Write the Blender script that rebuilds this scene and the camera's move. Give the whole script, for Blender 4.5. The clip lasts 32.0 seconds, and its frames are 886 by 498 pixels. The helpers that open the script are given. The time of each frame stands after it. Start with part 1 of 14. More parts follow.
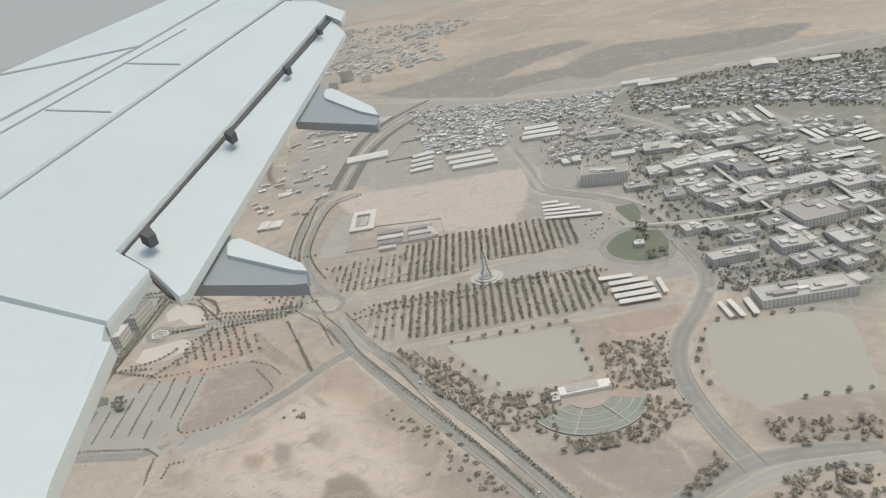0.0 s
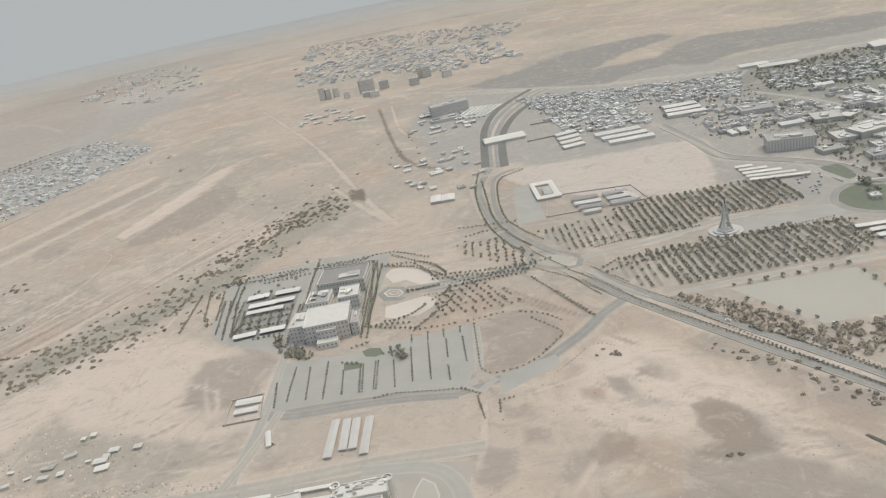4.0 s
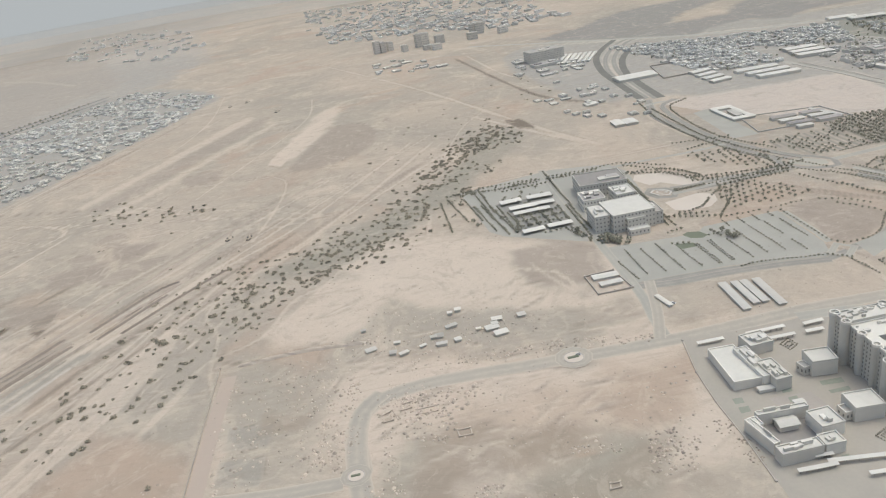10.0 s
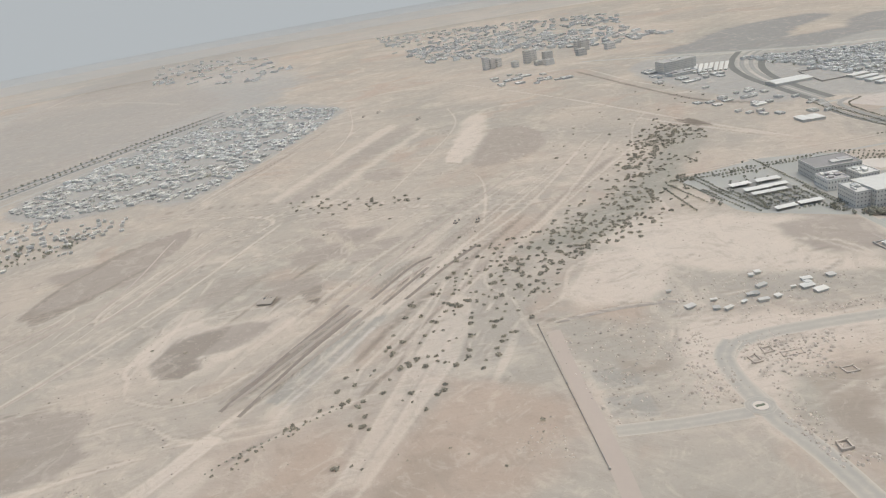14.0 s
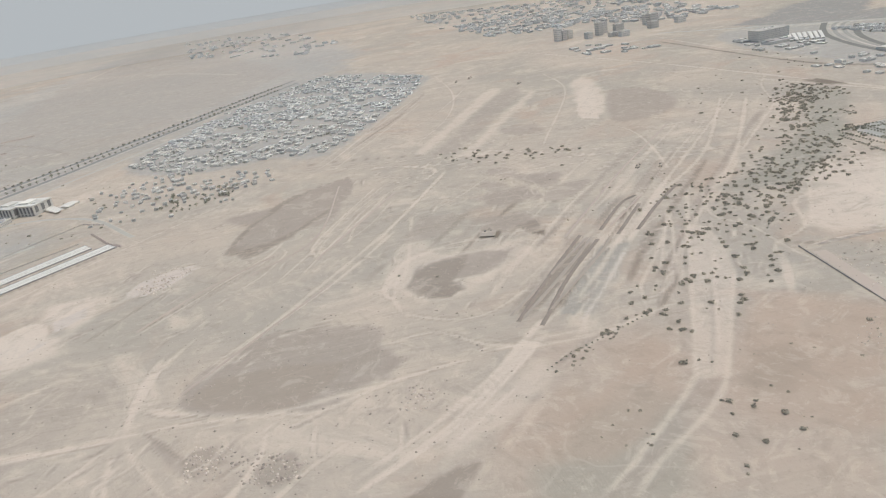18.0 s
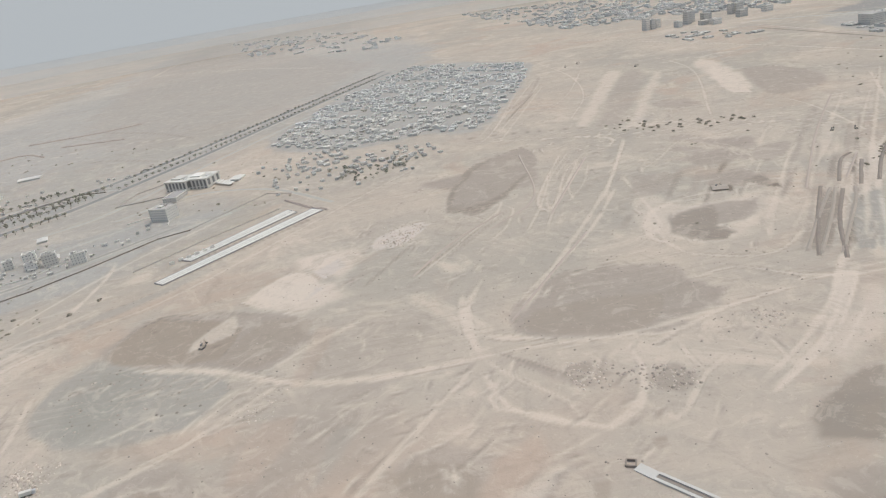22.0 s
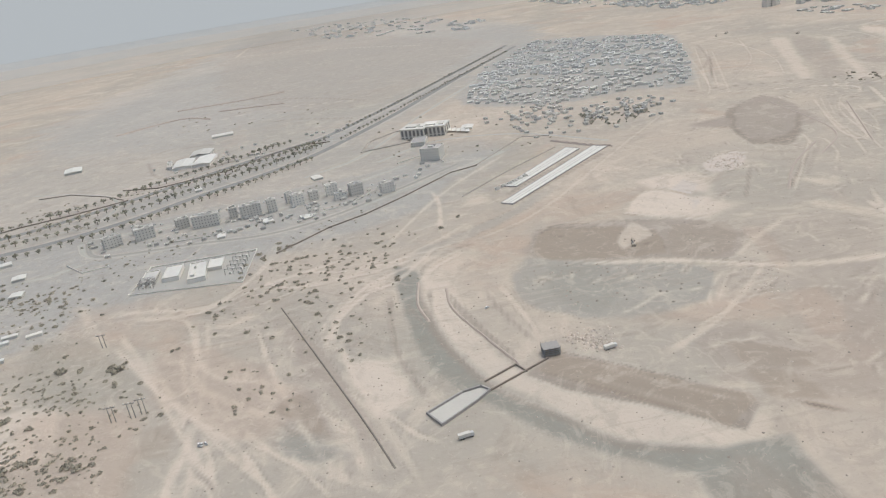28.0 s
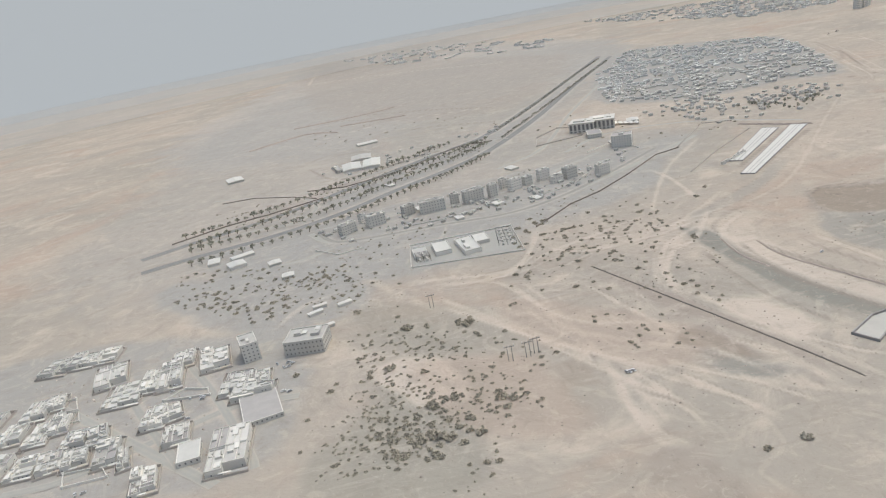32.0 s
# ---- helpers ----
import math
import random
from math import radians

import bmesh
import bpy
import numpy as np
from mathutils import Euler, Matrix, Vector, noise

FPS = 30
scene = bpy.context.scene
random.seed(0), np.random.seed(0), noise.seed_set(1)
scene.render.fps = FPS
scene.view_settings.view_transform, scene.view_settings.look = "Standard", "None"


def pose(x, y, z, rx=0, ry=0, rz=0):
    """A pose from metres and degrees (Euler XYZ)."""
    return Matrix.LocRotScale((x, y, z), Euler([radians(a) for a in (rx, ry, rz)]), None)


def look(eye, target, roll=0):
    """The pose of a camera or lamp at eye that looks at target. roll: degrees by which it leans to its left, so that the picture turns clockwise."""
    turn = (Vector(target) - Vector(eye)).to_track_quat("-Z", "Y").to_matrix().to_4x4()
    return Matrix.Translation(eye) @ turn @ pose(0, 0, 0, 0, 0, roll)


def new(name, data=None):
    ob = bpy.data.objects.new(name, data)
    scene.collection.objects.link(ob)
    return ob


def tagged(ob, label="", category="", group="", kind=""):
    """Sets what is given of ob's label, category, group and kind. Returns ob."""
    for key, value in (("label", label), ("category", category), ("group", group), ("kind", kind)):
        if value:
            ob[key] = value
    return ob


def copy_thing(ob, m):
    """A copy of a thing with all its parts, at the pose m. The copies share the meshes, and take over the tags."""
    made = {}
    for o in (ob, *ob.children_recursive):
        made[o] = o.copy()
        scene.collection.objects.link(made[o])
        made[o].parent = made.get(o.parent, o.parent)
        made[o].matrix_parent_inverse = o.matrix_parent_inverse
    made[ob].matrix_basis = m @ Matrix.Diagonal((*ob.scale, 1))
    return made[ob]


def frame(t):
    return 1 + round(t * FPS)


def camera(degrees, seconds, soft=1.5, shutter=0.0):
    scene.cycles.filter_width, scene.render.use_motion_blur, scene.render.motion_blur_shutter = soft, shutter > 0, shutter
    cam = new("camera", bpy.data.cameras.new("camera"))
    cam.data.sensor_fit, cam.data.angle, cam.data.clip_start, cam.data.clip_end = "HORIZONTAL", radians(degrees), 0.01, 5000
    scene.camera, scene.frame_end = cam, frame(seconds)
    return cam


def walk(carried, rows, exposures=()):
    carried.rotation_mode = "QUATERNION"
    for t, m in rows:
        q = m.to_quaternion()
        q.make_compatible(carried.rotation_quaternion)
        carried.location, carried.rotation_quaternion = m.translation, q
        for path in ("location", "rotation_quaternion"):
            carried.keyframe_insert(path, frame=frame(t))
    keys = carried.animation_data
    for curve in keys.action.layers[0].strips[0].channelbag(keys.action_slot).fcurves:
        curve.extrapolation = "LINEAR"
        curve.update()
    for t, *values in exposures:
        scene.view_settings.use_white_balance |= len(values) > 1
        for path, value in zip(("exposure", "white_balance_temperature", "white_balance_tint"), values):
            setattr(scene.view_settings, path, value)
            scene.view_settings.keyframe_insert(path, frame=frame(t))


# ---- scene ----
EXPOSURE, SUN, SKY, SUN_AZ, HAZE = -0.95, 0.42, 0.40, 65.0, 1.0
PATH = [
    (0, 1.71, -3.45, 178.24, 66.761, 10.780, -2.212),
    (0.5, -16.81, -4.47, 177.80, 66.112, 11.041, -2.427),
    (1, -35.23, -5.47, 177.33, 65.669, 11.444, -2.601),
    (1.5, -53.54, -6.45, 176.85, 65.475, 10.992, -3.204),
    (2, -71.76, -7.42, 176.34, 65.806, 11.846, -3.423),
    (2.5, -89.90, -8.37, 175.82, 65.747, 11.936, -3.684),
    (3, -107.96, -9.31, 175.29, 65.467, 11.308, -3.461),
    (3.5, -125.94, -10.23, 174.74, 66.633, 11.238, -3.313),
    (5.5, -197.29, -13.83, 172.47, 68.852, 10.472, -2.978),
    (6, -215.01, -14.71, 171.89, 68.703, 10.845, -3.063),
    (6.5, -232.70, -15.58, 171.31, 68.336, 11.105, -2.932),
    (7, -250.36, -16.45, 170.72, 68.244, 11.389, -2.701),
    (7.5, -267.99, -17.31, 170.14, 68.406, 11.070, -2.850),
    (8, -285.60, -18.17, 169.55, 68.111, 10.531, -3.333),
    (8.5, -303.20, -19.02, 168.97, 67.430, 10.223, -4.392),
    (9, -320.79, -19.87, 168.39, 66.694, 9.945, -5.331),
    (9.5, -338.38, -20.71, 167.81, 65.942, 9.446, -7.718),
    (10, -355.96, -21.55, 167.24, 65.880, 8.899, -8.700),
    (10.5, -373.55, -22.39, 166.67, 66.154, 8.248, -8.949),
    (11, -391.15, -23.23, 166.11, 66.399, 8.152, -8.402),
    (11.5, -408.75, -24.07, 165.55, 67.133, 8.502, -7.951),
    (12, -426.38, -24.90, 165.00, 67.689, 9.096, -7.422),
    (12.5, -444.02, -25.74, 164.46, 68.029, 9.347, -7.109),
    (13, -461.69, -26.57, 163.92, 68.788, 9.322, -7.140),
    (13.5, -479.38, -27.40, 163.39, 68.983, 8.825, -7.124),
    (14, -497.10, -28.23, 162.87, 68.779, 9.267, -6.879),
    (14.5, -514.86, -29.05, 162.35, 68.942, 9.535, -6.841),
    (16.5, -586.24, -32.34, 160.35, 67.724, 9.232, -7.738),
    (17, -604.19, -33.16, 159.87, 67.616, 9.203, -7.890),
    (17.5, -622.18, -33.97, 159.39, 67.682, 8.888, -7.610),
    (18, -640.22, -34.78, 158.91, 67.773, 8.378, -7.765),
    (18.5, -658.31, -35.58, 158.43, 67.910, 8.168, -8.003),
    (19, -676.45, -36.38, 157.96, 67.989, 8.440, -7.799),
    (19.5, -694.64, -37.17, 157.49, 68.275, 7.832, -7.653),
    (20, -712.88, -37.96, 157.02, 68.480, 8.301, -7.448),
    (20.5, -731.17, -38.74, 156.55, 68.549, 8.718, -7.222),
    (21, -749.52, -39.51, 156.08, 69.031, 8.314, -7.584),
    (21.5, -767.92, -40.27, 155.60, 68.740, 8.772, -7.415),
    (22, -786.37, -41.03, 155.12, 68.355, 8.714, -7.456),
    (22.5, -804.87, -41.77, 154.64, 67.455, 8.935, -7.375),
    (23, -823.43, -42.50, 154.14, 66.628, 9.229, -7.274),
    (23.5, -842.05, -43.21, 153.64, 67.328, 8.800, -7.517),
    (24, -860.71, -43.92, 153.13, 68.361, 8.701, -7.380),
    (24.5, -879.43, -44.60, 152.60, 68.682, 8.218, -7.452),
    (25, -898.20, -45.27, 152.06, 68.895, 8.219, -7.243),
    (25.5, -917.01, -45.93, 151.50, 68.873, 9.090, -6.770),
    (27.5, -992.76, -48.32, 149.06, 68.222, 7.468, -7.779),
    (28, -1011.80, -48.86, 148.39, 68.329, 8.187, -7.797),
    (28.5, -1030.89, -49.37, 147.69, 68.600, 8.407, -7.529),
    (29, -1050.01, -49.86, 146.95, 69.410, 7.646, -7.893),
    (29.5, -1069.17, -50.31, 146.18, 70.352, 8.420, -7.971),
    (30, -1088.37, -50.73, 145.37, 70.358, 8.676, -8.363),
    (30.5, -1107.59, -51.11, 144.51, 70.735, 8.769, -7.934),
    (31, -1126.84, -51.46, 143.62, 70.573, 9.294, -7.662),
    (31.5, -1146.11, -51.77, 142.68, 70.853, 9.957, -7.339),
    (32, -1165.41, -52.03, 141.68, 71.008, 10.427, -7.214),
]
cam = camera(63.04, 32.0, soft=1.2)
walk(cam, [(t, pose(x, y, z, rx, ry, rz)) for t, x, y, z, rx, ry, rz in PATH], [(t, EXPOSURE + d, k, g) for t, d, k, g in ((0.0, -0.2, 6330, 1), (4.0, -0.13, 6320, 1), (9.0, -0.1, 6250, 1), (17.0, -0.07, 6140, 2), (24.0, -0.06, 6100, 2), (32.0, -0.07, 6100, 2))])

# ---- world, sun ----
world = bpy.data.worlds.new("hazy_sky")
scene.world = world
world.use_nodes = True
wn = world.node_tree
wn.nodes.clear()
sky = wn.nodes.new("ShaderNodeTexSky")
sky.sky_type, sky.sun_disc = "NISHITA", False
sky.sun_elevation, sky.sun_rotation = radians(69), radians(SUN_AZ)
sky.air_density, sky.dust_density, sky.ozone_density = 1.0, 5.0, 1.0
back = wn.nodes.new("ShaderNodeBackground")
back.inputs["Strength"].default_value = SKY
wout = wn.nodes.new("ShaderNodeOutputWorld")
wn.links.new(sky.outputs[0], back.inputs[0])
wn.links.new(back.outputs[0], wout.inputs[0])
sun = new("sun", bpy.data.lights.new("sun", "SUN"))
sun.data.energy, sun.data.angle, sun.data.color = SUN, radians(20), (1.0, 0.985, 0.95)
sun.matrix_world = look((0, 0, 500), (-500 * math.sin(radians(SUN_AZ)) * 0.38, -500 * math.cos(radians(SUN_AZ)) * 0.38, 0))


# ---- materials ----
def tree_of(name):
    m = bpy.data.materials.new(name)
    m.use_nodes = True
    nt = m.node_tree
    nt.nodes.clear()
    out = nt.nodes.new("ShaderNodeOutputMaterial")
    b = nt.nodes.new("ShaderNodeBsdfPrincipled")
    nt.links.new(b.outputs[0], out.inputs[0])
    return m, nt, b, out


def noise_node(nt, co, scale, detail=4.0, rough=0.55, warp=0.0):
    n = nt.nodes.new("ShaderNodeTexNoise")
    n.inputs["Scale"].default_value, n.inputs["Detail"].default_value = scale, detail
    n.inputs["Roughness"].default_value, n.inputs["Distortion"].default_value = rough, warp
    nt.links.new(co, n.inputs["Vector"])
    return n.outputs["Fac"]


def ramp(nt, fac, lo, hi):
    n = nt.nodes.new("ShaderNodeMapRange")
    n.interpolation_type = "SMOOTHSTEP"
    n.inputs["From Min"].default_value, n.inputs["From Max"].default_value = lo, hi
    nt.links.new(fac, n.inputs["Value"])
    return n.outputs["Result"]


def mix(nt, fac, a, b):
    n = nt.nodes.new("ShaderNodeMix")
    n.data_type = "RGBA"
    for key, v in ((0, fac), (6, a), (7, b)):
        if isinstance(v, (tuple, float, int)):
            n.inputs[key].default_value = (*v, 1) if isinstance(v, tuple) else v
        else:
            nt.links.new(v, n.inputs[key])
    return n.outputs[2]


def maths(nt, op, a, b):
    n = nt.nodes.new("ShaderNodeMath")
    n.operation = op
    for i, v in enumerate((a, b)):
        if isinstance(v, (float, int)):
            n.inputs[i].default_value = v
        else:
            nt.links.new(v, n.inputs[i])
    return n.outputs[0]


def surface(name, base, alt, scale=0.15, fine=1.5, rough=0.9, amount=0.6, bump=0.0, metal=0.0, spec=0.2, island=0.0, streak=None, per_object=0.0, drift=0.0):
    """A surface whose two colours mix in large stains and fine grain."""
    m, nt, b, out = tree_of(name)
    geo = nt.nodes.new("ShaderNodeNewGeometry")
    pos = geo.outputs["Position"]
    if streak:
        mp = nt.nodes.new("ShaderNodeMapping")
        mp.inputs["Rotation"].default_value = (0, 0, radians(streak[0]))
        mp.inputs["Scale"].default_value = (1.0, streak[1], 1.0)
        nt.links.new(pos, mp.inputs["Vector"])
        pos = mp.outputs[0]
    big = ramp(nt, noise_node(nt, pos, scale, 5.0, 0.6, 0.6), 0.3, 0.7)
    small = ramp(nt, noise_node(nt, pos, fine, 4.0, 0.65), 0.25, 0.75)
    col = mix(nt, maths(nt, "MULTIPLY", maths(nt, "ADD", maths(nt, "MULTIPLY", big, 0.65), maths(nt, "MULTIPLY", small, 0.35)), amount), base, alt)
    if drift:
        at = nt.nodes.new("ShaderNodeAttribute")
        at.attribute_name = "drift"
        sand = ramp(nt, maths(nt, "ADD", at.outputs["Fac"], maths(nt, "MULTIPLY", noise_node(nt, pos, 0.22, 6.0, 0.7, 1.0), 1.1)), 0.62, 1.35)
        col = mix(nt, maths(nt, "MULTIPLY", sand, drift), col, (0.50, 0.435, 0.35))
    if island or per_object:
        if island:
            rnd = geo.outputs["Random Per Island"]
        else:
            rnd = nt.nodes.new("ShaderNodeObjectInfo").outputs["Random"]
        hsv = nt.nodes.new("ShaderNodeHueSaturation")
        w = island or per_object
        v = maths(nt, "ADD", maths(nt, "MULTIPLY", rnd, 2 * w), 1 - w)
        nt.links.new(v, hsv.inputs["Value"])
        nt.links.new(col, hsv.inputs["Color"])
        col = hsv.outputs[0]
    nt.links.new(col, b.inputs["Base Color"])
    b.inputs["Roughness"].default_value, b.inputs["Metallic"].default_value = rough, metal
    b.inputs["Specular IOR Level"].default_value = spec
    if bump:
        bp = nt.nodes.new("ShaderNodeBump")
        bp.inputs["Strength"].default_value, bp.inputs["Distance"].default_value = 0.6, bump
        nt.links.new(maths(nt, "ADD", big, small), bp.inputs["Height"])
        nt.links.new(bp.outputs[0], b.inputs["Normal"])
    return m


def desert():
    """Open desert: pale sand, grey gravel and reddish soil in large fields, with wind-blown grain and wheel marks."""
    m, nt, b, out = tree_of("desert_soil")
    pos = nt.nodes.new("ShaderNodeNewGeometry").outputs["Position"]
    n1 = noise_node(nt, pos, 0.0042, 6.0, 0.62, 0.8)
    n2 = noise_node(nt, pos, 0.016, 7.0, 0.68, 1.2)
    n3 = noise_node(nt, pos, 0.11, 6.0, 0.7, 0.4)
    n4 = noise_node(nt, pos, 0.9, 4.0, 0.7)
    col = mix(nt, ramp(nt, n1, 0.36, 0.64), SAND, GRAVEL)
    col = mix(nt, maths(nt, "MULTIPLY", ramp(nt, n2, 0.5, 0.68), 0.6), col, PALE)
    mp = nt.nodes.new("ShaderNodeMapping")
    mp.inputs["Location"].default_value = (310, 120, 0)
    nt.links.new(pos, mp.inputs["Vector"])
    n5 = noise_node(nt, mp.outputs[0], 0.0075, 6.0, 0.62, 1.0)
    col = mix(nt, maths(nt, "MULTIPLY", ramp(nt, n5, 0.52, 0.68), 0.75), col, REDDISH)
    at = nt.nodes.new("ShaderNodeAttribute")
    at.attribute_name = "soil"
    cover = maths(nt, "MULTIPLY", at.outputs["Alpha"], maths(nt, "ADD", maths(nt, "MULTIPLY", n3, 0.5), 0.8))
    cl = nt.nodes.new("ShaderNodeClamp")
    nt.links.new(cover, cl.inputs[0])
    col = mix(nt, cl.outputs[0], col, at.outputs["Color"])
    col = mix(nt, maths(nt, "MULTIPLY", ramp(nt, n3, 0.47, 0.72), 0.24), col, DUSKY)
    n6 = noise_node(nt, pos, 0.045, 6.0, 0.7, 2.0)
    col = mix(nt, maths(nt, "MULTIPLY", ramp(nt, n6, 0.53, 0.62), 0.26), col, PALE)
    for scale, wide, seed, amount in ((0.0085, 0.014, 0.0, 0.2), (0.021, 0.022, 40.0, 0.1)):
        shift = nt.nodes.new("ShaderNodeMapping")
        shift.inputs["Location"].default_value = (seed, seed * 2, 0)
        nt.links.new(pos, shift.inputs["Vector"])
        bend = nt.nodes.new("ShaderNodeTexNoise")
        bend.inputs["Scale"].default_value, bend.inputs["Detail"].default_value = scale * 2.2, 3.0
        nt.links.new(shift.outputs[0], bend.inputs["Vector"])
        off = nt.nodes.new("ShaderNodeVectorMath")
        off.operation = "MULTIPLY_ADD"
        off.inputs[1].default_value = (0.9 / scale,) * 3
        nt.links.new(bend.outputs["Color"], off.inputs[0])
        nt.links.new(shift.outputs[0], off.inputs[2])
        cell = nt.nodes.new("ShaderNodeTexVoronoi")
        cell.feature = "DISTANCE_TO_EDGE"
        cell.voronoi_dimensions = "2D"
        cell.inputs["Scale"].default_value = scale
        nt.links.new(off.outputs[0], cell.inputs["Vector"])
        line = maths(nt, "SUBTRACT", 1.0, ramp(nt, cell.outputs["Distance"], wide * 0.3, wide))
        gate = ramp(nt, noise_node(nt, shift.outputs[0], scale * 0.9, 4.0), 0.46, 0.6)
        col = mix(nt, maths(nt, "MULTIPLY", maths(nt, "MULTIPLY", line, gate), amount), col, PALE if seed < 80 else DUSKY)
    n7 = noise_node(nt, mp.outputs[0], 0.028, 7.0, 0.72, 2.5)
    col = mix(nt, maths(nt, "MULTIPLY", ramp(nt, n7, 0.52, 0.66), 0.28), col, DUSKY)
    n8 = noise_node(nt, mp.outputs[0], 0.24, 7.0, 0.75, 1.5)
    col = mix(nt, maths(nt, "MULTIPLY", ramp(nt, n8, 0.58, 0.66), 0.3), col, DUSKY)
    for turn, gate_scale, tone in ((38.0, 0.011, DUSKY), (-14.0, 0.014, PALE), (70.0, 0.009, DUSKY)):
        lay = nt.nodes.new("ShaderNodeMapping")
        lay.inputs["Rotation"].default_value = (0, 0, radians(turn))
        lay.inputs["Scale"].default_value = (0.09, 1.0, 1.0)
        nt.links.new(pos, lay.inputs["Vector"])
        streaks = ramp(nt, noise_node(nt, lay.outputs[0], 0.33, 4.0, 0.6, 0.3), 0.56, 0.62)
        where = ramp(nt, noise_node(nt, lay.outputs[0], gate_scale, 3.0), 0.5, 0.6)
        col = mix(nt, maths(nt, "MULTIPLY", maths(nt, "MULTIPLY", streaks, where), 0.16), col, tone)
    n9 = noise_node(nt, pos, 0.19, 7.0, 0.75, 2.0)
    col = mix(nt, maths(nt, "MULTIPLY", ramp(nt, n9, 0.56, 0.66), 0.3), col, PALE)
    col = mix(nt, maths(nt, "MULTIPLY", ramp(nt, n4, 0.55, 0.72), 0.3), col, DUSKY)
    nt.links.new(col, b.inputs["Base Color"])
    b.inputs["Roughness"].default_value, b.inputs["Specular IOR Level"].default_value = 1.0, 0.05
    bp = nt.nodes.new("ShaderNodeBump")
    bp.inputs["Strength"].default_value, bp.inputs["Distance"].default_value = 0.7, 1.6
    nt.links.new(maths(nt, "ADD", n2, maths(nt, "MULTIPLY", n3, 0.35)), bp.inputs["Height"])
    nt.links.new(bp.outputs[0], b.inputs["Normal"])
    return m


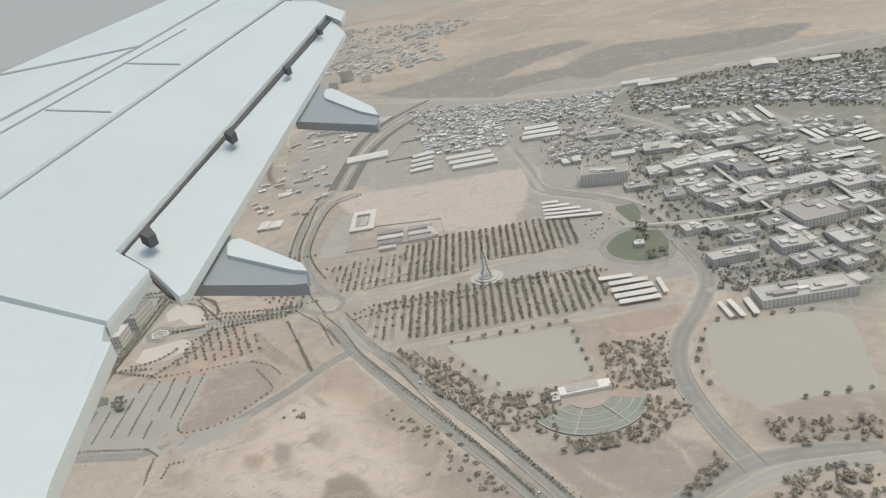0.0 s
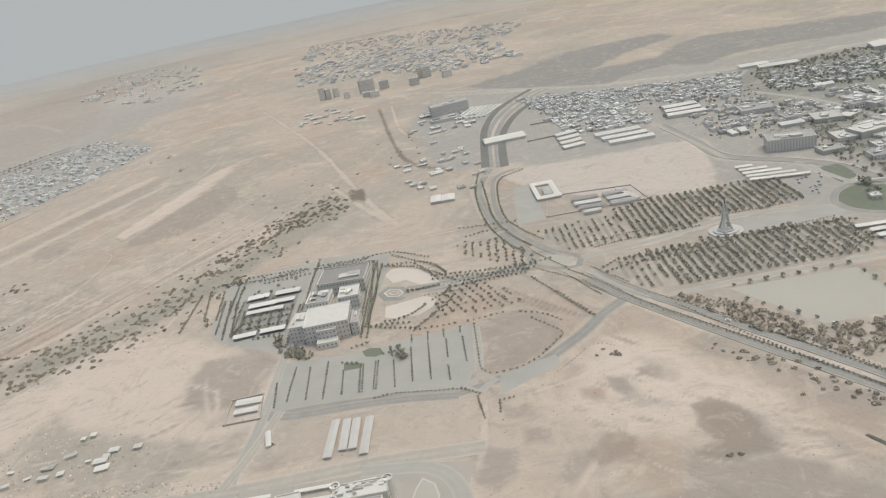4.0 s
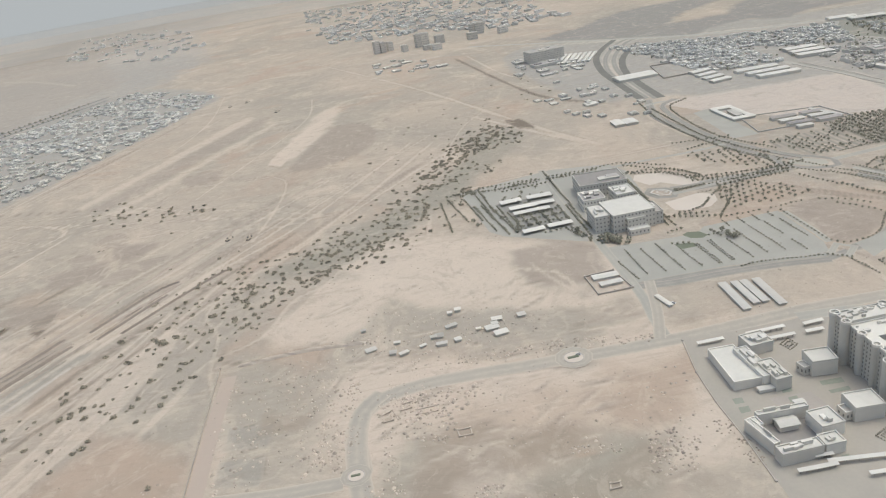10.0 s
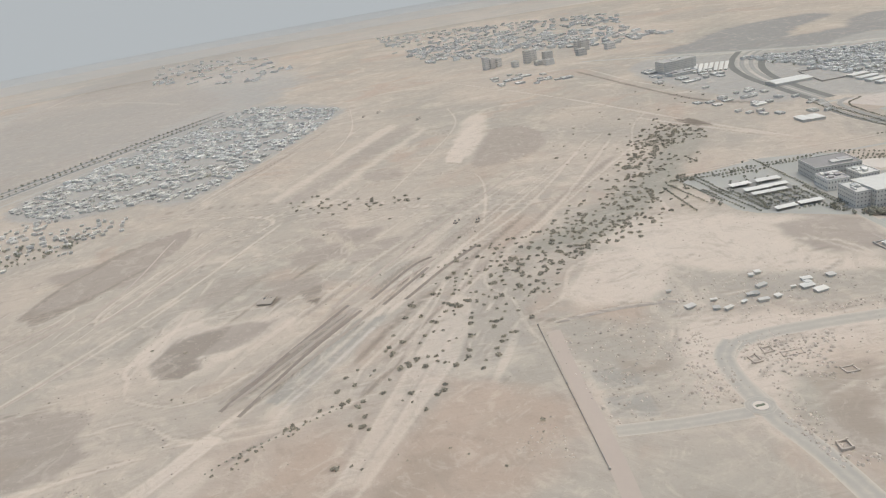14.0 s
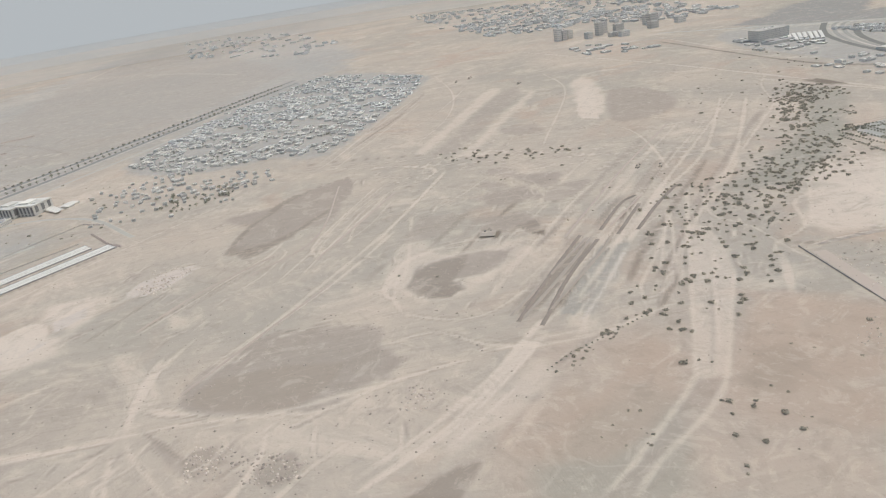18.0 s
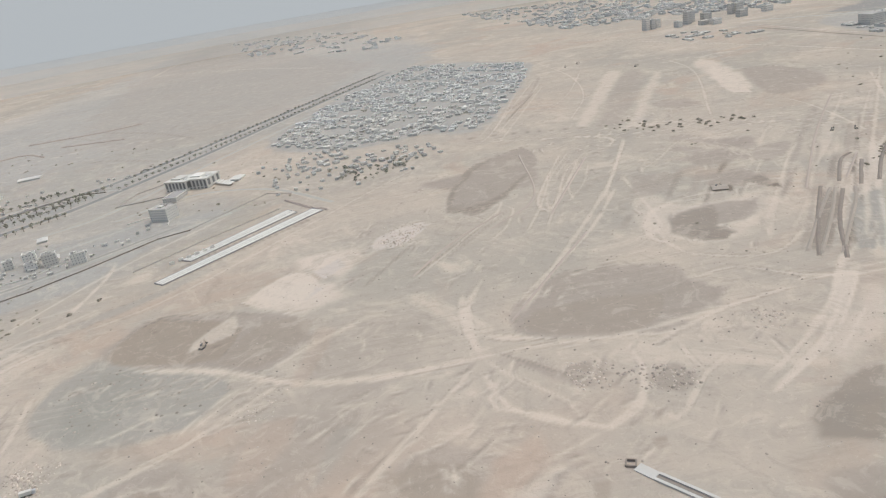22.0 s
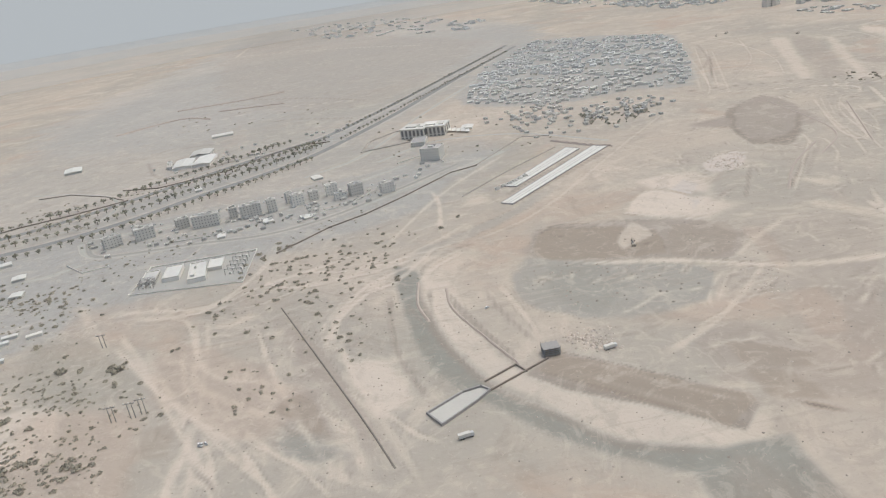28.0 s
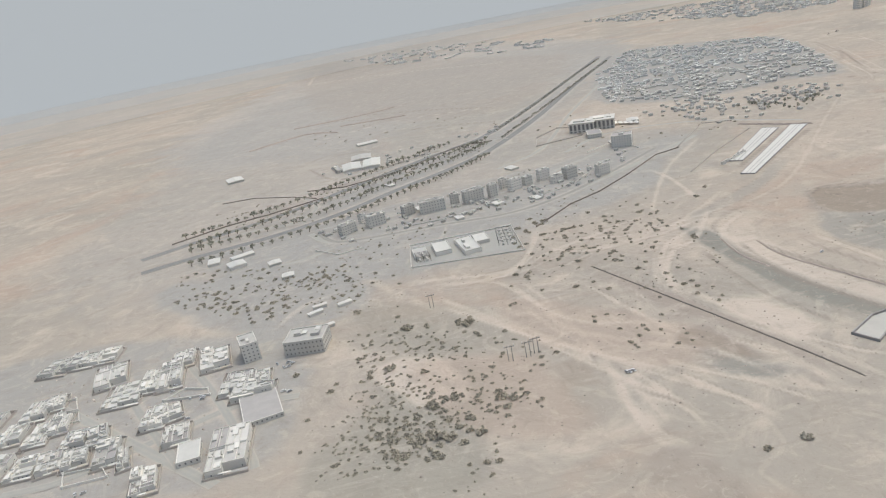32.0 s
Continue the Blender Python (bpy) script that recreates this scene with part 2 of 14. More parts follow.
SAND, GRAVEL, PALE = (0.465, 0.392, 0.313), (0.377, 0.333, 0.272), (0.575, 0.487, 0.388)
REDDISH, DUSKY = (0.43, 0.333, 0.254), (0.275, 0.235, 0.187)
M = {
    "desert": desert(),
    "asphalt": surface("asphalt", (0.265, 0.252, 0.22), (0.33, 0.31, 0.268), 0.05, 0.9, amount=0.9, drift=0.45),
    "highway": surface("highway_asphalt", (0.20, 0.197, 0.182), (0.265, 0.255, 0.232), 0.05, 0.9, amount=0.9, drift=0.35),
    "old_asphalt": surface("dusty_asphalt", (0.35, 0.334, 0.29), (0.412, 0.387, 0.332), 0.05, 0.9, amount=0.9, drift=0.55),
    "dust_road": surface("dust_covered_road", (0.36, 0.33, 0.28), (0.425, 0.378, 0.315), 0.04, 0.8, amount=0.9, drift=0.9),
    "paving": surface("paving", (0.42, 0.375, 0.325), (0.33, 0.295, 0.26), 0.1, 1.2),
    "kerb": surface("kerb_concrete", (0.46, 0.425, 0.37), (0.37, 0.34, 0.295), 0.3, 2.0),
    "gravel": surface("grey_gravel", (0.41, 0.385, 0.335), (0.36, 0.338, 0.295), 0.04, 0.5, spec=0.05),
    "dusk": surface("damp_dark_soil", (0.35, 0.302, 0.247), (0.42, 0.36, 0.295), 0.03, 0.4, spec=0.05),
    "brown": surface("brown_soil", (0.42, 0.35, 0.29), (0.47, 0.39, 0.32), 0.02, 0.4, spec=0.05),
    "ditch": surface("ditch_earth", (0.205, 0.18, 0.148), (0.275, 0.24, 0.2), 0.08, 0.7, spec=0.05),
    "pitch": surface("sports_pitch", (0.435, 0.402, 0.335), (0.39, 0.36, 0.30), 0.02, 0.4),
    "bank": surface("dark_stone_bank", (0.185, 0.178, 0.155), (0.25, 0.235, 0.205), 0.12, 1.0, spec=0.05),
    "strip": surface("damp_soil_strip", (0.31, 0.285, 0.235), (0.37, 0.335, 0.28), 0.15, 1.0, spec=0.05),
    "sand_bed": surface("raked_sand", (0.60, 0.53, 0.45), (0.53, 0.465, 0.39), 0.06, 0.8, spec=0.05),
    "terrace_lawn": surface("dusty_terrace_lawn", (0.26, 0.275, 0.222), (0.37, 0.372, 0.305), 0.25, 1.4, spec=0.05),
    "lawn": surface("lawn", (0.165, 0.178, 0.125), (0.225, 0.23, 0.165), 0.05, 0.6),
    "leaf": surface("tree_leaves", (0.255, 0.24, 0.182), (0.335, 0.312, 0.238), 0.3, 2.5, island=0.35, spec=0.1),
    "dryleaf": surface("dry_tree_leaves", (0.34, 0.296, 0.222), (0.425, 0.368, 0.28), 0.3, 2.5, island=0.3, spec=0.1),
    "house_pale": surface("pale_house_faces", (0.69, 0.66, 0.595), (0.58, 0.555, 0.495), 0.2, 1.5, island=0.3),
    "house_grey": surface("grey_house_faces", (0.58, 0.56, 0.51), (0.5, 0.48, 0.435), 0.2, 1.5, island=0.3),
    "shrub": surface("desert_shrub", (0.3, 0.264, 0.2), (0.378, 0.333, 0.252), 0.2, 2.0, island=0.3, spec=0.1),
    "bark": surface("bark", (0.18, 0.145, 0.11), (0.24, 0.195, 0.15), 1.0, 4.0),
    "white_roof": surface("white_sheet_roof", (0.64, 0.606, 0.533), (0.53, 0.498, 0.433), 0.2, 1.0, rough=0.6, per_object=0.05),
    "render": surface("pale_render", (0.7, 0.66, 0.582), (0.61, 0.572, 0.5), 0.15, 1.5, per_object=0.16),
    "render2": surface("grey_render", (0.62, 0.588, 0.52), (0.54, 0.51, 0.447), 0.15, 1.5, per_object=0.15),
    "roof": surface("flat_roof_screed", (0.50, 0.47, 0.415), (0.41, 0.38, 0.335), 0.25, 1.5, per_object=0.2),
    "roof2": surface("grey_flat_roof", (0.38, 0.35, 0.315), (0.30, 0.275, 0.25), 0.25, 1.5, per_object=0.2),
    "glass": surface("dusty_window_glass", (0.2, 0.193, 0.18), (0.27, 0.257, 0.235), 0.5, 3.0, rough=0.25, spec=0.5),
    "lining": surface("pale_lining", (0.52, 0.485, 0.42), (0.44, 0.41, 0.355), 0.1, 1.0),
    "shade": surface("shade_canopy", (0.69, 0.655, 0.58), (0.59, 0.553, 0.485), 0.2, 1.0, per_object=0.06),
    "steel": surface("galvanised_steel", (0.35, 0.33, 0.30), (0.28, 0.26, 0.24), 0.5, 3.0, rough=0.5, metal=0.6),
    "concrete": surface("bare_concrete", (0.54, 0.51, 0.455), (0.45, 0.42, 0.37), 0.1, 1.0),
    "darkmetal": surface("dark_frame", (0.095, 0.095, 0.09), (0.15, 0.148, 0.14), 0.5, 2.0),
    "wall": surface("boundary_wall", (0.51, 0.455, 0.39), (0.42, 0.37, 0.315), 0.1, 1.2),
    "paint": surface("car_paint", (0.62, 0.60, 0.57), (0.55, 0.53, 0.5), 0.5, 2.0, rough=0.35, spec=0.5, per_object=0.35),
    "ditch_dark": surface("dark_scaffold", (0.25, 0.21, 0.172), (0.32, 0.27, 0.222), 0.2, 1.5),
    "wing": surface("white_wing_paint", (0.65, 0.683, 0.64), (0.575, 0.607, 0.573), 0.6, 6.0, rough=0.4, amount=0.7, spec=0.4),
    "wing_under": surface("grey_wing_skin", (0.33, 0.35, 0.345), (0.28, 0.295, 0.29), 0.6, 5.0, rough=0.5),
    "rubble": surface("rubble", (0.52, 0.445, 0.36), (0.42, 0.355, 0.285), 0.5, 2.0, island=0.3),
    "earthbits": surface("dark_earth_bits", (0.34, 0.288, 0.235), (0.42, 0.355, 0.29), 0.3, 2.0, island=0.3),
}


# ---- building blocks ----
def mesh_of(name, verts, faces, mats, index=None):
    me = bpy.data.meshes.new(name)
    me.from_pydata(verts, [], faces)
    for m in mats:
        me.materials.append(M[m])
    if index is not None:
        me.polygons.foreach_set("material_index", index)
    return me


def part(name, me, parent, label=""):
    ob = new(name, me)
    ob.parent = parent
    return tagged(ob, label)


def box(x0, x1, y0, y1, z0, z1, taper=0.0):
    """Corners and faces of a block, narrowed at its top by taper."""
    v = [(x0, y0, z0), (x1, y0, z0), (x1, y1, z0), (x0, y1, z0),
         (x0 + taper, y0 + taper, z1), (x1 - taper, y0 + taper, z1), (x1 - taper, y1 - taper, z1), (x0 + taper, y1 - taper, z1)]
    return v, [(3, 2, 1, 0), (4, 5, 6, 7), (0, 1, 5, 4), (1, 2, 6, 5), (2, 3, 7, 6), (3, 0, 4, 7)]


def joined(name, blocks, mats, index=None):
    vs, fs, ix = [], [], []
    for i, (v, f) in enumerate(blocks):
        k = len(vs)
        vs += v
        fs += [tuple(k + j for j in q) for q in f]
        ix += [index[i] if index else 0] * len(f)
    return mesh_of(name, vs, fs, mats, ix)


def smooth(pts, closed=False, step=6.0):
    """A Catmull-Rom line through the plan's points."""
    p = [Vector((a, b, 0)) for a, b in pts]
    n = len(p)
    if n < 3 and not closed:
        k = max(2, int((p[1] - p[0]).length / (step * 2)))
        return [p[0].lerp(p[1], i / k) for i in range(k + 1)]
    res = []
    for i in range(n if closed else n - 1):
        a, b = p[i], p[(i + 1) % n]
        q = p[i - 1] if (closed or i > 0) else a * 2 - b
        r = p[(i + 2) % n] if (closed or i + 2 < n) else b * 2 - a
        k = max(1, int((b - a).length / step))
        for j in range(k):
            t = j / k
            res.append(0.5 * (2 * a + (b - q) * t + (2 * q - 5 * a + 4 * b - r) * t * t + (3 * a - q - 3 * b + r) * t ** 3))
    if not closed:
        res.append(p[-1])
    return res


def ribbon(name, pts, width, mat, z, label, category="road", closed=False, kerb=False):
    line = smooth(pts, closed)
    n = len(line)
    sides = []
    for i in range(n):
        d = (line[(i + 1) % n] - line[i - 1]) if closed else (line[min(i + 1, n - 1)] - line[max(i - 1, 0)])
        sides.append(Vector((d.y, -d.x, 0)).normalized())

    def strip(profile):
        vs, fs, c = [], [], len(profile)
        for p, s in zip(line, sides):
            vs += [tuple(p - s * o + Vector((0, 0, h))) for o, h in profile]
        for i in range(n if closed else n - 1):
            for j in range(c - 1):
                a, b = i * c + j, ((i + 1) % n) * c + j
                fs.append((a, a + 1, b + 1, b))
        return vs, fs

    cross = ((-1, 1.0), (-0.84, 0.5), (-0.5, 0.1), (0, 0.4), (0.5, 0.1), (0.84, 0.5), (1, 1.0))
    ob = tagged(new(name, mesh_of(name, *strip([(o * width / 2, z) for o, _ in cross]), [mat])), label, category, kind="structure")
    ob.data.attributes.new("drift", "FLOAT", "POINT").data.foreach_set("value", [d for _ in line for _, d in cross])
    if kerb:
        for o in (-width / 2 - 0.27, width / 2):
            part("kerb", mesh_of("kerb", *strip(((o, 0.0), (o + 0.02, 0.28), (o + 0.25, 0.28), (o + 0.27, 0.0))), ["kerb"]), ob)
    return ob


def area(name, pts, mat, z, label, category="ground", straight=False):
    line = [Vector((a, b, 0)) for a, b in pts] if straight else smooth(pts, True, 8.0)
    if sum(line[i - 1].x * p.y - p.x * line[i - 1].y for i, p in enumerate(line)) < 0:
        line.reverse()
    n = len(line)
    return tagged(new(name, mesh_of(name, [(p.x, p.y, z) for p in line], [tuple(range(n))], [mat])), label, category, kind="structure")


def clump(rng, n, rx, rz, cz, size):
    """Leaf clumps scattered over a crown: small crooked eight-sided bits with gaps between them."""
    vs, fs = [], []
    for i in range(n):
        u, a = rng.uniform(-0.8, 1), rng.uniform(0, 6.283)
        rr = rng.uniform(0.45, 1.0)
        r = math.sqrt(max(0, 1 - u * u)) * rr
        c = (r * rx * math.cos(a), r * rx * math.sin(a), cz + u * rz * rr)
        k = len(vs)
        s = size * rng.uniform(0.6, 1.3)
        for d in ((1, 0, 0), (-1, 0, 0), (0, 1, 0), (0, -1, 0), (0, 0, 0.8), (0, 0, -0.7)):
            vs.append(tuple(c[j] + s * (d[j] + rng.uniform(-0.35, 0.35)) for j in range(3)))
        fs += [(k, k + 2, k + 4), (k + 2, k + 1, k + 4), (k + 1, k + 3, k + 4), (k + 3, k, k + 4),
               (k + 2, k, k + 5), (k + 1, k + 2, k + 5), (k + 3, k + 1, k + 5), (k, k + 3, k + 5)]
    return vs, fs


def trunk(rng, h, r, limbs=3):
    vs, fs = [], []
    bits = [((0, 0, -0.1), (rng.uniform(-0.1, 0.1), rng.uniform(-0.1, 0.1), h), r, r * 0.55)]
    for i in range(limbs):
        a = 6.283 * i / max(1, limbs) + rng.uniform(-0.5, 0.5)
        bits.append(((0, 0, h * 0.75), (0.6 * h * math.cos(a) * 0.6, 0.6 * h * math.sin(a) * 0.6, h * 1.35), r * 0.5, r * 0.2))
    for p, q, r0, r1 in bits:
        k = len(vs)
        for c, rr in ((p, r0), (q, r1)):
            for j in range(5):
                vs.append((c[0] + rr * math.cos(1.2566 * j), c[1] + rr * math.sin(1.2566 * j), c[2]))
        fs += [(k + j, k + (j + 1) % 5, k + 5 + (j + 1) % 5, k + 5 + j) for j in range(5)]
    return vs, fs


def kinds(seed, count, build):
    rng = random.Random(seed)
    return [build(rng) for _ in range(count)]


TREES = kinds(3, 5, lambda r: (trunk(r, 0.65, 0.13), clump(r, 20, 1.15, 0.7, 1.2, 0.4)))
PALMS = kinds(5, 4, lambda r: (trunk(r, 1.0, 0.16, 0), clump(r, 16, 1.15, 0.6, 1.35, 0.4)))
SHRUBS = kinds(7, 6, lambda r: (trunk(r, 0.3, 0.06, 2), clump(r, 26, 1.0, 0.3, 0.28, 0.27)))


def stuff(name, spots, plants, mats, label, category):
    """One mesh of uncounted plants; spots: x, y, size."""
    rng = random.Random(len(spots))
    vs, fs, ix = [], [], []
    for x, y, s in spots:
        a, h = rng.uniform(0, 6.283), rng.uniform(0.85, 1.15)
        ca, sa = s * math.cos(a), s * math.sin(a)
        for which, (pv, pf) in enumerate(rng.choice(plants)):
            k = len(vs)
            vs += [(x + ca * p[0] - sa * p[1], y + sa * p[0] + ca * p[1], p[2] * s * h) for p in pv]
            fs += [tuple(k + j for j in q) for q in pf]
            ix += [which] * len(pf)
    return tagged(new(name, mesh_of(name, vs, fs, mats, ix)), label, category, kind="stuff")


MODELS = {}


def plant(kind, x, y, s, label, category, group=""):
    """A single tree or bush of its own: a base with trunk and crown."""
    rng = random.Random(int(x * 7 + y * 13))
    models = {"tree": TREES, "palm": PALMS, "bush": SHRUBS}[kind]
    i = rng.randrange(len(models))
    if (kind, i) not in MODELS:
        root = new(kind)
        (tv, tf), (cv, cf) = models[i]
        part("trunk" if kind != "bush" else "stem", mesh_of("trunk", tv, tf, ["bark"]), root)
        part("crown", mesh_of("crown", cv, cf, ["shrub" if kind == "bush" else "leaf"]), root)
        MODELS[kind, i] = root
    else:
        root = copy_thing(MODELS[kind, i], Matrix())
    root.matrix_basis = Matrix.Translation((x, y, 0)) @ Matrix.Rotation(rng.uniform(0, 6.28), 4, "Z") @ Matrix.Scale(s, 4)
    return tagged(root, label, category, group)


def along(pts, gap, off=0.0, start=0.0, straight=False):
    """Places every gap metres along a line, off metres to its side."""
    line = [Vector((a, b, 0)) for a, b in pts] if straight else smooth(pts, False, 3.0)
    res, left = [], start
    for a, b in zip(line, line[1:]):
        d = b - a
        length = d.length
        if length < 1e-6:
            continue
        s = Vector((d.y, -d.x, 0)) / length
        while left < length:
            q = a + d * (left / length) + s * off
            res.append((q.x, q.y))
            left += gap
        left -= length
    return res


def inside(x, y, poly):
    r = False
    for i, (xi, yi) in enumerate(poly):
        xj, yj = poly[i - 1]
        if (yi > y) != (yj > y) and x < (xj - xi) * (y - yi) / (yj - yi) + xi:
            r = not r
    return r


def grid_in(poly, ax, gap_u, gap_v, jitter, drop, rng):
    """Places in rows within an outline; ax: the rows' bearing in degrees."""
    c, s = math.cos(radians(ax)), math.sin(radians(ax))
    us = [x * c + y * s for x, y in poly]
    vs = [-x * s + y * c for x, y in poly]
    res, v = [], min(vs)
    while v < max(vs):
        u = min(us)
        while u < max(us):
            uu, vv = u + rng.uniform(-jitter, jitter), v + rng.uniform(-jitter, jitter)
            x, y = uu * c - vv * s, uu * s + vv * c
            if inside(x, y, poly) and rng.random() > drop:
                res.append((x, y))
            u += gap_u
        v += gap_v
    return res


def scatter_in(poly, count, rng, clumped=0.0):
    xs, ys = [p[0] for p in poly], [p[1] for p in poly]
    res = []
    tries = 0
    while len(res) < count and tries < count * 40:
        tries += 1
        x, y = rng.uniform(min(xs), max(xs)), rng.uniform(min(ys), max(ys))
        if inside(x, y, poly) and (not clumped or noise.noise((x * 0.03, y * 0.03, 3.0)) > clumped * rng.uniform(-1, 1) * 0.6):
            res.append((x, y))
    return res

def tree_belts(name, poly, ax, gap, step, size, z, label, seed, drop=0.05):
    """Trees in straight rows, each row on its own damp strip of soil; ax: the bearing across the rows."""
    rng = random.Random(seed)
    c, s = math.cos(radians(ax)), math.sin(radians(ax))
    us = [x * c + y * s for x, y in poly]
    vs = [y * c - x * s for x, y in poly]
    spots, strips, u = [], [], min(us) + gap * 0.4
    while u < max(us):
        run, v = [], min(vs)
        while v < max(vs):
            if inside(u * c - v * s, u * s + v * c, poly):
                run.append(v)
                if rng.random() > drop:
                    uu, vv = u + rng.uniform(-0.3, 0.3), v + rng.uniform(-0.5, 0.5)
                    spots.append((uu * c - vv * s, uu * s + vv * c, size * rng.uniform(0.8, 1.2)))
            v += step
        if len(run) > 2:
            w, a, b = gap * 0.26, run[0] - step * 0.4, run[-1] + step * 0.4
            strips.append([(u - w, a), (u + w, a), (u + w, b), (u - w, b)])
        u += gap
    verts = [(p * c - q * s, p * s + q * c, z) for r in strips for p, q in r]
    tagged(new("soil_strips", mesh_of("soil_strips", verts, [(4 * i, 4 * i + 1, 4 * i + 2, 4 * i + 3) for i in range(len(strips))], ["strip"])), "damp dark strips of soil under tree rows", "ground", kind="structure")
    return stuff(name, spots, TREES, ["bark", "leaf"], label, "trees")


def shrubs(poly, count, size, seed, clumped=0.0):
    """Low desert shrubs scattered in an outline."""
    spots = [(x, y, size * (0.5 + ((x * 7.3 + y * 3.1) % 1))) for x, y in scatter_in(poly, count, random.Random(seed), clumped)]
    return stuff("desert_shrubs", spots, SHRUBS, ["bark", "shrub"], "low grey-green desert shrubs on sand", "shrubs")


def grove(name, poly, count, size, seed, leaves, label):
    """Trees scattered in an outline."""
    spots = [(x, y, size * (0.5 + ((x * 7.3 + y * 3.1) % 1))) for x, y in scatter_in(poly, count, random.Random(seed))]
    return stuff(name, spots, TREES, ["bark", leaves], label, "trees")


def tree_lines(name, lines, gap, size, label):
    """Trees set at a gap along lines of the plan."""
    spots = [(x, y, size * (0.8 + 0.4 * ((x * 7.3 + y * 3.1) % 1))) for line in lines for x, y in along(line, gap)]
    return stuff(name, spots, TREES, ["bark", "leaf"], label, "trees")


def frame_of(corners):
    """Middle, bearing, width and depth of a plan rectangle from three corners: a, b along its front, c beyond b."""
    (ax, ay), (bx, by), (cx, cy) = corners
    w, d = math.hypot(bx - ax, by - ay), math.hypot(cx - bx, cy - by)
    ang = math.atan2(by - ay, bx - ax)
    n = (-math.sin(ang), math.cos(ang))
    side = 1 if (cx - bx) * n[0] + (cy - by) * n[1] > 0 else -1
    mx, my = (ax + bx) / 2 + n[0] * side * d / 2, (ay + by) / 2 + n[1] * side * d / 2
    return mx, my, ang, w, d


def at_place(root, x, y, ang):
    root.matrix_basis = Matrix.Translation((x, y, 0)) @ Matrix.Rotation(ang, 4, "Z")
    return root


def building(name, corners, h, label, category="building", wall="render", roof="roof", floors=2, bays=True, parapet=0.6, extras=1, seed=0, base=0.0, group=""):
    """A flat-roofed block: walls, roof deck, parapet, a row of windows on each storey and side, roof rooms and plant."""
    mx, my, ang, w, d = frame_of(corners)
    rng = random.Random(seed or int(mx * 3 + my * 5))
    root = at_place(tagged(new(name), label, category, group), mx, my, ang)
    a, b = w / 2, d / 2
    part("wall", mesh_of("wall", *box(-a, a, -b, b, 0, h), [wall]), root)
    deck = part("roof", mesh_of("roof", *box(-a + 0.3, a - 0.3, -b + 0.3, b - 0.3, h, h + 0.12), [roof]), root)
    if parapet:
        t = 0.3
        part("parapet", joined("parapet", [box(-a - 0.05, a + 0.05, -b - 0.05, -b + t, h, h + parapet), box(-a - 0.05, a + 0.05, b - t, b + 0.05, h, h + parapet),
                                           box(-a - 0.05, -a + t, -b + t, b - t, h, h + parapet), box(a - t, a + 0.05, -b + t, b - t, h, h + parapet)], [wall]), deck)
    if bays and floors:
        fh, bl = h / floors, []
        for f in range(floors):
            z0, z1 = f * fh + fh * 0.4, f * fh + fh * 0.74
            for side in range(4):
                run = w if side % 2 == 0 else d
                n = max(2, int(run / 1.9))
                for i in range(n):
                    c, g = (i + 0.5) * run / n - run / 2, run / n * 0.16
                    bl.append((box(c - g, c + g, -b - 0.06, -b + 0.1, z0, z1), box(a - 0.1, a + 0.06, c - g, c + g, z0, z1),
                               box(c - g, c + g, b - 0.1, b + 0.06, z0, z1), box(-a - 0.06, -a + 0.1, c - g, c + g, z0, z1))[side])
        tagged(part("glazing", joined("glazing", bl, ["glass"]), root), kind="stuff")
    for i in range(extras):
        ew, ed, eh = rng.uniform(0.12, 0.28) * w, rng.uniform(0.15, 0.3) * d, rng.uniform(0.7, 1.6)
        ex, ey = rng.uniform(-0.3, 0.3) * w, rng.uniform(-0.28, 0.28) * d
        part("roof_room", mesh_of("roof_room", *box(ex - ew / 2, ex + ew / 2, ey - ed / 2, ey + ed / 2, h + 0.12, h + 0.12 + eh), [wall if i % 2 == 0 else roof]), deck)
    return root


def shed(name, corners, h, label, category="warehouse", roof="white_roof", wall="render", pitch=0.12, lights=0):
    """A long hall with a shallow ridged roof that overhangs its walls."""
    mx, my, ang, w, d = frame_of(corners)
    root = at_place(tagged(new(name), label, category), mx, my, ang)
    a, b = w / 2, d / 2
    part("wall", mesh_of("wall", *box(-a, a, -b, b, 0, h), [wall]), root)
    o = 0.4
    along_x = w >= d
    r = pitch * (d if along_x else w) / 2
    if along_x:
        v = [(-a - o, -b - o, h), (a + o, -b - o, h), (a + o, 0, h + r), (-a - o, 0, h + r), (a + o, b + o, h), (-a - o, b + o, h)]
    else:
        v = [(a + o, -b - o, h), (a + o, b + o, h), (0, b + o, h + r), (0, -b - o, h + r), (-a - o, b + o, h), (-a - o, -b - o, h)]
    v2 = [(x, y, z + 0.15) for x, y, z in v]
    f = [(6, 7, 8, 9), (9, 8, 10, 11), (1, 0, 3, 2), (2, 3, 5, 4), (0, 1, 7, 6), (4, 5, 11, 10), (1, 2, 8, 7), (2, 4, 10, 8), (3, 0, 6, 9), (5, 3, 9, 11)]
    part("roof", mesh_of("roof", v + v2, f, [roof]), root)
    return root


def canopy(name, corners, h, label, posts=5):
    """A parking shade: a thin tilted sheet on a row of posts."""
    mx, my, ang, w, d = frame_of(corners)
    root = at_place(tagged(new(name), label, "parking shade", "parking shades"), mx, my, ang)
    a, b = w / 2, d / 2
    v, f = box(-a, a, -b, b, h, h + 0.12)
    v = [(x, y, z + (0.25 if y > 0 else 0)) for x, y, z in v]
    part("sheet", mesh_of("sheet", v, f, ["shade"]), root)
    for i in range(posts):
        x = -a + (i + 0.5) * w / posts
        part("post", mesh_of("post", *box(x - 0.08, x + 0.08, -0.08, 0.08, 0, h + 0.1), ["steel"]), root)
    return root


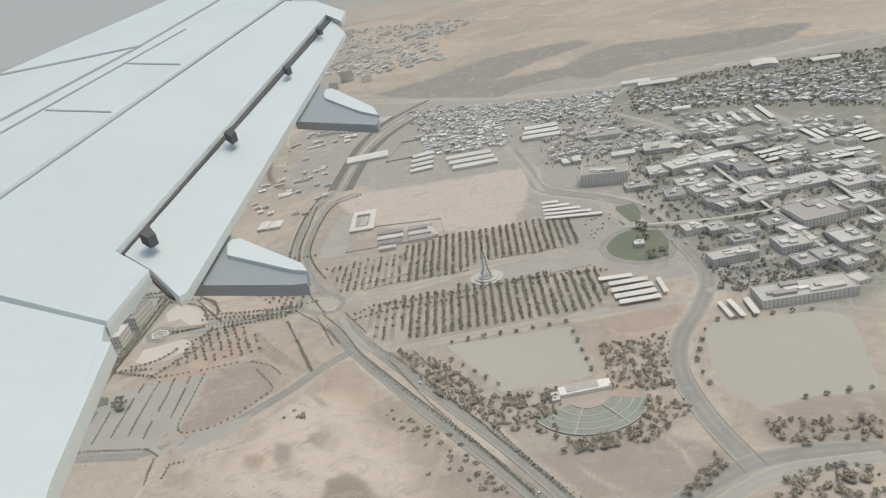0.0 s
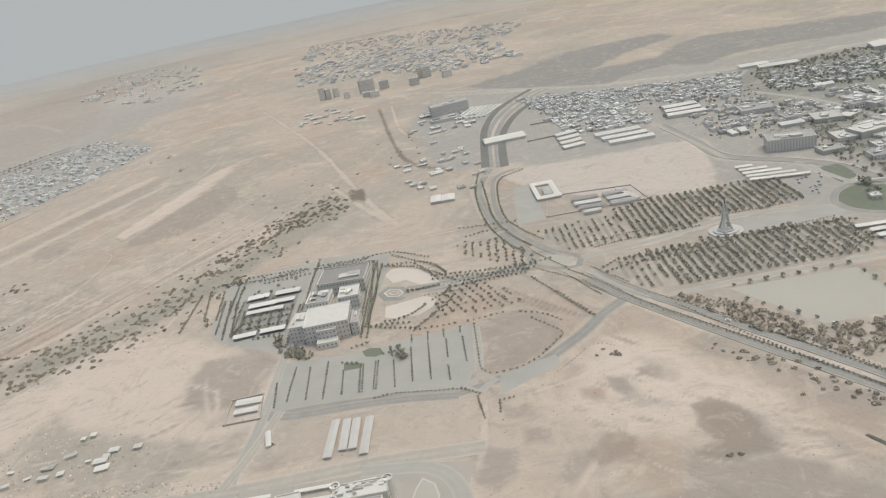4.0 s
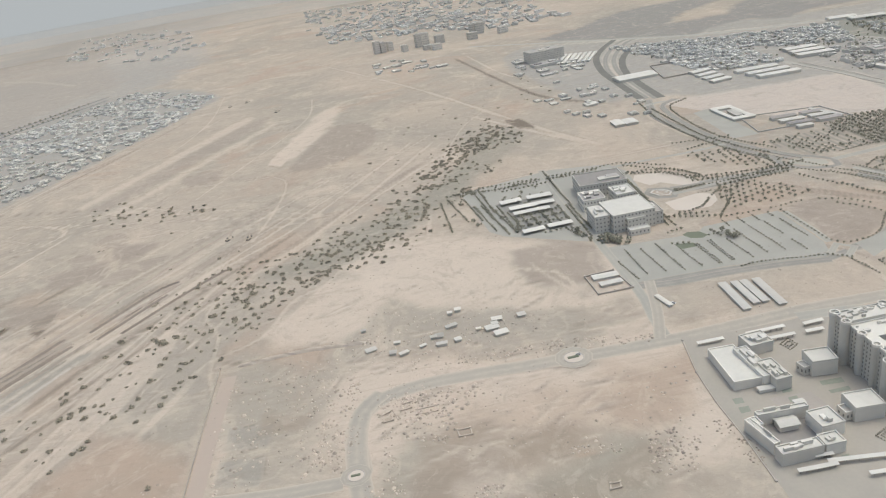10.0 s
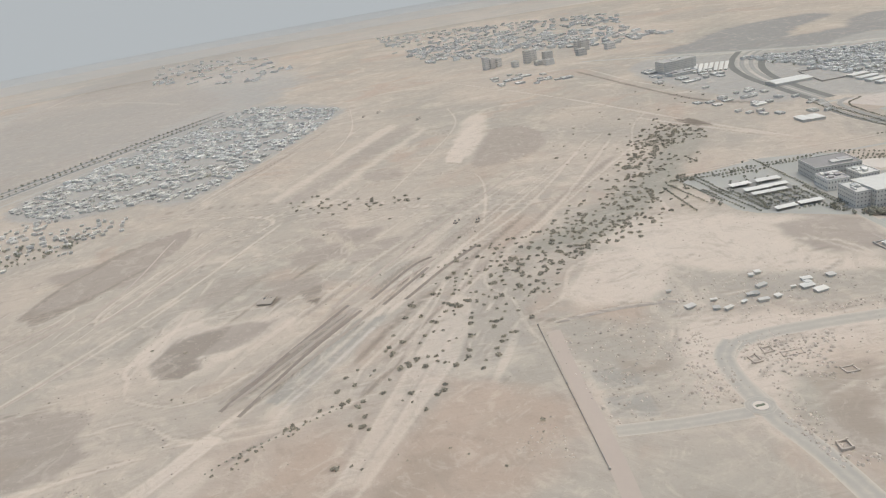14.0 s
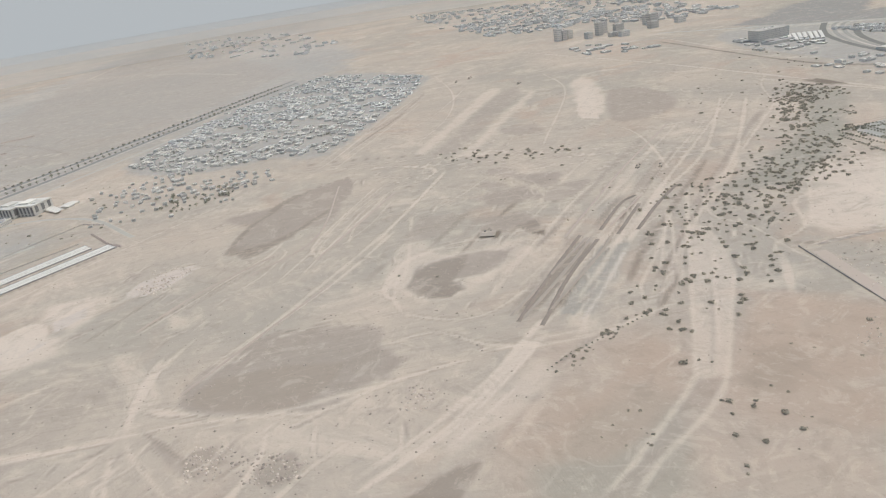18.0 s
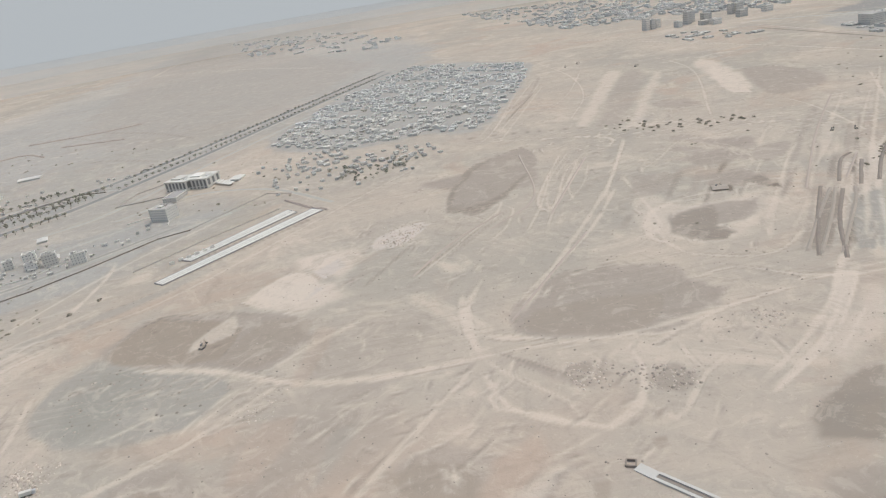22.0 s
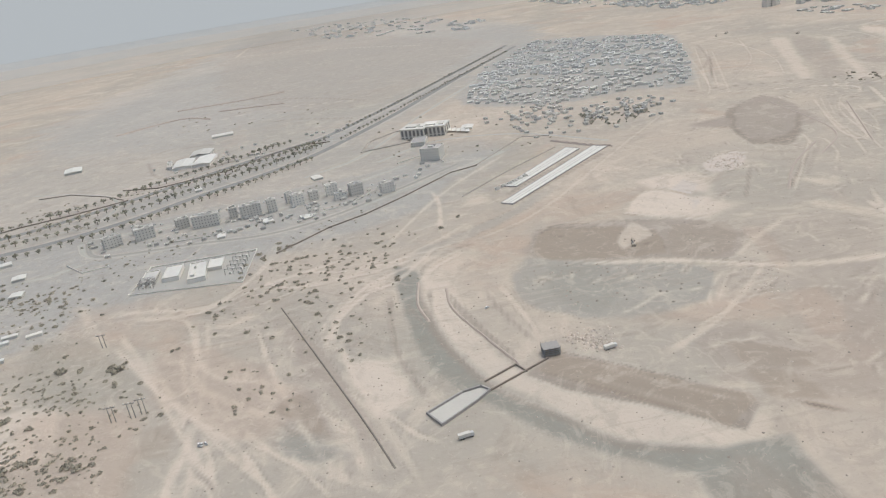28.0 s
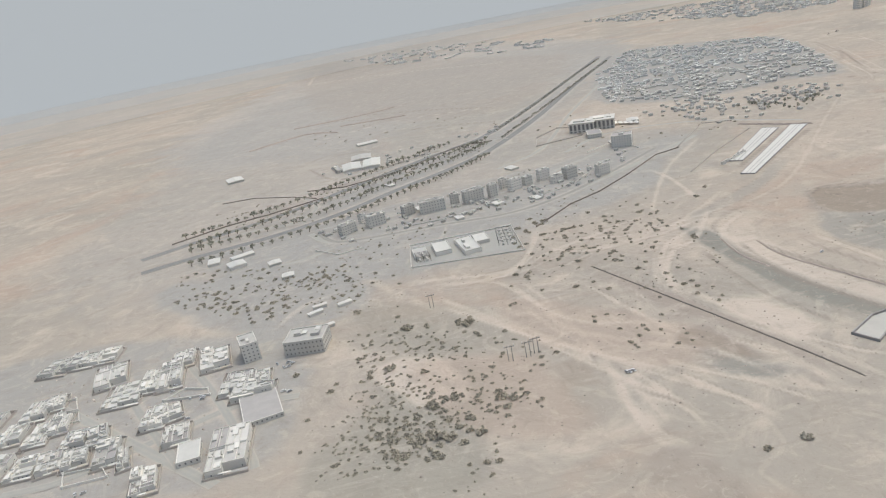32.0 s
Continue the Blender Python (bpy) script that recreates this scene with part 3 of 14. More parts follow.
def fence(name, pts, h, label, mat="wall", thick=0.35, closed=False):
    """A boundary wall in straight lengths with piers at its corners."""
    root = tagged(new(name), label, "boundary wall", kind="structure")
    p = pts + [pts[0]] if closed else pts
    for (ax, ay), (bx, by) in zip(p, p[1:]):
        n = math.hypot(bx - ax, by - ay)
        ob = part("wall_length", mesh_of("wall_length", *box(0, n, -thick / 2, thick / 2, 0, h), [mat]), root)
        ob.matrix_basis = Matrix.Translation((ax, ay, 0)) @ Matrix.Rotation(math.atan2(by - ay, bx - ax), 4, "Z")
    for x, y in pts:
        part("pier", mesh_of("pier", *box(x - 0.35, x + 0.35, y - 0.35, y + 0.35, 0, h + 0.25), [mat]), root)
    return root


def mound(name, pts, width, h, mat, label, category="earth bank"):
    """A long low bank of earth with a crooked crest."""
    line = smooth(pts, False, 2.5)
    vs, fs = [], []
    n = len(line)
    for i, p in enumerate(line):
        d = line[min(i + 1, n - 1)] - line[max(i - 1, 0)]
        s = Vector((d.y, -d.x, 0)).normalized()
        e = 1.0 if 0 < i < n - 1 else 0.2
        for o, k in ((-0.5, -0.05), (-0.2, 0.75), (0.02, 1.0), (0.25, 0.65), (0.5, -0.05)):
            j = noise.noise(p * 0.35 + Vector((o * 9, 0, 0)))
            q = p + s * width * (o + 0.12 * j)
            vs.append((q.x, q.y, h * e * (k + 0.35 * j if k > 0 else k)))
    for i in range(n - 1):
        for j in range(4):
            a = i * 5 + j
            fs.append((a, a + 5, a + 6, a + 1))
    me = mesh_of(name, vs, fs, [mat])
    return tagged(new(name, me), label, category, kind="structure")


def heaps(name, poly, count, size, mat, label, category="rubble", seed=1):
    """Loose heaps, stones and scraps scattered in an outline."""
    rng = random.Random(seed)
    vs, fs = [], []
    for x, y in scatter_in(poly, count, rng):
        s = size * rng.uniform(0.4, 1.4)
        k = len(vs)
        m = 6
        for j in range(m):
            a = 6.283 * j / m
            r = s * rng.uniform(0.7, 1.2)
            vs.append((x + r * math.cos(a), y + r * math.sin(a), -0.05))
        for j in range(3):
            a = 2.1 * j + rng.uniform(-0.4, 0.4)
            vs.append((x + 0.35 * s * math.cos(a), y + 0.35 * s * math.sin(a), s * rng.uniform(0.35, 0.7)))
        fs += [(k + 6, k + 7, k + 8)]
        for j in range(3):
            fs += [(k + 2 * j, k + 2 * j + 1, k + 6 + j), (k + 2 * j + 1, k + (2 * j + 2) % 6, k + 6 + (j + 1) % 3), (k + 2 * j + 1, k + 6 + (j + 1) % 3, k + 6 + j)]
    return tagged(new(name, mesh_of(name, vs, fs, [mat])), label, category, kind="stuff")


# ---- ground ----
# far is haze grey; pale and dusk also paint lit and shaded edges
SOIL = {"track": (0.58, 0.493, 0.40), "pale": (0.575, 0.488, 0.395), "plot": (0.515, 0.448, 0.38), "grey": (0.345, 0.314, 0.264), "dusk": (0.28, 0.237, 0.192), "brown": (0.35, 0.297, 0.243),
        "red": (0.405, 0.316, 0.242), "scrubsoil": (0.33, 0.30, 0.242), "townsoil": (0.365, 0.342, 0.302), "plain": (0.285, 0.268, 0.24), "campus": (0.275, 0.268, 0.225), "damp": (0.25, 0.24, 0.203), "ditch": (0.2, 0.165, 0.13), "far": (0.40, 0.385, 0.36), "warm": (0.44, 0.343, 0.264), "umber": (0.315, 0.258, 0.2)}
BEDS = []


def bed(soil, pts, strength=0.8, feather=7.0):
    """A field of another soil, or a haze tint, that blends into the sand round it."""
    BEDS.append((soil, [(p.x, p.y) for p in smooth(pts, True, 12.0)], None, strength, feather))


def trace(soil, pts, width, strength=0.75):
    """A worn track or streak in the sand, or the painted light and shade of an edge."""
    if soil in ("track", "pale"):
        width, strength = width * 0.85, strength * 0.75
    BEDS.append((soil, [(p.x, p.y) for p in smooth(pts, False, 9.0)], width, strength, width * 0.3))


def shaded_scrapes(poly, count, bearing, seed):
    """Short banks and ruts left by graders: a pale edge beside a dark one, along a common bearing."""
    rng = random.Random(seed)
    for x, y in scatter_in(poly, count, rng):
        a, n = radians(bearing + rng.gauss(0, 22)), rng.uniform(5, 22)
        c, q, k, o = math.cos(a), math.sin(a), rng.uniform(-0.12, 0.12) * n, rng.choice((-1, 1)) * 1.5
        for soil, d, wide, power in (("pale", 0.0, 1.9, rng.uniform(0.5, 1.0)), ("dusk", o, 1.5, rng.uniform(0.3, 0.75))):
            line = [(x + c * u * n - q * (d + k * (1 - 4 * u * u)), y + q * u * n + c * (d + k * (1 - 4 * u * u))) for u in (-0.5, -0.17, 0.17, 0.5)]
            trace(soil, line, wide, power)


def value_noise(x, y, cell, seed):
    g = np.random.RandomState(seed).rand(256, 256)
    u, v = x / cell + 500.0, y / cell + 500.0
    i, j = np.floor(u).astype(int), np.floor(v).astype(int)
    fu, fv = u - i, v - j
    fu, fv = fu * fu * (3 - 2 * fu), fv * fv * (3 - 2 * fv)
    a, b, c, d = g[i % 256, j % 256], g[(i + 1) % 256, j % 256], g[i % 256, (j + 1) % 256], g[(i + 1) % 256, (j + 1) % 256]
    return (a * (1 - fu) + b * fu) * (1 - fv) + (c * (1 - fu) + d * fu) * fv


def ground():
    """One sheet to the horizon, fine where the camera passes, with its soils, haze tint and painted shade as a colour
    of the surface.
    """
    xs = np.concatenate([[-9000, -4500, -2600], np.arange(-1600, 560, 1.3), [1000, 2600, 4500, 9000]])
    ys = [-9000.0, -3000.0, -400.0, 60.0]
    y, step = 115.0, 1.15
    while y < 1900:
        ys.append(y)
        y += step
        step *= 1.0078
    ys = np.array(ys + [3200.0, 5000.0, 9000.0])
    X, Y = np.meshgrid(xs, ys)
    col, cov = np.zeros((*X.shape, 3)), np.zeros(X.shape)
    wob = (value_noise(X, Y, 17, 1) - 0.5) * 1.1 + (value_noise(X, Y, 6.5, 2) - 0.5) * 0.7 + (value_noise(X, Y, 48, 4) - 0.5) * 0.8
    fade = 0.75 + 0.45 * value_noise(X, Y, 26, 3)
    for soil, line, width, strength, feather in BEDS:
        p = np.array(line)
        pad = (width or 0) + feather * 2.5 + 4
        i0, i1 = np.searchsorted(xs, (p[:, 0].min() - pad, p[:, 0].max() + pad))
        j0, j1 = np.searchsorted(ys, (p[:, 1].min() - pad, p[:, 1].max() + pad))
        if i1 <= i0 or j1 <= j0:
            continue
        x, y, w = X[j0:j1, i0:i1], Y[j0:j1, i0:i1], wob[j0:j1, i0:i1]
        dist = np.full(x.shape, 1e9)
        odd = np.zeros(x.shape, bool)
        ends = list(zip(p, p[1:])) if width else list(zip(p, np.roll(p, -1, 0)))
        for a, b in ends:
            d = b - a
            k = np.clip(((x - a[0]) * d[0] + (y - a[1]) * d[1]) / max(1e-9, d @ d), 0, 1)
            dist = np.minimum(dist, (x - a[0] - k * d[0]) ** 2 + (y - a[1] - k * d[1]) ** 2)
            if not width and a[1] != b[1]:
                odd ^= ((a[1] > y) != (b[1] > y)) & (x < (b[0] - a[0]) * (y - a[1]) / (b[1] - a[1]) + a[0])
        dist = np.sqrt(dist)
        if width:
            ends_at = np.minimum((x - p[0, 0]) ** 2 + (y - p[0, 1]) ** 2, (x - p[-1, 0]) ** 2 + (y - p[-1, 1]) ** 2)
            half = width * 0.5 * (1 + 0.6 * w)
            m = min(1.0, width / 1.6) * np.clip((np.maximum(half, 0.8) - dist) / max(width * 0.22, 1.5) + 0.5, 0, 1) * np.clip(np.sqrt(ends_at) / (width * 5.0), 0, 1)
            m = m * np.clip(fade[j0:j1, i0:i1], 0, 1)
        else:
            m = np.clip(np.where(odd, dist, -dist) / (2 * feather) + 0.5 + 0.55 * w, 0, 1)
        m = m * m * (3 - 2 * m) * strength
        c = cov[j0:j1, i0:i1]
        total = m + c * (1 - m)
        keep = np.where(total > 1e-6, m / np.maximum(total, 1e-6), 0)
        col[j0:j1, i0:i1] += (np.array(SOIL[soil]) - col[j0:j1, i0:i1]) * keep[..., None]
        cov[j0:j1, i0:i1] = total
    ny, nx = X.shape
    me = bpy.data.meshes.new("ground")
    me.vertices.add(nx * ny)
    me.vertices.foreach_set("co", np.stack([X, Y, np.zeros_like(X)], -1).ravel())
    idx = np.arange(nx * ny).reshape(ny, nx)
    quads = np.stack([idx[:-1, :-1], idx[:-1, 1:], idx[1:, 1:], idx[1:, :-1]], -1).reshape(-1, 4)
    me.loops.add(quads.size)
    me.loops.foreach_set("vertex_index", quads.ravel())
    me.polygons.add(len(quads))
    me.polygons.foreach_set("loop_start", np.arange(0, quads.size, 4))
    me.update(calc_edges=True)
    at = me.attributes.new("soil", "FLOAT_COLOR", "POINT")
    at.data.foreach_set("color", np.concatenate([col, cov[..., None]], -1).astype(np.float32).ravel())
    me.materials.append(M["desert"])
    return tagged(new("ground", me), "wide flat desert of pale sand and gravel with worn tracks", "ground", kind="structure")


def roundabout(x, y, r, mat):
    """A ring of carriageway round a pale sandy island with a low kerb and a dark planted bar."""
    loop = [(x + r * math.cos(0.6283 * i), y + r * math.sin(0.6283 * i)) for i in range(10)]
    ribbon("roundabout_road", loop, r * 0.62, mat, 0.24, "ring carriageway of dusty grey asphalt", closed=True)
    root = tagged(new("roundabout_island"), "pale sandy roundabout island with a low kerb", "traffic island")
    root.location = (x, y, 0)
    part("kerb", mesh_of("kerb", *ring(0, 0, r * 0.64, r * 0.7, 0.0, 0.4), ["kerb"]), root)
    part("sand_fill", mesh_of("sand_fill", *ring(0, 0, 0.05, r * 0.63, 0.0, 0.3), ["sand_bed"]), root)
    part("planting_bar", mesh_of("planting_bar", *box(-r * 0.4, r * 0.35, -r * 0.1, r * 0.1, 0.3, 0.6), ["lawn"]), root)
    return root


def ring(cx, cy, r0, r1, z0, z1, n=28, a0=0.0, a1=6.2832):
    """A curved kerb or terrace between two radii."""
    vs, fs = [], []
    closed = a1 - a0 > 6.28
    m = n if closed else n + 1
    for i in range(m):
        a = a0 + (a1 - a0) * i / n
        for r, z in ((r0, z0), (r0, z1), (r1, z1), (r1, z0)):
            vs.append((cx + r * math.cos(a), cy + r * math.sin(a), z))
    for i in range(n):
        for j in range(3):
            a, b = i * 4 + j, ((i + 1) % m) * 4 + j
            fs.append((a, b, b + 1, a + 1))
    return vs, fs


def monument(x, y):
    """A tapering four-legged spire on a stepped round plinth."""
    root = tagged(new("monument"), "tall dark tapering spire on a stepped round plinth", "monument")
    root.location = (x, y, 0)
    for r, h in ((9.5, 0.5), (7.0, 1.0), (4.6, 1.6)):
        part("plinth_step", mesh_of("plinth_step", *ring(0, 0, 0.05, r, 0, h), ["concrete"]), root)
    for i in range(4):
        c, s = math.cos(0.785 + 1.5708 * i), math.sin(0.785 + 1.5708 * i)
        prof = [(3.6, 1.6, 0.55), (2.0, 6.0, 0.5), (1.2, 11.0, 0.4), (0.55, 17.0, 0.22)]
        vs, fs = [], []
        for r, z, w in prof:
            for u, v in ((-w, -w), (w, -w), (w, w), (-w, w)):
                vs.append((r * c + u, r * s + v, z))
        for k in range(3):
            for j in range(4):
                a, b = k * 4 + j, k * 4 + (j + 1) % 4
                fs.append((a, b, b + 4, a + 4))
        fs.append((12, 13, 14, 15))
        part("leg", mesh_of("leg", vs, fs, ["render2"]), root)
    for z, r in ((6.0, 2.3), (11.0, 1.5), (15.0, 0.9)):
        part("deck", mesh_of("deck", *box(-r, r, -r, r, z, z + 0.4), ["render2"]), root)
    part("spire", mesh_of("spire", *box(-0.35, 0.35, -0.35, 0.35, 15.4, 20.5, 0.3), ["darkmetal"]), root)
    return root


def fan_garden(x, y, r, bearing):
    """A fan of low grass terraces with pale curved kerbs, facing a paved half round and a stage house."""
    root = tagged(new("amphitheatre"), "fan-shaped garden theatre of dusty grass terraces with pale curved kerbs", "amphitheatre")
    root.location = (x, y, 0)
    a0, a1 = radians(bearing - 66), radians(bearing + 66)
    for k, (r0, r1) in enumerate(((0.36, 0.52), (0.545, 0.7), (0.725, 0.84), (0.865, 0.97))):
        z = 0.2 + 0.12 * k
        part("grass_terrace", mesh_of("grass_terrace", *ring(0, 0, r * r0, r * r1, 0.0, z, 24, a0, a1), ["terrace_lawn"]), root)
        part("terrace_kerb", mesh_of("terrace_kerb", *ring(0, 0, r * r1 + 0.01, r * (r1 + 0.022), 0.0, z + 0.15, 24, a0, a1), ["kerb"]), root)
    for k in range(2):
        a = a0 + (a1 - a0) * (k + 0.8) / 2.6
        st = part("stair", mesh_of("stair", *box(r * 0.36, r * 0.98, -0.3, 0.3, 0.0, 0.75), ["kerb"]), root)
        st.matrix_basis = Matrix.Rotation(a, 4, "Z")
    part("stage_floor", mesh_of("stage_floor", *ring(0, 0, 0.1, r * 0.34, 0.0, 0.25, 24, a0, a1), ["brown"]), root)
    m = Matrix.Rotation(radians(bearing), 4, "Z")
    for nm, bx, mt in (("stage_house", box(-r * 0.28, -r * 0.06, -r * 0.42, r * 0.42, 0, 1.5), "render"), ("stage_roof", box(-r * 0.3, -r * 0.1, -r * 0.3, r * 0.22, 1.5, 1.75), "roof"), ("side_room", box(-r * 0.2, r * 0.02, -r * 0.56, -r * 0.43, 0, 1.2), "render2")):
        part(nm, mesh_of(nm, *bx, [mt]), root).matrix_basis = m
    return root


def house_model(i, seed, size, heights):
    """Blocks of a small flat-roofed house: walls, roof, parapet, glazing, with their materials."""
    r2 = random.Random(i * 17 + seed)
    w, d, h = r2.uniform(*size), r2.uniform(size[0], size[1] * 0.8), heights[i % len(heights)]
    a, b = w / 2, d / 2
    wall = ("render", "render2", "render", "render", "white_roof", "render")[i]
    top = ("roof", "roof2", "roof", "roof2", "white_roof", "roof")[i] if heights[-1] in (2.8, 4) else ("roof", "render", "white_roof", "roof", "white_roof", "render")[i]
    win = []
    for k in range(int(h / 1.6) or 1):
        for c in (-0.6, -0.2, 0.2, 0.6):
            z = 0.5 + 1.6 * k
            win += [box(c * a - w * 0.05, c * a + w * 0.05, -b - 0.05, -b + 0.1, z, z + 0.8), box(-a - 0.05, -a + 0.1, c * b - d * 0.05, c * b + d * 0.05, z, z + 0.8), box(a - 0.1, a + 0.05, c * b - d * 0.05, c * b + d * 0.05, z, z + 0.8)]
    return [("wall", wall, [box(-a, a, -b, b, 0, h), box(-a * 0.2, a * 0.5, -b, b * 0.1, h, h * 1.4)]),
            ("roof", top, [box(-a + 0.3, a - 0.3, -b + 0.3, b - 0.3, h, h + 0.08)]),
            ("parapet", wall, [box(-a, a, -b - 0.05, -b + 0.2, h, h + 0.5), box(-a, a, b - 0.2, b + 0.05, h, h + 0.5), box(-a - 0.05, -a + 0.2, -b, b, h, h + 0.5), box(a - 0.2, a + 0.05, -b, b, h, h + 0.5)]),
            ("glazing", "glass", win)]


def town(poly, count, heights, bearing, seed, label, name, size=(5, 9), gap=0.0, single=0):
    """Small flat-roofed houses; the nearest are things of their own, copied from six models, the rest one joined mesh."""
    rng = random.Random(seed)
    if gap:
        spots = [p for p in grid_in(poly, bearing, gap, gap * 1.05, gap * 0.36, 0.12, rng) if math.sin(p[0] * 0.083 + 2 * math.sin(p[1] * 0.031)) + math.sin(p[1] * 0.061 + p[0] * 0.02) > -1.1]
        rng.shuffle(spots)
        spots = spots[:count]
    else:
        spots = []
        for x, y in scatter_in(poly, count * 2, rng):
            s = size[1] * 0.6
            if len(spots) < count and not any(abs(x - u) < s and abs(y - v) < s for u, v in spots):
                spots.append((x, y))
    spots.sort(key=lambda p: p[1])
    vs, fs, ix = [], [], []
    mats = ["house_pale", "house_grey"]
    for n, (x, y) in enumerate(spots):
        i = rng.randrange(6)
        place = Matrix.Translation((x, y, 0)) @ Matrix.Rotation(radians(bearing + rng.choice((0, 90)) + rng.uniform(-6, 6)), 4, "Z") @ Matrix.Diagonal((rng.uniform(0.8, 1.2), rng.uniform(0.8, 1.2), rng.uniform(0.8, 1.25), 1))
        if n < single:
            key = (name, size, i)
            if key not in MODELS:
                root = tagged(new(name), label, "house", name.replace("_", " ") + "s")
                deck = None
                for pn, pm, blocks in house_model(i, seed, size, heights):
                    ob = part(pn, joined(pn, blocks, [pm]), deck if pn == "parapet" else root)
                    deck = ob if pn == "roof" else deck
                    if pn == "glazing":
                        tagged(ob, kind="stuff")
                MODELS[key] = root
            else:
                root = copy_thing(MODELS[key], Matrix())
            root.matrix_basis = place
        else:
            for pn, pm, blocks in house_model(i, seed, size, heights)[:3]:
                for bv, bf in blocks:
                    k = len(vs)
                    vs += [tuple(place @ Vector(v)) for v in bv]
                    fs += [tuple(k + j for j in q) for q in bf]
                    ix += [int(pm in ("render2", "roof2"))] * len(bf)
    if vs:
        tagged(new(name + "s", mesh_of(name + "s", vs, fs, mats, ix)), label, "houses", kind="stuff")


def high_rise(corners, h, label):
    """A long tall block of three stepped wings: a deep light well in the middle one, round bays with open rims, ribbed walls and roof plant."""
    mx, my, ang, w, d = frame_of(corners)
    root = at_place(tagged(new("apartment_block"), label, "apartment building"), mx, my, ang)
    a, b, t = w / 2, d / 2, 0.35
    rng = random.Random(5)
    win, ribs = [], []
    for y0, y1, x0, x1, up, well in ((-1.0, -0.42, -1.0, 1.0, -0.6, False), (-0.42, 0.62, -0.84, 0.8, 0.7, True), (0.62, 1.0, -0.95, 0.98, 1.8, False)):
        x0, x1, y0, y1, hh = x0 * a, x1 * a, y0 * b + 0.02, y1 * b - 0.02, h + up
        if well:
            u0, u1, v0, v1 = x0 * 0.45, x1 * 0.3, y0 + (y1 - y0) * 0.4, y0 + (y1 - y0) * 0.56
            plan = ((x0, x1, y0, v0), (x0, x1, v1, y1), (x0, u0, v0, v1), (u1, x1, v0, v1))
            part("light_well", mesh_of("light_well", *box(u0, u1, v0, v1, 0, hh - 2.4), ["roof2"]), root)
        else:
            plan = ((x0, x1, y0, y1),)
        # walls take the greyer render for the facades' shade; roofs and rims stay pale
        part("wing", joined("wing", [box(*p, 0, hh) for p in plan], ["render2"]), root)
        deck = part("roof", joined("roof", [box(*p, hh, hh + 0.1) for p in plan], ["render"]), root)
        part("parapet", joined("parapet", [box(x0 - 0.05, x1 + 0.05, y0 - 0.05, y0 + t, hh + 0.1, hh + 0.7), box(x0 - 0.05, x1 + 0.05, y1 - t, y1 + 0.05, hh + 0.1, hh + 0.7), box(x0 - 0.05, x0 + t, y0 + t, y1 - t, hh + 0.1, hh + 0.7), box(x1 - t, x1 + 0.05, y0 + t, y1 - t, hh + 0.1, hh + 0.7)], ["render"]), deck)
        for j in range(12):
            x, y, sz = rng.uniform(x0 * 0.85, x1 * 0.85), rng.uniform(y0 + 1, y1 - 1), rng.uniform(0.3, 1.3)
            if not (well and u0 - sz < x < u1 + sz and v0 - 1 < y < v1 + 1):
                part("roof_room", mesh_of("roof_room", *box(x - sz, x + sz, y - sz * 0.5, y + sz * 0.5, hh + 0.1, hh + rng.uniform(0.5, 1.3)), [("render", "render2", "white_roof")[j % 3]]), deck)
        for j in range(5):
            x, y, n = rng.uniform(x0 * 0.7, x1 * 0.6), rng.uniform(y0 + 1, y1 - 1), rng.uniform(1.2, 3.0)
            if not (well and u0 - n < x < u1 + n and v0 - 1 < y < v1 + 1):
                part("roof_wall", mesh_of("roof_wall", *box(x - n, x + n, y - 0.15, y + 0.15, hh + 0.1, hh + 0.9), ["render"]), deck)
        m = max(3, int((y1 - y0) / 1.5))
        ribs += [box(x - 0.25, x + 0.25, c - 0.2, c + 0.2, 0, hh + 0.1) for x in (x0, x1) for c in (y0 + q * (y1 - y0) / m for q in range(1, m, 2))]
        for k in range(9):
            z = h / 9 * (k + 0.35)
            for x in (x0, x1):
                win += [box(x - 0.06, x + 0.06, c - 0.22, c + 0.22, z, z + 0.75) for c in (y0 + (q + 0.5) * (y1 - y0) / m for q in range(m))]
    for x, y, r, up in ((-1.0, -0.97, 1.9, -0.4), (-0.98, -0.5, 1.7, -0.4), (-0.82, -0.1, 1.5, 0.9), (-0.82, 0.28, 1.5, 0.9), (-0.93, 0.64, 1.7, 1.9), (-0.9, 0.98, 1.8, 1.9), (1.0, -0.95, 1.9, -0.4), (0.98, -0.55, 1.6, -0.4), (0.95, 0.95, 1.9, 1.9)):
        bay = part("stair_bay", mesh_of("stair_bay", *ring(x * a, y * b, 0.05, r, 0, h + up, 16), ["render2"]), root)
        part("bay_rim", mesh_of("bay_rim", *ring(x * a, y * b, r - 0.4, r + 0.05, h + up, h + up + 0.9, 16), ["render"]), bay)
    m = max(4, int(w / 1.5))
    ribs += [box(c - 0.2, c + 0.2, -b - 0.23, -b + 0.25, 0, h - 0.5) for c in (-a + q * w / m for q in range(2, m - 1, 3))]
    for k in range(9):
        z = h / 9 * (k + 0.35)
        win += [box(c - 0.22, c + 0.22, -b - 0.04, -b + 0.08, z, z + 0.75) for c in (-a + (q + 0.5) * w / m for q in range(m))]
    part("wall_ribs", joined("wall_ribs", ribs, ["render2"]), root)
    tagged(part("glazing", joined("glazing", win, ["glass"]), root), kind="stuff")
    return root


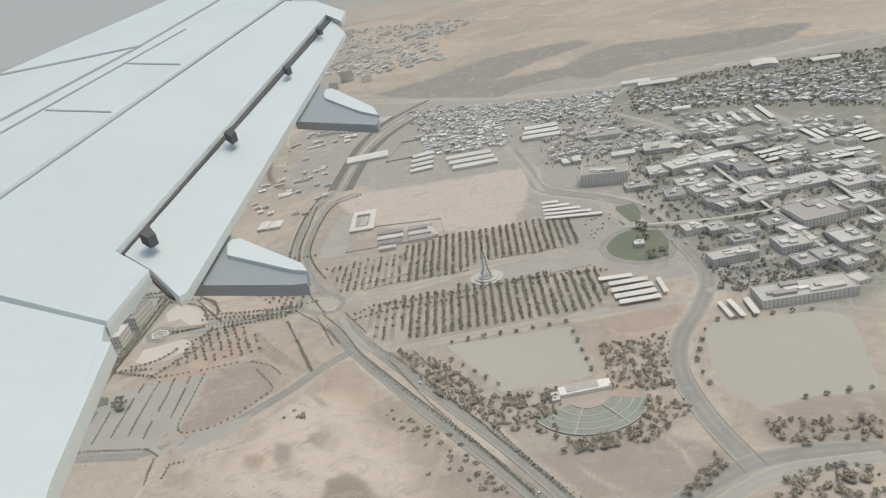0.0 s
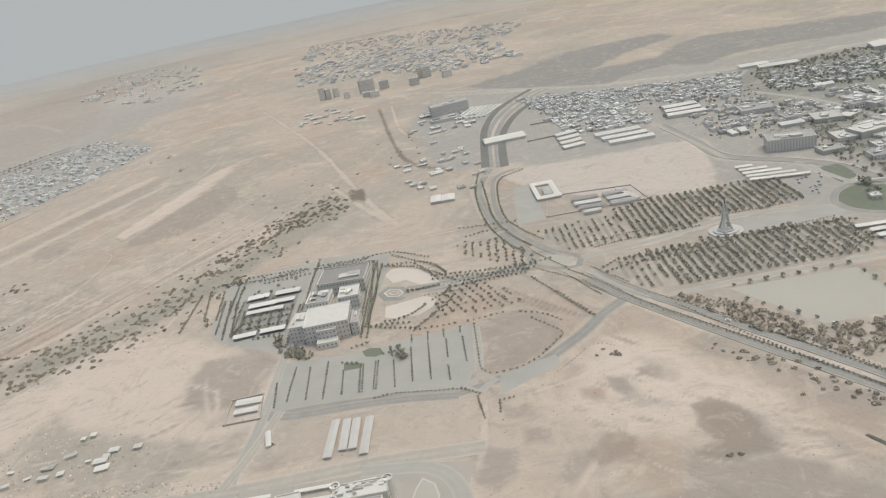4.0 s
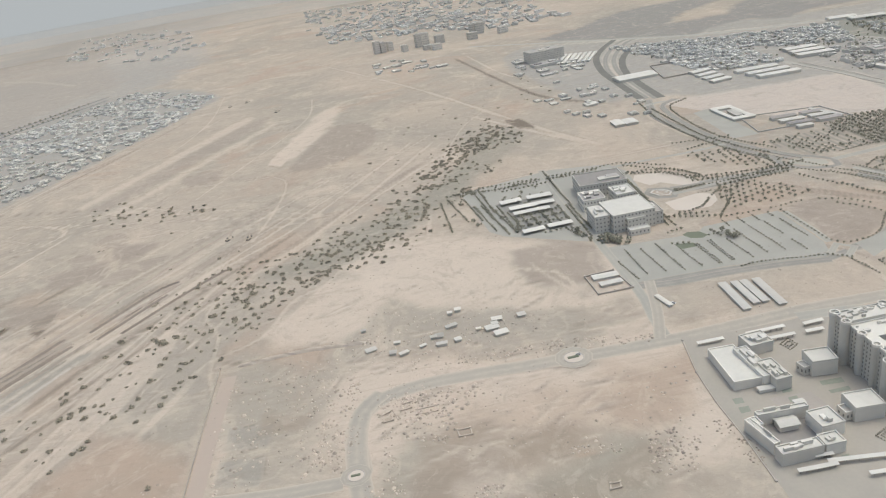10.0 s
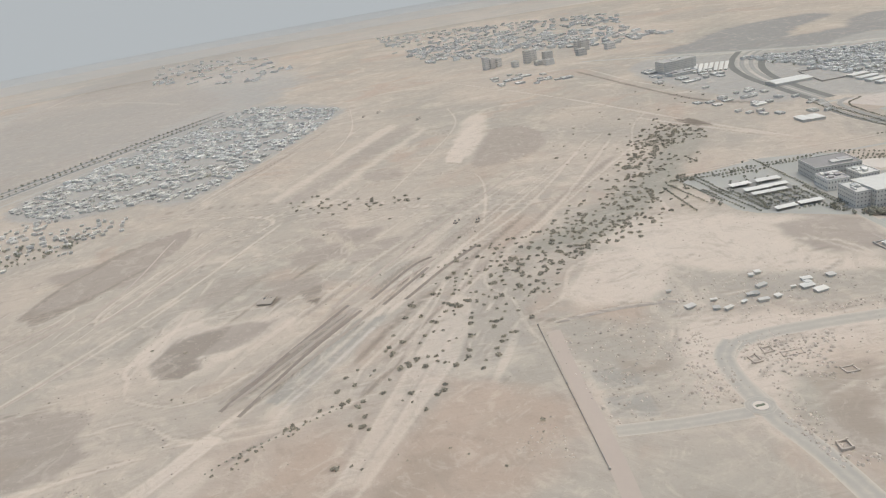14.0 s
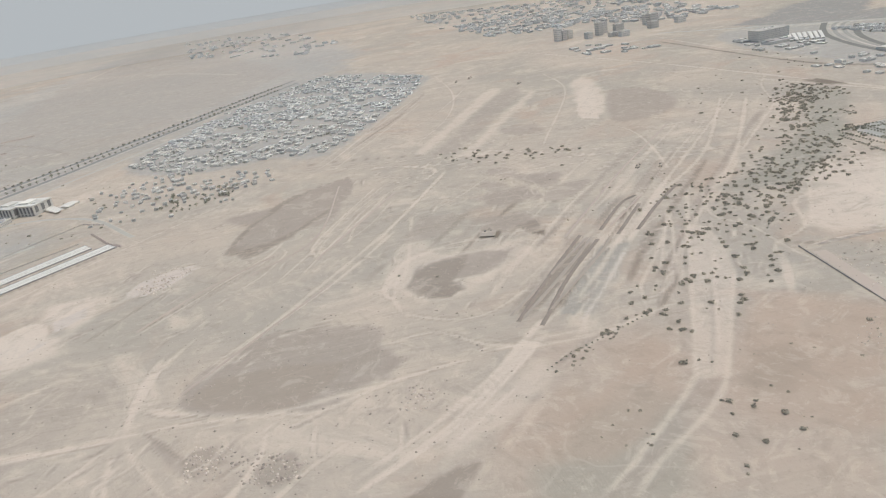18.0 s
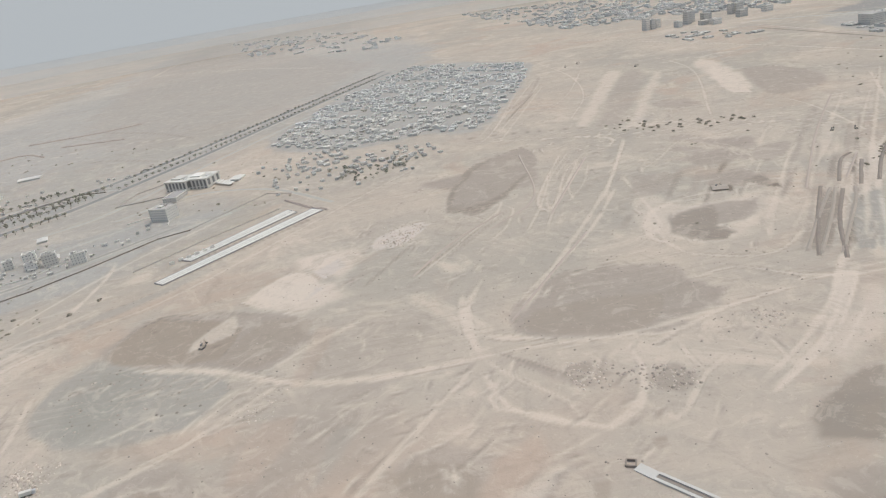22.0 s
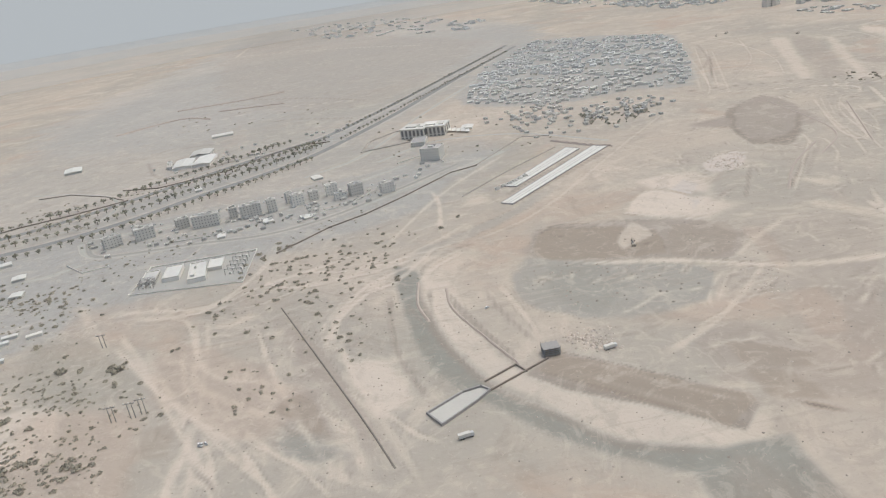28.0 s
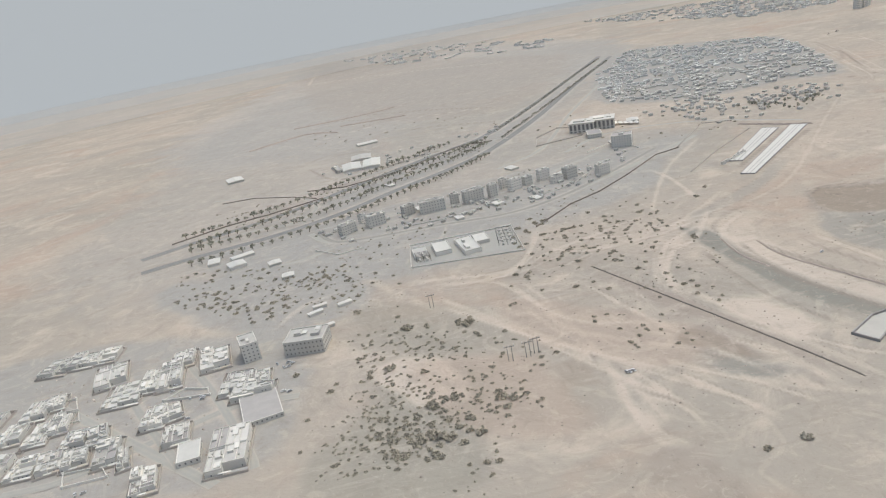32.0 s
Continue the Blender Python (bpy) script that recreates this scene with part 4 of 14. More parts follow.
def hotel(corners, h, bays):
    """A white hotel wing: tall dark recessed bays between pilasters, a projecting crown and roof plant."""
    mx, my, ang, w, d = frame_of(corners)
    root = at_place(tagged(new("hotel_wing"), "white hotel wing with tall dark window bays", "hotel"), mx, my, ang)
    a, b = w / 2, d / 2
    part("wall", mesh_of("wall", *box(-a, a, -b, b, 0, h), ["white_roof"]), root)
    crown = part("crown", mesh_of("crown", *box(-a - 0.5, a + 0.5, -b - 0.5, b + 0.5, h, h + 0.7), ["white_roof"]), root)
    part("roof_room", mesh_of("roof_room", *box(-a * 0.7, a * 0.2, -b * 0.5, b * 0.5, h + 0.7, h + 1.9), ["render"]), crown)
    part("roof_room", mesh_of("roof_room", *box(a * 0.4, a * 0.8, -b * 0.4, b * 0.3, h + 0.7, h + 1.5), ["render2"]), crown)
    for i in range(bays):
        c, g = -a + (i + 0.5) * w / bays, w / bays * 0.27
        part("bay", mesh_of("bay", *box(c - g, c + g, -b - 0.04, -b + 0.3, h * 0.28, h * 0.92), ["glass"]), root)
        part("shop_window", mesh_of("shop_window", *box(c - g, c + g, -b - 0.04, -b + 0.3, h * 0.04, h * 0.2), ["glass"]), root)
    for i in range(3):
        c, g = -b + (i + 0.5) * d / 3, d * 0.08
        for x in (-a, a):
            part("bay", mesh_of("bay", *box(x - 0.06, x + 0.06, c - g, c + g, h * 0.28, h * 0.92), ["glass"]), root)
    return root


def villa(corners, h, seed):
    """A flat-roofed family house of several volumes with parapets, roof rooms, tanks, a porch and a walled yard."""
    mx, my, ang, w, d = frame_of(corners)
    rng = random.Random(seed * 31 + 7)
    tone = rng.choice(("render", "render", "white_roof", "render2", "render"))
    words = {"render": "cream", "white_roof": "white", "render2": "grey"}[tone]
    root = at_place(tagged(new("house"), words + " flat-roofed house with roof rooms in a walled yard", "house", "houses of the housing quarter"), mx, my, ang)
    a, b, t = w / 2, d / 2, 0.2
    cx, cy = rng.uniform(-0.25, 0.25) * a, rng.uniform(-0.25, 0.25) * b
    win = []
    for k, (x0, x1, y0, y1) in enumerate(((-a, cx, -b, cy), (cx, a, -b * rng.uniform(0.7, 1), cy), (-a * rng.uniform(0.75, 1), cx, cy, b), (cx, a, cy, b * rng.uniform(0.7, 1)))):
        if x1 - x0 < 1.0 or y1 - y0 < 1.0:
            continue
        hh = h * rng.choice((0.5, 0.72, 0.8, 1.0, 1.0)) + 0.07 * k
        part("wall", mesh_of("wall", *box(x0, x1, y0, y1, 0, hh), [tone]), root)
        deck = part("roof", mesh_of("roof", *box(x0 + t, x1 - t, y0 + t, y1 - t, hh, hh + 0.07), [rng.choice(("roof", "roof2", "white_roof", "render"))]), root)
        part("parapet", joined("parapet", [box(x0 - 0.03, x1 + 0.03, y0 - 0.03, y0 + t, hh, hh + 0.5), box(x0 - 0.03, x1 + 0.03, y1 - t, y1 + 0.03, hh, hh + 0.5), box(x0 - 0.03, x0 + t, y0 + t, y1 - t, hh, hh + 0.5), box(x1 - t, x1 + 0.03, y0 + t, y1 - t, hh, hh + 0.5)], [tone]), deck)
        for f in range(max(1, int(hh / 1.7))):
            z = 1.7 * f + 0.6
            for u in np.arange(x0 + 0.7, x1 - 0.5, 1.5):
                for y, on in ((y0, y0 < -b * 0.6), (y1, y1 > b * 0.6)):
                    if on and rng.random() < 0.3:
                        win.append(box(u - 0.22, u + 0.22, y - 0.05, y + 0.05, z, z + 0.65))
            for u in np.arange(y0 + 0.7, y1 - 0.5, 1.5):
                for x, on in ((x0, x0 < -a * 0.6), (x1, x1 > a * 0.6)):
                    if on and rng.random() < 0.3:
                        win.append(box(x - 0.05, x + 0.05, u - 0.22, u + 0.22, z, z + 0.65))
        for _ in range(rng.choice((1, 2, 2))):
            u = rng.uniform(0.25, 0.75)
            bl = box(x0 + (x1 - x0) * u - 0.1, x0 + (x1 - x0) * u + 0.1, y0 + t, y1 - t, hh + 0.07, hh + 0.55) if rng.random() < 0.5 else box(x0 + t, x1 - t, y0 + (y1 - y0) * u - 0.1, y0 + (y1 - y0) * u + 0.1, hh + 0.07, hh + 0.55)
            part("roof_partition", mesh_of("roof_partition", *bl, [tone]), deck)
        for _ in range(rng.choice((1, 2, 2))):
            s1, s2 = (x1 - x0) * rng.uniform(0.2, 0.45), (y1 - y0) * rng.uniform(0.2, 0.45)
            ux, uy = rng.uniform(x0 + t, x1 - t - s1), rng.uniform(y0 + t, y1 - t - s2)
            part("roof_room", mesh_of("roof_room", *box(ux, ux + s1, uy, uy + s2, hh + 0.07, hh + rng.uniform(0.6, 1.2)), [tone]), deck)
        for i in range(rng.choice((1, 2, 3))):
            x, y = rng.uniform(x0 + 0.5, x1 - 0.5), rng.uniform(y0 + 0.5, y1 - 0.5)
            part("water_tank", mesh_of("water_tank", *ring(x, y, 0.02, 0.38, hh + 0.07, hh + 0.85, 8), ["white_roof"]), deck)
    if win:
        tagged(part("glazing", joined("glazing", win, ["glass"]), root), kind="stuff")
    part("car_port", mesh_of("car_port", *box(a * 0.35, a + 0.9, -b - 1.3, -b + 0.02, 1.05, 1.15), [rng.choice(("shade", "roof2", "rubble"))]), root)
    part("porch", mesh_of("porch", *box(-a * 0.35, a * 0.3, -b - 0.9, -b + 0.05, h * 0.36, h * 0.36 + 0.2), [tone]), root)
    A, B = a + 1.1, b + 1.5
    for bl in (box(-A, A, -B, -B + 0.18, 0, 1.0), box(-A, A, B - 0.18, B, 0, 1.0), box(-A, -A + 0.18, -B + 0.18, B - 0.18, 0, 1.0), box(A - 0.18, A, -B + 0.18, B - 0.18, 0, 1.0)):
        part("yard_wall", mesh_of("yard_wall", *bl, ["wall"]), root)
    return root


CARS = {}


def car(x, y, turn):
    """A small car: lower body, glazed cabin, four wheels."""
    if "car" not in CARS:
        root = tagged(new("car"), "small pale dusty car parked in the open", "car", "cars")
        part("body", mesh_of("body", *box(-1.15, 1.15, -0.48, 0.48, 0.16, 0.48, 0.05), ["paint"]), root)
        part("cabin", mesh_of("cabin", *box(-0.75, 0.6, -0.44, 0.44, 0.48, 0.8, 0.14), ["glass"]), root)
        part("roof", mesh_of("roof", *box(-0.58, 0.43, -0.3, 0.3, 0.8, 0.84), ["paint"]), root)
        for u in (-0.72, 0.72):
            for v in (-0.42, 0.42):
                vs, fs = ring(0, 0, 0.02, 0.18, -0.06, 0.06, 10)
                wheel = part("wheel", mesh_of("wheel", [(u + p[0], v + p[2], 0.18 + p[1]) for p in vs], fs, ["darkmetal"]), root)
        CARS["car"] = root
    else:
        root = copy_thing(CARS["car"], Matrix())
    root.matrix_basis = Matrix.Translation((x, y, 0.25)) @ Matrix.Rotation(radians(turn), 4, "Z")
    return root


def car_rows(poly, count):
    rng = random.Random(count)
    for x, y in grid_in(poly, 10, 3.2, 5.5, 0.2, 0.4, rng)[:count]:
        car(x, y, 100)


def truck(x, y, turn):
    root = at_place(tagged(new("truck"), "white lorry with a box body on sand", "truck"), x, y, radians(turn))
    part("box_body", mesh_of("box_body", *box(-2.6, 1.6, -0.75, 0.75, 0.6, 2.0), ["white_roof"]), root)
    part("cab", mesh_of("cab", *box(1.7, 2.9, -0.72, 0.72, 0.45, 1.7, 0.08), ["paint"]), root)
    part("chassis", mesh_of("chassis", *box(-2.6, 2.8, -0.4, 0.4, 0.35, 0.58), ["darkmetal"]), root)
    for u in (-1.9, -1.0, 2.2):
        for v in (-0.6, 0.6):
            vs, fs = ring(0, 0, 0.02, 0.33, -0.12, 0.12, 10)
            part("wheel", mesh_of("wheel", [(u + p[0], v + p[2], 0.33 + p[1]) for p in vs], fs, ["darkmetal"]), root)
    return root


def excavator(x, y, turn):
    root = at_place(tagged(new("excavator"), "dusty tracked excavator standing on bare sand", "excavator"), x, y, radians(turn))
    for v in (-0.75, 0.75):
        part("track", mesh_of("track", *box(-1.5, 1.5, v - 0.25, v + 0.25, 0, 0.6, 0.08), ["darkmetal"]), root)
    part("cab", mesh_of("cab", *box(-0.2, 0.9, 0.1, 0.85, 1.0, 2.1, 0.08), ["glass"]), root)
    part("engine_body", mesh_of("engine_body", *box(-1.5, 0.9, -0.85, 0.85, 0.62, 1.3), ["rubble"]), root)
    for p, q in (((0.9, 0, 1.2), (3.0, 0, 2.9)), ((3.0, 0, 2.9), (4.3, 0, 1.2))):
        p, q = Vector(p), Vector(q)
        ob = part("boom", mesh_of("boom", *box(0, (q - p).length, -0.15, 0.15, -0.18, 0.18), ["rubble"]), root)
        ob.matrix_basis = Matrix.Translation(p) @ (q - p).to_track_quat("X", "Z").to_matrix().to_4x4()
    part("bucket", mesh_of("bucket", *box(3.9, 4.7, -0.4, 0.4, 0.5, 1.2, 0.12), ["darkmetal"]), root)
    return root


def culvert_channel(head, slab, pts):
    """A concrete channel with two broad low walls and a dark floor, behind an apron and a small square inlet."""
    root = tagged(new("culvert"), "concrete channel with low pale walls and a dark floor", "culvert")

    def run(name, a, b, off, wide, h, mat):
        n = math.hypot(b[0] - a[0], b[1] - a[1])
        ob = part(name, mesh_of(name, *box(0, n, off - wide / 2, off + wide / 2, 0, h), [mat]), root)
        ob.matrix_basis = Matrix.Translation((*a, 0)) @ Matrix.Rotation(math.atan2(b[1] - a[1], b[0] - a[0]), 4, "Z")

    for a, b in zip(pts, pts[1:]):
        for off in (-1.5, 1.5):
            run("channel_wall", a, b, off, 1.1, 0.6, "concrete")
        run("channel_floor", a, b, 0.0, 1.88, 0.12, "ditch_dark")
    run("apron", slab, pts[0], 0.0, 4.0, 0.35, "concrete")
    for k in range(4):
        a, b = radians(90 * k + 20), radians(90 * k + 110)
        run("inlet_wall", (head[0] + 2.2 * math.cos(a), head[1] + 2.2 * math.sin(a)), (head[0] + 2.2 * math.cos(b), head[1] + 2.2 * math.sin(b)), 0.0, 0.5, 0.9, "ditch_dark")
    return root


def spillway(basin, walks):
    """A pale sunken basin with thin dark walls, and the thin wall lines of the chute above it."""
    root = tagged(new("spillway"), "pale concrete basin with thin dark walls below a chute", "spillway")
    part("basin_floor", mesh_of("basin_floor", [(x, y, 0.2) for x, y in basin], [tuple(range(len(basin)))], ["lining"]), root)

    def run(name, line, half, z, mat):
        for (ax, ay), (bx, by) in zip(line, line[1:]):
            n = math.hypot(bx - ax, by - ay)
            ob = part(name, mesh_of(name, *box(-half, n + half, -half, half, 0, z), [mat]), root)
            ob.matrix_basis = Matrix.Translation((ax, ay, 0)) @ Matrix.Rotation(math.atan2(by - ay, bx - ax), 4, "Z")

    run("basin_wall", basin + [basin[0]], 0.28, 1.1, "roof2")
    for line in walks:
        run("chute_wall", line, 0.2, 0.8, "ditch_dark")
    return root


def tank_house(x, y):
    """A dark scaffolded intake house."""
    root = tagged(new("intake_house"), "dark scaffolded intake house at the bank", "intake house")
    root.location, root.scale = (x, y, 0), (0.8, 0.8, 0.7)
    part("core", mesh_of("core", *box(-3.6, 3.6, -3.0, 3.0, 0, 4.6, 0.3), ["dusk"]), root)
    for z in (1.2, 2.4, 3.6, 4.8):
        part("deck", mesh_of("deck", *box(-4.2, 4.2, -3.6, 3.6, z, z + 0.15), ["roof2"]), root)
    for u in (-4, -1.4, 1.4, 4):
        for v in (-3.4, 3.4):
            part("post", mesh_of("post", *box(u - 0.1, u + 0.1, v - 0.1, v + 0.1, 0, 5.8), ["roof2"]), root)
    return root


def canal_strip(c, label):
    """A long lined strip with a raised rim."""
    root = tagged(new("storage_strip"), label, "storage strip")
    part("lining", mesh_of("lining", [(x, y, 0.7) for x, y in c], [(0, 1, 2, 3)], ["white_roof"]), root)
    (gx, gy), (hx, hy) = [((c[i][0] + c[j][0]) / 2, (c[i][1] + c[j][1]) / 2) for i, j in ((0, 1), (3, 2))]
    run = math.hypot(hx - gx, hy - gy)
    for off in (-1.3, 1.3):
        gutter = part("gutter", mesh_of("gutter", *box(0.5, run - 0.5, off - 0.22, off + 0.22, 0.7, 0.74), ["roof2"]), root)
        gutter.matrix_basis = Matrix.Translation((gx, gy, 0)) @ Matrix.Rotation(math.atan2(hy - gy, hx - gx), 4, "Z")
    loop = c + [c[0]]
    for (ax, ay), (bx, by) in zip(loop, loop[1:]):
        n = math.hypot(bx - ax, by - ay)
        ob = part("rim", mesh_of("rim", *box(0, n, -0.22, 0.22, 0, 0.9), ["roof2"]), root)
        ob.matrix_basis = Matrix.Translation((ax, ay, 0)) @ Matrix.Rotation(math.atan2(by - ay, bx - ax), 4, "Z")
    return root


def switchyard(c):
    """Rows of steel portals with transformer boxes."""
    root = tagged(new("switchyard"), "steel portals and transformers of a switchyard", "switchyard")
    a, b, e, f = [Vector((x, y, 0)) for x, y in c]
    for i in range(5):
        p, q = a.lerp(f, (i + 0.5) / 5), b.lerp(e, (i + 0.5) / 5)
        n = (q - p).length
        m = Matrix.Translation(p) @ Matrix.Rotation(math.atan2(q.y - p.y, q.x - p.x), 4, "Z")
        ob = part("portal", joined("portal", [box(0, 0.25, -0.12, 0.12, 0, 3.6), box(n - 0.25, n, -0.12, 0.12, 0, 3.6), box(n / 2 - 0.12, n / 2 + 0.12, -0.12, 0.12, 0, 3.6), box(0, n, -0.1, 0.1, 3.6, 3.85)], ["steel"]), root)
        ob.matrix_basis = m
        for k in (0.25, 0.75):
            ob = part("transformer", mesh_of("transformer", *box(k * n - 0.7, k * n + 0.7, 0.5, 1.7, 0, 1.4, 0.1), ["render2"]), root)
            ob.matrix_basis = m
    return root


def pylon(x, y):
    """A twin-pole power mast with a crossarm."""
    root = tagged(new("power_mast"), "slim twin-pole power mast on bare sand", "power mast")
    root.location = (x, y, 0)
    for u in (-0.9, 0.9):
        part("pole", mesh_of("pole", *box(u - 0.14, u + 0.14, -0.14, 0.14, 0, 7.5, 0.05), ["steel"]), root)
    part("crossarm", mesh_of("crossarm", *box(-2.2, 2.2, -0.1, 0.1, 6.6, 6.85), ["steel"]), root)
    for u in (-2.0, 0.0, 2.0):
        part("insulator", mesh_of("insulator", *box(u - 0.1, u + 0.1, -0.1, 0.1, 6.85, 7.4), ["render2"]), root)
    return root


def backdrop():
    """The dust haze at the end of the plain, put up as thin glowing rings far beyond everything, the last one closed.
    """
    n = 72
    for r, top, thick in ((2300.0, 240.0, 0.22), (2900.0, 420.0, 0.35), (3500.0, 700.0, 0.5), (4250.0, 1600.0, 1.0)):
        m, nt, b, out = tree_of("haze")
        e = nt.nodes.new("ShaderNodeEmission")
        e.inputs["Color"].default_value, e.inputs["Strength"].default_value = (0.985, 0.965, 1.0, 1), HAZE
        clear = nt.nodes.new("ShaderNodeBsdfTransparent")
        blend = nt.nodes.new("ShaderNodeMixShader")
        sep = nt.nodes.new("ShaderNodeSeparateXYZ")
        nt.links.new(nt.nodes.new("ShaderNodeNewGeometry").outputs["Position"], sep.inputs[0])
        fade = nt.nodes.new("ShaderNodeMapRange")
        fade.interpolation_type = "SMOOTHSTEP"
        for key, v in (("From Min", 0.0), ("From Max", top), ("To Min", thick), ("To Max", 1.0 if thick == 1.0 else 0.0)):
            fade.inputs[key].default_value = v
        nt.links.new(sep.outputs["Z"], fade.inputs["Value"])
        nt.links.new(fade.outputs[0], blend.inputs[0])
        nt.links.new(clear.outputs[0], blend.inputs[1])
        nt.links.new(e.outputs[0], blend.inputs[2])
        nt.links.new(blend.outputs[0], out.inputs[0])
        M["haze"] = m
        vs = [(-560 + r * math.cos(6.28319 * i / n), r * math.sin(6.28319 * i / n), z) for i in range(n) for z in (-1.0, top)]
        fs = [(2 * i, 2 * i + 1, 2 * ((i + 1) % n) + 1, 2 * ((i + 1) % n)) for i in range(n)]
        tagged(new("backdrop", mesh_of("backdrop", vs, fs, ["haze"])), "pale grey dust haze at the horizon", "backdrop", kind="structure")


def slab(pts, thick):
    """A panel of that outline, bevelled a little along its upper edge."""
    p = [Vector(q) for q in pts]
    if sum(p[i - 1].x * q.y - q.x * p[i - 1].y for i, q in enumerate(p)) < 0:
        p.reverse()
    n, c = len(p), sum(p, Vector()) / len(p)
    vs = []
    for k, h in ((1.0, -thick), (1.0, -0.02), (0.995, 0.0)):
        vs += [tuple(c + (q - c) * k + Vector((0, 0, h))) for q in p]
    fs = [tuple(range(n - 1, -1, -1)), tuple(range(2 * n, 3 * n))]
    for r in range(2):
        fs += [(r * n + i, r * n + (i + 1) % n, r * n + n + (i + 1) % n, r * n + n + i) for i in range(n)]
    return vs, fs


def fairing(a, b, width, depth):
    """A tapering pod under the flap, from its blunt root a to its tip b."""
    a, b = Vector(a), Vector(b)
    d, vs, fs, m = b - a, [], [], 10
    s = Vector((d.y, -d.x, 0)).normalized()
    for k, w, h in ((0.0, 0.75, 1.0), (0.25, 1.0, 1.0), (0.6, 0.8, 0.7), (0.9, 0.42, 0.35), (1.0, 0.2, 0.18)):
        for j in range(m):
            t = 6.28319 * j / m
            q = a + d * k + s * (math.cos(t) * w * width / 2)
            vs.append((q.x, q.y, q.z - depth * 0.3 * k + math.sin(t) * h * depth * (0.25 if math.sin(t) > 0 else 1.0)))
    for i in range(4):
        fs += [(i * m + j, i * m + (j + 1) % m, (i + 1) * m + (j + 1) % m, (i + 1) * m + j) for j in range(m)]
    fs += [tuple(range(m - 1, -1, -1)), tuple(range(4 * m, 5 * m))]
    return vs, fs


# ---- soils and ground ----
# near strips tinted warmer, to set them off from haze-greyed distance
bed("warm", [(-367.1, 232.4), (-307.7, 227.1), (-236, 216.2), (-301.9, 126.8), (-381.5, 152.1)], 0.5, 22)
bed("warm", [(-605.6, 202), (-545.4, 240.5), (-477.3, 222), (-450.7, 199.6), (-516.3, 111.9), (-635.9, 148.9)], 0.5, 22)
bed("warm", [(-855.4, 183.8), (-788.9, 184.2), (-711.1, 191.1), (-777.1, 101.9), (-894.3, 137.4)], 0.4, 22)
# broad grey tint: distance haze put into the far ground's colour
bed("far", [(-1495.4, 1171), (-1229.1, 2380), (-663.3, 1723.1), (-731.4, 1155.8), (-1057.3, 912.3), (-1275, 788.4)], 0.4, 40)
bed("townsoil", [(-1434.2, 591.2), (-1360.9, 1499), (-1003.8, 1691.4), (-686.3, 1644.7), (-692.9, 1204.1), (-970.2, 676.7), (-913.9, 542.1), (-988.4, 400.9), (-1067.4, 370.5), (-1099.3, 357.1), (-1170.6, 331.6), (-1216.5, 345.9), (-1256.8, 351.7), (-1349.4, 396.1)], 0.5, 34)
trace("track", [(-539.7, 340.5), (-494, 400.4), (-439.2, 469.6), (-378.3, 545.3)], 4.2, 0.46)
trace("track", [(-592.9, 296), (-573, 323.5), (-554.7, 348.2), (-516.4, 401.3)], 2.4, 0.65)
trace("ditch", [(-535.1, 229.9), (-518.5, 252.6), (-502.3, 275.8), (-488.2, 302.6)], 3.4, 0.55)
trace("track", [(-542.5, 334.9), (-509.6, 384.2), (-466.9, 440.2), (-408.6, 507.1)], 2.4, 0.42)
trace("dusk", [(-563.4, 331.1), (-529.5, 377.6), (-479.8, 443.7), (-411.8, 528.9)], 3.7, 0.42)
trace("ditch", [(-615.1, 327.3), (-598.3, 350.8), (-583.4, 374.1), (-548.3, 421.5)], 2.7, 0.65)
trace("dusk", [(-547.9, 327.9), (-533.2, 352.7), (-502.8, 390.4), (-476.6, 428.7)], 2.7, 0.38)
trace("track", [(-558.8, 339.3), (-545.7, 357.2), (-519.6, 396.3), (-489.9, 432.2)], 2.7, 0.63)
trace("track", [(-533.8, 240.7), (-520.6, 262.1), (-507.5, 283.7), (-495.2, 302.9)], 2.3, 0.35)
trace("dusk", [(-466.4, 339.2), (-422, 396.3), (-367.4, 468), (-307.6, 536.1)], 4, 0.51)
trace("ditch", [(-529.4, 277.9), (-515.7, 296.1), (-505.9, 312.5), (-485.1, 342.2)], 3.4, 0.37)
trace("track", [(-599.6, 279.1), (-587.6, 298.2), (-572, 321.6), (-558.2, 341.6)], 3.2, 0.48)
trace("track", [(-570.4, 368.8), (-533, 413), (-500.5, 459.9), (-454.4, 518.1)], 3.2, 0.39)
trace("ditch", [(-521.1, 262.7), (-502.5, 287.9), (-478.4, 319.5), (-438.4, 373.6)], 3.2, 0.48)
trace("track", [(-632.1, 308.7), (-616.7, 335.2), (-595, 361.5), (-572.7, 396)], 2.7, 0.36)
trace("ditch", [(-534.8, 264.8), (-510.3, 301.7), (-470.8, 355), (-408.2, 436.5)], 3, 0.54)
trace("brown", [(-641.9, 317.5), (-617.5, 346.5), (-593.2, 377.9), (-570.5, 412.2)], 3.5, 0.47)
trace("dusk", [(-641.4, 337.9), (-618.3, 363.2), (-600.9, 390.6), (-580.3, 421.6)], 3.5, 0.5)
trace("dusk", [(-659, 329.8), (-647.1, 348.1), (-629.8, 365.5), (-615.1, 385.6)], 3.5, 0.42)
trace("pale", [(-513.3, 346.4), (-467.7, 408), (-421.3, 470.8)], 3.6, 0.58)
trace("track", [(-514.7, 373.5), (-482.7, 409.8), (-454.5, 446.6)], 3, 0.6)
trace("track", [(-533.4, 300.5), (-489.2, 355.9), (-448, 411.8)], 3.4, 0.55)
trace("pale", [(-572.8, 263.4), (-546.5, 299.2), (-515.8, 340.2)], 2.8, 0.63)
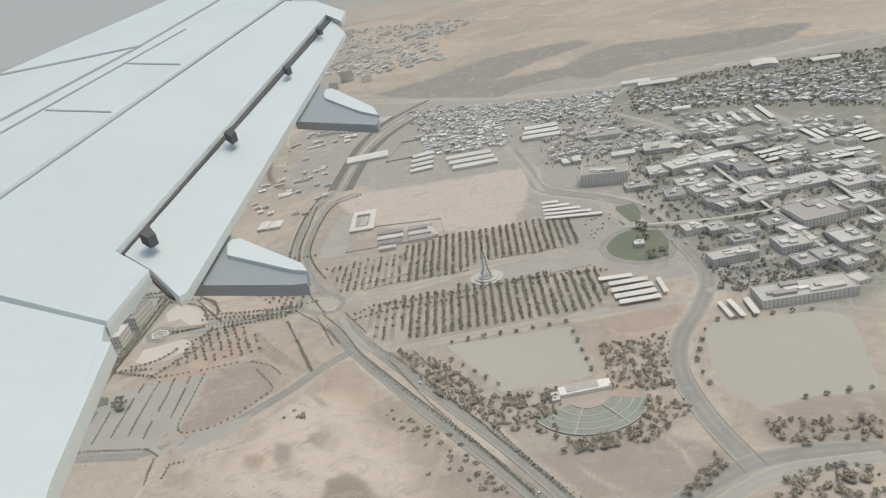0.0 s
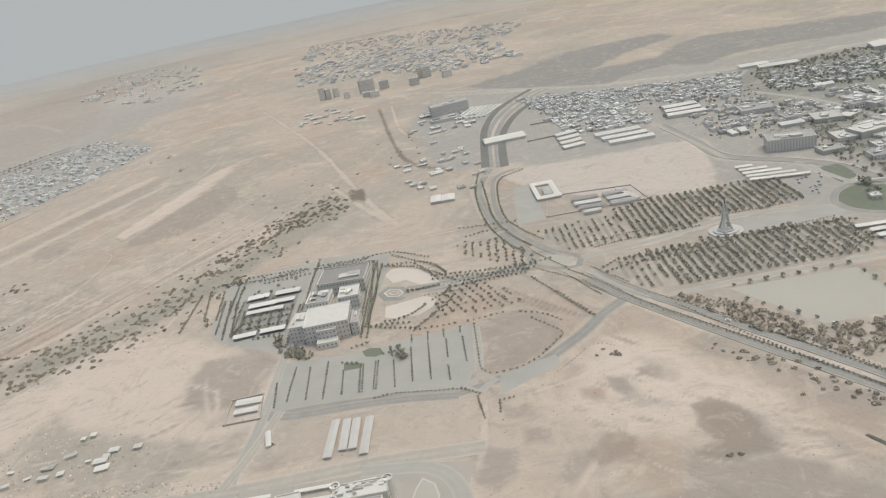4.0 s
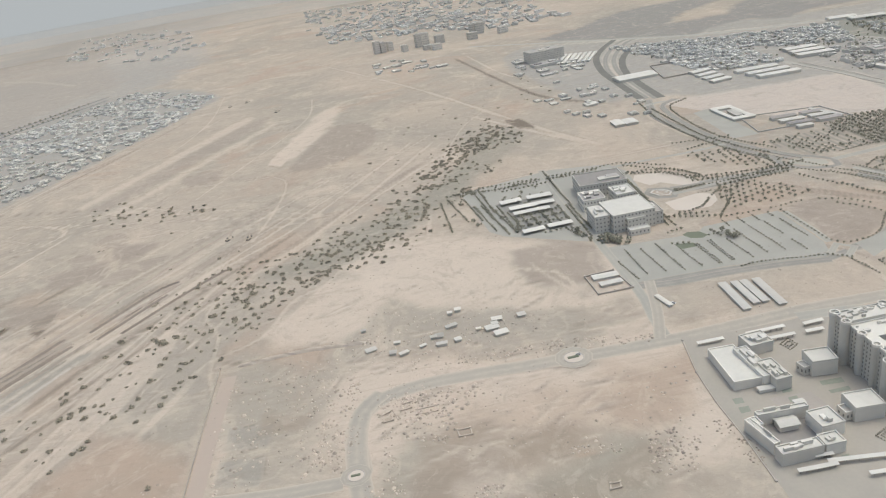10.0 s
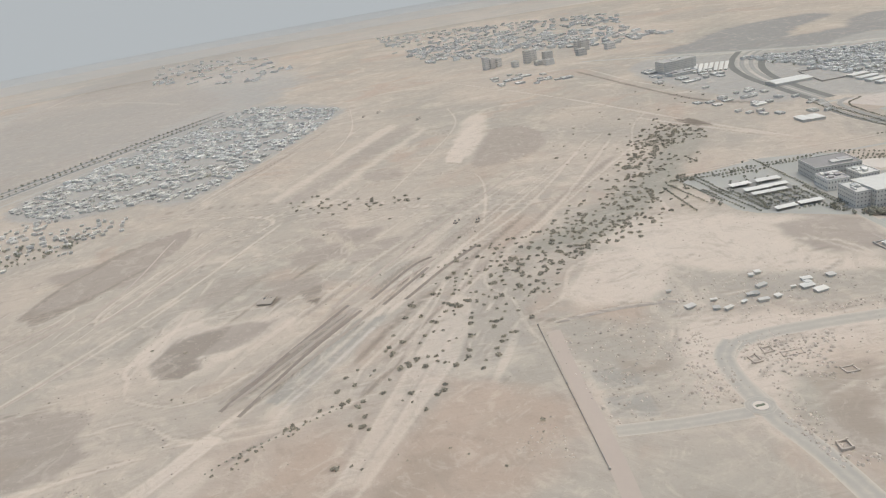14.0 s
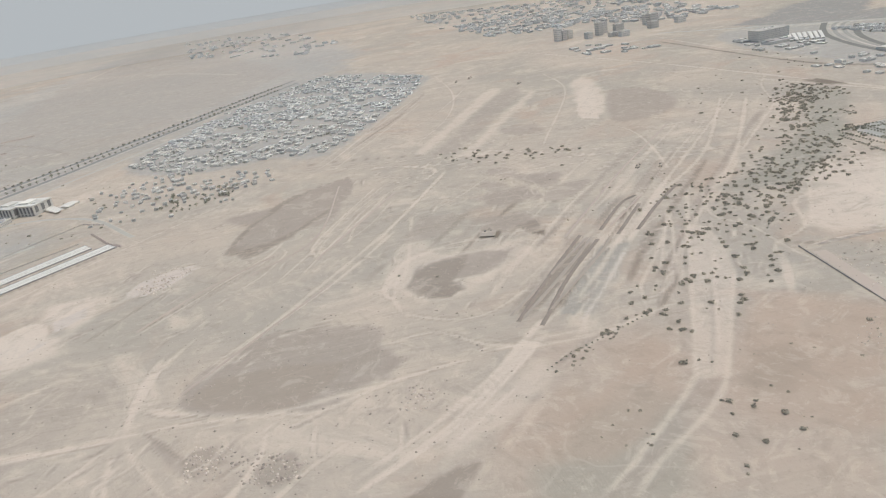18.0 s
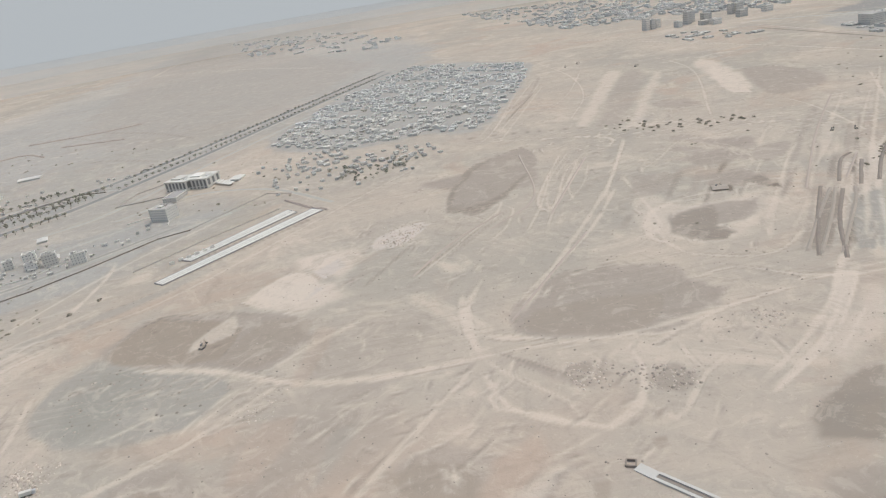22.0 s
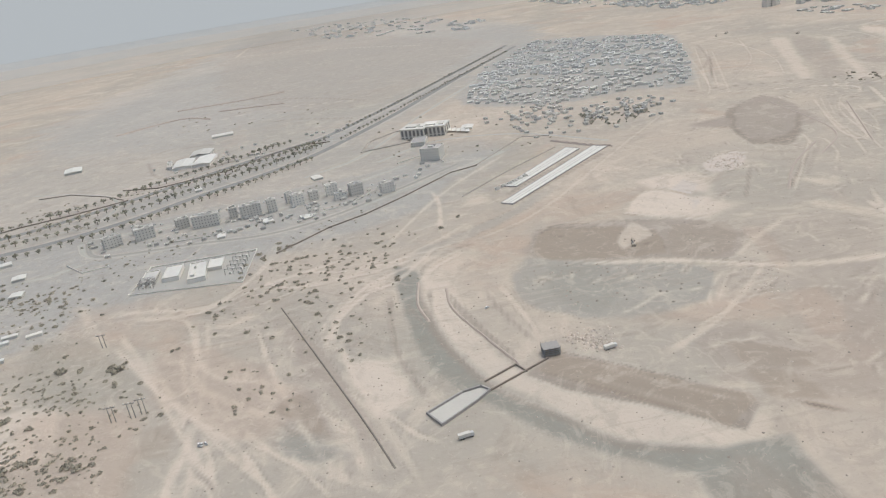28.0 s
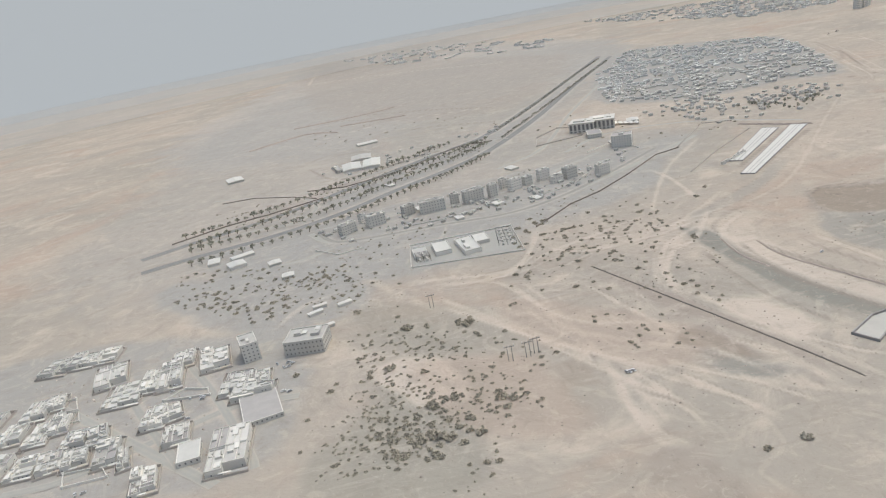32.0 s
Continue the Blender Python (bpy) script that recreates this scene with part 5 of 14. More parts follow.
trace("dusk", [(-595.2, 259), (-563.8, 300.9), (-531, 347.2)], 2.9, 0.4)
trace("dusk", [(-564.9, 327.3), (-539.8, 359.8), (-516.9, 388.3)], 3, 0.56)
trace("pale", [(-578.6, 265.2), (-540.6, 313), (-491.5, 375.4)], 2.4, 0.47)
trace("dusk", [(-498.7, 366.4), (-463.1, 414.6), (-426.7, 464.2)], 3.2, 0.52)
trace("dusk", [(-513.8, 327), (-492.9, 353.1), (-474.4, 379.5)], 2.8, 0.59)
trace("pale", [(-634.3, 284.9), (-612, 314.1), (-583.5, 353.7)], 2.4, 0.57)
trace("pale", [(-579.9, 345.6), (-554.7, 376.1), (-530.2, 407.7)], 3.5, 0.65)
trace("dusk", [(-619.2, 294.1), (-585.9, 338.3), (-549.6, 388.5)], 2.3, 0.48)
trace("track", [(-547.1, 314.6), (-503.6, 370), (-461.3, 430.9)], 3, 0.4)
trace("pale", [(-454, 343.6), (-423, 382.2), (-389.4, 427.9)], 3.2, 0.64)
trace("pale", [(-468.9, 337.1), (-436.5, 378.1), (-404.4, 419.3)], 2.5, 0.38)
trace("track", [(-584.7, 284.5), (-565, 306.8), (-545.8, 330.2)], 2.5, 0.37)
bed("townsoil", [(-160.1, 905.9), (-44, 975), (180.1, 848.4), (474.9, 770.7), (189.4, 294.6), (110.7, 316.3), (69, 355.9), (31.1, 458.1), (-80.3, 589.7), (-146.3, 630.5)], 0.85, 6)
bed("scrubsoil", [(165.3, 758.5), (439, 710.9), (323.1, 517.5), (247.7, 608.7), (169.4, 644.9)], 0.75, 6)
bed("plain", [(-68.5, 1012.8), (-11.5, 1048.9), (68.9, 1117.8), (141.7, 1138.9), (218.9, 1128.1), (222.8, 1067.9), (149.4, 1026.5), (94.5, 971.5), (44.5, 921.5), (-13.7, 943.6)], 0.97, 6)
bed("plain", [(166.9, 952.1), (244.3, 1022.3), (294.5, 1005.1), (356.8, 964.6), (450, 927.5), (455.5, 896), (391.2, 832.1), (313.6, 849.6), (237.3, 861.5), (183.2, 833.2), (158.5, 873.8)], 0.97, 6)
bed("plot", [(-97.5, 562.6), (-21.7, 561), (54, 550.6), (47.6, 490.7), (28.6, 437.9), (-12.5, 448.8), (-60.7, 484.8)], 0.95, 2)
bed("red", [(49.9, 298.5), (98.5, 305.6), (89.7, 272.9), (50.2, 277.1)], 0.6, 10)
bed("brown", [(-41.5, 241.6), (-7.2, 217.9), (21.6, 210.1), (62.7, 208.4), (79.4, 194.3), (67.6, 174.6), (17.1, 187.1), (-25.3, 197.5)], 0.85, 3.5)
bed("brown", [(96.6, 215.5), (138.5, 209.7), (122.3, 182.6), (91.5, 191)], 0.85, 3.5)
trace("track", [(42.3, 133.9), (32.9, 152.4), (20.5, 175.4), (18.5, 184.6), (2.3, 215.3), (-18.6, 250.4), (-43.8, 292.3), (-62.4, 323.1), (-74.3, 349)], 10.4, 0.55)
trace("track", [(38.6, 129.6), (28.8, 149.1), (16.5, 172), (9.3, 186.8), (-7.5, 214.7), (-28.3, 248.2), (-51.8, 287.5), (-68.4, 316.7), (-80.8, 341.9)], 10.4, 0.55)
trace("track", [(-101.3, 388.2), (-111.1, 421), (-117.9, 467.5), (-120.5, 526.8), (-112.9, 559), (-104.1, 585.6)], 14, 0.55)
trace("track", [(-102.9, 589.9), (-96.8, 656.6), (-89, 719.4), (-69.9, 783.7), (-43.6, 836.8), (-11.4, 881.5), (38.7, 902.2)], 12, 0.55)
trace("track", [(-96.3, 585), (-89.7, 650.7), (-81.3, 712.4), (-62.6, 776.3), (-36.2, 828.6), (-4.7, 873.4), (44.2, 894.8)], 12, 0.55)
trace("track", [(-117.3, 566.8), (-100.3, 571), (-84, 565.7)], 10, 0.55)
trace("track", [(-75.4, 370.5), (-61.3, 371.5), (-27.2, 374.8), (12.7, 384.5), (41.9, 381.5), (74, 371.6)], 10, 0.55)
trace("track", [(-104.1, 376.9), (-128, 374.2), (-151.6, 376.2), (-168.7, 376.5)], 10, 0.55)
trace("track", [(-110.1, 435.5), (-133, 433.1), (-171.2, 433.9), (-217.3, 434)], 8, 0.55)
trace("track", [(81.2, 185.1), (76.4, 214.5), (76.4, 245.1), (84.8, 269.7), (102.8, 294.9), (115.7, 320.7), (117.7, 356.5), (110.9, 424.7), (93.3, 457.4), (60.9, 495.7), (58.2, 547.9), (52.7, 612.2)], 16, 0.55)
trace("track", [(51.9, 176.4), (71.7, 184.8), (83.8, 188.7), (101.6, 188.3), (123.7, 185.1)], 16, 0.55)
trace("track", [(65.2, 173.2), (79.9, 179.9), (91.2, 182.5), (121.1, 180.7)], 12, 0.55)
trace("track", [(-47, 306.4), (-1.6, 306.5), (40.2, 305), (102.7, 302)], 8, 0.55)
trace("track", [(110.5, 306.8), (137.8, 307.7), (165.6, 308.5), (197.2, 307.5)], 10, 0.55)
trace("track", [(118.7, 326.2), (168.9, 331.7), (216.2, 339.3)], 8, 0.55)
trace("track", [(-139.1, 991.2), (-14.8, 889.4), (77.3, 832.2), (189.6, 782.2), (317.4, 778.3), (474.9, 770.7)], 7.4, 0.72)
trace("track", [(-179.3, 1058.1), (-14.5, 903.3), (76.5, 826.2), (189.6, 782.2), (315.3, 773), (474.9, 770.7)], 14, 0.55)
trace("track", [(195.6, 758.9), (168.8, 724.5), (153.1, 684.5), (182.6, 589.5), (188.6, 474.4), (181.7, 357.4)], 10, 0.55)
bed("campus", [(163.7, 662.2), (289.8, 672.1), (407.9, 658.9), (189.4, 294.6), (147.9, 300.2), (120.3, 312.1), (123.7, 387.9), (128.9, 460.3)], 0.85, 6)
bed("campus", [(165.3, 758.5), (439, 710.9), (323.1, 517.5), (247.7, 608.7), (169.4, 644.9)], 0.85, 6)
trace("track", [(22.7, 205), (30, 192.7), (40.6, 181.8)], 1.9, 0.72)
trace("track", [(56.1, 213.6), (61.6, 199.2), (62.2, 184.5)], 1.9, 0.72)
bed("brown", [(-143.9, 313.9), (-128.7, 320.9), (-113.6, 318.3), (-103.8, 302.2), (-103, 288.1), (-112.1, 276.6), (-127, 269.7), (-138.5, 266.9), (-144.2, 271.7)], 0.85, 1.5)
bed("brown", [(-275.5, 342.4), (-245.6, 325.3), (-251.1, 299.1), (-273.8, 302.6)], 0.85, 3.5)
trace("track", [(-178.3, 377.1), (-161.8, 374.8), (-148.2, 374.5), (-128, 374.2), (-104.2, 376.1)], 6.8, 0.55)
trace("track", [(-177.6, 367.8), (-159.9, 367.1), (-148.2, 366.1), (-128.2, 368.1), (-104.2, 368.9)], 6.8, 0.55)
trace("track", [(-181.4, 367), (-154.1, 370), (-127.1, 371.3), (-104, 371.1)], 8, 0.55)
trace("track", [(-244.9, 269.2), (-200.2, 265.9), (-155.3, 256.3), (-144.1, 259.5)], 10, 0.55)
trace("track", [(-141, 260.8), (-121.1, 266), (-96.2, 284.7), (-80.8, 301), (-66.3, 312.1)], 14, 0.55)
trace("track", [(-143.2, 313.5), (-144.1, 288.5), (-145.7, 271.2)], 8, 0.55)
trace("track", [(-311.8, 443.3), (-256.3, 452.3), (-204.5, 453.7), (-129.1, 454.8)], 3.7, 0.72)
trace("track", [(-332.1, 368.3), (-319, 431.7), (-296.2, 450.7)], 3.1, 0.72)
trace("track", [(-245.6, 267.8), (-229, 264.2), (-203.5, 263), (-178.6, 260.1), (-156.1, 255)], 12, 0.55)
trace("track", [(-238.4, 455.6), (-241.5, 371.2), (-243.9, 315.9), (-245.7, 263.1), (-249.2, 238.5), (-250.9, 223.9)], 10, 0.55)
trace("track", [(-409.8, 1173.6), (-287.3, 830.7), (-213.3, 575.7), (-179.4, 479)], 5.6, 0.72)
trace("ditch", [(-212.8, 981.8), (-188.8, 746.6), (-169.2, 653), (-130.2, 603.7)], 3.8, 0.85)
trace("track", [(-196.2, 986.8), (-174.9, 783.6), (-111, 737.5)], 4.3, 0.72)
trace("pale", [(-256.6, 655.9), (-217, 558.9), (-188, 493.1)], 6.2, 0.72)
bed("ditch", [(-229.3, 609.8), (-217.1, 606.2), (-212.4, 568.9), (-224.2, 570.4)], 0.95, 1.2)
bed("pale", [(-380.4, 386.2), (-342, 384.6), (-253.2, 320.5), (-251.3, 265.3), (-298.2, 268.4), (-368, 314.6)], 0.8, 6)
bed("brown", [(-290.4, 334.7), (-252.4, 323.8), (-254.1, 284), (-288.5, 292.9)], 0.85, 3.5)
bed("pale", [(-381, 247), (-301.7, 219.2), (-254.3, 210.3), (-260.8, 149.5), (-376.4, 182.3)], 0.8, 6)
bed("grey", [(-431.4, 225.5), (-413.7, 221.8), (-415.1, 208.4), (-432.1, 211.5)], 0.9, 0.8)
bed("grey", [(-432.7, 205.4), (-415.6, 202.3), (-416.6, 187.8), (-433, 191.4)], 0.9, 0.8)
bed("scrubsoil", [(-358.3, 194.3), (-284, 168.5), (-302.6, 134.2), (-371.1, 155.3)], 0.75, 6)
bed("red", [(-339.3, 204.9), (-285, 200.2), (-316, 158), (-354.6, 165.4)], 0.5, 10)
bed("brown", [(-360, 174), (-319.7, 152.9), (-334.7, 132.6), (-368.9, 146.5)], 0.85, 3.5)
trace("track", [(-380.3, 181.1), (-381.3, 205.7), (-373.4, 220.6), (-351.7, 226.6), (-301, 223), (-255.7, 219.8), (-225.7, 219.6), (-190.7, 220.3), (-148.9, 217.2)], 17, 0.55)
trace("track", [(-237.6, 270.8), (-245.8, 242.3), (-253.6, 222.4)], 10, 0.55)
trace("track", [(-375.3, 110), (-377.1, 148.6), (-380.5, 170.1), (-381.5, 196.7), (-378.3, 216.3), (-369.4, 226.6)], 17, 0.55)
trace("track", [(-386.8, 178.6), (-410.8, 180.4), (-434.6, 183.8)], 14, 0.55)
trace("track", [(-441.9, 144.2), (-440, 173), (-439.1, 202.9), (-438.3, 231.3), (-436.1, 265.3)], 16, 0.55)
trace("ditch", [(-388.5, 276.4), (-430.4, 274.2), (-445.9, 281)], 2.2, 0.85)
bed("pale", [(-423.6, 295.9), (-386.6, 337.6), (-356.9, 338.9), (-371.8, 284.6), (-402.4, 276.5)], 0.8, 6)
trace("track", [(-458.7, 264.1), (-448.5, 282.2), (-423.6, 295.9), (-407.2, 331.8), (-368.1, 345.1)], 3.1, 0.72)
trace("track", [(-477.4, 216.9), (-459.8, 254.2), (-448.5, 282.2)], 5.6, 0.72)
trace("track", [(-495.6, 181.8), (-477.4, 216.9)], 7.4, 0.72)
trace("track", [(-510.5, 255.1), (-489.5, 300.3), (-440.9, 366.5), (-383.8, 442.1), (-295.9, 588.7)], 4.3, 0.72)
trace("track", [(-568.6, 226.6), (-547.6, 269.5), (-513, 317.2), (-467.2, 380.5), (-401.8, 453.8), (-312.6, 603.7)], 3.7, 0.72)
trace("track", [(-547.1, 564.2), (-468.9, 490.3), (-398.1, 451.4), (-381.2, 454)], 2.5, 0.72)
trace("track", [(-504.3, 586.8), (-427.1, 558.4), (-441.1, 428.2), (-456.7, 425.9)], 2.5, 0.72)
trace("track", [(-305, 511.4), (-267.2, 613), (-232.2, 666.5)], 2.5, 0.72)
trace("track", [(-404.7, 395.5), (-392.9, 399.4), (-378.3, 369.9), (-420.9, 294.7)], 1.9, 0.72)
bed("scrubsoil", [(-408.7, 359.6), (-362.8, 377.7), (-302, 433), (-276.2, 479.4), (-278.7, 525.6), (-306.2, 471.7), (-378, 412.2), (-419.2, 364.3)], 0.75, 6)
bed("scrubsoil", [(-432.7, 371.5), (-383.8, 392.2), (-317.3, 457.4), (-251.8, 583.9), (-228.1, 544.9), (-299.2, 446.5), (-347.9, 393.2), (-406.4, 359)], 0.75, 6)
trace("track", [(-197.1, 216.5), (-170.8, 211.2), (-160.2, 196.6), (-160.5, 177.3), (-167.2, 154.7)], 14, 0.55)
bed("pale", [(-115.2, 234.2), (-98.4, 253.3), (-71.8, 261.9), (-40.8, 220.3), (-52.1, 205.9), (-94.6, 205.9)], 0.8, 6)
bed("brown", [(-69.7, 211.7), (-49, 215.6), (-38, 188.3), (-67.8, 188.3)], 0.85, 3.5)
bed("brown", [(-87.2, 191.1), (-50.8, 180.3), (-24.4, 156.7), (-43.7, 152.4), (-83, 167.8)], 0.85, 3.5)
bed("brown", [(5.3, 215.5), (14.3, 172), (0.5, 149.9), (-9.6, 168)], 0.85, 3.5)
bed("pale", [(-99.7, 266.5), (-69.6, 274.6), (-42.6, 241.9), (-29, 214), (-54.6, 208.3), (-88.9, 233.1)], 0.8, 6)
bed("brown", [(-77.8, 256), (-56.9, 242.3), (-65.6, 233.8)], 0.85, 3.5)
bed("scrubsoil", [(-45.8, 267.2), (-28.5, 237.9), (-37.8, 226.2), (-57.7, 254.1)], 0.75, 6)
bed("plain", [(-87.4, 1008.6), (-20.2, 1015.6), (59.3, 947.4), (155.2, 938), (218.6, 927.8), (179.6, 884.6), (97.2, 864.5), (57.5, 839.5), (-26.6, 920.6)], 0.97, 6)
trace("track", [(-92.5, 286.4), (-67.9, 257.1), (-37.6, 207), (-29.4, 198.5)], 3.1, 0.72)
trace("track", [(-98.1, 257.9), (-60.3, 225.6), (-41.7, 202.1)], 2.5, 0.72)
trace("track", [(-95.1, 275.9), (-75.4, 245), (-55.9, 214.3), (-26.9, 191.1), (-10.5, 150.5)], 3.1, 0.72)
trace("track", [(-133.5, 244.4), (-98.4, 253.3), (-81.2, 265.5)], 3.1, 0.72)
trace("track", [(-124.7, 178.5), (-105.7, 202.8), (-81.8, 215.6), (-58.9, 219)], 3.1, 0.72)
trace("track", [(141.8, 489.2), (203.2, 490.5), (253.9, 487)], 6, 0.55)
trace("track", [(136.7, 345.7), (179.1, 346.2), (222, 348.9)], 6, 0.55)
trace("track", [(92.8, 455.3), (100.4, 400.2), (116.7, 387)], 8, 0.55)
trace("track", [(201.1, 495.1), (199.6, 422.3), (197.2, 341), (198.8, 310.2)], 7, 0.55)
trace("track", [(182.6, 589.5), (143.7, 553.8), (92.1, 525.2)], 8, 0.55)
trace("track", [(46.2, 668.5), (56.1, 549.3), (59.9, 489.7)], 8, 0.55)
trace("track", [(261.6, 595.7), (262.7, 496.4), (260.3, 412.8)], 7, 0.55)
trace("dusk", [(-366.8, 225.3), (-348.6, 222.6)], 1.5, 0.8)
trace("dusk", [(-366.3, 219.3), (-346, 216.6)], 1.5, 0.8)
trace("dusk", [(-365.6, 213.9), (-354.8, 211.8)], 1.5, 0.8)
trace("dusk", [(-339.3, 193.8), (-325.8, 194.5)], 1.5, 0.8)
trace("dusk", [(-308.9, 163.3), (-292.4, 163.9)], 1.5, 0.8)
bed("brown", [(-351.4, 185.3), (-331.8, 181.8), (-333.3, 162.4), (-351.5, 148.3), (-361.9, 154.4)], 0.5, 5)
bed("scrubsoil", [(-334.6, 159.8), (-310.5, 160.7), (-270.4, 169.6), (-285.6, 148.9), (-337.6, 146.5)], 0.6, 5)
bed("red", [(-281.9, 216.1), (-247, 201.3), (-266.1, 175.4), (-290, 177.1)], 0.5, 6)
bed("brown", [(-738.8, 246.7), (-704.7, 278.9), (-672.1, 271.2), (-657.5, 234.6), (-681.2, 217.3), (-734, 234.1)], 0.85, 3.5)
bed("brown", [(-629.3, 333.4), (-591.2, 339.9), (-574.7, 340.3), (-595.5, 317), (-619.7, 320.8)], 0.85, 3.5)
bed("dusk", [(-631, 307.4), (-614.7, 312.3), (-604.7, 298.9), (-617.7, 291)], 0.5, 2.2)
bed("pale", [(-398, 796.8), (-372.8, 790.2), (-409.9, 638.5), (-432.6, 629.8)], 0.8, 6)
bed("brown", [(-380.3, 712.6), (-342.1, 670.4), (-364.2, 593.9), (-423.1, 579.5)], 0.85, 3.5)
bed("brown", [(-708, 454), (-671.9, 515.1), (-671.9, 465), (-687.7, 442.7)], 0.85, 3.5)
bed("brown", [(-757.3, 494.5), (-715.6, 504.6), (-722.2, 481), (-746.4, 475.5)], 0.85, 3.5)
bed("red", [(-513.4, 206.1), (-444.8, 207.5), (-492.9, 143.2), (-533.3, 164.3)], 0.5, 10)
bed("red", [(-662.6, 143.5), (-630.8, 152.6), (-665.9, 105.3), (-680.7, 109.9)], 0.5, 10)
bed("dusk", [(-649, 152.2), (-632.9, 149.7), (-650, 126.7), (-669.1, 133.3)], 0.95, 2.2)
bed("scrubsoil", [(-590.2, 170.5), (-551.8, 178.3), (-565.4, 127.1), (-610.2, 141)], 0.75, 6)
bed("grey", [(-565.2, 261), (-529.5, 316.8), (-513.4, 317.2), (-556.8, 245.4)], 0.9, 2.8)
bed("ditch", [(-589.6, 367.2), (-574.2, 374.1), (-574.6, 364), (-587.3, 361)], 0.95, 1.2)
bed("ditch", [(-559.7, 360.9), (-547.9, 359.5), (-551, 348.3)], 0.95, 1.2)
bed("brown", [(-572.9, 438.6), (-538.9, 445.1), (-546.2, 415.7), (-569.2, 416.9)], 0.85, 3.5)
bed("brown", [(-541.8, 477.6), (-509, 463.2), (-514.6, 443.9), (-541, 453.8)], 0.85, 3.5)
bed("brown", [(-584.4, 396.1), (-548.2, 392.4), (-547, 369.4), (-579.7, 382.4)], 0.85, 3.5)
trace("track", [(-440.3, 381.4), (-456.8, 333.6), (-447, 308.3), (-445, 265.3), (-431.9, 224.8)], 2.5, 0.72)
trace("track", [(-668.4, 159.5), (-635, 182.5), (-608.1, 211.4), (-581.9, 239.5)], 3.7, 0.72)
trace("track", [(-580.7, 521.2), (-545.1, 514.1), (-499.2, 481.4), (-432.5, 450.3), (-398, 450.8)], 2.5, 0.72)
trace("track", [(-576, 586.6), (-529, 544.6), (-449.4, 495.7), (-383.7, 445.2)], 2.5, 0.72)
trace("track", [(-640.1, 338.6), (-632.4, 351.9), (-577.1, 360.4), (-533.4, 367.1)], 2.5, 0.72)
trace("track", [(-638.5, 337.9), (-643.2, 295.7), (-633.4, 278.5), (-604.9, 266.2), (-571.2, 290.3)], 2.5, 0.72)
trace("track", [(-516.1, 318.6), (-478.3, 346), (-512.1, 262.5), (-532.7, 252.7)], 1.9, 0.72)
trace("track", [(-474.5, 354.6), (-511.7, 276.3)], 1.9, 0.72)
trace("track", [(-567.6, 244.4), (-549.6, 266.7)], 1.9, 0.72)
trace("track", [(-502.9, 895.3), (-574.3, 730.1), (-650.5, 632)], 2.5, 0.72)
trace("track", [(-603.8, 827.8), (-682.2, 611.9), (-729.8, 568.5)], 2.5, 0.72)
trace("track", [(-408.3, 885.3), (-417.7, 753.9), (-501.2, 539.7)], 2.5, 0.72)
trace("track", [(-292.8, 616), (-387.3, 490.6), (-513.2, 326.1)], 3.1, 0.72)
trace("track", [(-277.2, 566.1), (-386.1, 432.9)], 3.1, 0.72)
trace("track", [(-360.4, 535.9), (-446.5, 427.9), (-529.5, 316.8)], 2.5, 0.72)
trace("track", [(-621.8, 428.9), (-636.8, 326.1), (-656.5, 317.9)], 2.5, 0.72)
bed("grey", [(-952.4, 256.4), (-941.4, 293), (-898.6, 262.6), (-869.9, 244.2), (-881.1, 214), (-904.7, 210.8), (-934.5, 221)], 0.9, 2.8)
bed("brown", [(-942.4, 305.1), (-922.1, 315.4), (-877.7, 296.4), (-855, 269.1), (-866.8, 257.8), (-924.1, 280.6)], 0.85, 3.5)
bed("brown", [(-881.7, 285.9), (-853.9, 286.2), (-831.1, 276.4), (-850.7, 251.4), (-871.4, 254.6)], 0.85, 3.5)
bed("pale", [(-859.4, 344.8), (-820.4, 334), (-814.2, 315.5), (-849.7, 303.5)], 0.8, 6)
bed("pale", [(-841.7, 380), (-806.9, 366.5), (-820.4, 342.3)], 0.8, 6)
bed("brown", [(-735.8, 252.7), (-704.8, 284.9), (-665.4, 272.6), (-647.5, 249.6), (-672.5, 224.5), (-721.2, 229.3)], 0.85, 3.5)
bed("dusk", [(-732.1, 444.6), (-665.3, 534.4), (-669.4, 498.1), (-712.8, 418.5), (-734.3, 406.4)], 0.95, 2.2)
bed("brown", [(-628, 331.1), (-587.6, 350.6), (-586.9, 338.5), (-623.8, 318.4)], 0.85, 3.5)
bed("dusk", [(-629.8, 312.3), (-613.6, 312.5), (-608.2, 298), (-627.4, 297.1)], 0.5, 2.2)
bed("plot", [(-799.2, 387.3), (-775.9, 407.2), (-761.1, 404.4), (-778.5, 375.9)], 0.95, 2)
bed("brown", [(-805.8, 412.9), (-794.4, 412.2), (-802.4, 399.8)], 0.85, 3.5)
bed("grey", [(-949.2, 247.6), (-938, 281.6), (-910.4, 272.2), (-876.7, 244.5), (-886.3, 221.4), (-916, 216.4), (-934.8, 221.5)], 0.9, 2.8)
bed("brown", [(-934.4, 304.5), (-917.6, 328.1), (-894.5, 308), (-877.3, 284.1), (-883.3, 266.3), (-926.5, 283)], 0.85, 3.5)
bed("brown", [(-883.3, 266.3), (-867.9, 286.9), (-842, 274), (-853.5, 252.3)], 0.85, 3.5)
bed("dusk", [(-742, 448.8), (-694.9, 535.4), (-665.2, 519.2), (-685.9, 459.2), (-719.4, 422.4)], 0.95, 2.2)
bed("pale", [(-867.5, 337.3), (-835.9, 344), (-827.8, 324.6), (-843.2, 314.8)], 0.8, 6)
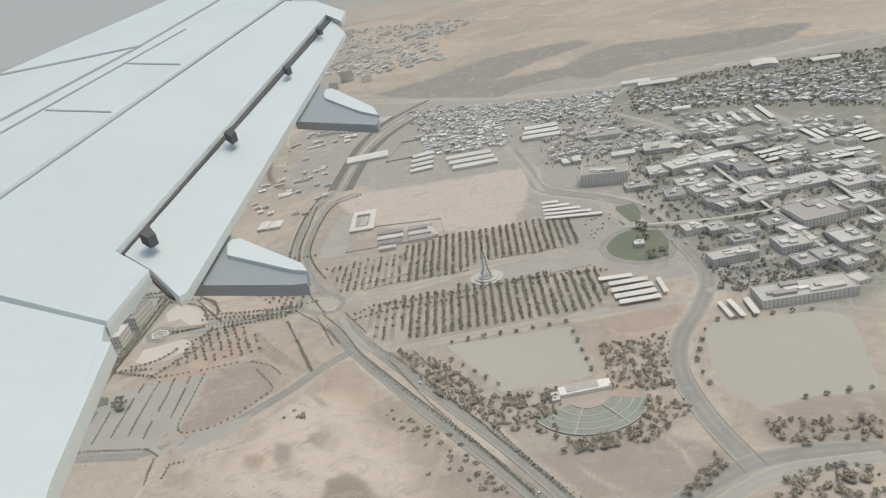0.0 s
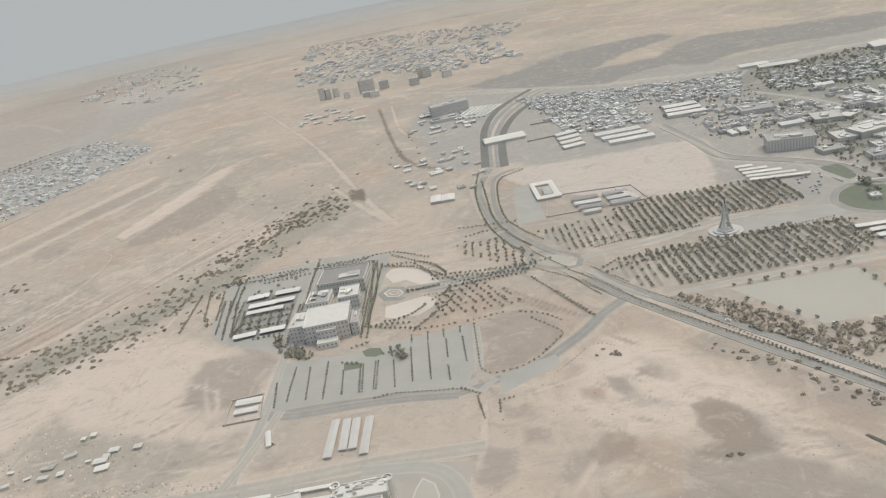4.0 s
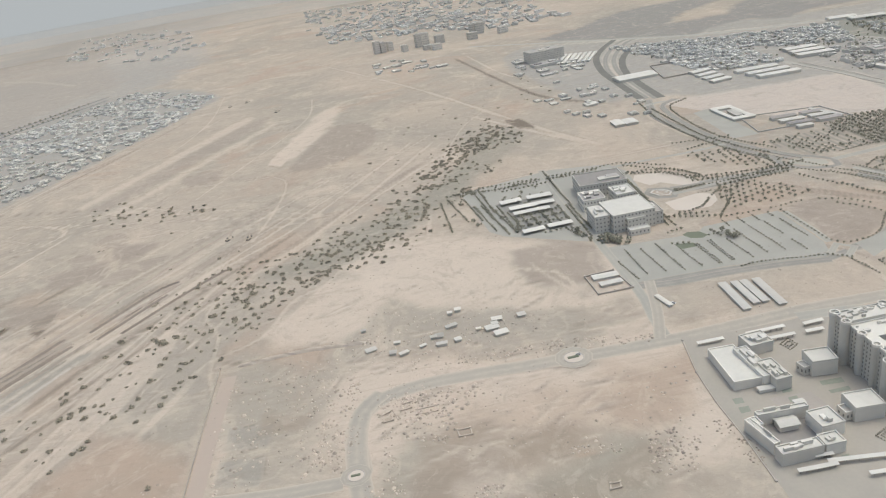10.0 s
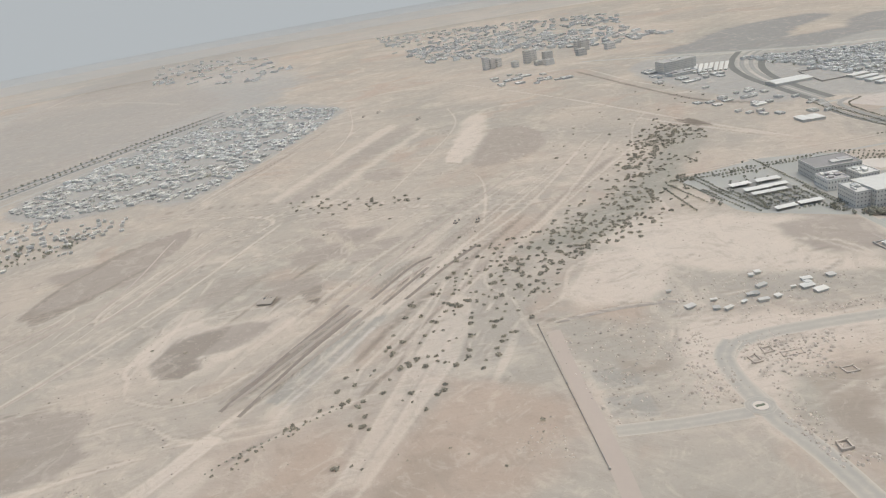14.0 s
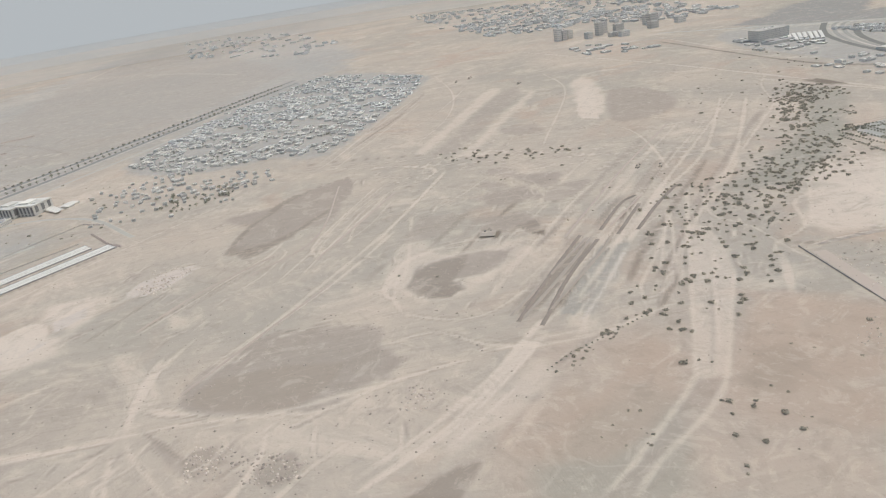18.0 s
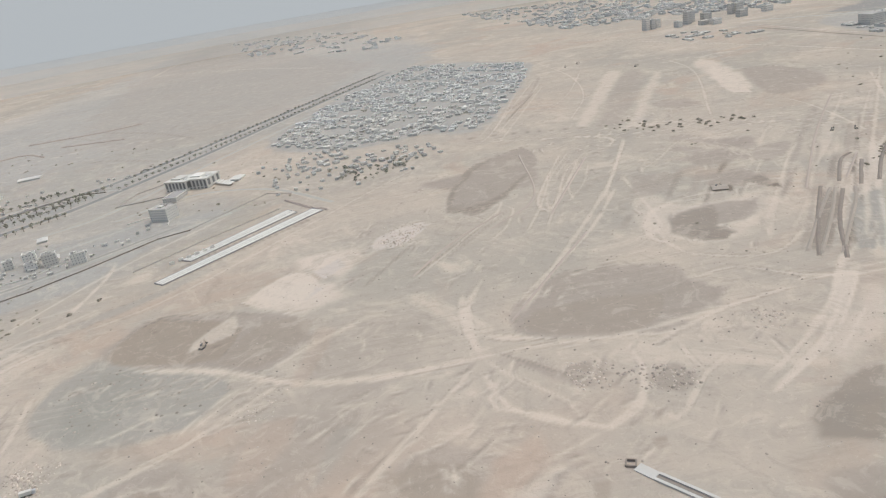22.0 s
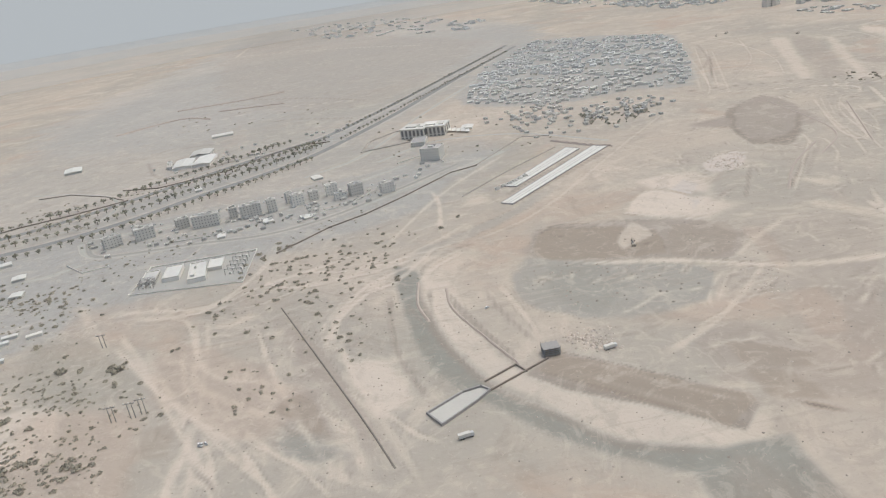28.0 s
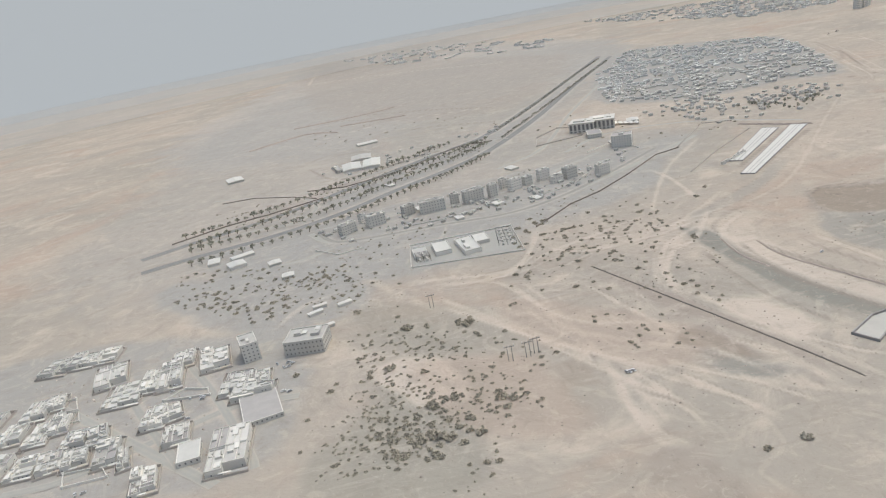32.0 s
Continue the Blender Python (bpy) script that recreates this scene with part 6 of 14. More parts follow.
bed("pale", [(-847.8, 384.5), (-812.1, 380.2), (-813.4, 363.1), (-841.6, 363.4)], 0.8, 6)
bed("plot", [(-796.3, 395.6), (-764.8, 409), (-774.8, 381.1), (-799.8, 372.3)], 0.95, 2)
bed("brown", [(-1063.3, 204.2), (-1047.6, 202.6), (-1045.9, 175.1), (-1057, 172)], 0.85, 3.5)
bed("grey", [(-1061.3, 176.9), (-1046.9, 172), (-1040.8, 157), (-1054.4, 159.8)], 0.9, 2.8)
trace("brown", [(-1075.6, 294.7), (-1050.5, 226.4), (-1032.6, 174), (-1022.9, 139.4)], 9, 0.85)
trace("track", [(-966.5, 330), (-914.5, 363.7), (-814.7, 481.8), (-727, 583.7)], 3.7, 0.5)
trace("track", [(-1026.9, 132.1), (-1049.5, 191.1), (-1089.5, 231.8), (-1136.4, 265.3)], 5.6, 0.5)
trace("track", [(-1088.9, 151.3), (-1098.9, 193.4), (-1135, 270.3)], 5, 0.5)
trace("track", [(-1040.8, 232.5), (-1043.4, 255.5), (-1026.4, 286.4), (-1010.3, 308.8)], 3.1, 0.5)
trace("track", [(-1043.3, 233.5), (-1036.1, 216), (-1018, 204.5)], 2.5, 0.5)
trace("track", [(-610.1, 808.5), (-690.5, 613.9)], 3.1, 0.5)
trace("track", [(-574.8, 821.3), (-672.8, 593.6)], 3.1, 0.5)
trace("track", [(-901.2, 116.5), (-884.7, 103)], 3.1, 0.5)
trace("track", [(-1013.3, 127.9), (-1021.3, 160), (-1029.9, 192)], 4.3, 0.5)
trace("track", [(-1208.5, 392.9), (-1176.7, 321.5), (-1156.1, 282.3), (-1121.4, 236.1), (-1096, 200.3), (-1073.5, 178.2), (-1049.5, 153.7), (-1013.5, 127)], 6.2, 0.5)
trace("track", [(-1154.6, 310.3), (-1106.4, 301.4), (-1080.6, 312.7), (-1022.5, 316.7), (-989.2, 338.3), (-957.6, 366.6)], 3.7, 0.5)
trace("track", [(-1107, 293.9), (-1101.8, 256.5), (-1096, 200.3), (-1097.8, 158.1)], 3.1, 0.5)
trace("track", [(-1036.3, 288.5), (-1048.9, 250.4), (-1037.3, 226), (-1017.5, 210.9)], 2.5, 0.5)
trace("track", [(-1079.7, 372.2), (-1056.6, 381.5), (-994.5, 365.8), (-972.4, 377)], 2.5, 0.5)
trace("track", [(-1212, 416.7), (-1177.5, 330)], 5, 0.5)
trace("track", [(-1094.9, 163.9), (-1096.3, 132.7)], 3.7, 0.5)
bed("scrubsoil", [(-1211.8, 150.7), (-1196.8, 193.4), (-1172, 229.2), (-1141.6, 204.2), (-1151.2, 152.2), (-1168.8, 134.3)], 0.75, 6)
bed("townsoil", [(-1321.5, 399.4), (-1241.3, 402.8), (-1189, 390.9), (-1187.1, 319.3), (-1214, 287.9), (-1255.3, 295.8)], 0.85, 6)
bed("townsoil", [(-1386.2, 320.9), (-1294.8, 316.3), (-1224.9, 280), (-1217.6, 211), (-1235.1, 172), (-1281.7, 175.9), (-1328.7, 193.2)], 0.85, 6)
bed("townsoil", [(-1312.6, 462.3), (-1222.3, 483.3), (-1065.3, 514.9), (-964.1, 529.9), (-906.1, 515.8), (-995.6, 445.2), (-1091, 395.8), (-1196.4, 408), (-1245.7, 373.5)], 0.85, 6)
trace("townsoil", [(-1351.1, 468.5), (-1317.5, 485.8), (-1265.8, 503.7), (-1215, 532.6), (-1155, 580), (-1097.4, 623.3), (-1053.5, 665.1), (-981.3, 778.6), (-879.7, 962.6), (-743.8, 1205)], 42, 0.9)
trace("track", [(-1356.7, 489.1), (-1322, 507.8), (-1275.4, 527.5), (-1225.7, 561.2), (-1152.3, 622.9), (-1091, 669.4), (-1049.2, 704.3), (-979.5, 814.4), (-878.6, 989), (-748.2, 1222.3)], 18, 0.55)
trace("track", [(-1347.1, 453.6), (-1313.3, 465.3), (-1256.5, 478.3), (-1205.2, 502.8), (-1157.4, 541.9), (-1103, 582.4), (-1057.4, 629.5), (-982, 749.1), (-882.9, 933.2), (-739.6, 1188.2)], 18, 0.55)
trace("track", [(-1319.2, 494.1), (-1277.2, 505.9), (-1241.3, 506.1), (-1224.8, 540.8), (-1242.5, 592.6), (-1294, 633.4), (-1329.4, 650.5)], 7, 0.55)
trace("track", [(-1238.1, 606.5), (-1185, 621.6), (-1115.3, 661.7), (-1054.8, 673.9), (-1033.1, 664.3)], 7, 0.55)
trace("track", [(-1225.7, 462.9), (-1212.3, 434.9), (-1188.5, 421.7), (-1126.1, 416.3), (-1087.8, 410.6), (-1043.8, 425.9), (-1001.9, 451.5), (-955.2, 480), (-906.1, 515.8)], 10, 0.55)
trace("track", [(-1006.8, 552.2), (-951.6, 592.8), (-881.8, 566.8), (-826, 493.7)], 8, 0.55)
trace("track", [(-1069.3, 542.3), (-1017.6, 588.3), (-947, 733.9), (-859, 896.7)], 8, 0.55)
bed("brown", [(-1364.2, 2792.9), (-837, 1573.4), (-804.7, 1240.9), (-1021.4, 854.4), (-1258.2, 1322.6)], 0.35, 25)
trace("track", [(-1410, 1978.8), (-1083.4, 1723.3), (-864.4, 1446.4)], 6.2, 0.72)
trace("track", [(-1240.5, 907.7), (-1132.5, 940.1), (-1012.8, 901.1)], 3.7, 0.72)
bed("townsoil", [(-900.3, 750.4), (-840, 970.8), (-696.9, 1213.6), (-547.2, 1039.9), (-576.2, 902.3), (-679, 656.2), (-741.4, 672.6), (-813.3, 664.7)], 0.85, 6)
trace("track", [(-1329.1, 194), (-1304.5, 195.1), (-1270.3, 212), (-1244.6, 222.9), (-1218.2, 220.5)], 10, 0.55)
trace("track", [(-1334.2, 262.4), (-1283, 209.1), (-1244.5, 169)], 10, 0.55)
trace("track", [(-1317.1, 300.4), (-1292.7, 244.1), (-1259.8, 184.9)], 8, 0.55)
trace("track", [(-1278.2, 281.3), (-1256.7, 237.9), (-1234.9, 185.9), (-1231.4, 173.9)], 8, 0.55)
bed("dusk", [(-68, 216.5), (-56.9, 218.3), (-51.3, 208.4), (-49, 196.6), (-50.3, 184.5), (-65, 184.5), (-80.6, 189.1), (-75.8, 194.4), (-66.3, 193.4)], 0.75, 2)
bed("brown", [(-59.6, 182.9), (-35.5, 175.7), (-43.8, 164.7), (-34.6, 157.1), (-28.5, 148.4), (-110.4, 170.1), (-90.7, 174.6), (-67.1, 171.2)], 0.9, 2.5)
bed("brown", [(-106.2, 206.3), (-93.1, 202.2), (-91.8, 193), (-98.9, 193), (-109.5, 197.7)], 0.8, 2)
bed("brown", [(-94.3, 247.5), (-85.2, 244.2), (-82.7, 227.1), (-70, 219), (-89.1, 223.6)], 0.6, 2.5)
bed("brown", [(-20.5, 205.9), (9.9, 165), (-2.2, 145.5), (-9.4, 152.6), (-17, 178.8), (-27.5, 194.5)], 0.8, 4)
bed("scrubsoil", [(-49.1, 253.1), (-19.2, 209.1), (-31.7, 209.7), (-49.5, 235.5)], 0.6, 6)
bed("pale", [(-78.8, 246.2), (-62.3, 240.2), (-47, 214.9), (-37.4, 185.1), (-34.8, 164.7), (-44.7, 181.3), (-54, 213.6), (-75.8, 232.6)], 0.9, 6)
bed("red", [(-107, 243.5), (-95.3, 241.5), (-97.9, 232.3), (-106.8, 235.3)], 0.9, 2)
trace("ditch", [(-77.8, 251.1), (-72.5, 247.4), (-66.8, 241)], 3.8, 0.85)
trace("ditch", [(-31.7, 205.4), (-27.1, 197.7)], 3, 0.85)
trace("ditch", [(-22, 184.6), (-16.3, 172.8), (-8.9, 154.9)], 2.4, 0.85)
trace("ditch", [(-4.4, 156.6), (0.5, 149.9)], 2.4, 0.85)
trace("dusk", [(-162.1, 291.5), (-148.2, 266.8), (-138.4, 246)], 2.2, 0.7)
trace("dusk", [(-128.7, 357.7), (-103.6, 319.1), (-86.5, 296.7)], 2.2, 0.7)
trace("dusk", [(-123.1, 340.9), (-99.1, 307.9)], 2.2, 0.7)
trace("dusk", [(-86, 282.7), (-69.5, 261)], 2.2, 0.7)
trace("dusk", [(-55.7, 265.4), (-37.1, 231)], 2.2, 0.7)
bed("damp", [(-1009.7, 316.7), (-997.5, 298.7), (-1000.7, 261.4), (-995.2, 219.2), (-985.1, 183.5), (-963.4, 153.3), (-948.9, 134), (-922.6, 123.1), (-901.2, 122.3), (-914.6, 97.9), (-927.2, 107.8), (-952.5, 129.3), (-968.2, 143.6), (-989, 173.9), (-1002.2, 202), (-1009.1, 246.7)], 0.85, 1.6)
trace("dusk", [(-997.9, 295), (-1000, 257.9), (-994.2, 217.8), (-984.8, 182.6), (-963.6, 152.7), (-949.2, 133.2), (-920.6, 120.1)], 3, 0.6)
bed("pale", [(-997.8, 287.5), (-986.3, 282), (-978.5, 217.5), (-969.2, 185.8), (-934.8, 150), (-915.9, 128.8), (-921.7, 124.8), (-947.9, 136.6), (-962.5, 156.4), (-982.3, 186.6), (-992.9, 218.3), (-999.2, 257.6)], 0.6, 2)
bed("brown", [(-935.5, 311.7), (-929.3, 327.2), (-914.7, 332.1), (-895.5, 324.3), (-857.7, 297.1), (-838, 274.4), (-851.5, 249.2), (-897, 268.4), (-934.9, 288.3)], 0.8, 0.9)
bed("dusk", [(-933.2, 312.3), (-928.5, 323.8), (-915.7, 328.6), (-896.6, 320.9), (-882.8, 305.4), (-885.2, 291.2), (-894.4, 283.1), (-895.8, 271.7), (-917.1, 277.8), (-934.1, 291.2)], 0.9, 0.7)
bed("dusk", [(-893.1, 282.5), (-882.7, 289.8), (-876, 283.6), (-879.9, 263.6), (-896.8, 269.1)], 0.85, 0.8)
# dark rims: shade of the pit ledges put into the ground colour
trace("ditch", [(-933.8, 310.8), (-928.6, 321), (-918.8, 329.3), (-909.4, 322.1)], 3.8, 0.85)
trace("ditch", [(-890.8, 284.6), (-881, 286.3), (-877.1, 277.5)], 3, 0.85)
bed("brown", [(-864.9, 293.6), (-848.8, 289.3), (-841.7, 272.1), (-850.8, 252.6), (-866.5, 253), (-879.2, 262.5)], 0.7, 1)
bed("grey", [(-946.1, 285.2), (-925.8, 278.2), (-901.4, 264.5), (-879, 250.5), (-866, 238.4), (-877.4, 224.2), (-892, 221.8), (-914.3, 217.1), (-929.4, 217), (-940.7, 228.7), (-947.4, 243.8), (-949.2, 264.5)], 0.95, 0.8)
trace("dusk", [(-932.4, 256.5), (-926.5, 240.6), (-922, 223.4)], 3, 0.5)
trace("dusk", [(-911.2, 218.6), (-894.1, 228.8), (-878.7, 228)], 3, 0.5)
trace("dusk", [(-946.1, 285.2), (-927, 274.2), (-901.9, 263.3), (-871.6, 242.6)], 2.2, 0.6)
bed("brown", [(-955.9, 197.6), (-951, 194.7), (-926.3, 170.2), (-901.3, 144.9), (-900.8, 139.5), (-912.1, 128.4), (-916, 132.2), (-934.3, 151.2), (-958.5, 169.6), (-969.6, 184.3)], 1, 0.7)
bed("dusk", [(-959.4, 190.7), (-929.7, 162), (-903.1, 140), (-912.1, 128.4), (-916, 132.2), (-934.3, 151.2), (-958.5, 169.6), (-967.4, 184.3)], 0.85, 0.7)
bed("brown", [(-962.3, 186.6), (-931.4, 158.1), (-906.9, 136.7), (-909.6, 132.8), (-933, 154.3), (-959.7, 176.4), (-967.2, 185)], 0.8, 0.6)
trace("ditch", [(-895.3, 141.6), (-888.8, 136.2), (-881.5, 129.6), (-875.4, 124.9)], 2.4, 0.85)
trace("plot", [(-900, 116.9), (-893.5, 112), (-884.5, 105)], 4.5, 0.95)
bed("brown", [(-901.5, 185.9), (-867.8, 176.6), (-884.7, 145.9), (-903.1, 156.6)], 0.55, 3)
bed("brown", [(-838.1, 224.9), (-803.1, 214.3), (-864.8, 131.5), (-881.6, 141.2)], 0.5, 5)
bed("brown", [(-820.7, 278.2), (-778.2, 272.5), (-774.7, 252.3), (-803.1, 214.3), (-837, 231.1)], 0.4, 5)
trace("dusk", [(-931.9, 400.1), (-895.5, 434.4), (-853.4, 472.7), (-835.2, 483.9)], 2.6, 0.9)
trace("dusk", [(-933.7, 379.1), (-887.7, 420.1), (-832.4, 469.4)], 3, 0.6)
bed("dusk", [(-734.8, 476.7), (-707.8, 526.5), (-681.8, 517.9), (-683, 477.5), (-704, 440.1), (-730.9, 420.4), (-748.1, 416.1)], 0.8, 1)
bed("brown", [(-754.3, 491.3), (-735.4, 503.3), (-723.1, 497.7), (-736.7, 472.8)], 0.8, 1)
trace("ditch", [(-748.7, 413.8), (-731.3, 419.2), (-703.3, 439.7)], 2.2, 0.85)
bed("plot", [(-801.3, 383.3), (-784.7, 392.3), (-774.2, 408.6), (-764.8, 400), (-774.9, 386.3), (-796.6, 370.4)], 1, 0.8)
bed("pale", [(-874.1, 330.8), (-855.8, 338.7), (-833, 337.5), (-831, 323.3), (-845, 317.9), (-863.4, 322.2)], 0.95, 1)
bed("red", [(-864.4, 358.9), (-840.5, 358.6), (-828.7, 344.5), (-842.3, 342.5), (-861.7, 348.1)], 0.6, 1.5)
bed("brown", [(-937.7, 301.1), (-928.9, 323.2), (-911.9, 323.6), (-894.7, 310.9), (-879.3, 317.2), (-841, 300.2), (-837.6, 277.2), (-845.9, 261.6), (-857.9, 249.2), (-894.3, 265.9), (-928.1, 282.8)], 0.9, 0.9)
bed("dusk", [(-869.1, 279.6), (-854.2, 287.6), (-852.5, 270.8), (-867, 269.7)], 0.5, 2)
bed("dusk", [(-894.6, 296.6), (-879.6, 307.5), (-868.4, 291.5), (-877.7, 275.8), (-888.8, 280.7)], 0.45, 2)
trace("brown", [(-832.2, 319.7), (-810.4, 334.7), (-797, 351.6)], 6, 0.7)
trace("dusk", [(-894.8, 326.3), (-864.1, 313), (-834.3, 304.6)], 2.2, 0.5)
bed("grey", [(-952.5, 278.7), (-921.7, 271.7), (-870.6, 246.8), (-878.9, 231.5), (-893.5, 216.7), (-949.6, 230.7)], 0.9, 1.2)
trace("dusk", [(-945.8, 253.1), (-927.7, 251), (-914.2, 240.6)], 2.6, 0.5)
trace("dusk", [(-928.7, 236.6), (-904.2, 241.7), (-889.2, 230.7)], 2.6, 0.5)
trace("dusk", [(-914.9, 251.1), (-894.2, 250.7), (-873.8, 243.8)], 2.6, 0.5)
trace("dusk", [(-943.2, 270.9), (-921.1, 264.5)], 2.6, 0.5)
bed("brown", [(-727.4, 272.2), (-706.6, 278.8), (-684.6, 275.2), (-662.2, 267.8), (-657.6, 252.4), (-642.1, 240.3), (-680.7, 225.5), (-715.8, 232.9), (-734.8, 234.4), (-738.2, 248.9)], 0.85, 1)
trace("dusk", [(-738.5, 247), (-716.3, 231.9), (-681.3, 224.5), (-654.5, 228.9)], 2.2, 0.6)
bed("dusk", [(-629.6, 319.2), (-612.8, 315.1), (-604.6, 302), (-618.2, 292.7), (-632.3, 300.4)], 0.5, 0.8)
bed("brown", [(-628.9, 341.4), (-608.6, 342.7), (-591.1, 337), (-560.8, 349.2), (-586.1, 314.8), (-607.6, 312.9), (-632.4, 326.8)], 0.85, 1.2)
trace("brown", [(-759.1, 223.1), (-744, 212.1), (-730.4, 192), (-725.6, 188.1)], 3.8, 0.8)
bed("brown", [(-718.5, 487.4), (-685.2, 519.8), (-664.8, 553.2), (-662.2, 504.6), (-682.9, 469.8), (-707.9, 445.3), (-733.2, 435.6)], 0.9, 1)
bed("pale", [(-640.9, 356.4), (-621.9, 386.7), (-608.5, 348.7), (-562.8, 353.2), (-565.4, 334.9), (-609.6, 291.1), (-640, 301.9)], 0.5, 4)
bed("brown", [(-631.9, 325.2), (-618.4, 333.7), (-592.5, 332.7), (-567.8, 342.9), (-579.7, 331.4), (-605.7, 318.7), (-627, 319.5)], 0.95, 0.8)
bed("dusk", [(-632, 307.8), (-619.7, 312.6), (-609.4, 301.4), (-613.7, 292.3), (-626.4, 295.4)], 1, 0.6)
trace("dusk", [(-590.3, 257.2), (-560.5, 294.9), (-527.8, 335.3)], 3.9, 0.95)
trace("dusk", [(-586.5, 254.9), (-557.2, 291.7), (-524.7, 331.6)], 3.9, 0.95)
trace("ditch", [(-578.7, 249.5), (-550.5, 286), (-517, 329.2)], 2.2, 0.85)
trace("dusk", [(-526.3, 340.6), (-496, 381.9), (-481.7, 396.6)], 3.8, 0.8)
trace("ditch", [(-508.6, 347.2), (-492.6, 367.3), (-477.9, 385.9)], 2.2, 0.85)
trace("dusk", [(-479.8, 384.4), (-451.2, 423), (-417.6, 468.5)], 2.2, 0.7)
bed("grey", [(-552.4, 277.9), (-518.6, 318.5), (-512.7, 317.1), (-544.2, 273.9)], 0.95, 0.7)
bed("grey", [(-568.7, 253), (-552.9, 276.7), (-547.1, 275.3), (-563.7, 249.5)], 0.95, 0.7)
trace("plot", [(-564.4, 242.5), (-548.6, 261.9), (-514.1, 314.1)], 2.5, 1)
bed("brown", [(-585.4, 379.1), (-573.3, 392.8), (-557.5, 395.4), (-557.5, 378.6), (-573.6, 363.6)], 0.85, 0.9)
bed("dusk", [(-563, 372.7), (-547, 379.3), (-549.8, 362.8), (-559.9, 362.1)], 0.85, 0.8)
bed("brown", [(-565.4, 440.8), (-532.7, 433.8), (-534.3, 414.7), (-563.8, 424.2)], 0.8, 1)
bed("brown", [(-536.5, 408), (-519.4, 436.8), (-496.1, 432.9), (-506.1, 415.8), (-527.7, 402.3)], 0.7, 1)
bed("brown", [(-713.6, 283.6), (-680.6, 276.8), (-652, 247.4), (-650.1, 226.3), (-684.4, 224.8), (-708.1, 248.3)], 0.6, 2)
trace("track", [(-656, 254.6), (-628.3, 260.1), (-607.3, 239.5), (-585, 230), (-559.5, 229.9)], 3.1, 0.72)
trace("track", [(-624.3, 190.4), (-591.1, 227.2), (-576.3, 246)], 4.3, 0.72)
trace("track", [(-471.2, 353.8), (-507.1, 294.3), (-526.4, 265.1), (-532.9, 241.5)], 2.2, 0.72)
trace("dusk", [(-708.1, 265.1), (-697.4, 266.3), (-682, 257.7), (-666.7, 253.5)], 1.5, 0.35)
trace("dusk", [(-710.7, 259.7), (-692.5, 256), (-667.8, 244.4)], 1.5, 0.35)
trace("dusk", [(-708.1, 252.3), (-687.8, 247.3), (-666.1, 237.6)], 1.5, 0.35)
bed("townsoil", [(-1271.2, 460.4), (-1222.3, 483.3), (-1188.4, 428.4), (-1141.3, 420.9), (-1088.3, 408.1), (-1043.8, 425.9), (-990, 460.3), (-951.7, 488.4), (-991.2, 403.6), (-1065.9, 375.9), (-1098.2, 362.2), (-1170.3, 336.2), (-1216.9, 355.6), (-1261, 382.9)], 0.8, 4)
trace("track", [(-1221.8, 470.5), (-1187.7, 469), (-1162, 467.8), (-1137, 460.5), (-1094, 461.7), (-1046.2, 478.9)], 6, 0.55)
trace("track", [(-1077.9, 456.4), (-1027.1, 498.7), (-984.9, 526.8)], 6, 0.55)
trace("track", [(-1248.6, 401.9), (-1226.5, 404.5), (-1207.9, 416.1)], 6, 0.55)
trace("track", [(-1221.5, 464.3), (-1208.2, 432), (-1188.5, 423), (-1141.6, 418.3), (-1087.8, 410.6), (-1043.8, 425.9), (-993.2, 463.6), (-945.8, 502.5)], 8, 0.55)
trace("dusk", [(-1241.7, 720.8), (-1206.9, 635.3), (-1150.3, 654.6), (-1090.2, 675.2), (-1054.8, 673.9)], 2.2, 0.8)
trace("dusk", [(-1229, 638.7), (-1184.8, 634.4), (-1138.7, 656.9), (-1097.6, 663.9)], 2.2, 0.8)
trace("dusk", [(-1177.2, 1071.4), (-1080.5, 982.6), (-1001.3, 881.4)], 3, 0.6)
trace("dusk", [(-1284.5, 1100.9), (-1212.3, 1059), (-1161.9, 1002.1)], 3, 0.6)
trace("dusk", [(-1138.4, 844.7), (-1096.5, 834.8), (-1022.4, 776.2)], 3, 0.6)
trace("track", [(-1113.5, 291.7), (-1105.6, 252.4), (-1102, 227.7), (-1084.2, 206.7), (-1051.5, 177.1)], 4.3, 0.7)
trace("track", [(-1099.1, 166.7), (-1095.6, 136.2), (-1078.4, 123)], 5.6, 0.7)
trace("track", [(-1196.5, 332), (-1221.8, 322.7), (-1237.5, 293.4)], 4.3, 0.7)
trace("track", [(-1077.9, 372.1), (-1090.9, 334.2), (-1110.1, 307.2), (-1140.1, 315.3), (-1171.1, 322.8)], 5, 0.7)
trace("track", [(-1101, 305.9), (-1086.2, 320.4), (-1057.7, 332.5), (-1013.3, 349.9)], 4.3, 0.7)
trace("track", [(-1058.2, 311.3), (-1081.4, 297.8), (-1099.7, 298.7)], 3.1, 0.7)
trace("track", [(-1130.2, 415.1), (-1134.7, 395.4), (-1146.5, 373.1)], 1.9, 0.7)
trace("track", [(-1014.1, 347.9), (-965.6, 435), (-903.1, 511.8)], 3.7, 0.7)
bed("brown", [(-1102.6, 132.7), (-1084.8, 131.7), (-1084.7, 111.4), (-1106.9, 118.2)], 0.6, 3)
bed("dusk", [(-1064.9, 176.7), (-1054.6, 167.1), (-1058.3, 160.2), (-1067.6, 166.7)], 0.5, 2)
bed("grey", [(-1062, 205.1), (-1048, 187.9), (-1052.7, 170.7), (-1063.9, 183.4)], 0.6, 2)
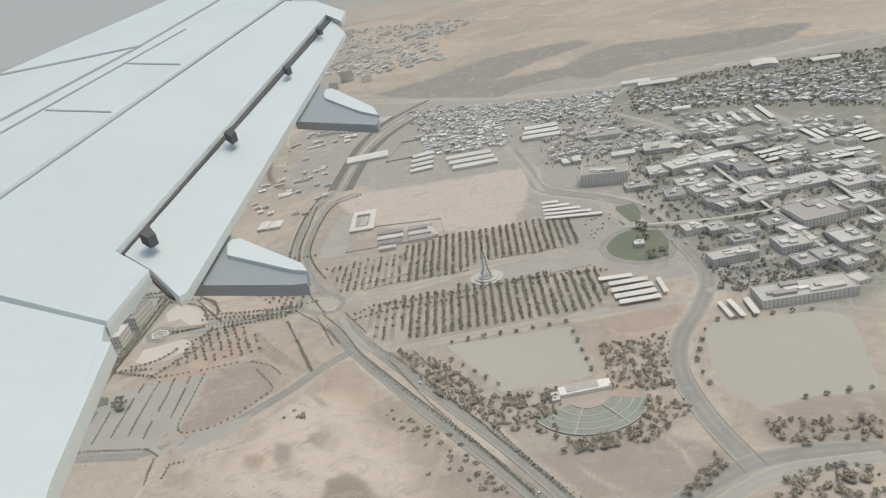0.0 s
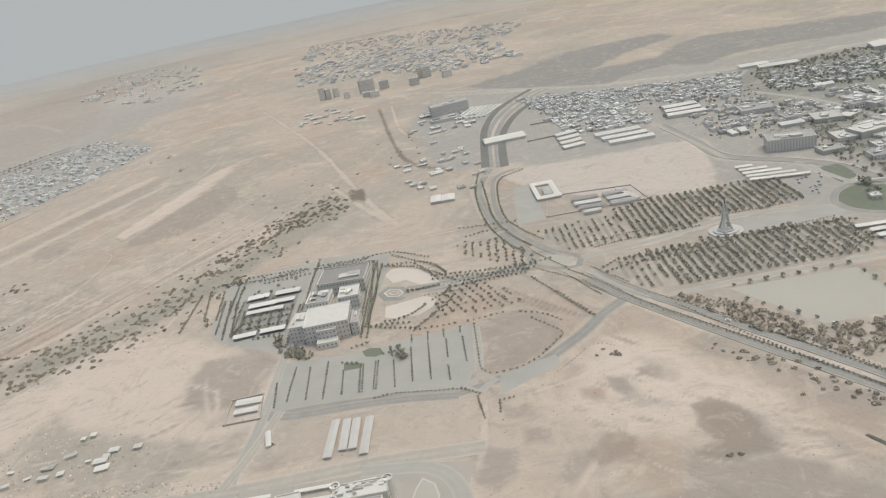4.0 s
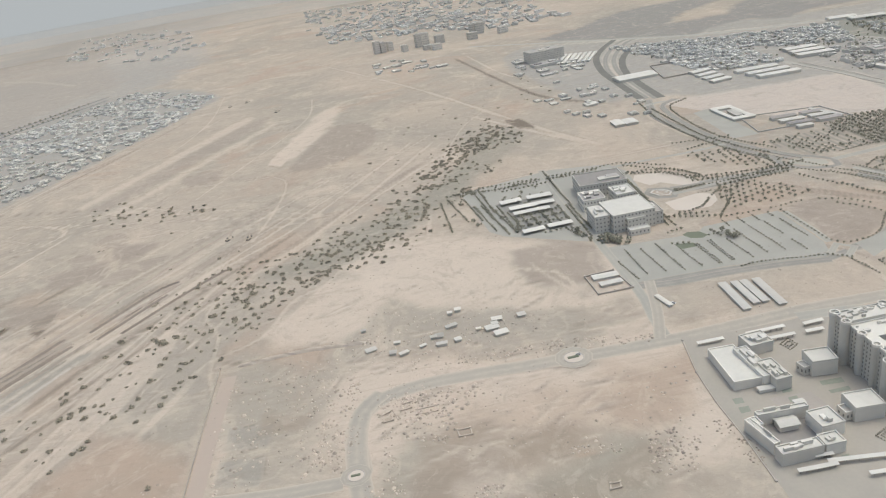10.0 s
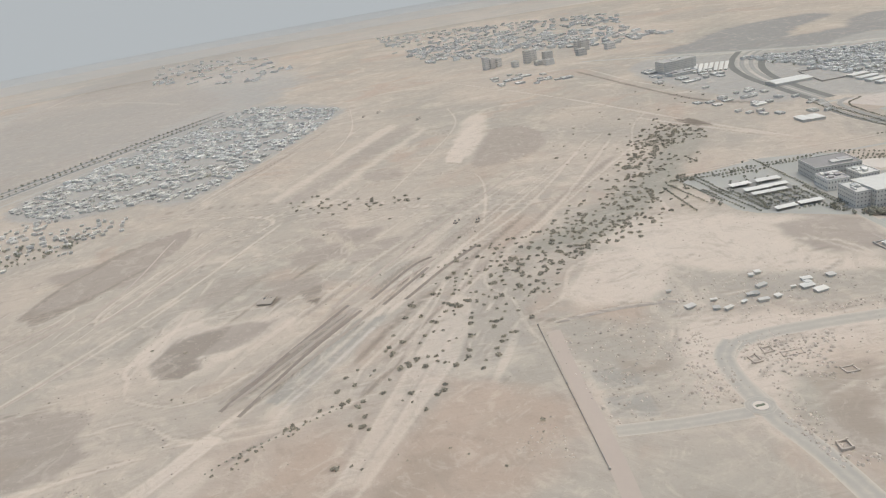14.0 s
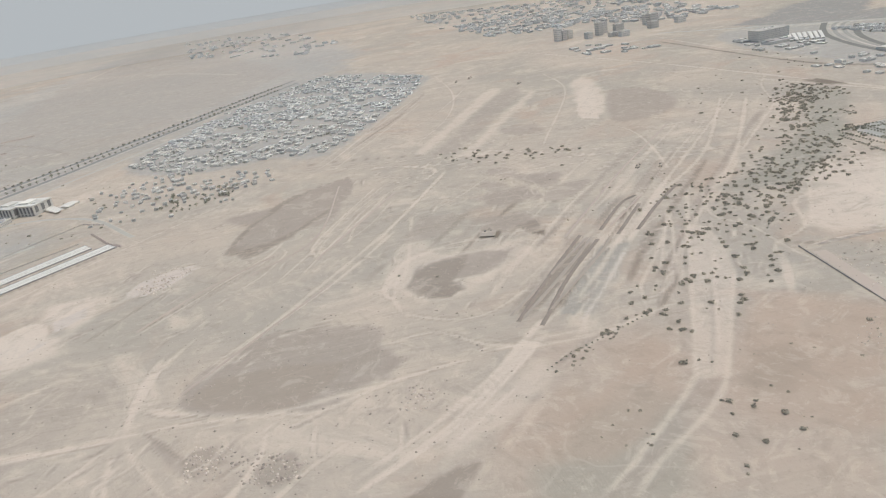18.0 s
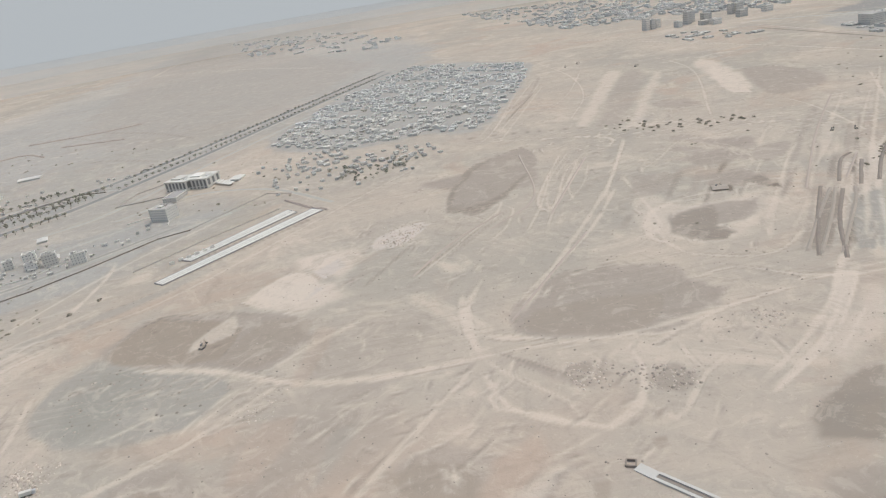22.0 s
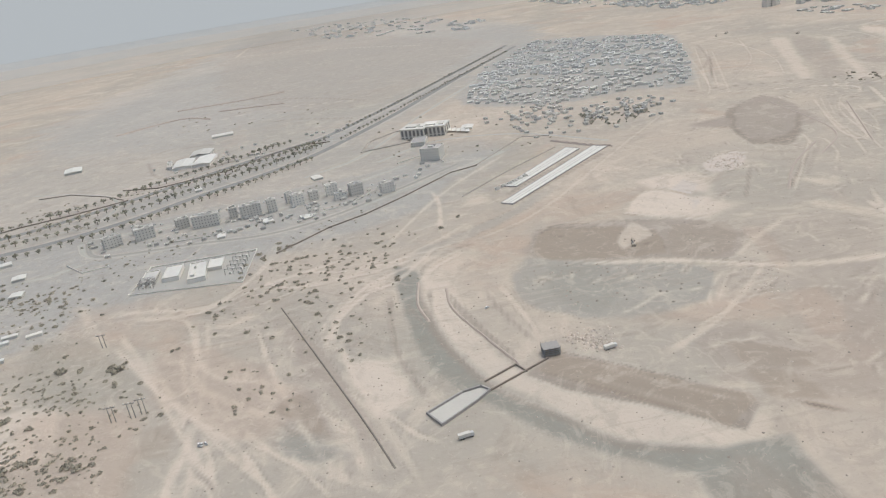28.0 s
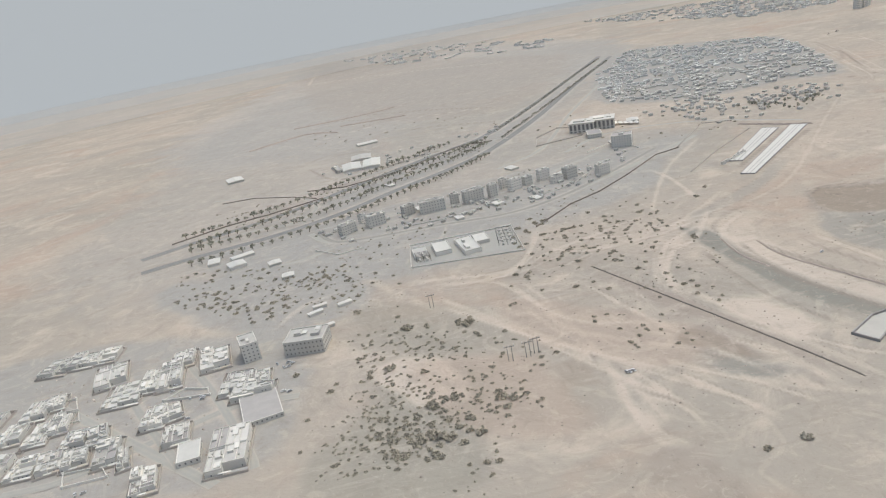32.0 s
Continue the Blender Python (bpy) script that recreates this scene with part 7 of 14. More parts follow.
bed("brown", [(-1116.3, 178.7), (-1106.3, 169.9), (-1113.4, 143.5), (-1129.5, 146.8)], 0.35, 6)
trace("grey", [(-1006, 287.7), (-1001.3, 312.6), (-988.4, 332.2), (-964, 344.2), (-933.7, 365.8), (-885.8, 411.3)], 9, 0.6)
trace("dusk", [(-998.3, 291.4), (-994.2, 309.1), (-980.8, 321), (-959.7, 331.1)], 2.2, 0.5)
trace("dusk", [(-1015.1, 280.1), (-1016.8, 235.2), (-1013.6, 202.7), (-1006.3, 179)], 1.9, 0.6)
trace("dusk", [(-995.4, 281.4), (-998.1, 232.3), (-992.7, 200.9)], 1.9, 0.6)
bed("brown", [(-1059.2, 237.3), (-1048.7, 238.3), (-1049.5, 211.1), (-1059.2, 210.3)], 0.4, 3)
bed("dusk", [(-1059.1, 187.2), (-1044.1, 185.3), (-1042.3, 168.2), (-1054.9, 167.6)], 0.4, 2)
bed("grey", [(-1048.9, 167), (-1037.2, 164.3), (-1036.1, 154.8), (-1047.4, 157.4)], 0.5, 1.5)
bed("brown", [(-154.8, 217.2), (-146.3, 216.2), (-137.3, 211.3), (-138, 199.1), (-146.9, 191.9), (-155, 197.7)], 0.75, 1.5)
bed("dusk", [(-132.6, 223.4), (-122.2, 221.7), (-123.2, 214.1), (-134.1, 214)], 0.5, 1.5)
bed("brown", [(-118.6, 203.2), (-108, 201.5), (-121.2, 187.1), (-126.8, 192.1)], 0.6, 1.5)
bed("red", [(-100.3, 204.4), (-86.4, 203.3), (-78.6, 193.4), (-90.4, 174.5), (-102.9, 181.4)], 0.6, 3)
bed("dusk", [(-94.5, 247.2), (-86.5, 244), (-85.8, 231.9), (-93.4, 234.8)], 0.5, 1)
bed("dusk", [(-139.9, 241), (-128.8, 239.1), (-125.8, 229.2), (-139.2, 229.8)], 0.4, 1.5)
trace("track", [(-113.5, 183.2), (-106.5, 189), (-99.1, 191.6), (-93.6, 190.8)], 2.5, 0.72)
trace("track", [(-145.1, 254.7), (-149.1, 221.1), (-156, 194.7)], 3.7, 0.72)
bed("dusk", [(-79.3, 248.6), (-65.2, 243.8), (-70.3, 239), (-80, 242.8)], 0.5, 0.8)
bed("brown", [(-297.8, 325.3), (-273.4, 324.8), (-255, 296.9), (-257.3, 267.2), (-281.9, 280.7)], 0.35, 4)
trace("track", [(-285.2, 320.3), (-278.8, 295), (-270.6, 271.8)], 1.9, 0.72)
bed("pale", [(-280.2, 232.9), (-254.5, 240.2), (-240.8, 220.8), (-266.8, 201.2)], 0.5, 4)
trace("pale", [(-621.6, 157.8), (-606.1, 176.8), (-587.8, 200.3)], 6, 0.9)
trace("pale", [(-586.2, 209.7), (-566.8, 224), (-538.7, 236.7), (-516.1, 242.9)], 3.5, 0.8)
trace("dusk", [(-586.2, 209.7), (-575.2, 218.3), (-566.8, 224), (-555, 232.5)], 1.8, 0.7)
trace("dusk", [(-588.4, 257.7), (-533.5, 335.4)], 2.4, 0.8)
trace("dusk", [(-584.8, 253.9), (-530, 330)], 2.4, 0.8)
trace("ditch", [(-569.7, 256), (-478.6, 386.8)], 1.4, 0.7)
bed("grey", [(-567.9, 251.9), (-563.6, 250), (-528.8, 301.7), (-531.9, 304.8)], 0.9, 0.7)
bed("dusk", [(-631.5, 306.1), (-626, 313.1), (-611.2, 309.5), (-608.4, 298.5), (-615.2, 291.9), (-625.2, 293.4)], 0.9, 0.8)
bed("brown", [(-625.8, 319.4), (-600.3, 329.4), (-573.8, 337.5), (-594.4, 311.3)], 0.8, 0.9)
bed("brown", [(-735, 233.6), (-723, 241.4), (-703.4, 239), (-679.5, 220.4), (-665.8, 220), (-667.3, 212.1), (-694.7, 216.8)], 0.7, 1.5)
bed("brown", [(-558.6, 497), (-548.9, 503), (-534.5, 483), (-545.1, 471.9)], 0.6, 0.8)
bed("brown", [(-531.3, 455), (-517.7, 460.2), (-513.4, 442.7), (-527.9, 431.9)], 0.6, 0.8)
bed("brown", [(-571, 467.7), (-558.2, 469.1), (-548.3, 452.4), (-561.5, 446.2)], 0.6, 0.8)
bed("red", [(-501.9, 215.4), (-473, 234.1), (-449.9, 212.2), (-461, 179.8), (-494.7, 162.8), (-516.1, 178.3)], 0.5, 5)
bed("brown", [(-738, 245.2), (-732.3, 234.8), (-717.6, 226.7), (-689.6, 218.8), (-670.2, 223.9), (-652, 231.9), (-666.8, 252.5), (-697.3, 271.9), (-718.9, 274.1)], 0.75, 1.5)
trace("pale", [(-758.7, 221.2), (-759.6, 245), (-757, 274), (-752.9, 289.3)], 4, 0.8)
trace("pale", [(-759.6, 245), (-736.8, 232.1), (-698.8, 219.7), (-675.3, 221.3), (-635.7, 227.3)], 3.6, 0.8)
trace("pale", [(-679.8, 210.9), (-682.1, 192.3), (-679.8, 177.5)], 3, 0.7)
trace("pale", [(-741.3, 249.4), (-724.5, 277.5), (-702.1, 305.7), (-689.5, 323)], 2.6, 0.8)
bed("dusk", [(-631.8, 309.2), (-622.5, 314), (-607.9, 310), (-606.5, 298.4), (-616.2, 294.2), (-628.3, 297.8)], 0.5, 0.7)
bed("brown", [(-630.8, 326.3), (-610.4, 340.3), (-576.8, 341.1), (-596.8, 314.2), (-622.2, 315.5)], 0.85, 0.8)
trace("pale", [(-636.3, 289.5), (-647.3, 309.1), (-643.1, 330.8), (-630.9, 351.1), (-605.3, 362.7), (-573.1, 365.4)], 4.6, 0.9)
bed("ditch", [(-587.9, 365.3), (-580.9, 373.1), (-572, 369.1), (-576.6, 357.9)], 0.9, 0.6)
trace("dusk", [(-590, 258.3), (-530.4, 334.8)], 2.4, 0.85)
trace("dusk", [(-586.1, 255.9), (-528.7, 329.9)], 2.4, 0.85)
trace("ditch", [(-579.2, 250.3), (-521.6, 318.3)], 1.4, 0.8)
bed("grey", [(-568.5, 253.5), (-563.9, 251.4), (-515.7, 315), (-518.6, 318.5)], 0.9, 0.7)
trace("plot", [(-564, 243.5), (-553, 254)], 1.6, 0.9)
bed("brown", [(-739.2, 438.9), (-724.5, 470.3), (-689.7, 522.7), (-664.2, 547.3), (-667.8, 508.3), (-699.8, 455.8), (-719.4, 424.5)], 0.85, 0.9)
bed("red", [(-610.1, 163.5), (-565.1, 192.7), (-538.6, 220.8), (-534.1, 198.4), (-559.3, 166.3), (-585.4, 151.7)], 0.55, 4)
trace("pale", [(-669.2, 166), (-645.8, 182.3), (-614.5, 207.7), (-585.9, 241.5), (-544.9, 281.6), (-478.3, 383.5)], 3.4, 0.85)
trace("pale", [(-666, 161.9), (-626.3, 191.1), (-597, 224.5)], 2.2, 0.7)
trace("dusk", [(-581.7, 213.2), (-565.9, 227.2), (-552.2, 231.2)], 1.2, 0.6)
trace("dusk", [(-758.5, 338.5), (-735.1, 367.9), (-708, 402)], 1.2, 0.5)
trace("pale", [(-928.4, 276.9), (-885.7, 262.7), (-857.8, 246.7), (-834.3, 229.6), (-796, 222.6), (-759.2, 226.6)], 3.6, 0.9)
trace("pale", [(-759.2, 226.6), (-761.2, 264), (-755.7, 295)], 3.6, 0.9)
trace("pale", [(-761, 245.2), (-745.2, 234.2), (-703.6, 221.8), (-682.6, 212.8), (-652.6, 223.5), (-611.4, 232)], 3.6, 0.9)
bed("brown", [(-740.6, 248.9), (-736.3, 262.2), (-702.9, 291.5), (-660.8, 263.1), (-646.2, 236), (-672.5, 224.5), (-700.8, 222.7)], 0.8, 1)
trace("pale", [(-701, 215.5), (-701.1, 192), (-711.9, 168.3), (-725.4, 160.5), (-740.9, 169.5), (-756, 184.4), (-761.1, 215.8)], 4, 0.95)
trace("pale", [(-709.3, 174.8), (-702.4, 157.8), (-681.5, 180), (-664.8, 190.8)], 3, 0.8)
trace("dusk", [(-760.1, 224), (-777.4, 200.3), (-801.5, 172.3)], 1.3, 0.6)
bed("dusk", [(-663.6, 143.2), (-645.5, 157.4), (-621.8, 164.6), (-650.3, 126.2), (-661.8, 133.1)], 0.8, 1.5)
bed("brown", [(-672.5, 119.8), (-655.8, 118.8), (-649.8, 110.3), (-662.7, 102.4), (-682.1, 110.4)], 0.8, 1.5)
bed("brown", [(-937.8, 297.3), (-930.9, 315.2), (-909.1, 309.8), (-888.2, 279.4), (-900.5, 271.2), (-927.5, 283)], 0.7, 0.9)
bed("brown", [(-878.6, 283.4), (-868.7, 292.5), (-847.2, 271.5), (-848, 255.5), (-869.4, 257.8)], 0.7, 0.9)
bed("plot", [(-858.4, 327.3), (-843.1, 342.6), (-828.3, 329.9), (-838.7, 318.1)], 1, 0.8)
bed("plot", [(-835.2, 356.5), (-820.6, 370.9), (-816.5, 357.7), (-829.5, 341.7)], 1, 0.8)
bed("plot", [(-798.6, 384.9), (-768.1, 409.7), (-765.2, 394.1), (-789.4, 369.8)], 0.9, 0.8)
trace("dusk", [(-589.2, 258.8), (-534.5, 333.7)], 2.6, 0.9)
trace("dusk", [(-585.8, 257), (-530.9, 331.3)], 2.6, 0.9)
bed("grey", [(-570.5, 253.4), (-567, 251.5), (-522.8, 319.9), (-525.6, 321.8)], 0.9, 0.7)
trace("ditch", [(-780.6, 320.9), (-753.5, 352.3), (-731.6, 379.1)], 1.4, 0.8)
trace("dusk", [(-808, 318.6), (-775.3, 372.1)], 1.4, 0.7)
trace("pale", [(-742.1, 248.4), (-716.9, 283.5), (-670, 345.4), (-633.7, 407.5)], 2.8, 0.85)
trace("pale", [(-636.3, 192), (-610.5, 213.3), (-570.9, 261.6)], 3, 0.9)
bed("dusk", [(-728.9, 203.1), (-719.1, 204.6), (-713, 192.4), (-723.6, 184.1), (-731.8, 189.6)], 0.55, 2)
bed("dusk", [(-700.3, 187.4), (-689.4, 191.8), (-683.2, 178.7), (-693.9, 172), (-702.5, 176.8)], 0.55, 2)
bed("brown", [(-800.1, 162.4), (-787.5, 170.8), (-765.3, 160), (-759.5, 143.3), (-780, 141.1), (-797.5, 146.7)], 0.5, 2)
trace("pale", [(-885.6, 204.3), (-876.2, 224.3), (-859.5, 240.2)], 2.4, 0.8)
trace("pale", [(-880.2, 209.8), (-863.3, 232.5), (-852.2, 241.2)], 1.6, 0.8)
trace("pale", [(-764.6, 145), (-739.4, 154.3), (-725.4, 160.5)], 2, 0.7)
bed("brown", [(-828.5, 122.6), (-814.4, 131.8), (-787.9, 129.6), (-790.2, 118.5), (-803.3, 109.8), (-831.3, 118.3)], 0.75, 2)
bed("brown", [(-787.2, 124.7), (-764.6, 136.6), (-745.8, 144.2), (-754.1, 133), (-789.1, 113.4)], 0.7, 2)
trace("pale", [(-871, 247.9), (-830.8, 231), (-783.3, 222.1), (-759.7, 223.5), (-731.5, 223), (-691.8, 217.1)], 4, 0.9)
trace("pale", [(-759.7, 223.5), (-749, 202), (-734.3, 180.8), (-732.4, 162.3)], 3, 0.8)
bed("brown", [(-711.8, 286.3), (-650.8, 272.6), (-689, 220.9), (-740.9, 238.9)], 0.75, 1.2)
bed("brown", [(-726.8, 480.9), (-672.4, 538), (-671, 503.6), (-709.2, 435.3), (-738.2, 435.8)], 0.85, 1)
bed("dusk", [(-628.5, 335.3), (-599.3, 342.2), (-611.1, 311.5), (-631.1, 299.1), (-636.6, 313.7)], 0.8, 1.2)
bed("pale", [(-870.1, 334.6), (-849, 362.6), (-832.1, 343.3), (-841.3, 314.9), (-862.5, 320.3)], 0.95, 1.5)
trace("pale", [(-743.1, 305.1), (-760.4, 263.8), (-761, 236.4), (-758.8, 220.2)], 4, 0.85)
trace("pale", [(-780.5, 315.8), (-746.9, 360.4), (-713.2, 406.1)], 2, 0.8)
trace("pale", [(-583.9, 525.2), (-642.5, 403.6), (-736.5, 252.1)], 3.6, 0.7)
trace("dusk", [(-1008.8, 269.4), (-998.5, 226.6), (-987.1, 191.6)], 1.3, 0.7)
trace("dusk", [(-987.5, 261.2), (-978.3, 219.5), (-970.4, 189.7)], 1.3, 0.7)
bed("brown", [(-899.9, 191.8), (-879.9, 192.7), (-870, 166.6), (-876.3, 155.5), (-894.5, 164.7)], 0.6, 2)
trace("pale", [(-921.9, 177.1), (-904.7, 185.7), (-880.8, 201.4), (-851.7, 228.7), (-837.2, 245.4)], 4, 0.8)
bed("brown", [(-847.3, 206.8), (-799, 197.4), (-811.6, 168), (-833.5, 154.2), (-857.1, 169.2)], 0.45, 3)
trace("dusk", [(-939.1, 197.6), (-921.4, 199.4), (-903.5, 201.2)], 1.2, 0.5)
trace("pale", [(-1152.5, 295.1), (-1121.2, 234.4), (-1096.7, 182), (-1077.4, 147.8)], 4, 0.9)
trace("pale", [(-1111.3, 221.8), (-1081.1, 173.4), (-1058.8, 142)], 3, 0.8)
trace("pale", [(-1043.3, 237.7), (-1040.8, 263.3), (-1026.4, 286.4), (-1011.4, 293.9), (-981.7, 338.1)], 3.4, 0.85)
trace("pale", [(-1040.8, 243.1), (-1032, 196.8), (-1013.4, 160.5), (-1003, 150.6)], 3, 0.85)
trace("pale", [(-1066.4, 336.2), (-1034.5, 320.6), (-996.1, 327.1), (-968.8, 336)], 3, 0.8)
trace("pale", [(-1001.5, 275), (-992.8, 300.3), (-967.9, 321.5)], 4.5, 0.9)
trace("pale", [(-923.7, 275.6), (-876.2, 256.4), (-856.8, 244.5), (-834.9, 230.1)], 4.5, 0.9)
trace("pale", [(-856.8, 244.5), (-830.6, 266.1), (-800.7, 285.7)], 4, 0.8)
bed("brown", [(-1063.6, 208.5), (-1054.4, 205.1), (-1045, 182), (-1049, 174.4), (-1057.8, 186.5)], 0.6, 2)
bed("pale", [(-1036, 220.7), (-1017.3, 213.4), (-1015.7, 179), (-1028.4, 176.1)], 0.8, 4)
trace("dusk", [(-1002.4, 272), (-998.5, 231.1), (-989.1, 197.8), (-981.8, 178.3)], 1.3, 0.7)
trace("dusk", [(-987.7, 272.1), (-978.9, 228.3), (-969.3, 194.6)], 1.3, 0.8)
trace("pale", [(-996.9, 266.1), (-991.4, 228.1), (-984.1, 200.4)], 3.5, 0.8)
trace("pale", [(-962.4, 270.7), (-958.1, 230.6), (-956.4, 208.4)], 4, 0.85)
bed("brown", [(-938.5, 105.3), (-920.6, 120.1), (-902.6, 106.2), (-902.7, 93.7)], 0.5, 2)
bed("grey", [(-1063.9, 174.1), (-1053.3, 174.6), (-1040.1, 161.7), (-1049.4, 157.1), (-1061.9, 164)], 0.75, 1.2)
bed("brown", [(-1063.8, 204.5), (-1051.4, 202.1), (-1045.3, 179), (-1055, 176.5), (-1062.6, 192.1)], 0.7, 1.5)
trace("pale", [(-1099.8, 139.8), (-1097.4, 171.1), (-1097.8, 194.5)], 3, 0.8)
trace("pale", [(-1080.8, 133.8), (-1084.2, 162.7), (-1093.6, 192)], 3, 0.8)
trace("pale", [(-1081.2, 273.4), (-1067.3, 218.9), (-1046.9, 159), (-1039.1, 145.7)], 3.2, 0.85)
trace("pale", [(-1114.8, 263.3), (-1105.5, 225.4), (-1093.4, 194.9)], 2.6, 0.8)
trace("pale", [(-1047.4, 231.8), (-1041.3, 267.4), (-1024.3, 297.5), (-993.8, 316.7)], 3.4, 0.85)
trace("pale", [(-1082.2, 329.5), (-1065.1, 311.3), (-1020.6, 313.2), (-991.3, 325.2)], 3, 0.85)
trace("pale", [(-980, 351.2), (-973, 413.5), (-975.9, 448.3)], 3.6, 0.9)
trace("pale", [(-1150.4, 307.6), (-1114.5, 300.9), (-1085.3, 331.3)], 3, 0.8)
bed("pale", [(-1187.1, 230.5), (-1158.3, 228.1), (-1151.3, 187.8), (-1172.1, 188.3)], 0.8, 3)
shaded_scrapes([(-811.2, 415.1), (-726.6, 547), (-551.7, 602), (-425.5, 475), (-564.6, 283.9), (-653.6, 271.1), (-734, 259.5)], 110, 55, 11)
shaded_scrapes([(-878.8, 346.1), (-781.5, 435.1), (-627.6, 547.2), (-559.2, 356.7), (-613.4, 246.4), (-738.2, 266.2), (-819.9, 244.2)], 60, 50, 12)
shaded_scrapes([(-842.8, 216.3), (-747.2, 224.7), (-632.2, 206.5), (-611.9, 177.9), (-678.3, 130.6), (-766.4, 136.9), (-819.4, 159.7)], 70, 30, 13)
shaded_scrapes([(-860.3, 211.9), (-698.6, 207.9), (-777.1, 101.9), (-876.2, 137.8), (-908.9, 187.2)], 60, 20, 14)
shaded_scrapes([(-1162.4, 261.1), (-1068.9, 281.5), (-1018.2, 218.2), (-1028.2, 138.5), (-1080, 139.2), (-1107.1, 182.2)], 60, 120, 15)
shaded_scrapes([(-606.9, 661.1), (-438.6, 873.9), (-223, 724.3), (-377, 504.5), (-478.1, 387.2), (-566.2, 431.9)], 80, 50, 16)
shaded_scrapes([(-589.5, 263), (-520.6, 344.2), (-425.5, 440.3), (-453, 267.2), (-489.6, 212.7), (-536.6, 201.9)], 90, 48, 17)
shaded_scrapes([(-417.9, 298), (-333.5, 347.1), (-237.1, 239), (-254.2, 214), (-389.5, 241.5)], 60, 10, 18)
shaded_scrapes([(-378.4, 220.8), (-294.6, 221), (-244.5, 200.6), (-259.7, 135.3), (-369.7, 166.4)], 60, 15, 19)
shaded_scrapes([(-114.1, 229.5), (-63.5, 260.3), (-24.6, 221.3), (4.3, 165.5), (-56.8, 175.3), (-114, 191.4)], 60, 140, 20)
bed("brown", [(-716.5, 501.2), (-686.4, 540.3), (-663.4, 548), (-671, 503.6), (-684.4, 467.9), (-710.3, 432.7), (-736.2, 418.6), (-742.6, 429.2)], 0.9, 1)
trace("pale", [(-643, 509.9), (-678.8, 430.3), (-689.5, 397.4), (-686.8, 385.3), (-672, 408.7), (-632, 493.3)], 1.9, 0.95)
trace("pale", [(-636.3, 501.7), (-663.5, 451.7)], 1.6, 0.9)
trace("pale", [(-628.1, 489.9), (-659.5, 433.7), (-663, 417), (-666.3, 395)], 1.7, 0.9)
trace("pale", [(-587.1, 514.8), (-622.6, 442.7), (-648, 388.3)], 2.4, 0.9)
trace("pale", [(-721.1, 608.3), (-665.8, 595.1), (-625.1, 576.8), (-579.5, 561.9), (-541.2, 537.9), (-477.4, 506.8)], 2.6, 0.9)
trace("dusk", [(-717.1, 622.2), (-660.8, 608.6), (-619.4, 589.7), (-573.1, 574.3)], 1.5, 0.7)
trace("pale", [(-619.8, 554.1), (-593.8, 534.8), (-597.1, 516.3), (-610.4, 503), (-636.4, 518.8)], 2.2, 0.9)
bed("pale", [(-485.1, 844.3), (-475.9, 829.5), (-596.8, 582.6), (-604.8, 590.8)], 0.6, 4)
bed("brown", [(-480.5, 802.5), (-459.9, 789.9), (-569.6, 570.7), (-588.9, 574.6)], 0.55, 4)
bed("pale", [(-449.2, 786.2), (-444, 777.8), (-557.8, 558.3), (-566.7, 561.3)], 0.6, 4)
trace("pale", [(-673.5, 611.6), (-572.6, 843.3)], 2.2, 0.8)
trace("pale", [(-681.3, 612.9), (-572.1, 874.8)], 2.2, 0.8)
trace("ditch", [(-657.3, 655.2), (-595, 787.4)], 1.8, 0.8)
bed("pale", [(-392.7, 760.9), (-393.3, 727.6), (-421.2, 638.1), (-432.3, 597), (-444.2, 612.9), (-421.9, 693.1)], 0.9, 1.5)
bed("brown", [(-520.8, 624.5), (-488.1, 625.9), (-484, 600), (-509.1, 591)], 0.6, 1.5)
bed("brown", [(-617.1, 419.2), (-594.2, 415.9), (-606.3, 384.9), (-629.9, 378.4)], 0.6, 1.5)
trace("pale", [(-497, 480.5), (-527, 483.5), (-553.8, 485.9), (-584.2, 452.1), (-609.6, 428.3)], 2, 0.7)
trace("pale", [(-709.1, 410.9), (-705.5, 400.9), (-718.4, 367.6), (-732.6, 351.8)], 1.8, 0.8)
trace("pale", [(-721.8, 404.4), (-709.7, 419.2), (-722.6, 383.6)], 1.8, 0.8)
trace("pale", [(-708, 354.6), (-690, 392.4), (-667.7, 449.7), (-635.9, 511.8)], 1.7, 0.85)
trace("pale", [(-694.7, 356.7), (-674.7, 405.4), (-649.7, 466.2), (-623.5, 503.3)], 1.7, 0.85)
trace("pale", [(-686.9, 380.7), (-677.6, 418.4), (-661.1, 432.9)], 1.5, 0.8)
trace("pale", [(-671.9, 393), (-650, 426.4), (-632.5, 469.8)], 1.5, 0.8)
trace("pale", [(-687.5, 595), (-629.8, 563), (-584.9, 539.6), (-524.9, 513.9), (-465.3, 487.1)], 2.6, 0.9)
trace("pale", [(-656.4, 568.4), (-620.6, 558.2), (-595.8, 532.1), (-593.5, 519.2), (-604, 512.2), (-651, 545.4)], 2, 0.85)
trace("pale", [(-533.4, 1022), (-531, 854.4), (-555.8, 721.5), (-601.8, 618.8)], 2.4, 0.8)
trace("dusk", [(-648.6, 706.1), (-605.3, 769.3), (-561.5, 889.2)], 1.6, 0.6)
trace("dusk", [(-628.6, 498.5), (-607.6, 490.8)], 1.6, 0.8)
bed("umber", [(-805.5, 158.4), (-788.6, 163.5), (-773.1, 154.1), (-775.5, 134.6), (-786.4, 126.2), (-798.9, 133.2), (-810, 136.9)], 0.55, 3)
bed("umber", [(-832, 118.5), (-827.3, 125.4), (-821.4, 130.4), (-811.3, 123.6), (-803.7, 118), (-797.1, 115.9), (-806.1, 110.7)], 0.9, 1.5)
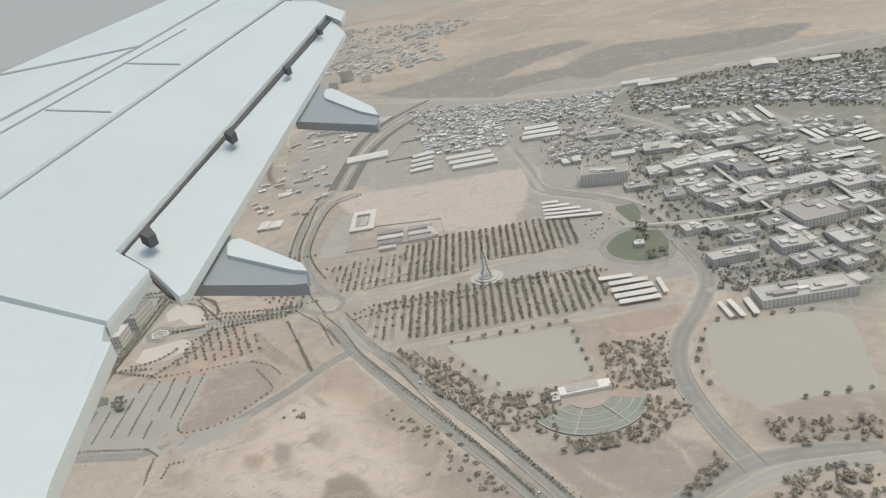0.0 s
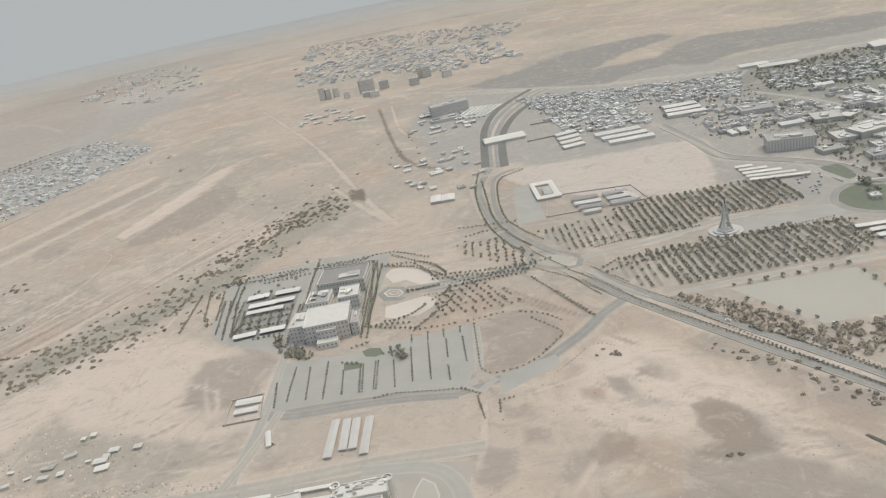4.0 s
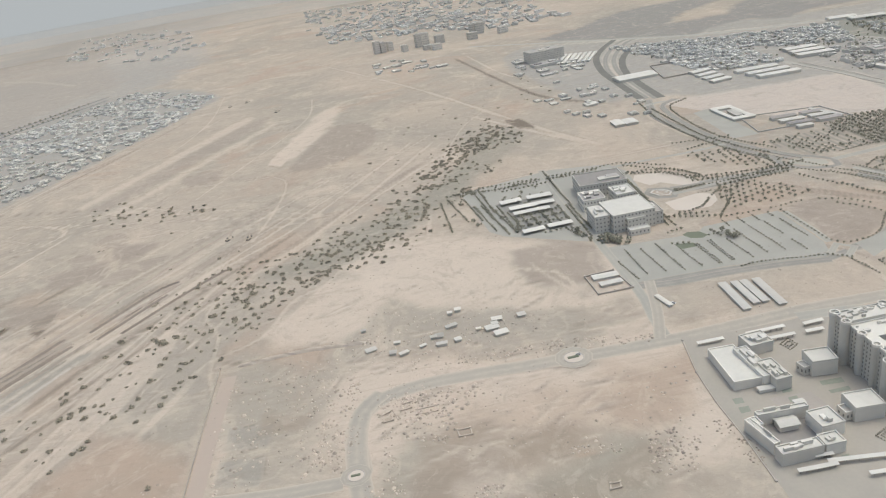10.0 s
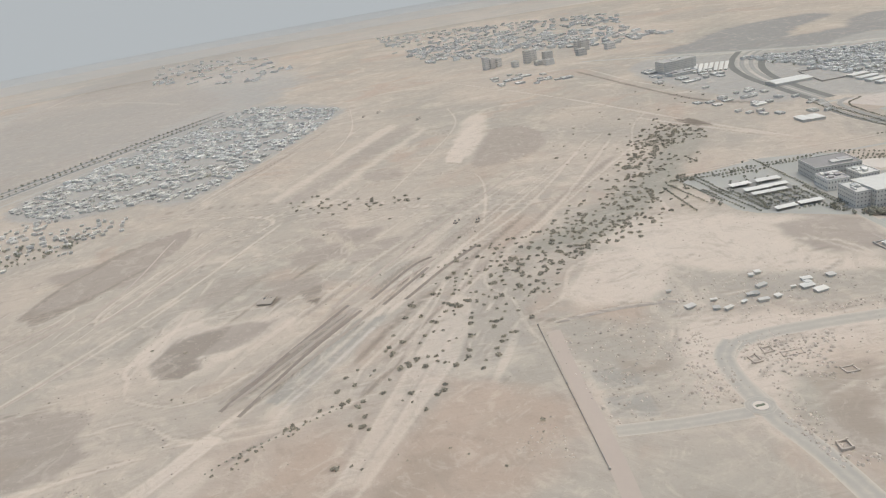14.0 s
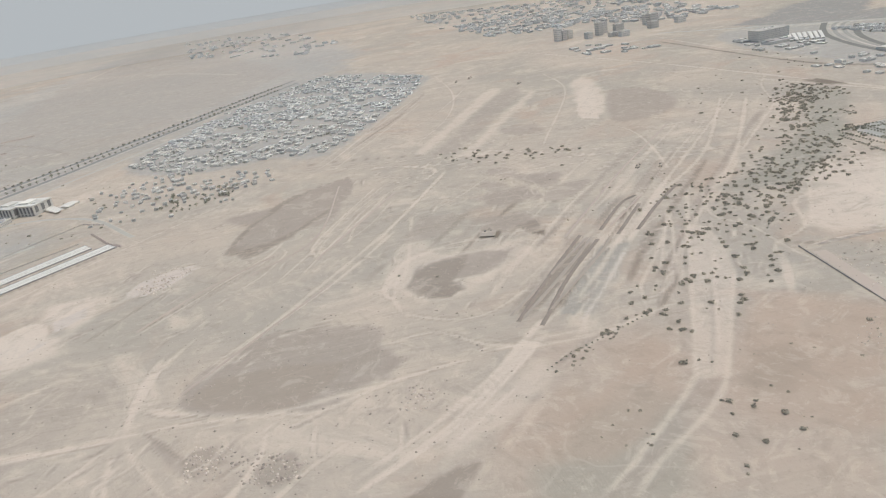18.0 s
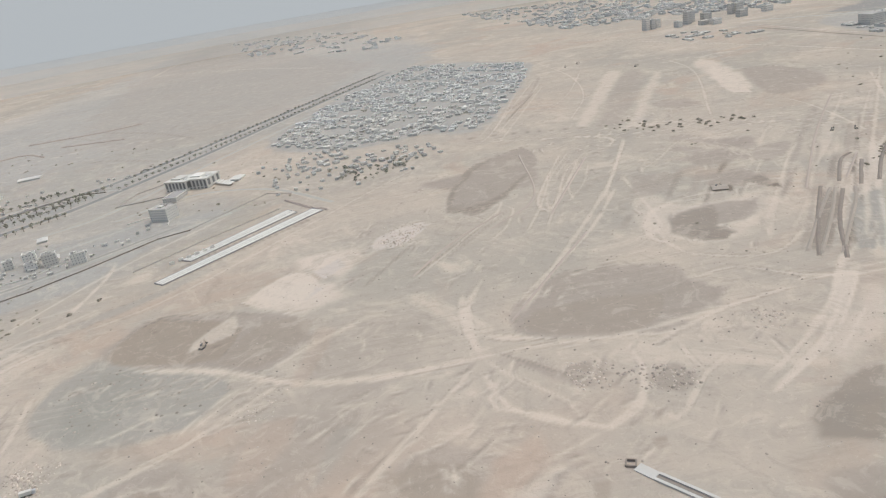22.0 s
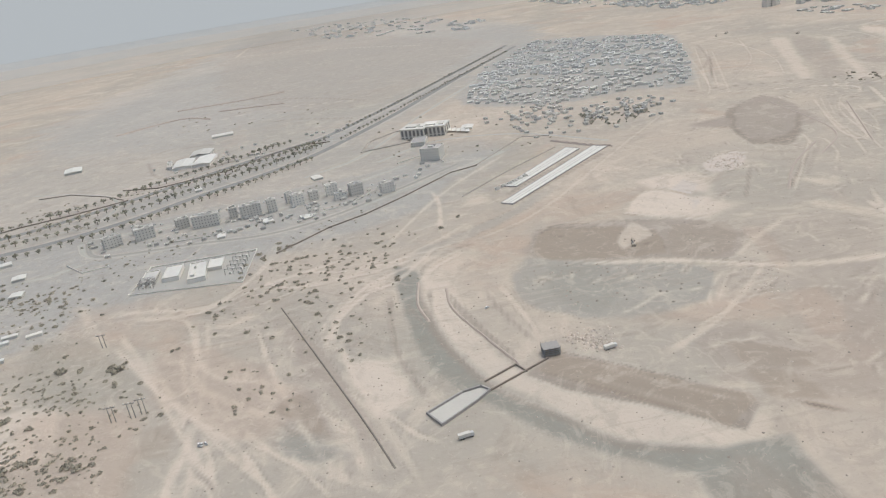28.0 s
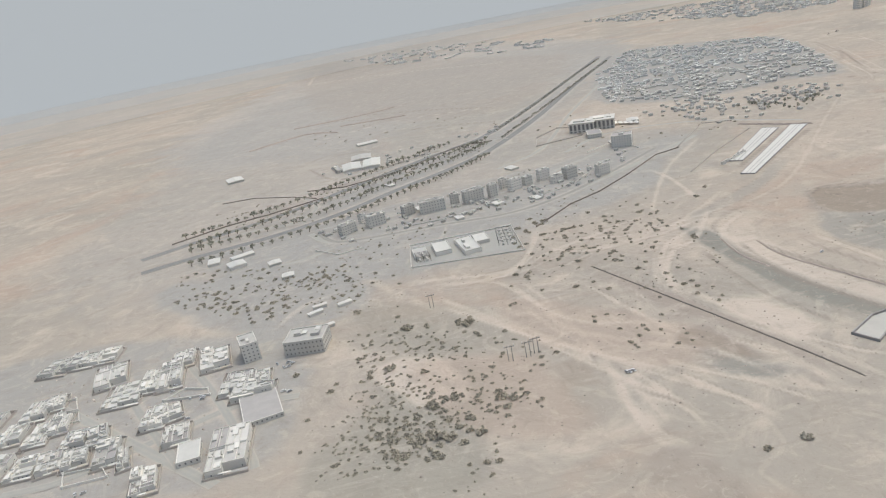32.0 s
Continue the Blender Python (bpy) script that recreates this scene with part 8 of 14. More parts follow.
bed("umber", [(-809.7, 133.8), (-798.2, 134.5), (-781.8, 127.6), (-775.6, 131.5), (-796.3, 115.7), (-809.7, 123.1)], 0.6, 2)
bed("umber", [(-794.7, 107.2), (-772.8, 124.6), (-753.7, 133.5), (-777.1, 101.9)], 0.6, 4)
bed("warm", [(-766.2, 155.3), (-749.5, 164.8), (-749.3, 152.9), (-755.8, 140.8), (-772.5, 130.5), (-773.7, 140.4)], 0.8, 3)
bed("track", [(-807.6, 111.1), (-796.3, 115.7), (-772.5, 130.5), (-753.8, 143.6), (-747.8, 145), (-760.9, 129.6), (-783.3, 116.9), (-799, 108.5)], 0.6, 3)
bed("umber", [(-726.6, 254.6), (-668.8, 248.2), (-690.1, 219.5), (-714.8, 224.7), (-736.7, 241.6)], 0.45, 2)
bed("umber", [(-891.8, 179.4), (-875.4, 170.2), (-870.1, 161.5), (-874.4, 154.9), (-894.1, 161.3)], 0.5, 1.5)
bed("umber", [(-894.1, 161.3), (-882.3, 154.3), (-879.4, 144.4), (-880.3, 135), (-896.6, 141.9)], 0.6, 1.5)
bed("warm", [(-850.5, 208.1), (-835.4, 207), (-848.6, 169.9), (-860.9, 170.6)], 0.5, 2)
bed("warm", [(-830.5, 282.5), (-821.5, 278.2), (-835.6, 227.5), (-841.3, 229.8)], 0.4, 1.5)
bed("grey", [(-820.1, 191.8), (-813.2, 193.6), (-825, 161.7), (-830.3, 160)], 0.4, 2)
trace("pale", [(-760.9, 221.1), (-783.3, 191.1), (-803.5, 165.1), (-816.2, 148.4), (-822.6, 138)], 3.2, 0.8)
trace("dusk", [(-788.4, 184), (-800.7, 167.9)], 0.8, 0.6)
trace("dusk", [(-809.1, 154.4), (-815.1, 146.4)], 0.8, 0.5)
trace("pale", [(-752.4, 208.9), (-761.5, 191.9), (-760.5, 184.4), (-746.2, 176.4), (-732.4, 162.3)], 3.6, 0.9)
trace("pale", [(-761.5, 191.9), (-771.3, 177.4), (-784.2, 171.8)], 3, 0.6)
trace("track", [(-785.9, 156.9), (-784.2, 152.6), (-781.1, 152.6), (-780.5, 146.8), (-778.4, 144.7)], 1.3, 1.3)
trace("track", [(-785.8, 151.5), (-784.1, 145.7), (-780.6, 143.4)], 1.3, 1.3)
trace("track", [(-814.7, 131.1), (-814.6, 126.8), (-811.3, 123.6), (-810.6, 121.5)], 1.3, 1.3)
trace("track", [(-813.1, 131.4), (-810.8, 126.1)], 1.3, 1.3)
trace("track", [(-794.5, 139.4), (-795.8, 133.7), (-796.8, 129.6)], 1.3, 1.3)
trace("track", [(-811.6, 151.8), (-810.2, 146.4), (-810.6, 141.7)], 1.3, 1.3)
trace("track", [(-811.1, 264.8), (-807.8, 257.8), (-810, 245.8)], 1.3, 1.3)
trace("track", [(-797.5, 298), (-789, 300.5)], 1.3, 1.3)
trace("track", [(-785.6, 261.3), (-782.8, 254.4), (-782.1, 246.1)], 1.3, 1.3)
trace("track", [(-778.3, 152.3), (-774.6, 151.7)], 1.3, 1.3)
trace("ditch", [(-870.1, 223.1), (-863.3, 230.7), (-857.5, 239.3)], 0.8, 0.8)
trace("ditch", [(-871.4, 216.2), (-859.8, 225.6), (-849.6, 226.8)], 0.8, 0.8)
trace("ditch", [(-865.4, 210.1), (-855.4, 212.4), (-847.4, 220.7)], 0.8, 0.8)
trace("ditch", [(-857.3, 225.7), (-848, 228.3)], 0.8, 0.8)
trace("ditch", [(-870.3, 208.7), (-859.2, 211.4)], 0.8, 0.8)
trace("dusk", [(-755, 227.4), (-742.6, 213), (-731.1, 199.7), (-727.7, 190.4)], 1.6, 0.8)
trace("ditch", [(-925.6, 258.8), (-917.5, 262.5), (-907.2, 253.6)], 1, 0.7)
trace("ditch", [(-920.4, 252.2), (-907.4, 251.4)], 1, 0.7)
trace("ditch", [(-900.2, 242.9), (-889.6, 245.3), (-880.2, 238.1)], 1, 0.7)
trace("ditch", [(-906.7, 262.8), (-894.1, 252.8), (-881.3, 249.8)], 1, 0.7)
trace("ditch", [(-869.5, 241.5), (-880.7, 235.1), (-888.4, 233.9)], 1, 0.7)
trace("ditch", [(-940.8, 243.1), (-933.5, 256.3), (-925.6, 261.1)], 1, 0.7)
trace("ditch", [(-938.6, 252.8), (-930.9, 261)], 1, 0.7)
trace("pale", [(-930.9, 266.9), (-904.2, 259.4), (-874.8, 240.3)], 1.2, 0.9)
trace("pale", [(-909.6, 212.1), (-897.3, 219), (-882.7, 220.6), (-873.5, 232.2)], 1.2, 0.9)
trace("pale", [(-930.6, 234.1), (-911, 231.5)], 1.2, 0.9)
bed("umber", [(-358.7, 177.6), (-349, 181), (-345.1, 166.4), (-351.8, 153.9), (-359.6, 150.9), (-363.3, 160.5)], 0.55, 4)
bed("umber", [(-325.7, 181.3), (-311.9, 187.3), (-298.5, 184.1), (-303.9, 171.5), (-320.6, 167.4), (-329.8, 169.1)], 0.55, 4)
bed("umber", [(-341.6, 153.3), (-328, 154), (-308, 152.1), (-297.5, 159.3), (-278.9, 165.8), (-278.3, 158.8), (-285.7, 148.9), (-314.6, 141.7), (-332.3, 146.1)], 0.5, 4)
bed("red", [(-285.3, 194.9), (-259.3, 206.5), (-241.7, 208.5), (-270.4, 169.6), (-286.9, 172.3)], 0.6, 5)
bed("pale", [(-348.3, 166), (-336, 164.8), (-320.4, 164.1), (-326.4, 156.9), (-338.2, 156.5), (-349.3, 157.3)], 0.45, 3.5)
bed("umber", [(-418.4, 229.9), (-398.4, 222.3), (-402.5, 213.5), (-417.8, 217.2)], 0.45, 2)
bed("umber", [(-356.5, 194.5), (-334.8, 194), (-337.5, 185.6), (-357.6, 185.8)], 0.4, 3)
trace("red", [(-313.1, 166.4), (-303.1, 166.2), (-294.8, 166.5)], 1.4, 1.2)
trace("red", [(-308.1, 168), (-299.3, 165.8)], 1.4, 1.2)
trace("dusk", [(-339.6, 149.9), (-325.6, 148), (-313.6, 146.3)], 0.9, 0.8)
trace("dusk", [(-331.3, 158.6), (-313.6, 155.6), (-300, 158.5)], 0.9, 0.8)
trace("dusk", [(-360.4, 222.8), (-346.5, 221.7), (-323.9, 218.5), (-302.1, 214.2)], 0.9, 0.8)
trace("dusk", [(-285, 246.8), (-259.6, 245), (-247.7, 242.9)], 0.9, 0.8)
trace("dusk", [(-289.2, 192.3), (-277.5, 189.7)], 0.9, 0.8)
trace("pale", [(-344.7, 319.5), (-316, 312.6), (-289, 310.4), (-275, 300.7), (-270.6, 285.4), (-270.4, 274.6)], 2.2, 0.9)
trace("pale", [(-289.6, 243.1), (-266.3, 238.2), (-252.9, 234.8)], 2.2, 0.9)
bed("red", [(-559.7, 215.3), (-545.1, 221.6), (-535.4, 210.2), (-544.2, 195.6), (-556.2, 193.8), (-562.1, 202.5)], 0.45, 4)
bed("umber", [(-509.9, 195.3), (-493.4, 195.6), (-489.5, 187.1), (-510.9, 167), (-519.6, 170.2), (-518.6, 181.6)], 0.5, 4)
bed("red", [(-594.2, 193.8), (-583.1, 193.7), (-578.7, 180.5), (-601.2, 167.7), (-618, 163.8), (-613.6, 175.2)], 0.5, 5)
bed("red", [(-502.6, 160.3), (-480.7, 159.5), (-496.6, 138.3), (-511.9, 140.5)], 0.5, 6)
bed("warm", [(-486.3, 237.7), (-468.8, 235.8), (-463.4, 215.8), (-483.7, 203.6), (-498.9, 215.1)], 0.5, 4)
trace("dusk", [(-484.3, 246.2), (-473.5, 236.8), (-462.1, 229.7)], 0.9, 0.6)
trace("dusk", [(-503.4, 206.9), (-489.9, 201.2), (-477.5, 191.4)], 0.9, 0.6)
trace("dusk", [(-563.6, 186.5), (-554.5, 187.1), (-548.1, 197.1)], 0.9, 0.6)
bed("pale", [(-476.1, 324.6), (-467, 319.5), (-478.5, 267.3), (-503.6, 222.4), (-526, 184.4), (-537, 184.5), (-525.8, 211.2), (-499.4, 270.3)], 0.5, 1.5)
bed("brown", [(-537, 184.5), (-529.1, 179.5), (-547.4, 160.7), (-567.9, 145.9), (-582.8, 131.8), (-592.4, 134.7), (-578.5, 145), (-557, 164), (-543.7, 177.2)], 0.35, 1.5)
trace("pale", [(-447.5, 386), (-475.3, 324.2), (-499.4, 270.3), (-518, 228.7), (-529.2, 203), (-536.7, 186.4), (-544.6, 177.5), (-557.9, 164.4), (-579.9, 144.1), (-594.8, 132.9)], 2.6, 0.75)
trace("pale", [(-478.5, 267.3), (-503.6, 222.4), (-521.4, 191), (-532, 174.8), (-547.4, 160.7), (-567.9, 145.9), (-583.2, 130.6)], 2.6, 0.7)
trace("pale", [(-477.9, 290.1), (-504.5, 234.1), (-520.4, 199.5)], 1.6, 0.8)
trace("dusk", [(-496.6, 255.2), (-516.9, 212.5), (-531, 186.3)], 1.4, 0.4)
bed("pale", [(-634.7, 179), (-610.5, 199.8), (-587.9, 217), (-584.9, 206.9), (-602, 188.9), (-626.8, 169.8), (-636.8, 163.9)], 0.5, 3)
trace("track", [(-668.4, 159.5), (-652.6, 169), (-633.1, 181.8), (-609.7, 203.5), (-583.2, 234.7)], 1.6, 1.2)
trace("track", [(-635.5, 172.7), (-619.8, 186), (-600.5, 204.2)], 1.4, 1.2)
trace("pale", [(-617.6, 238.4), (-598.6, 233.3), (-578, 235.2), (-557.8, 234.8)], 1.8, 1)
bed("warm", [(-1122.6, 270.2), (-1086.8, 244.3), (-1056.3, 203.1), (-1068.5, 175.4), (-1098.6, 197.2), (-1119, 221.7)], 0.45, 4)
bed("umber", [(-1065.5, 201.2), (-1056.3, 203.1), (-1049.4, 192), (-1046, 176.9), (-1046.6, 171.6), (-1052, 175.3), (-1057.5, 185.9), (-1064.8, 191.3)], 0.6, 1.2)
bed("damp", [(-1062.8, 174.6), (-1056.2, 175.6), (-1048.8, 166.9), (-1041, 157.5), (-1046.2, 155), (-1054.5, 158.7), (-1058.8, 166.9)], 0.5, 1.2)
bed("umber", [(-1117.3, 199.8), (-1105.5, 201.7), (-1101.6, 194.3), (-1101.1, 175.8), (-1116.3, 177.4), (-1117.3, 192.1)], 0.4, 2.5)
bed("scrubsoil", [(-1191.3, 298.1), (-1151.5, 281.9), (-1121.5, 222.6), (-1140.5, 224.9), (-1173.9, 237)], 0.5, 5)
bed("warm", [(-1169.7, 222.2), (-1127.4, 215.8), (-1115.1, 191.3), (-1117.4, 152.4), (-1152.9, 163.3)], 0.5, 5)
trace("pale", [(-1151.5, 281.9), (-1133, 251.6), (-1118.7, 228.5), (-1101.3, 204.3), (-1085.1, 184.8), (-1074.7, 170.5), (-1065.5, 151.3), (-1057.7, 132)], 3, 0.9)
trace("pale", [(-1075.6, 184.5), (-1064.8, 167.8), (-1053.8, 155.3), (-1041.5, 134.5)], 2.6, 0.9)
trace("pale", [(-1099.7, 178.8), (-1099.5, 162.2), (-1098.7, 144.5)], 2.2, 0.8)
trace("pale", [(-1093, 176.6), (-1090.7, 142.1)], 1.8, 0.6)
trace("pale", [(-1129.4, 302.3), (-1118.4, 294.1), (-1108.7, 264.5), (-1100.3, 239), (-1086.2, 223.5), (-1067.2, 217.3)], 3, 0.7)
trace("dusk", [(-1111.9, 182.2), (-1101.4, 180.1)], 1.2, 0.6)
trace("track", [(-1112, 182.9), (-1099.4, 180.1)], 0.9, 1.3)
bed("umber", [(-69.6, 217.8), (-60.3, 220.7), (-51.9, 212.7), (-50.6, 203.9), (-54.3, 198.1), (-54.1, 187.6), (-63.7, 189.3), (-69.5, 197.3), (-71.8, 205.8), (-68, 211.1)], 0.75, 0.9)
bed("umber", [(-81, 248.5), (-72.4, 249.6), (-65.3, 239.6), (-68.4, 234.3), (-76, 239.3)], 0.7, 0.9)
bed("umber", [(-114, 201.5), (-103.1, 212.3), (-92.6, 205.9), (-97.4, 197.5), (-109.9, 193.6)], 0.6, 1)
bed("umber", [(-77, 195), (-67.8, 195.2), (-68.2, 186.7), (-74.3, 185.1)], 0.5, 1)
bed("pale", [(-73.1, 264), (-50.9, 246.8), (-36.2, 210.9), (-46.5, 194.8), (-48.2, 214.9), (-68, 228.8)], 0.6, 5)
bed("warm", [(-62.2, 269.2), (-38.9, 246.6), (-11.6, 196.1), (-4.7, 165.5), (-29.4, 172.7), (-36.2, 210.9)], 0.4, 8)
bed("umber", [(-935.7, 303.4), (-927.4, 323.4), (-917.5, 329.4), (-905.7, 320.8), (-885.5, 313.7), (-869.9, 298.9), (-871.6, 283.5), (-876.7, 268.5), (-893.3, 271.1), (-909.1, 275.7), (-929.6, 284.4), (-935.8, 292.6)], 0.85, 0.6)
bed("umber", [(-859.1, 301), (-832.5, 291.1), (-847.4, 257.6), (-858.8, 253.5), (-876.1, 264)], 0.4, 0.8)
bed("pale", [(-886.7, 304.2), (-876.2, 315.9), (-872.5, 303.4), (-872.7, 293.6), (-894.1, 281.8), (-893.7, 292.5)], 0.6, 1)
trace("ditch", [(-923.5, 322.3), (-918.2, 314.3), (-910.5, 317.2)], 1.3, 1)
trace("ditch", [(-888.9, 286.3), (-879.6, 283.2), (-875.3, 285.5)], 1.3, 1)
trace("ditch", [(-873.7, 301), (-870.2, 295.2)], 1.3, 1)
trace("ditch", [(-873.5, 280), (-875.9, 269.8)], 1.3, 1)
bed("grey", [(-946.7, 278.8), (-930.7, 281.5), (-906.9, 267.2), (-882.6, 257.5), (-869, 246.1), (-867.8, 236.6), (-884.3, 214.1), (-900.4, 215.2), (-910.8, 219.8), (-922.9, 216.1), (-933.5, 220.7), (-940.1, 229.7), (-942.4, 243.7), (-947.6, 267.5)], 0.95, 0.8)
bed("damp", [(-935.3, 277.2), (-907.8, 265.3), (-907.9, 241.4), (-928.1, 221.3), (-937.8, 228.7), (-941.3, 246.5)], 0.3, 2)
shaded_scrapes([(-942.4, 282.4), (-865.4, 247.4), (-874.3, 232.6), (-910.1, 242.5), (-942.7, 265.2)], 26, 38, 71)
trace("pale", [(-923.4, 215.1), (-910.8, 219.8), (-899, 227.2), (-875.1, 224.7)], 1.4, 1.2)
bed("umber", [(-964.7, 186.5), (-954.6, 194.4), (-944, 186.8), (-928.6, 172.5), (-913, 154.8), (-901.8, 146.7), (-901.1, 141.9), (-916.3, 131.6), (-922.2, 140.5), (-937.8, 155.4), (-951.5, 170.5), (-962, 181.8)], 0.9, 0.6)
trace("pale", [(-945.1, 184.4), (-923.9, 161.3), (-904.7, 142.5)], 0.9, 1)
trace("pale", [(-948.7, 176.7), (-931.2, 156), (-917.3, 138.8)], 0.8, 0.9)
trace("ditch", [(-965, 185.7), (-951, 171.6), (-937, 157), (-924.5, 143.1)], 0.9, 1)
shaded_scrapes([(-860.4, 233), (-846.3, 233.4), (-846.6, 219.4), (-868.9, 204.2), (-881.2, 200.8)], 12, 20, 72)
trace("ditch", [(-988.4, 264.6), (-984, 239.5), (-979.3, 220)], 0.9, 0.9)
trace("dusk", [(-970.7, 267.2), (-965.5, 231.5), (-959.4, 206.4)], 1, 0.8)
bed("umber", [(-714.5, 150.5), (-709.6, 150.4), (-710.9, 145.2), (-715.2, 144.3)], 0.6, 0.8)
bed("umber", [(-707.9, 165), (-704.4, 164.8), (-707.6, 158.9), (-710, 158.8)], 0.5, 0.8)
trace("dusk", [(-723.9, 153.8), (-717.7, 159.8), (-712.3, 163.1), (-708.4, 165.2)], 1.8, 0.6)
bed("umber", [(-739.8, 135.6), (-734.9, 134.8), (-737.4, 127.8), (-741.1, 128.9)], 0.5, 1)
bed("umber", [(-648, 144.8), (-635, 146.9), (-648.2, 129), (-656, 133.3)], 0.55, 2)
trace("track", [(-787.2, 159.2), (-783.8, 155.2), (-781.2, 145.4)], 1.1, 1.2)
trace("track", [(-781.8, 160.1), (-780.4, 151.7), (-777.3, 146.3)], 1.1, 1.2)
trace("track", [(-776, 161.6), (-774.8, 153)], 1.1, 1.2)
trace("track", [(-793, 140.2), (-791, 138.1), (-790.2, 133.5)], 1.1, 1.2)
trace("track", [(-813.8, 128.3), (-810.4, 125.7)], 1.1, 1.2)
trace("track", [(-784.8, 137.5), (-783.9, 133.3)], 1.1, 1.2)
trace("track", [(-798.8, 144.6), (-795.5, 143.2)], 1.1, 1.2)
trace("dusk", [(-817.6, 151.7), (-804.2, 169), (-799.8, 174.8)], 1, 0.9)
trace("dusk", [(-770.5, 118.9), (-764.5, 120.3), (-752.7, 128)], 1, 0.9)
bed("umber", [(-792.8, 119.6), (-780.5, 128.8), (-774.2, 132.4), (-785.3, 136.2), (-796.6, 131.4), (-806.4, 129.1), (-806.1, 120.8), (-795.4, 117.4)], 0.4, 1.5)
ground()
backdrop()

# ---- campus ground and roads ----
area("sports_pitch", [(-18.8, 300.7), (41.9, 297), (41.9, 254.4), (3.1, 254.4)], "pitch", 0.022, "pale grey sports pitch", "sports pitch", straight=True)
area("sports_pitch", [(102, 277.6), (125.7, 274.8), (153.7, 266.5), (144.9, 230.5), (137.5, 213.6), (113.9, 216.6), (95.5, 215.1), (88.5, 229.1), (91.1, 253.3)], "pitch", 0.023, "large pale grey sports ground beside the road", "sports pitch")
area("pavement", [(-4.5, 367.3), (21.2, 377.6), (73.3, 373.7), (74.6, 359.4), (50.3, 356.7), (6.3, 361.2)], "old_asphalt", 0.025, "grey avenue before the monument", "pavement", straight=True)
ribbon("road", [(42.3, 133.9), (32.9, 152.4), (20.5, 175.4), (18.5, 184.6), (2.3, 215.3), (-18.6, 250.4), (-43.8, 292.3), (-62.4, 323.1), (-74.3, 349)], 5.2, "asphalt", 0.026, "carriageway of grey asphalt with kerbs", kerb=True)
ribbon("road", [(38.6, 129.6), (28.8, 149.1), (16.5, 172), (9.3, 186.8), (-7.5, 214.7), (-28.3, 248.2), (-51.8, 287.5), (-68.4, 316.7), (-80.8, 341.9)], 5.2, "asphalt", 0.028, "carriageway of grey asphalt with kerbs", kerb=True)
ribbon("road", [(-87.6, 387.1), (-75.4, 370.5), (-79, 360.3), (-92.3, 363), (-103.6, 375), (-101.3, 388.2)], 4.5, "asphalt", 0.03, "roundabout roadway of grey asphalt", closed=True)
area("planting_bed", [(-88.2, 382.2), (-79.5, 371.8), (-82.2, 365.1), (-92.5, 367), (-99.8, 376.4), (-97.3, 383.5)], "pitch", 0.031, "low planting inside a roundabout", "planting")
ribbon("road", [(-101.3, 388.2), (-111.1, 421), (-117.9, 467.5), (-120.5, 526.8), (-112.9, 559), (-104.1, 585.6)], 7, "asphalt", 0.033, "curving dual road of grey asphalt", kerb=True)
ribbon("road", [(-102.9, 589.9), (-96.8, 656.6), (-89, 719.4), (-69.9, 783.7), (-43.6, 836.8), (-11.4, 881.5), (38.7, 902.2)], 6, "asphalt", 0.034, "sunken dual road between dark banks")
ribbon("road", [(-96.3, 585), (-89.7, 650.7), (-81.3, 712.4), (-62.6, 776.3), (-36.2, 828.6), (-4.7, 873.4), (44.2, 894.8)], 6, "asphalt", 0.036, "sunken dual road between dark banks")
ribbon("retaining_bank", [(-107.1, 593.1), (-100.9, 660.1), (-92.9, 730.7), (-73.8, 803), (-46.9, 854.7), (-15.7, 898.9)], 7.5, "bank", 0.038, "dark sloping bank beside the sunken road", "bank")
ribbon("retaining_bank", [(-91.4, 584.8), (-85.2, 646.9), (-76.2, 705.2), (-58, 762.8), (-33.6, 808.8), (-1.2, 853.7)], 7.5, "bank", 0.039, "dark sloping bank beside the sunken road", "bank")
ribbon("road", [(-117.3, 566.8), (-100.3, 571), (-84, 565.7)], 5, "old_asphalt", 0.041, "grey asphalt road across the plain")
ribbon("road", [(-75.4, 370.5), (-61.3, 371.5), (-27.2, 374.8), (12.7, 384.5), (41.9, 381.5), (74, 371.6)], 5, "old_asphalt", 0.042, "planted avenue leading to the monument")
ribbon("road", [(-104.1, 376.9), (-128, 374.2), (-151.6, 376.2), (-168.7, 376.5)], 5, "old_asphalt", 0.044, "planted avenue to the hospital")
ribbon("road", [(-110.1, 435.5), (-133, 433.1), (-171.2, 433.9), (-217.3, 434)], 4, "old_asphalt", 0.046, "grey asphalt road across the plain")
ribbon("road", [(81.2, 185.1), (76.4, 214.5), (76.4, 245.1), (84.8, 269.7), (102.8, 294.9), (115.7, 320.7), (117.7, 356.5), (110.9, 424.7), (93.3, 457.4), (60.9, 495.7), (58.2, 547.9), (52.7, 612.2)], 8, "asphalt", 0.047, "curving campus road of grey asphalt", kerb=True)
ribbon("road", [(51.9, 176.4), (71.7, 184.8), (83.8, 188.7), (101.6, 188.3), (123.7, 185.1)], 8, "asphalt", 0.049, "curving campus road of grey asphalt")
ribbon("road", [(65.2, 173.2), (79.9, 179.9), (91.2, 182.5), (121.1, 180.7)], 6, "old_asphalt", 0.05, "grey asphalt road across the plain")
ribbon("road", [(-47, 306.4), (-1.6, 306.5), (40.2, 305), (102.7, 302)], 4, "old_asphalt", 0.052, "narrow service road beside the tree rows")
ribbon("road", [(110.5, 306.8), (137.8, 307.7), (165.6, 308.5), (197.2, 307.5)], 5, "old_asphalt", 0.054, "campus street")
ribbon("road", [(118.7, 326.2), (168.9, 331.7), (216.2, 339.3)], 4, "old_asphalt", 0.055, "campus street")
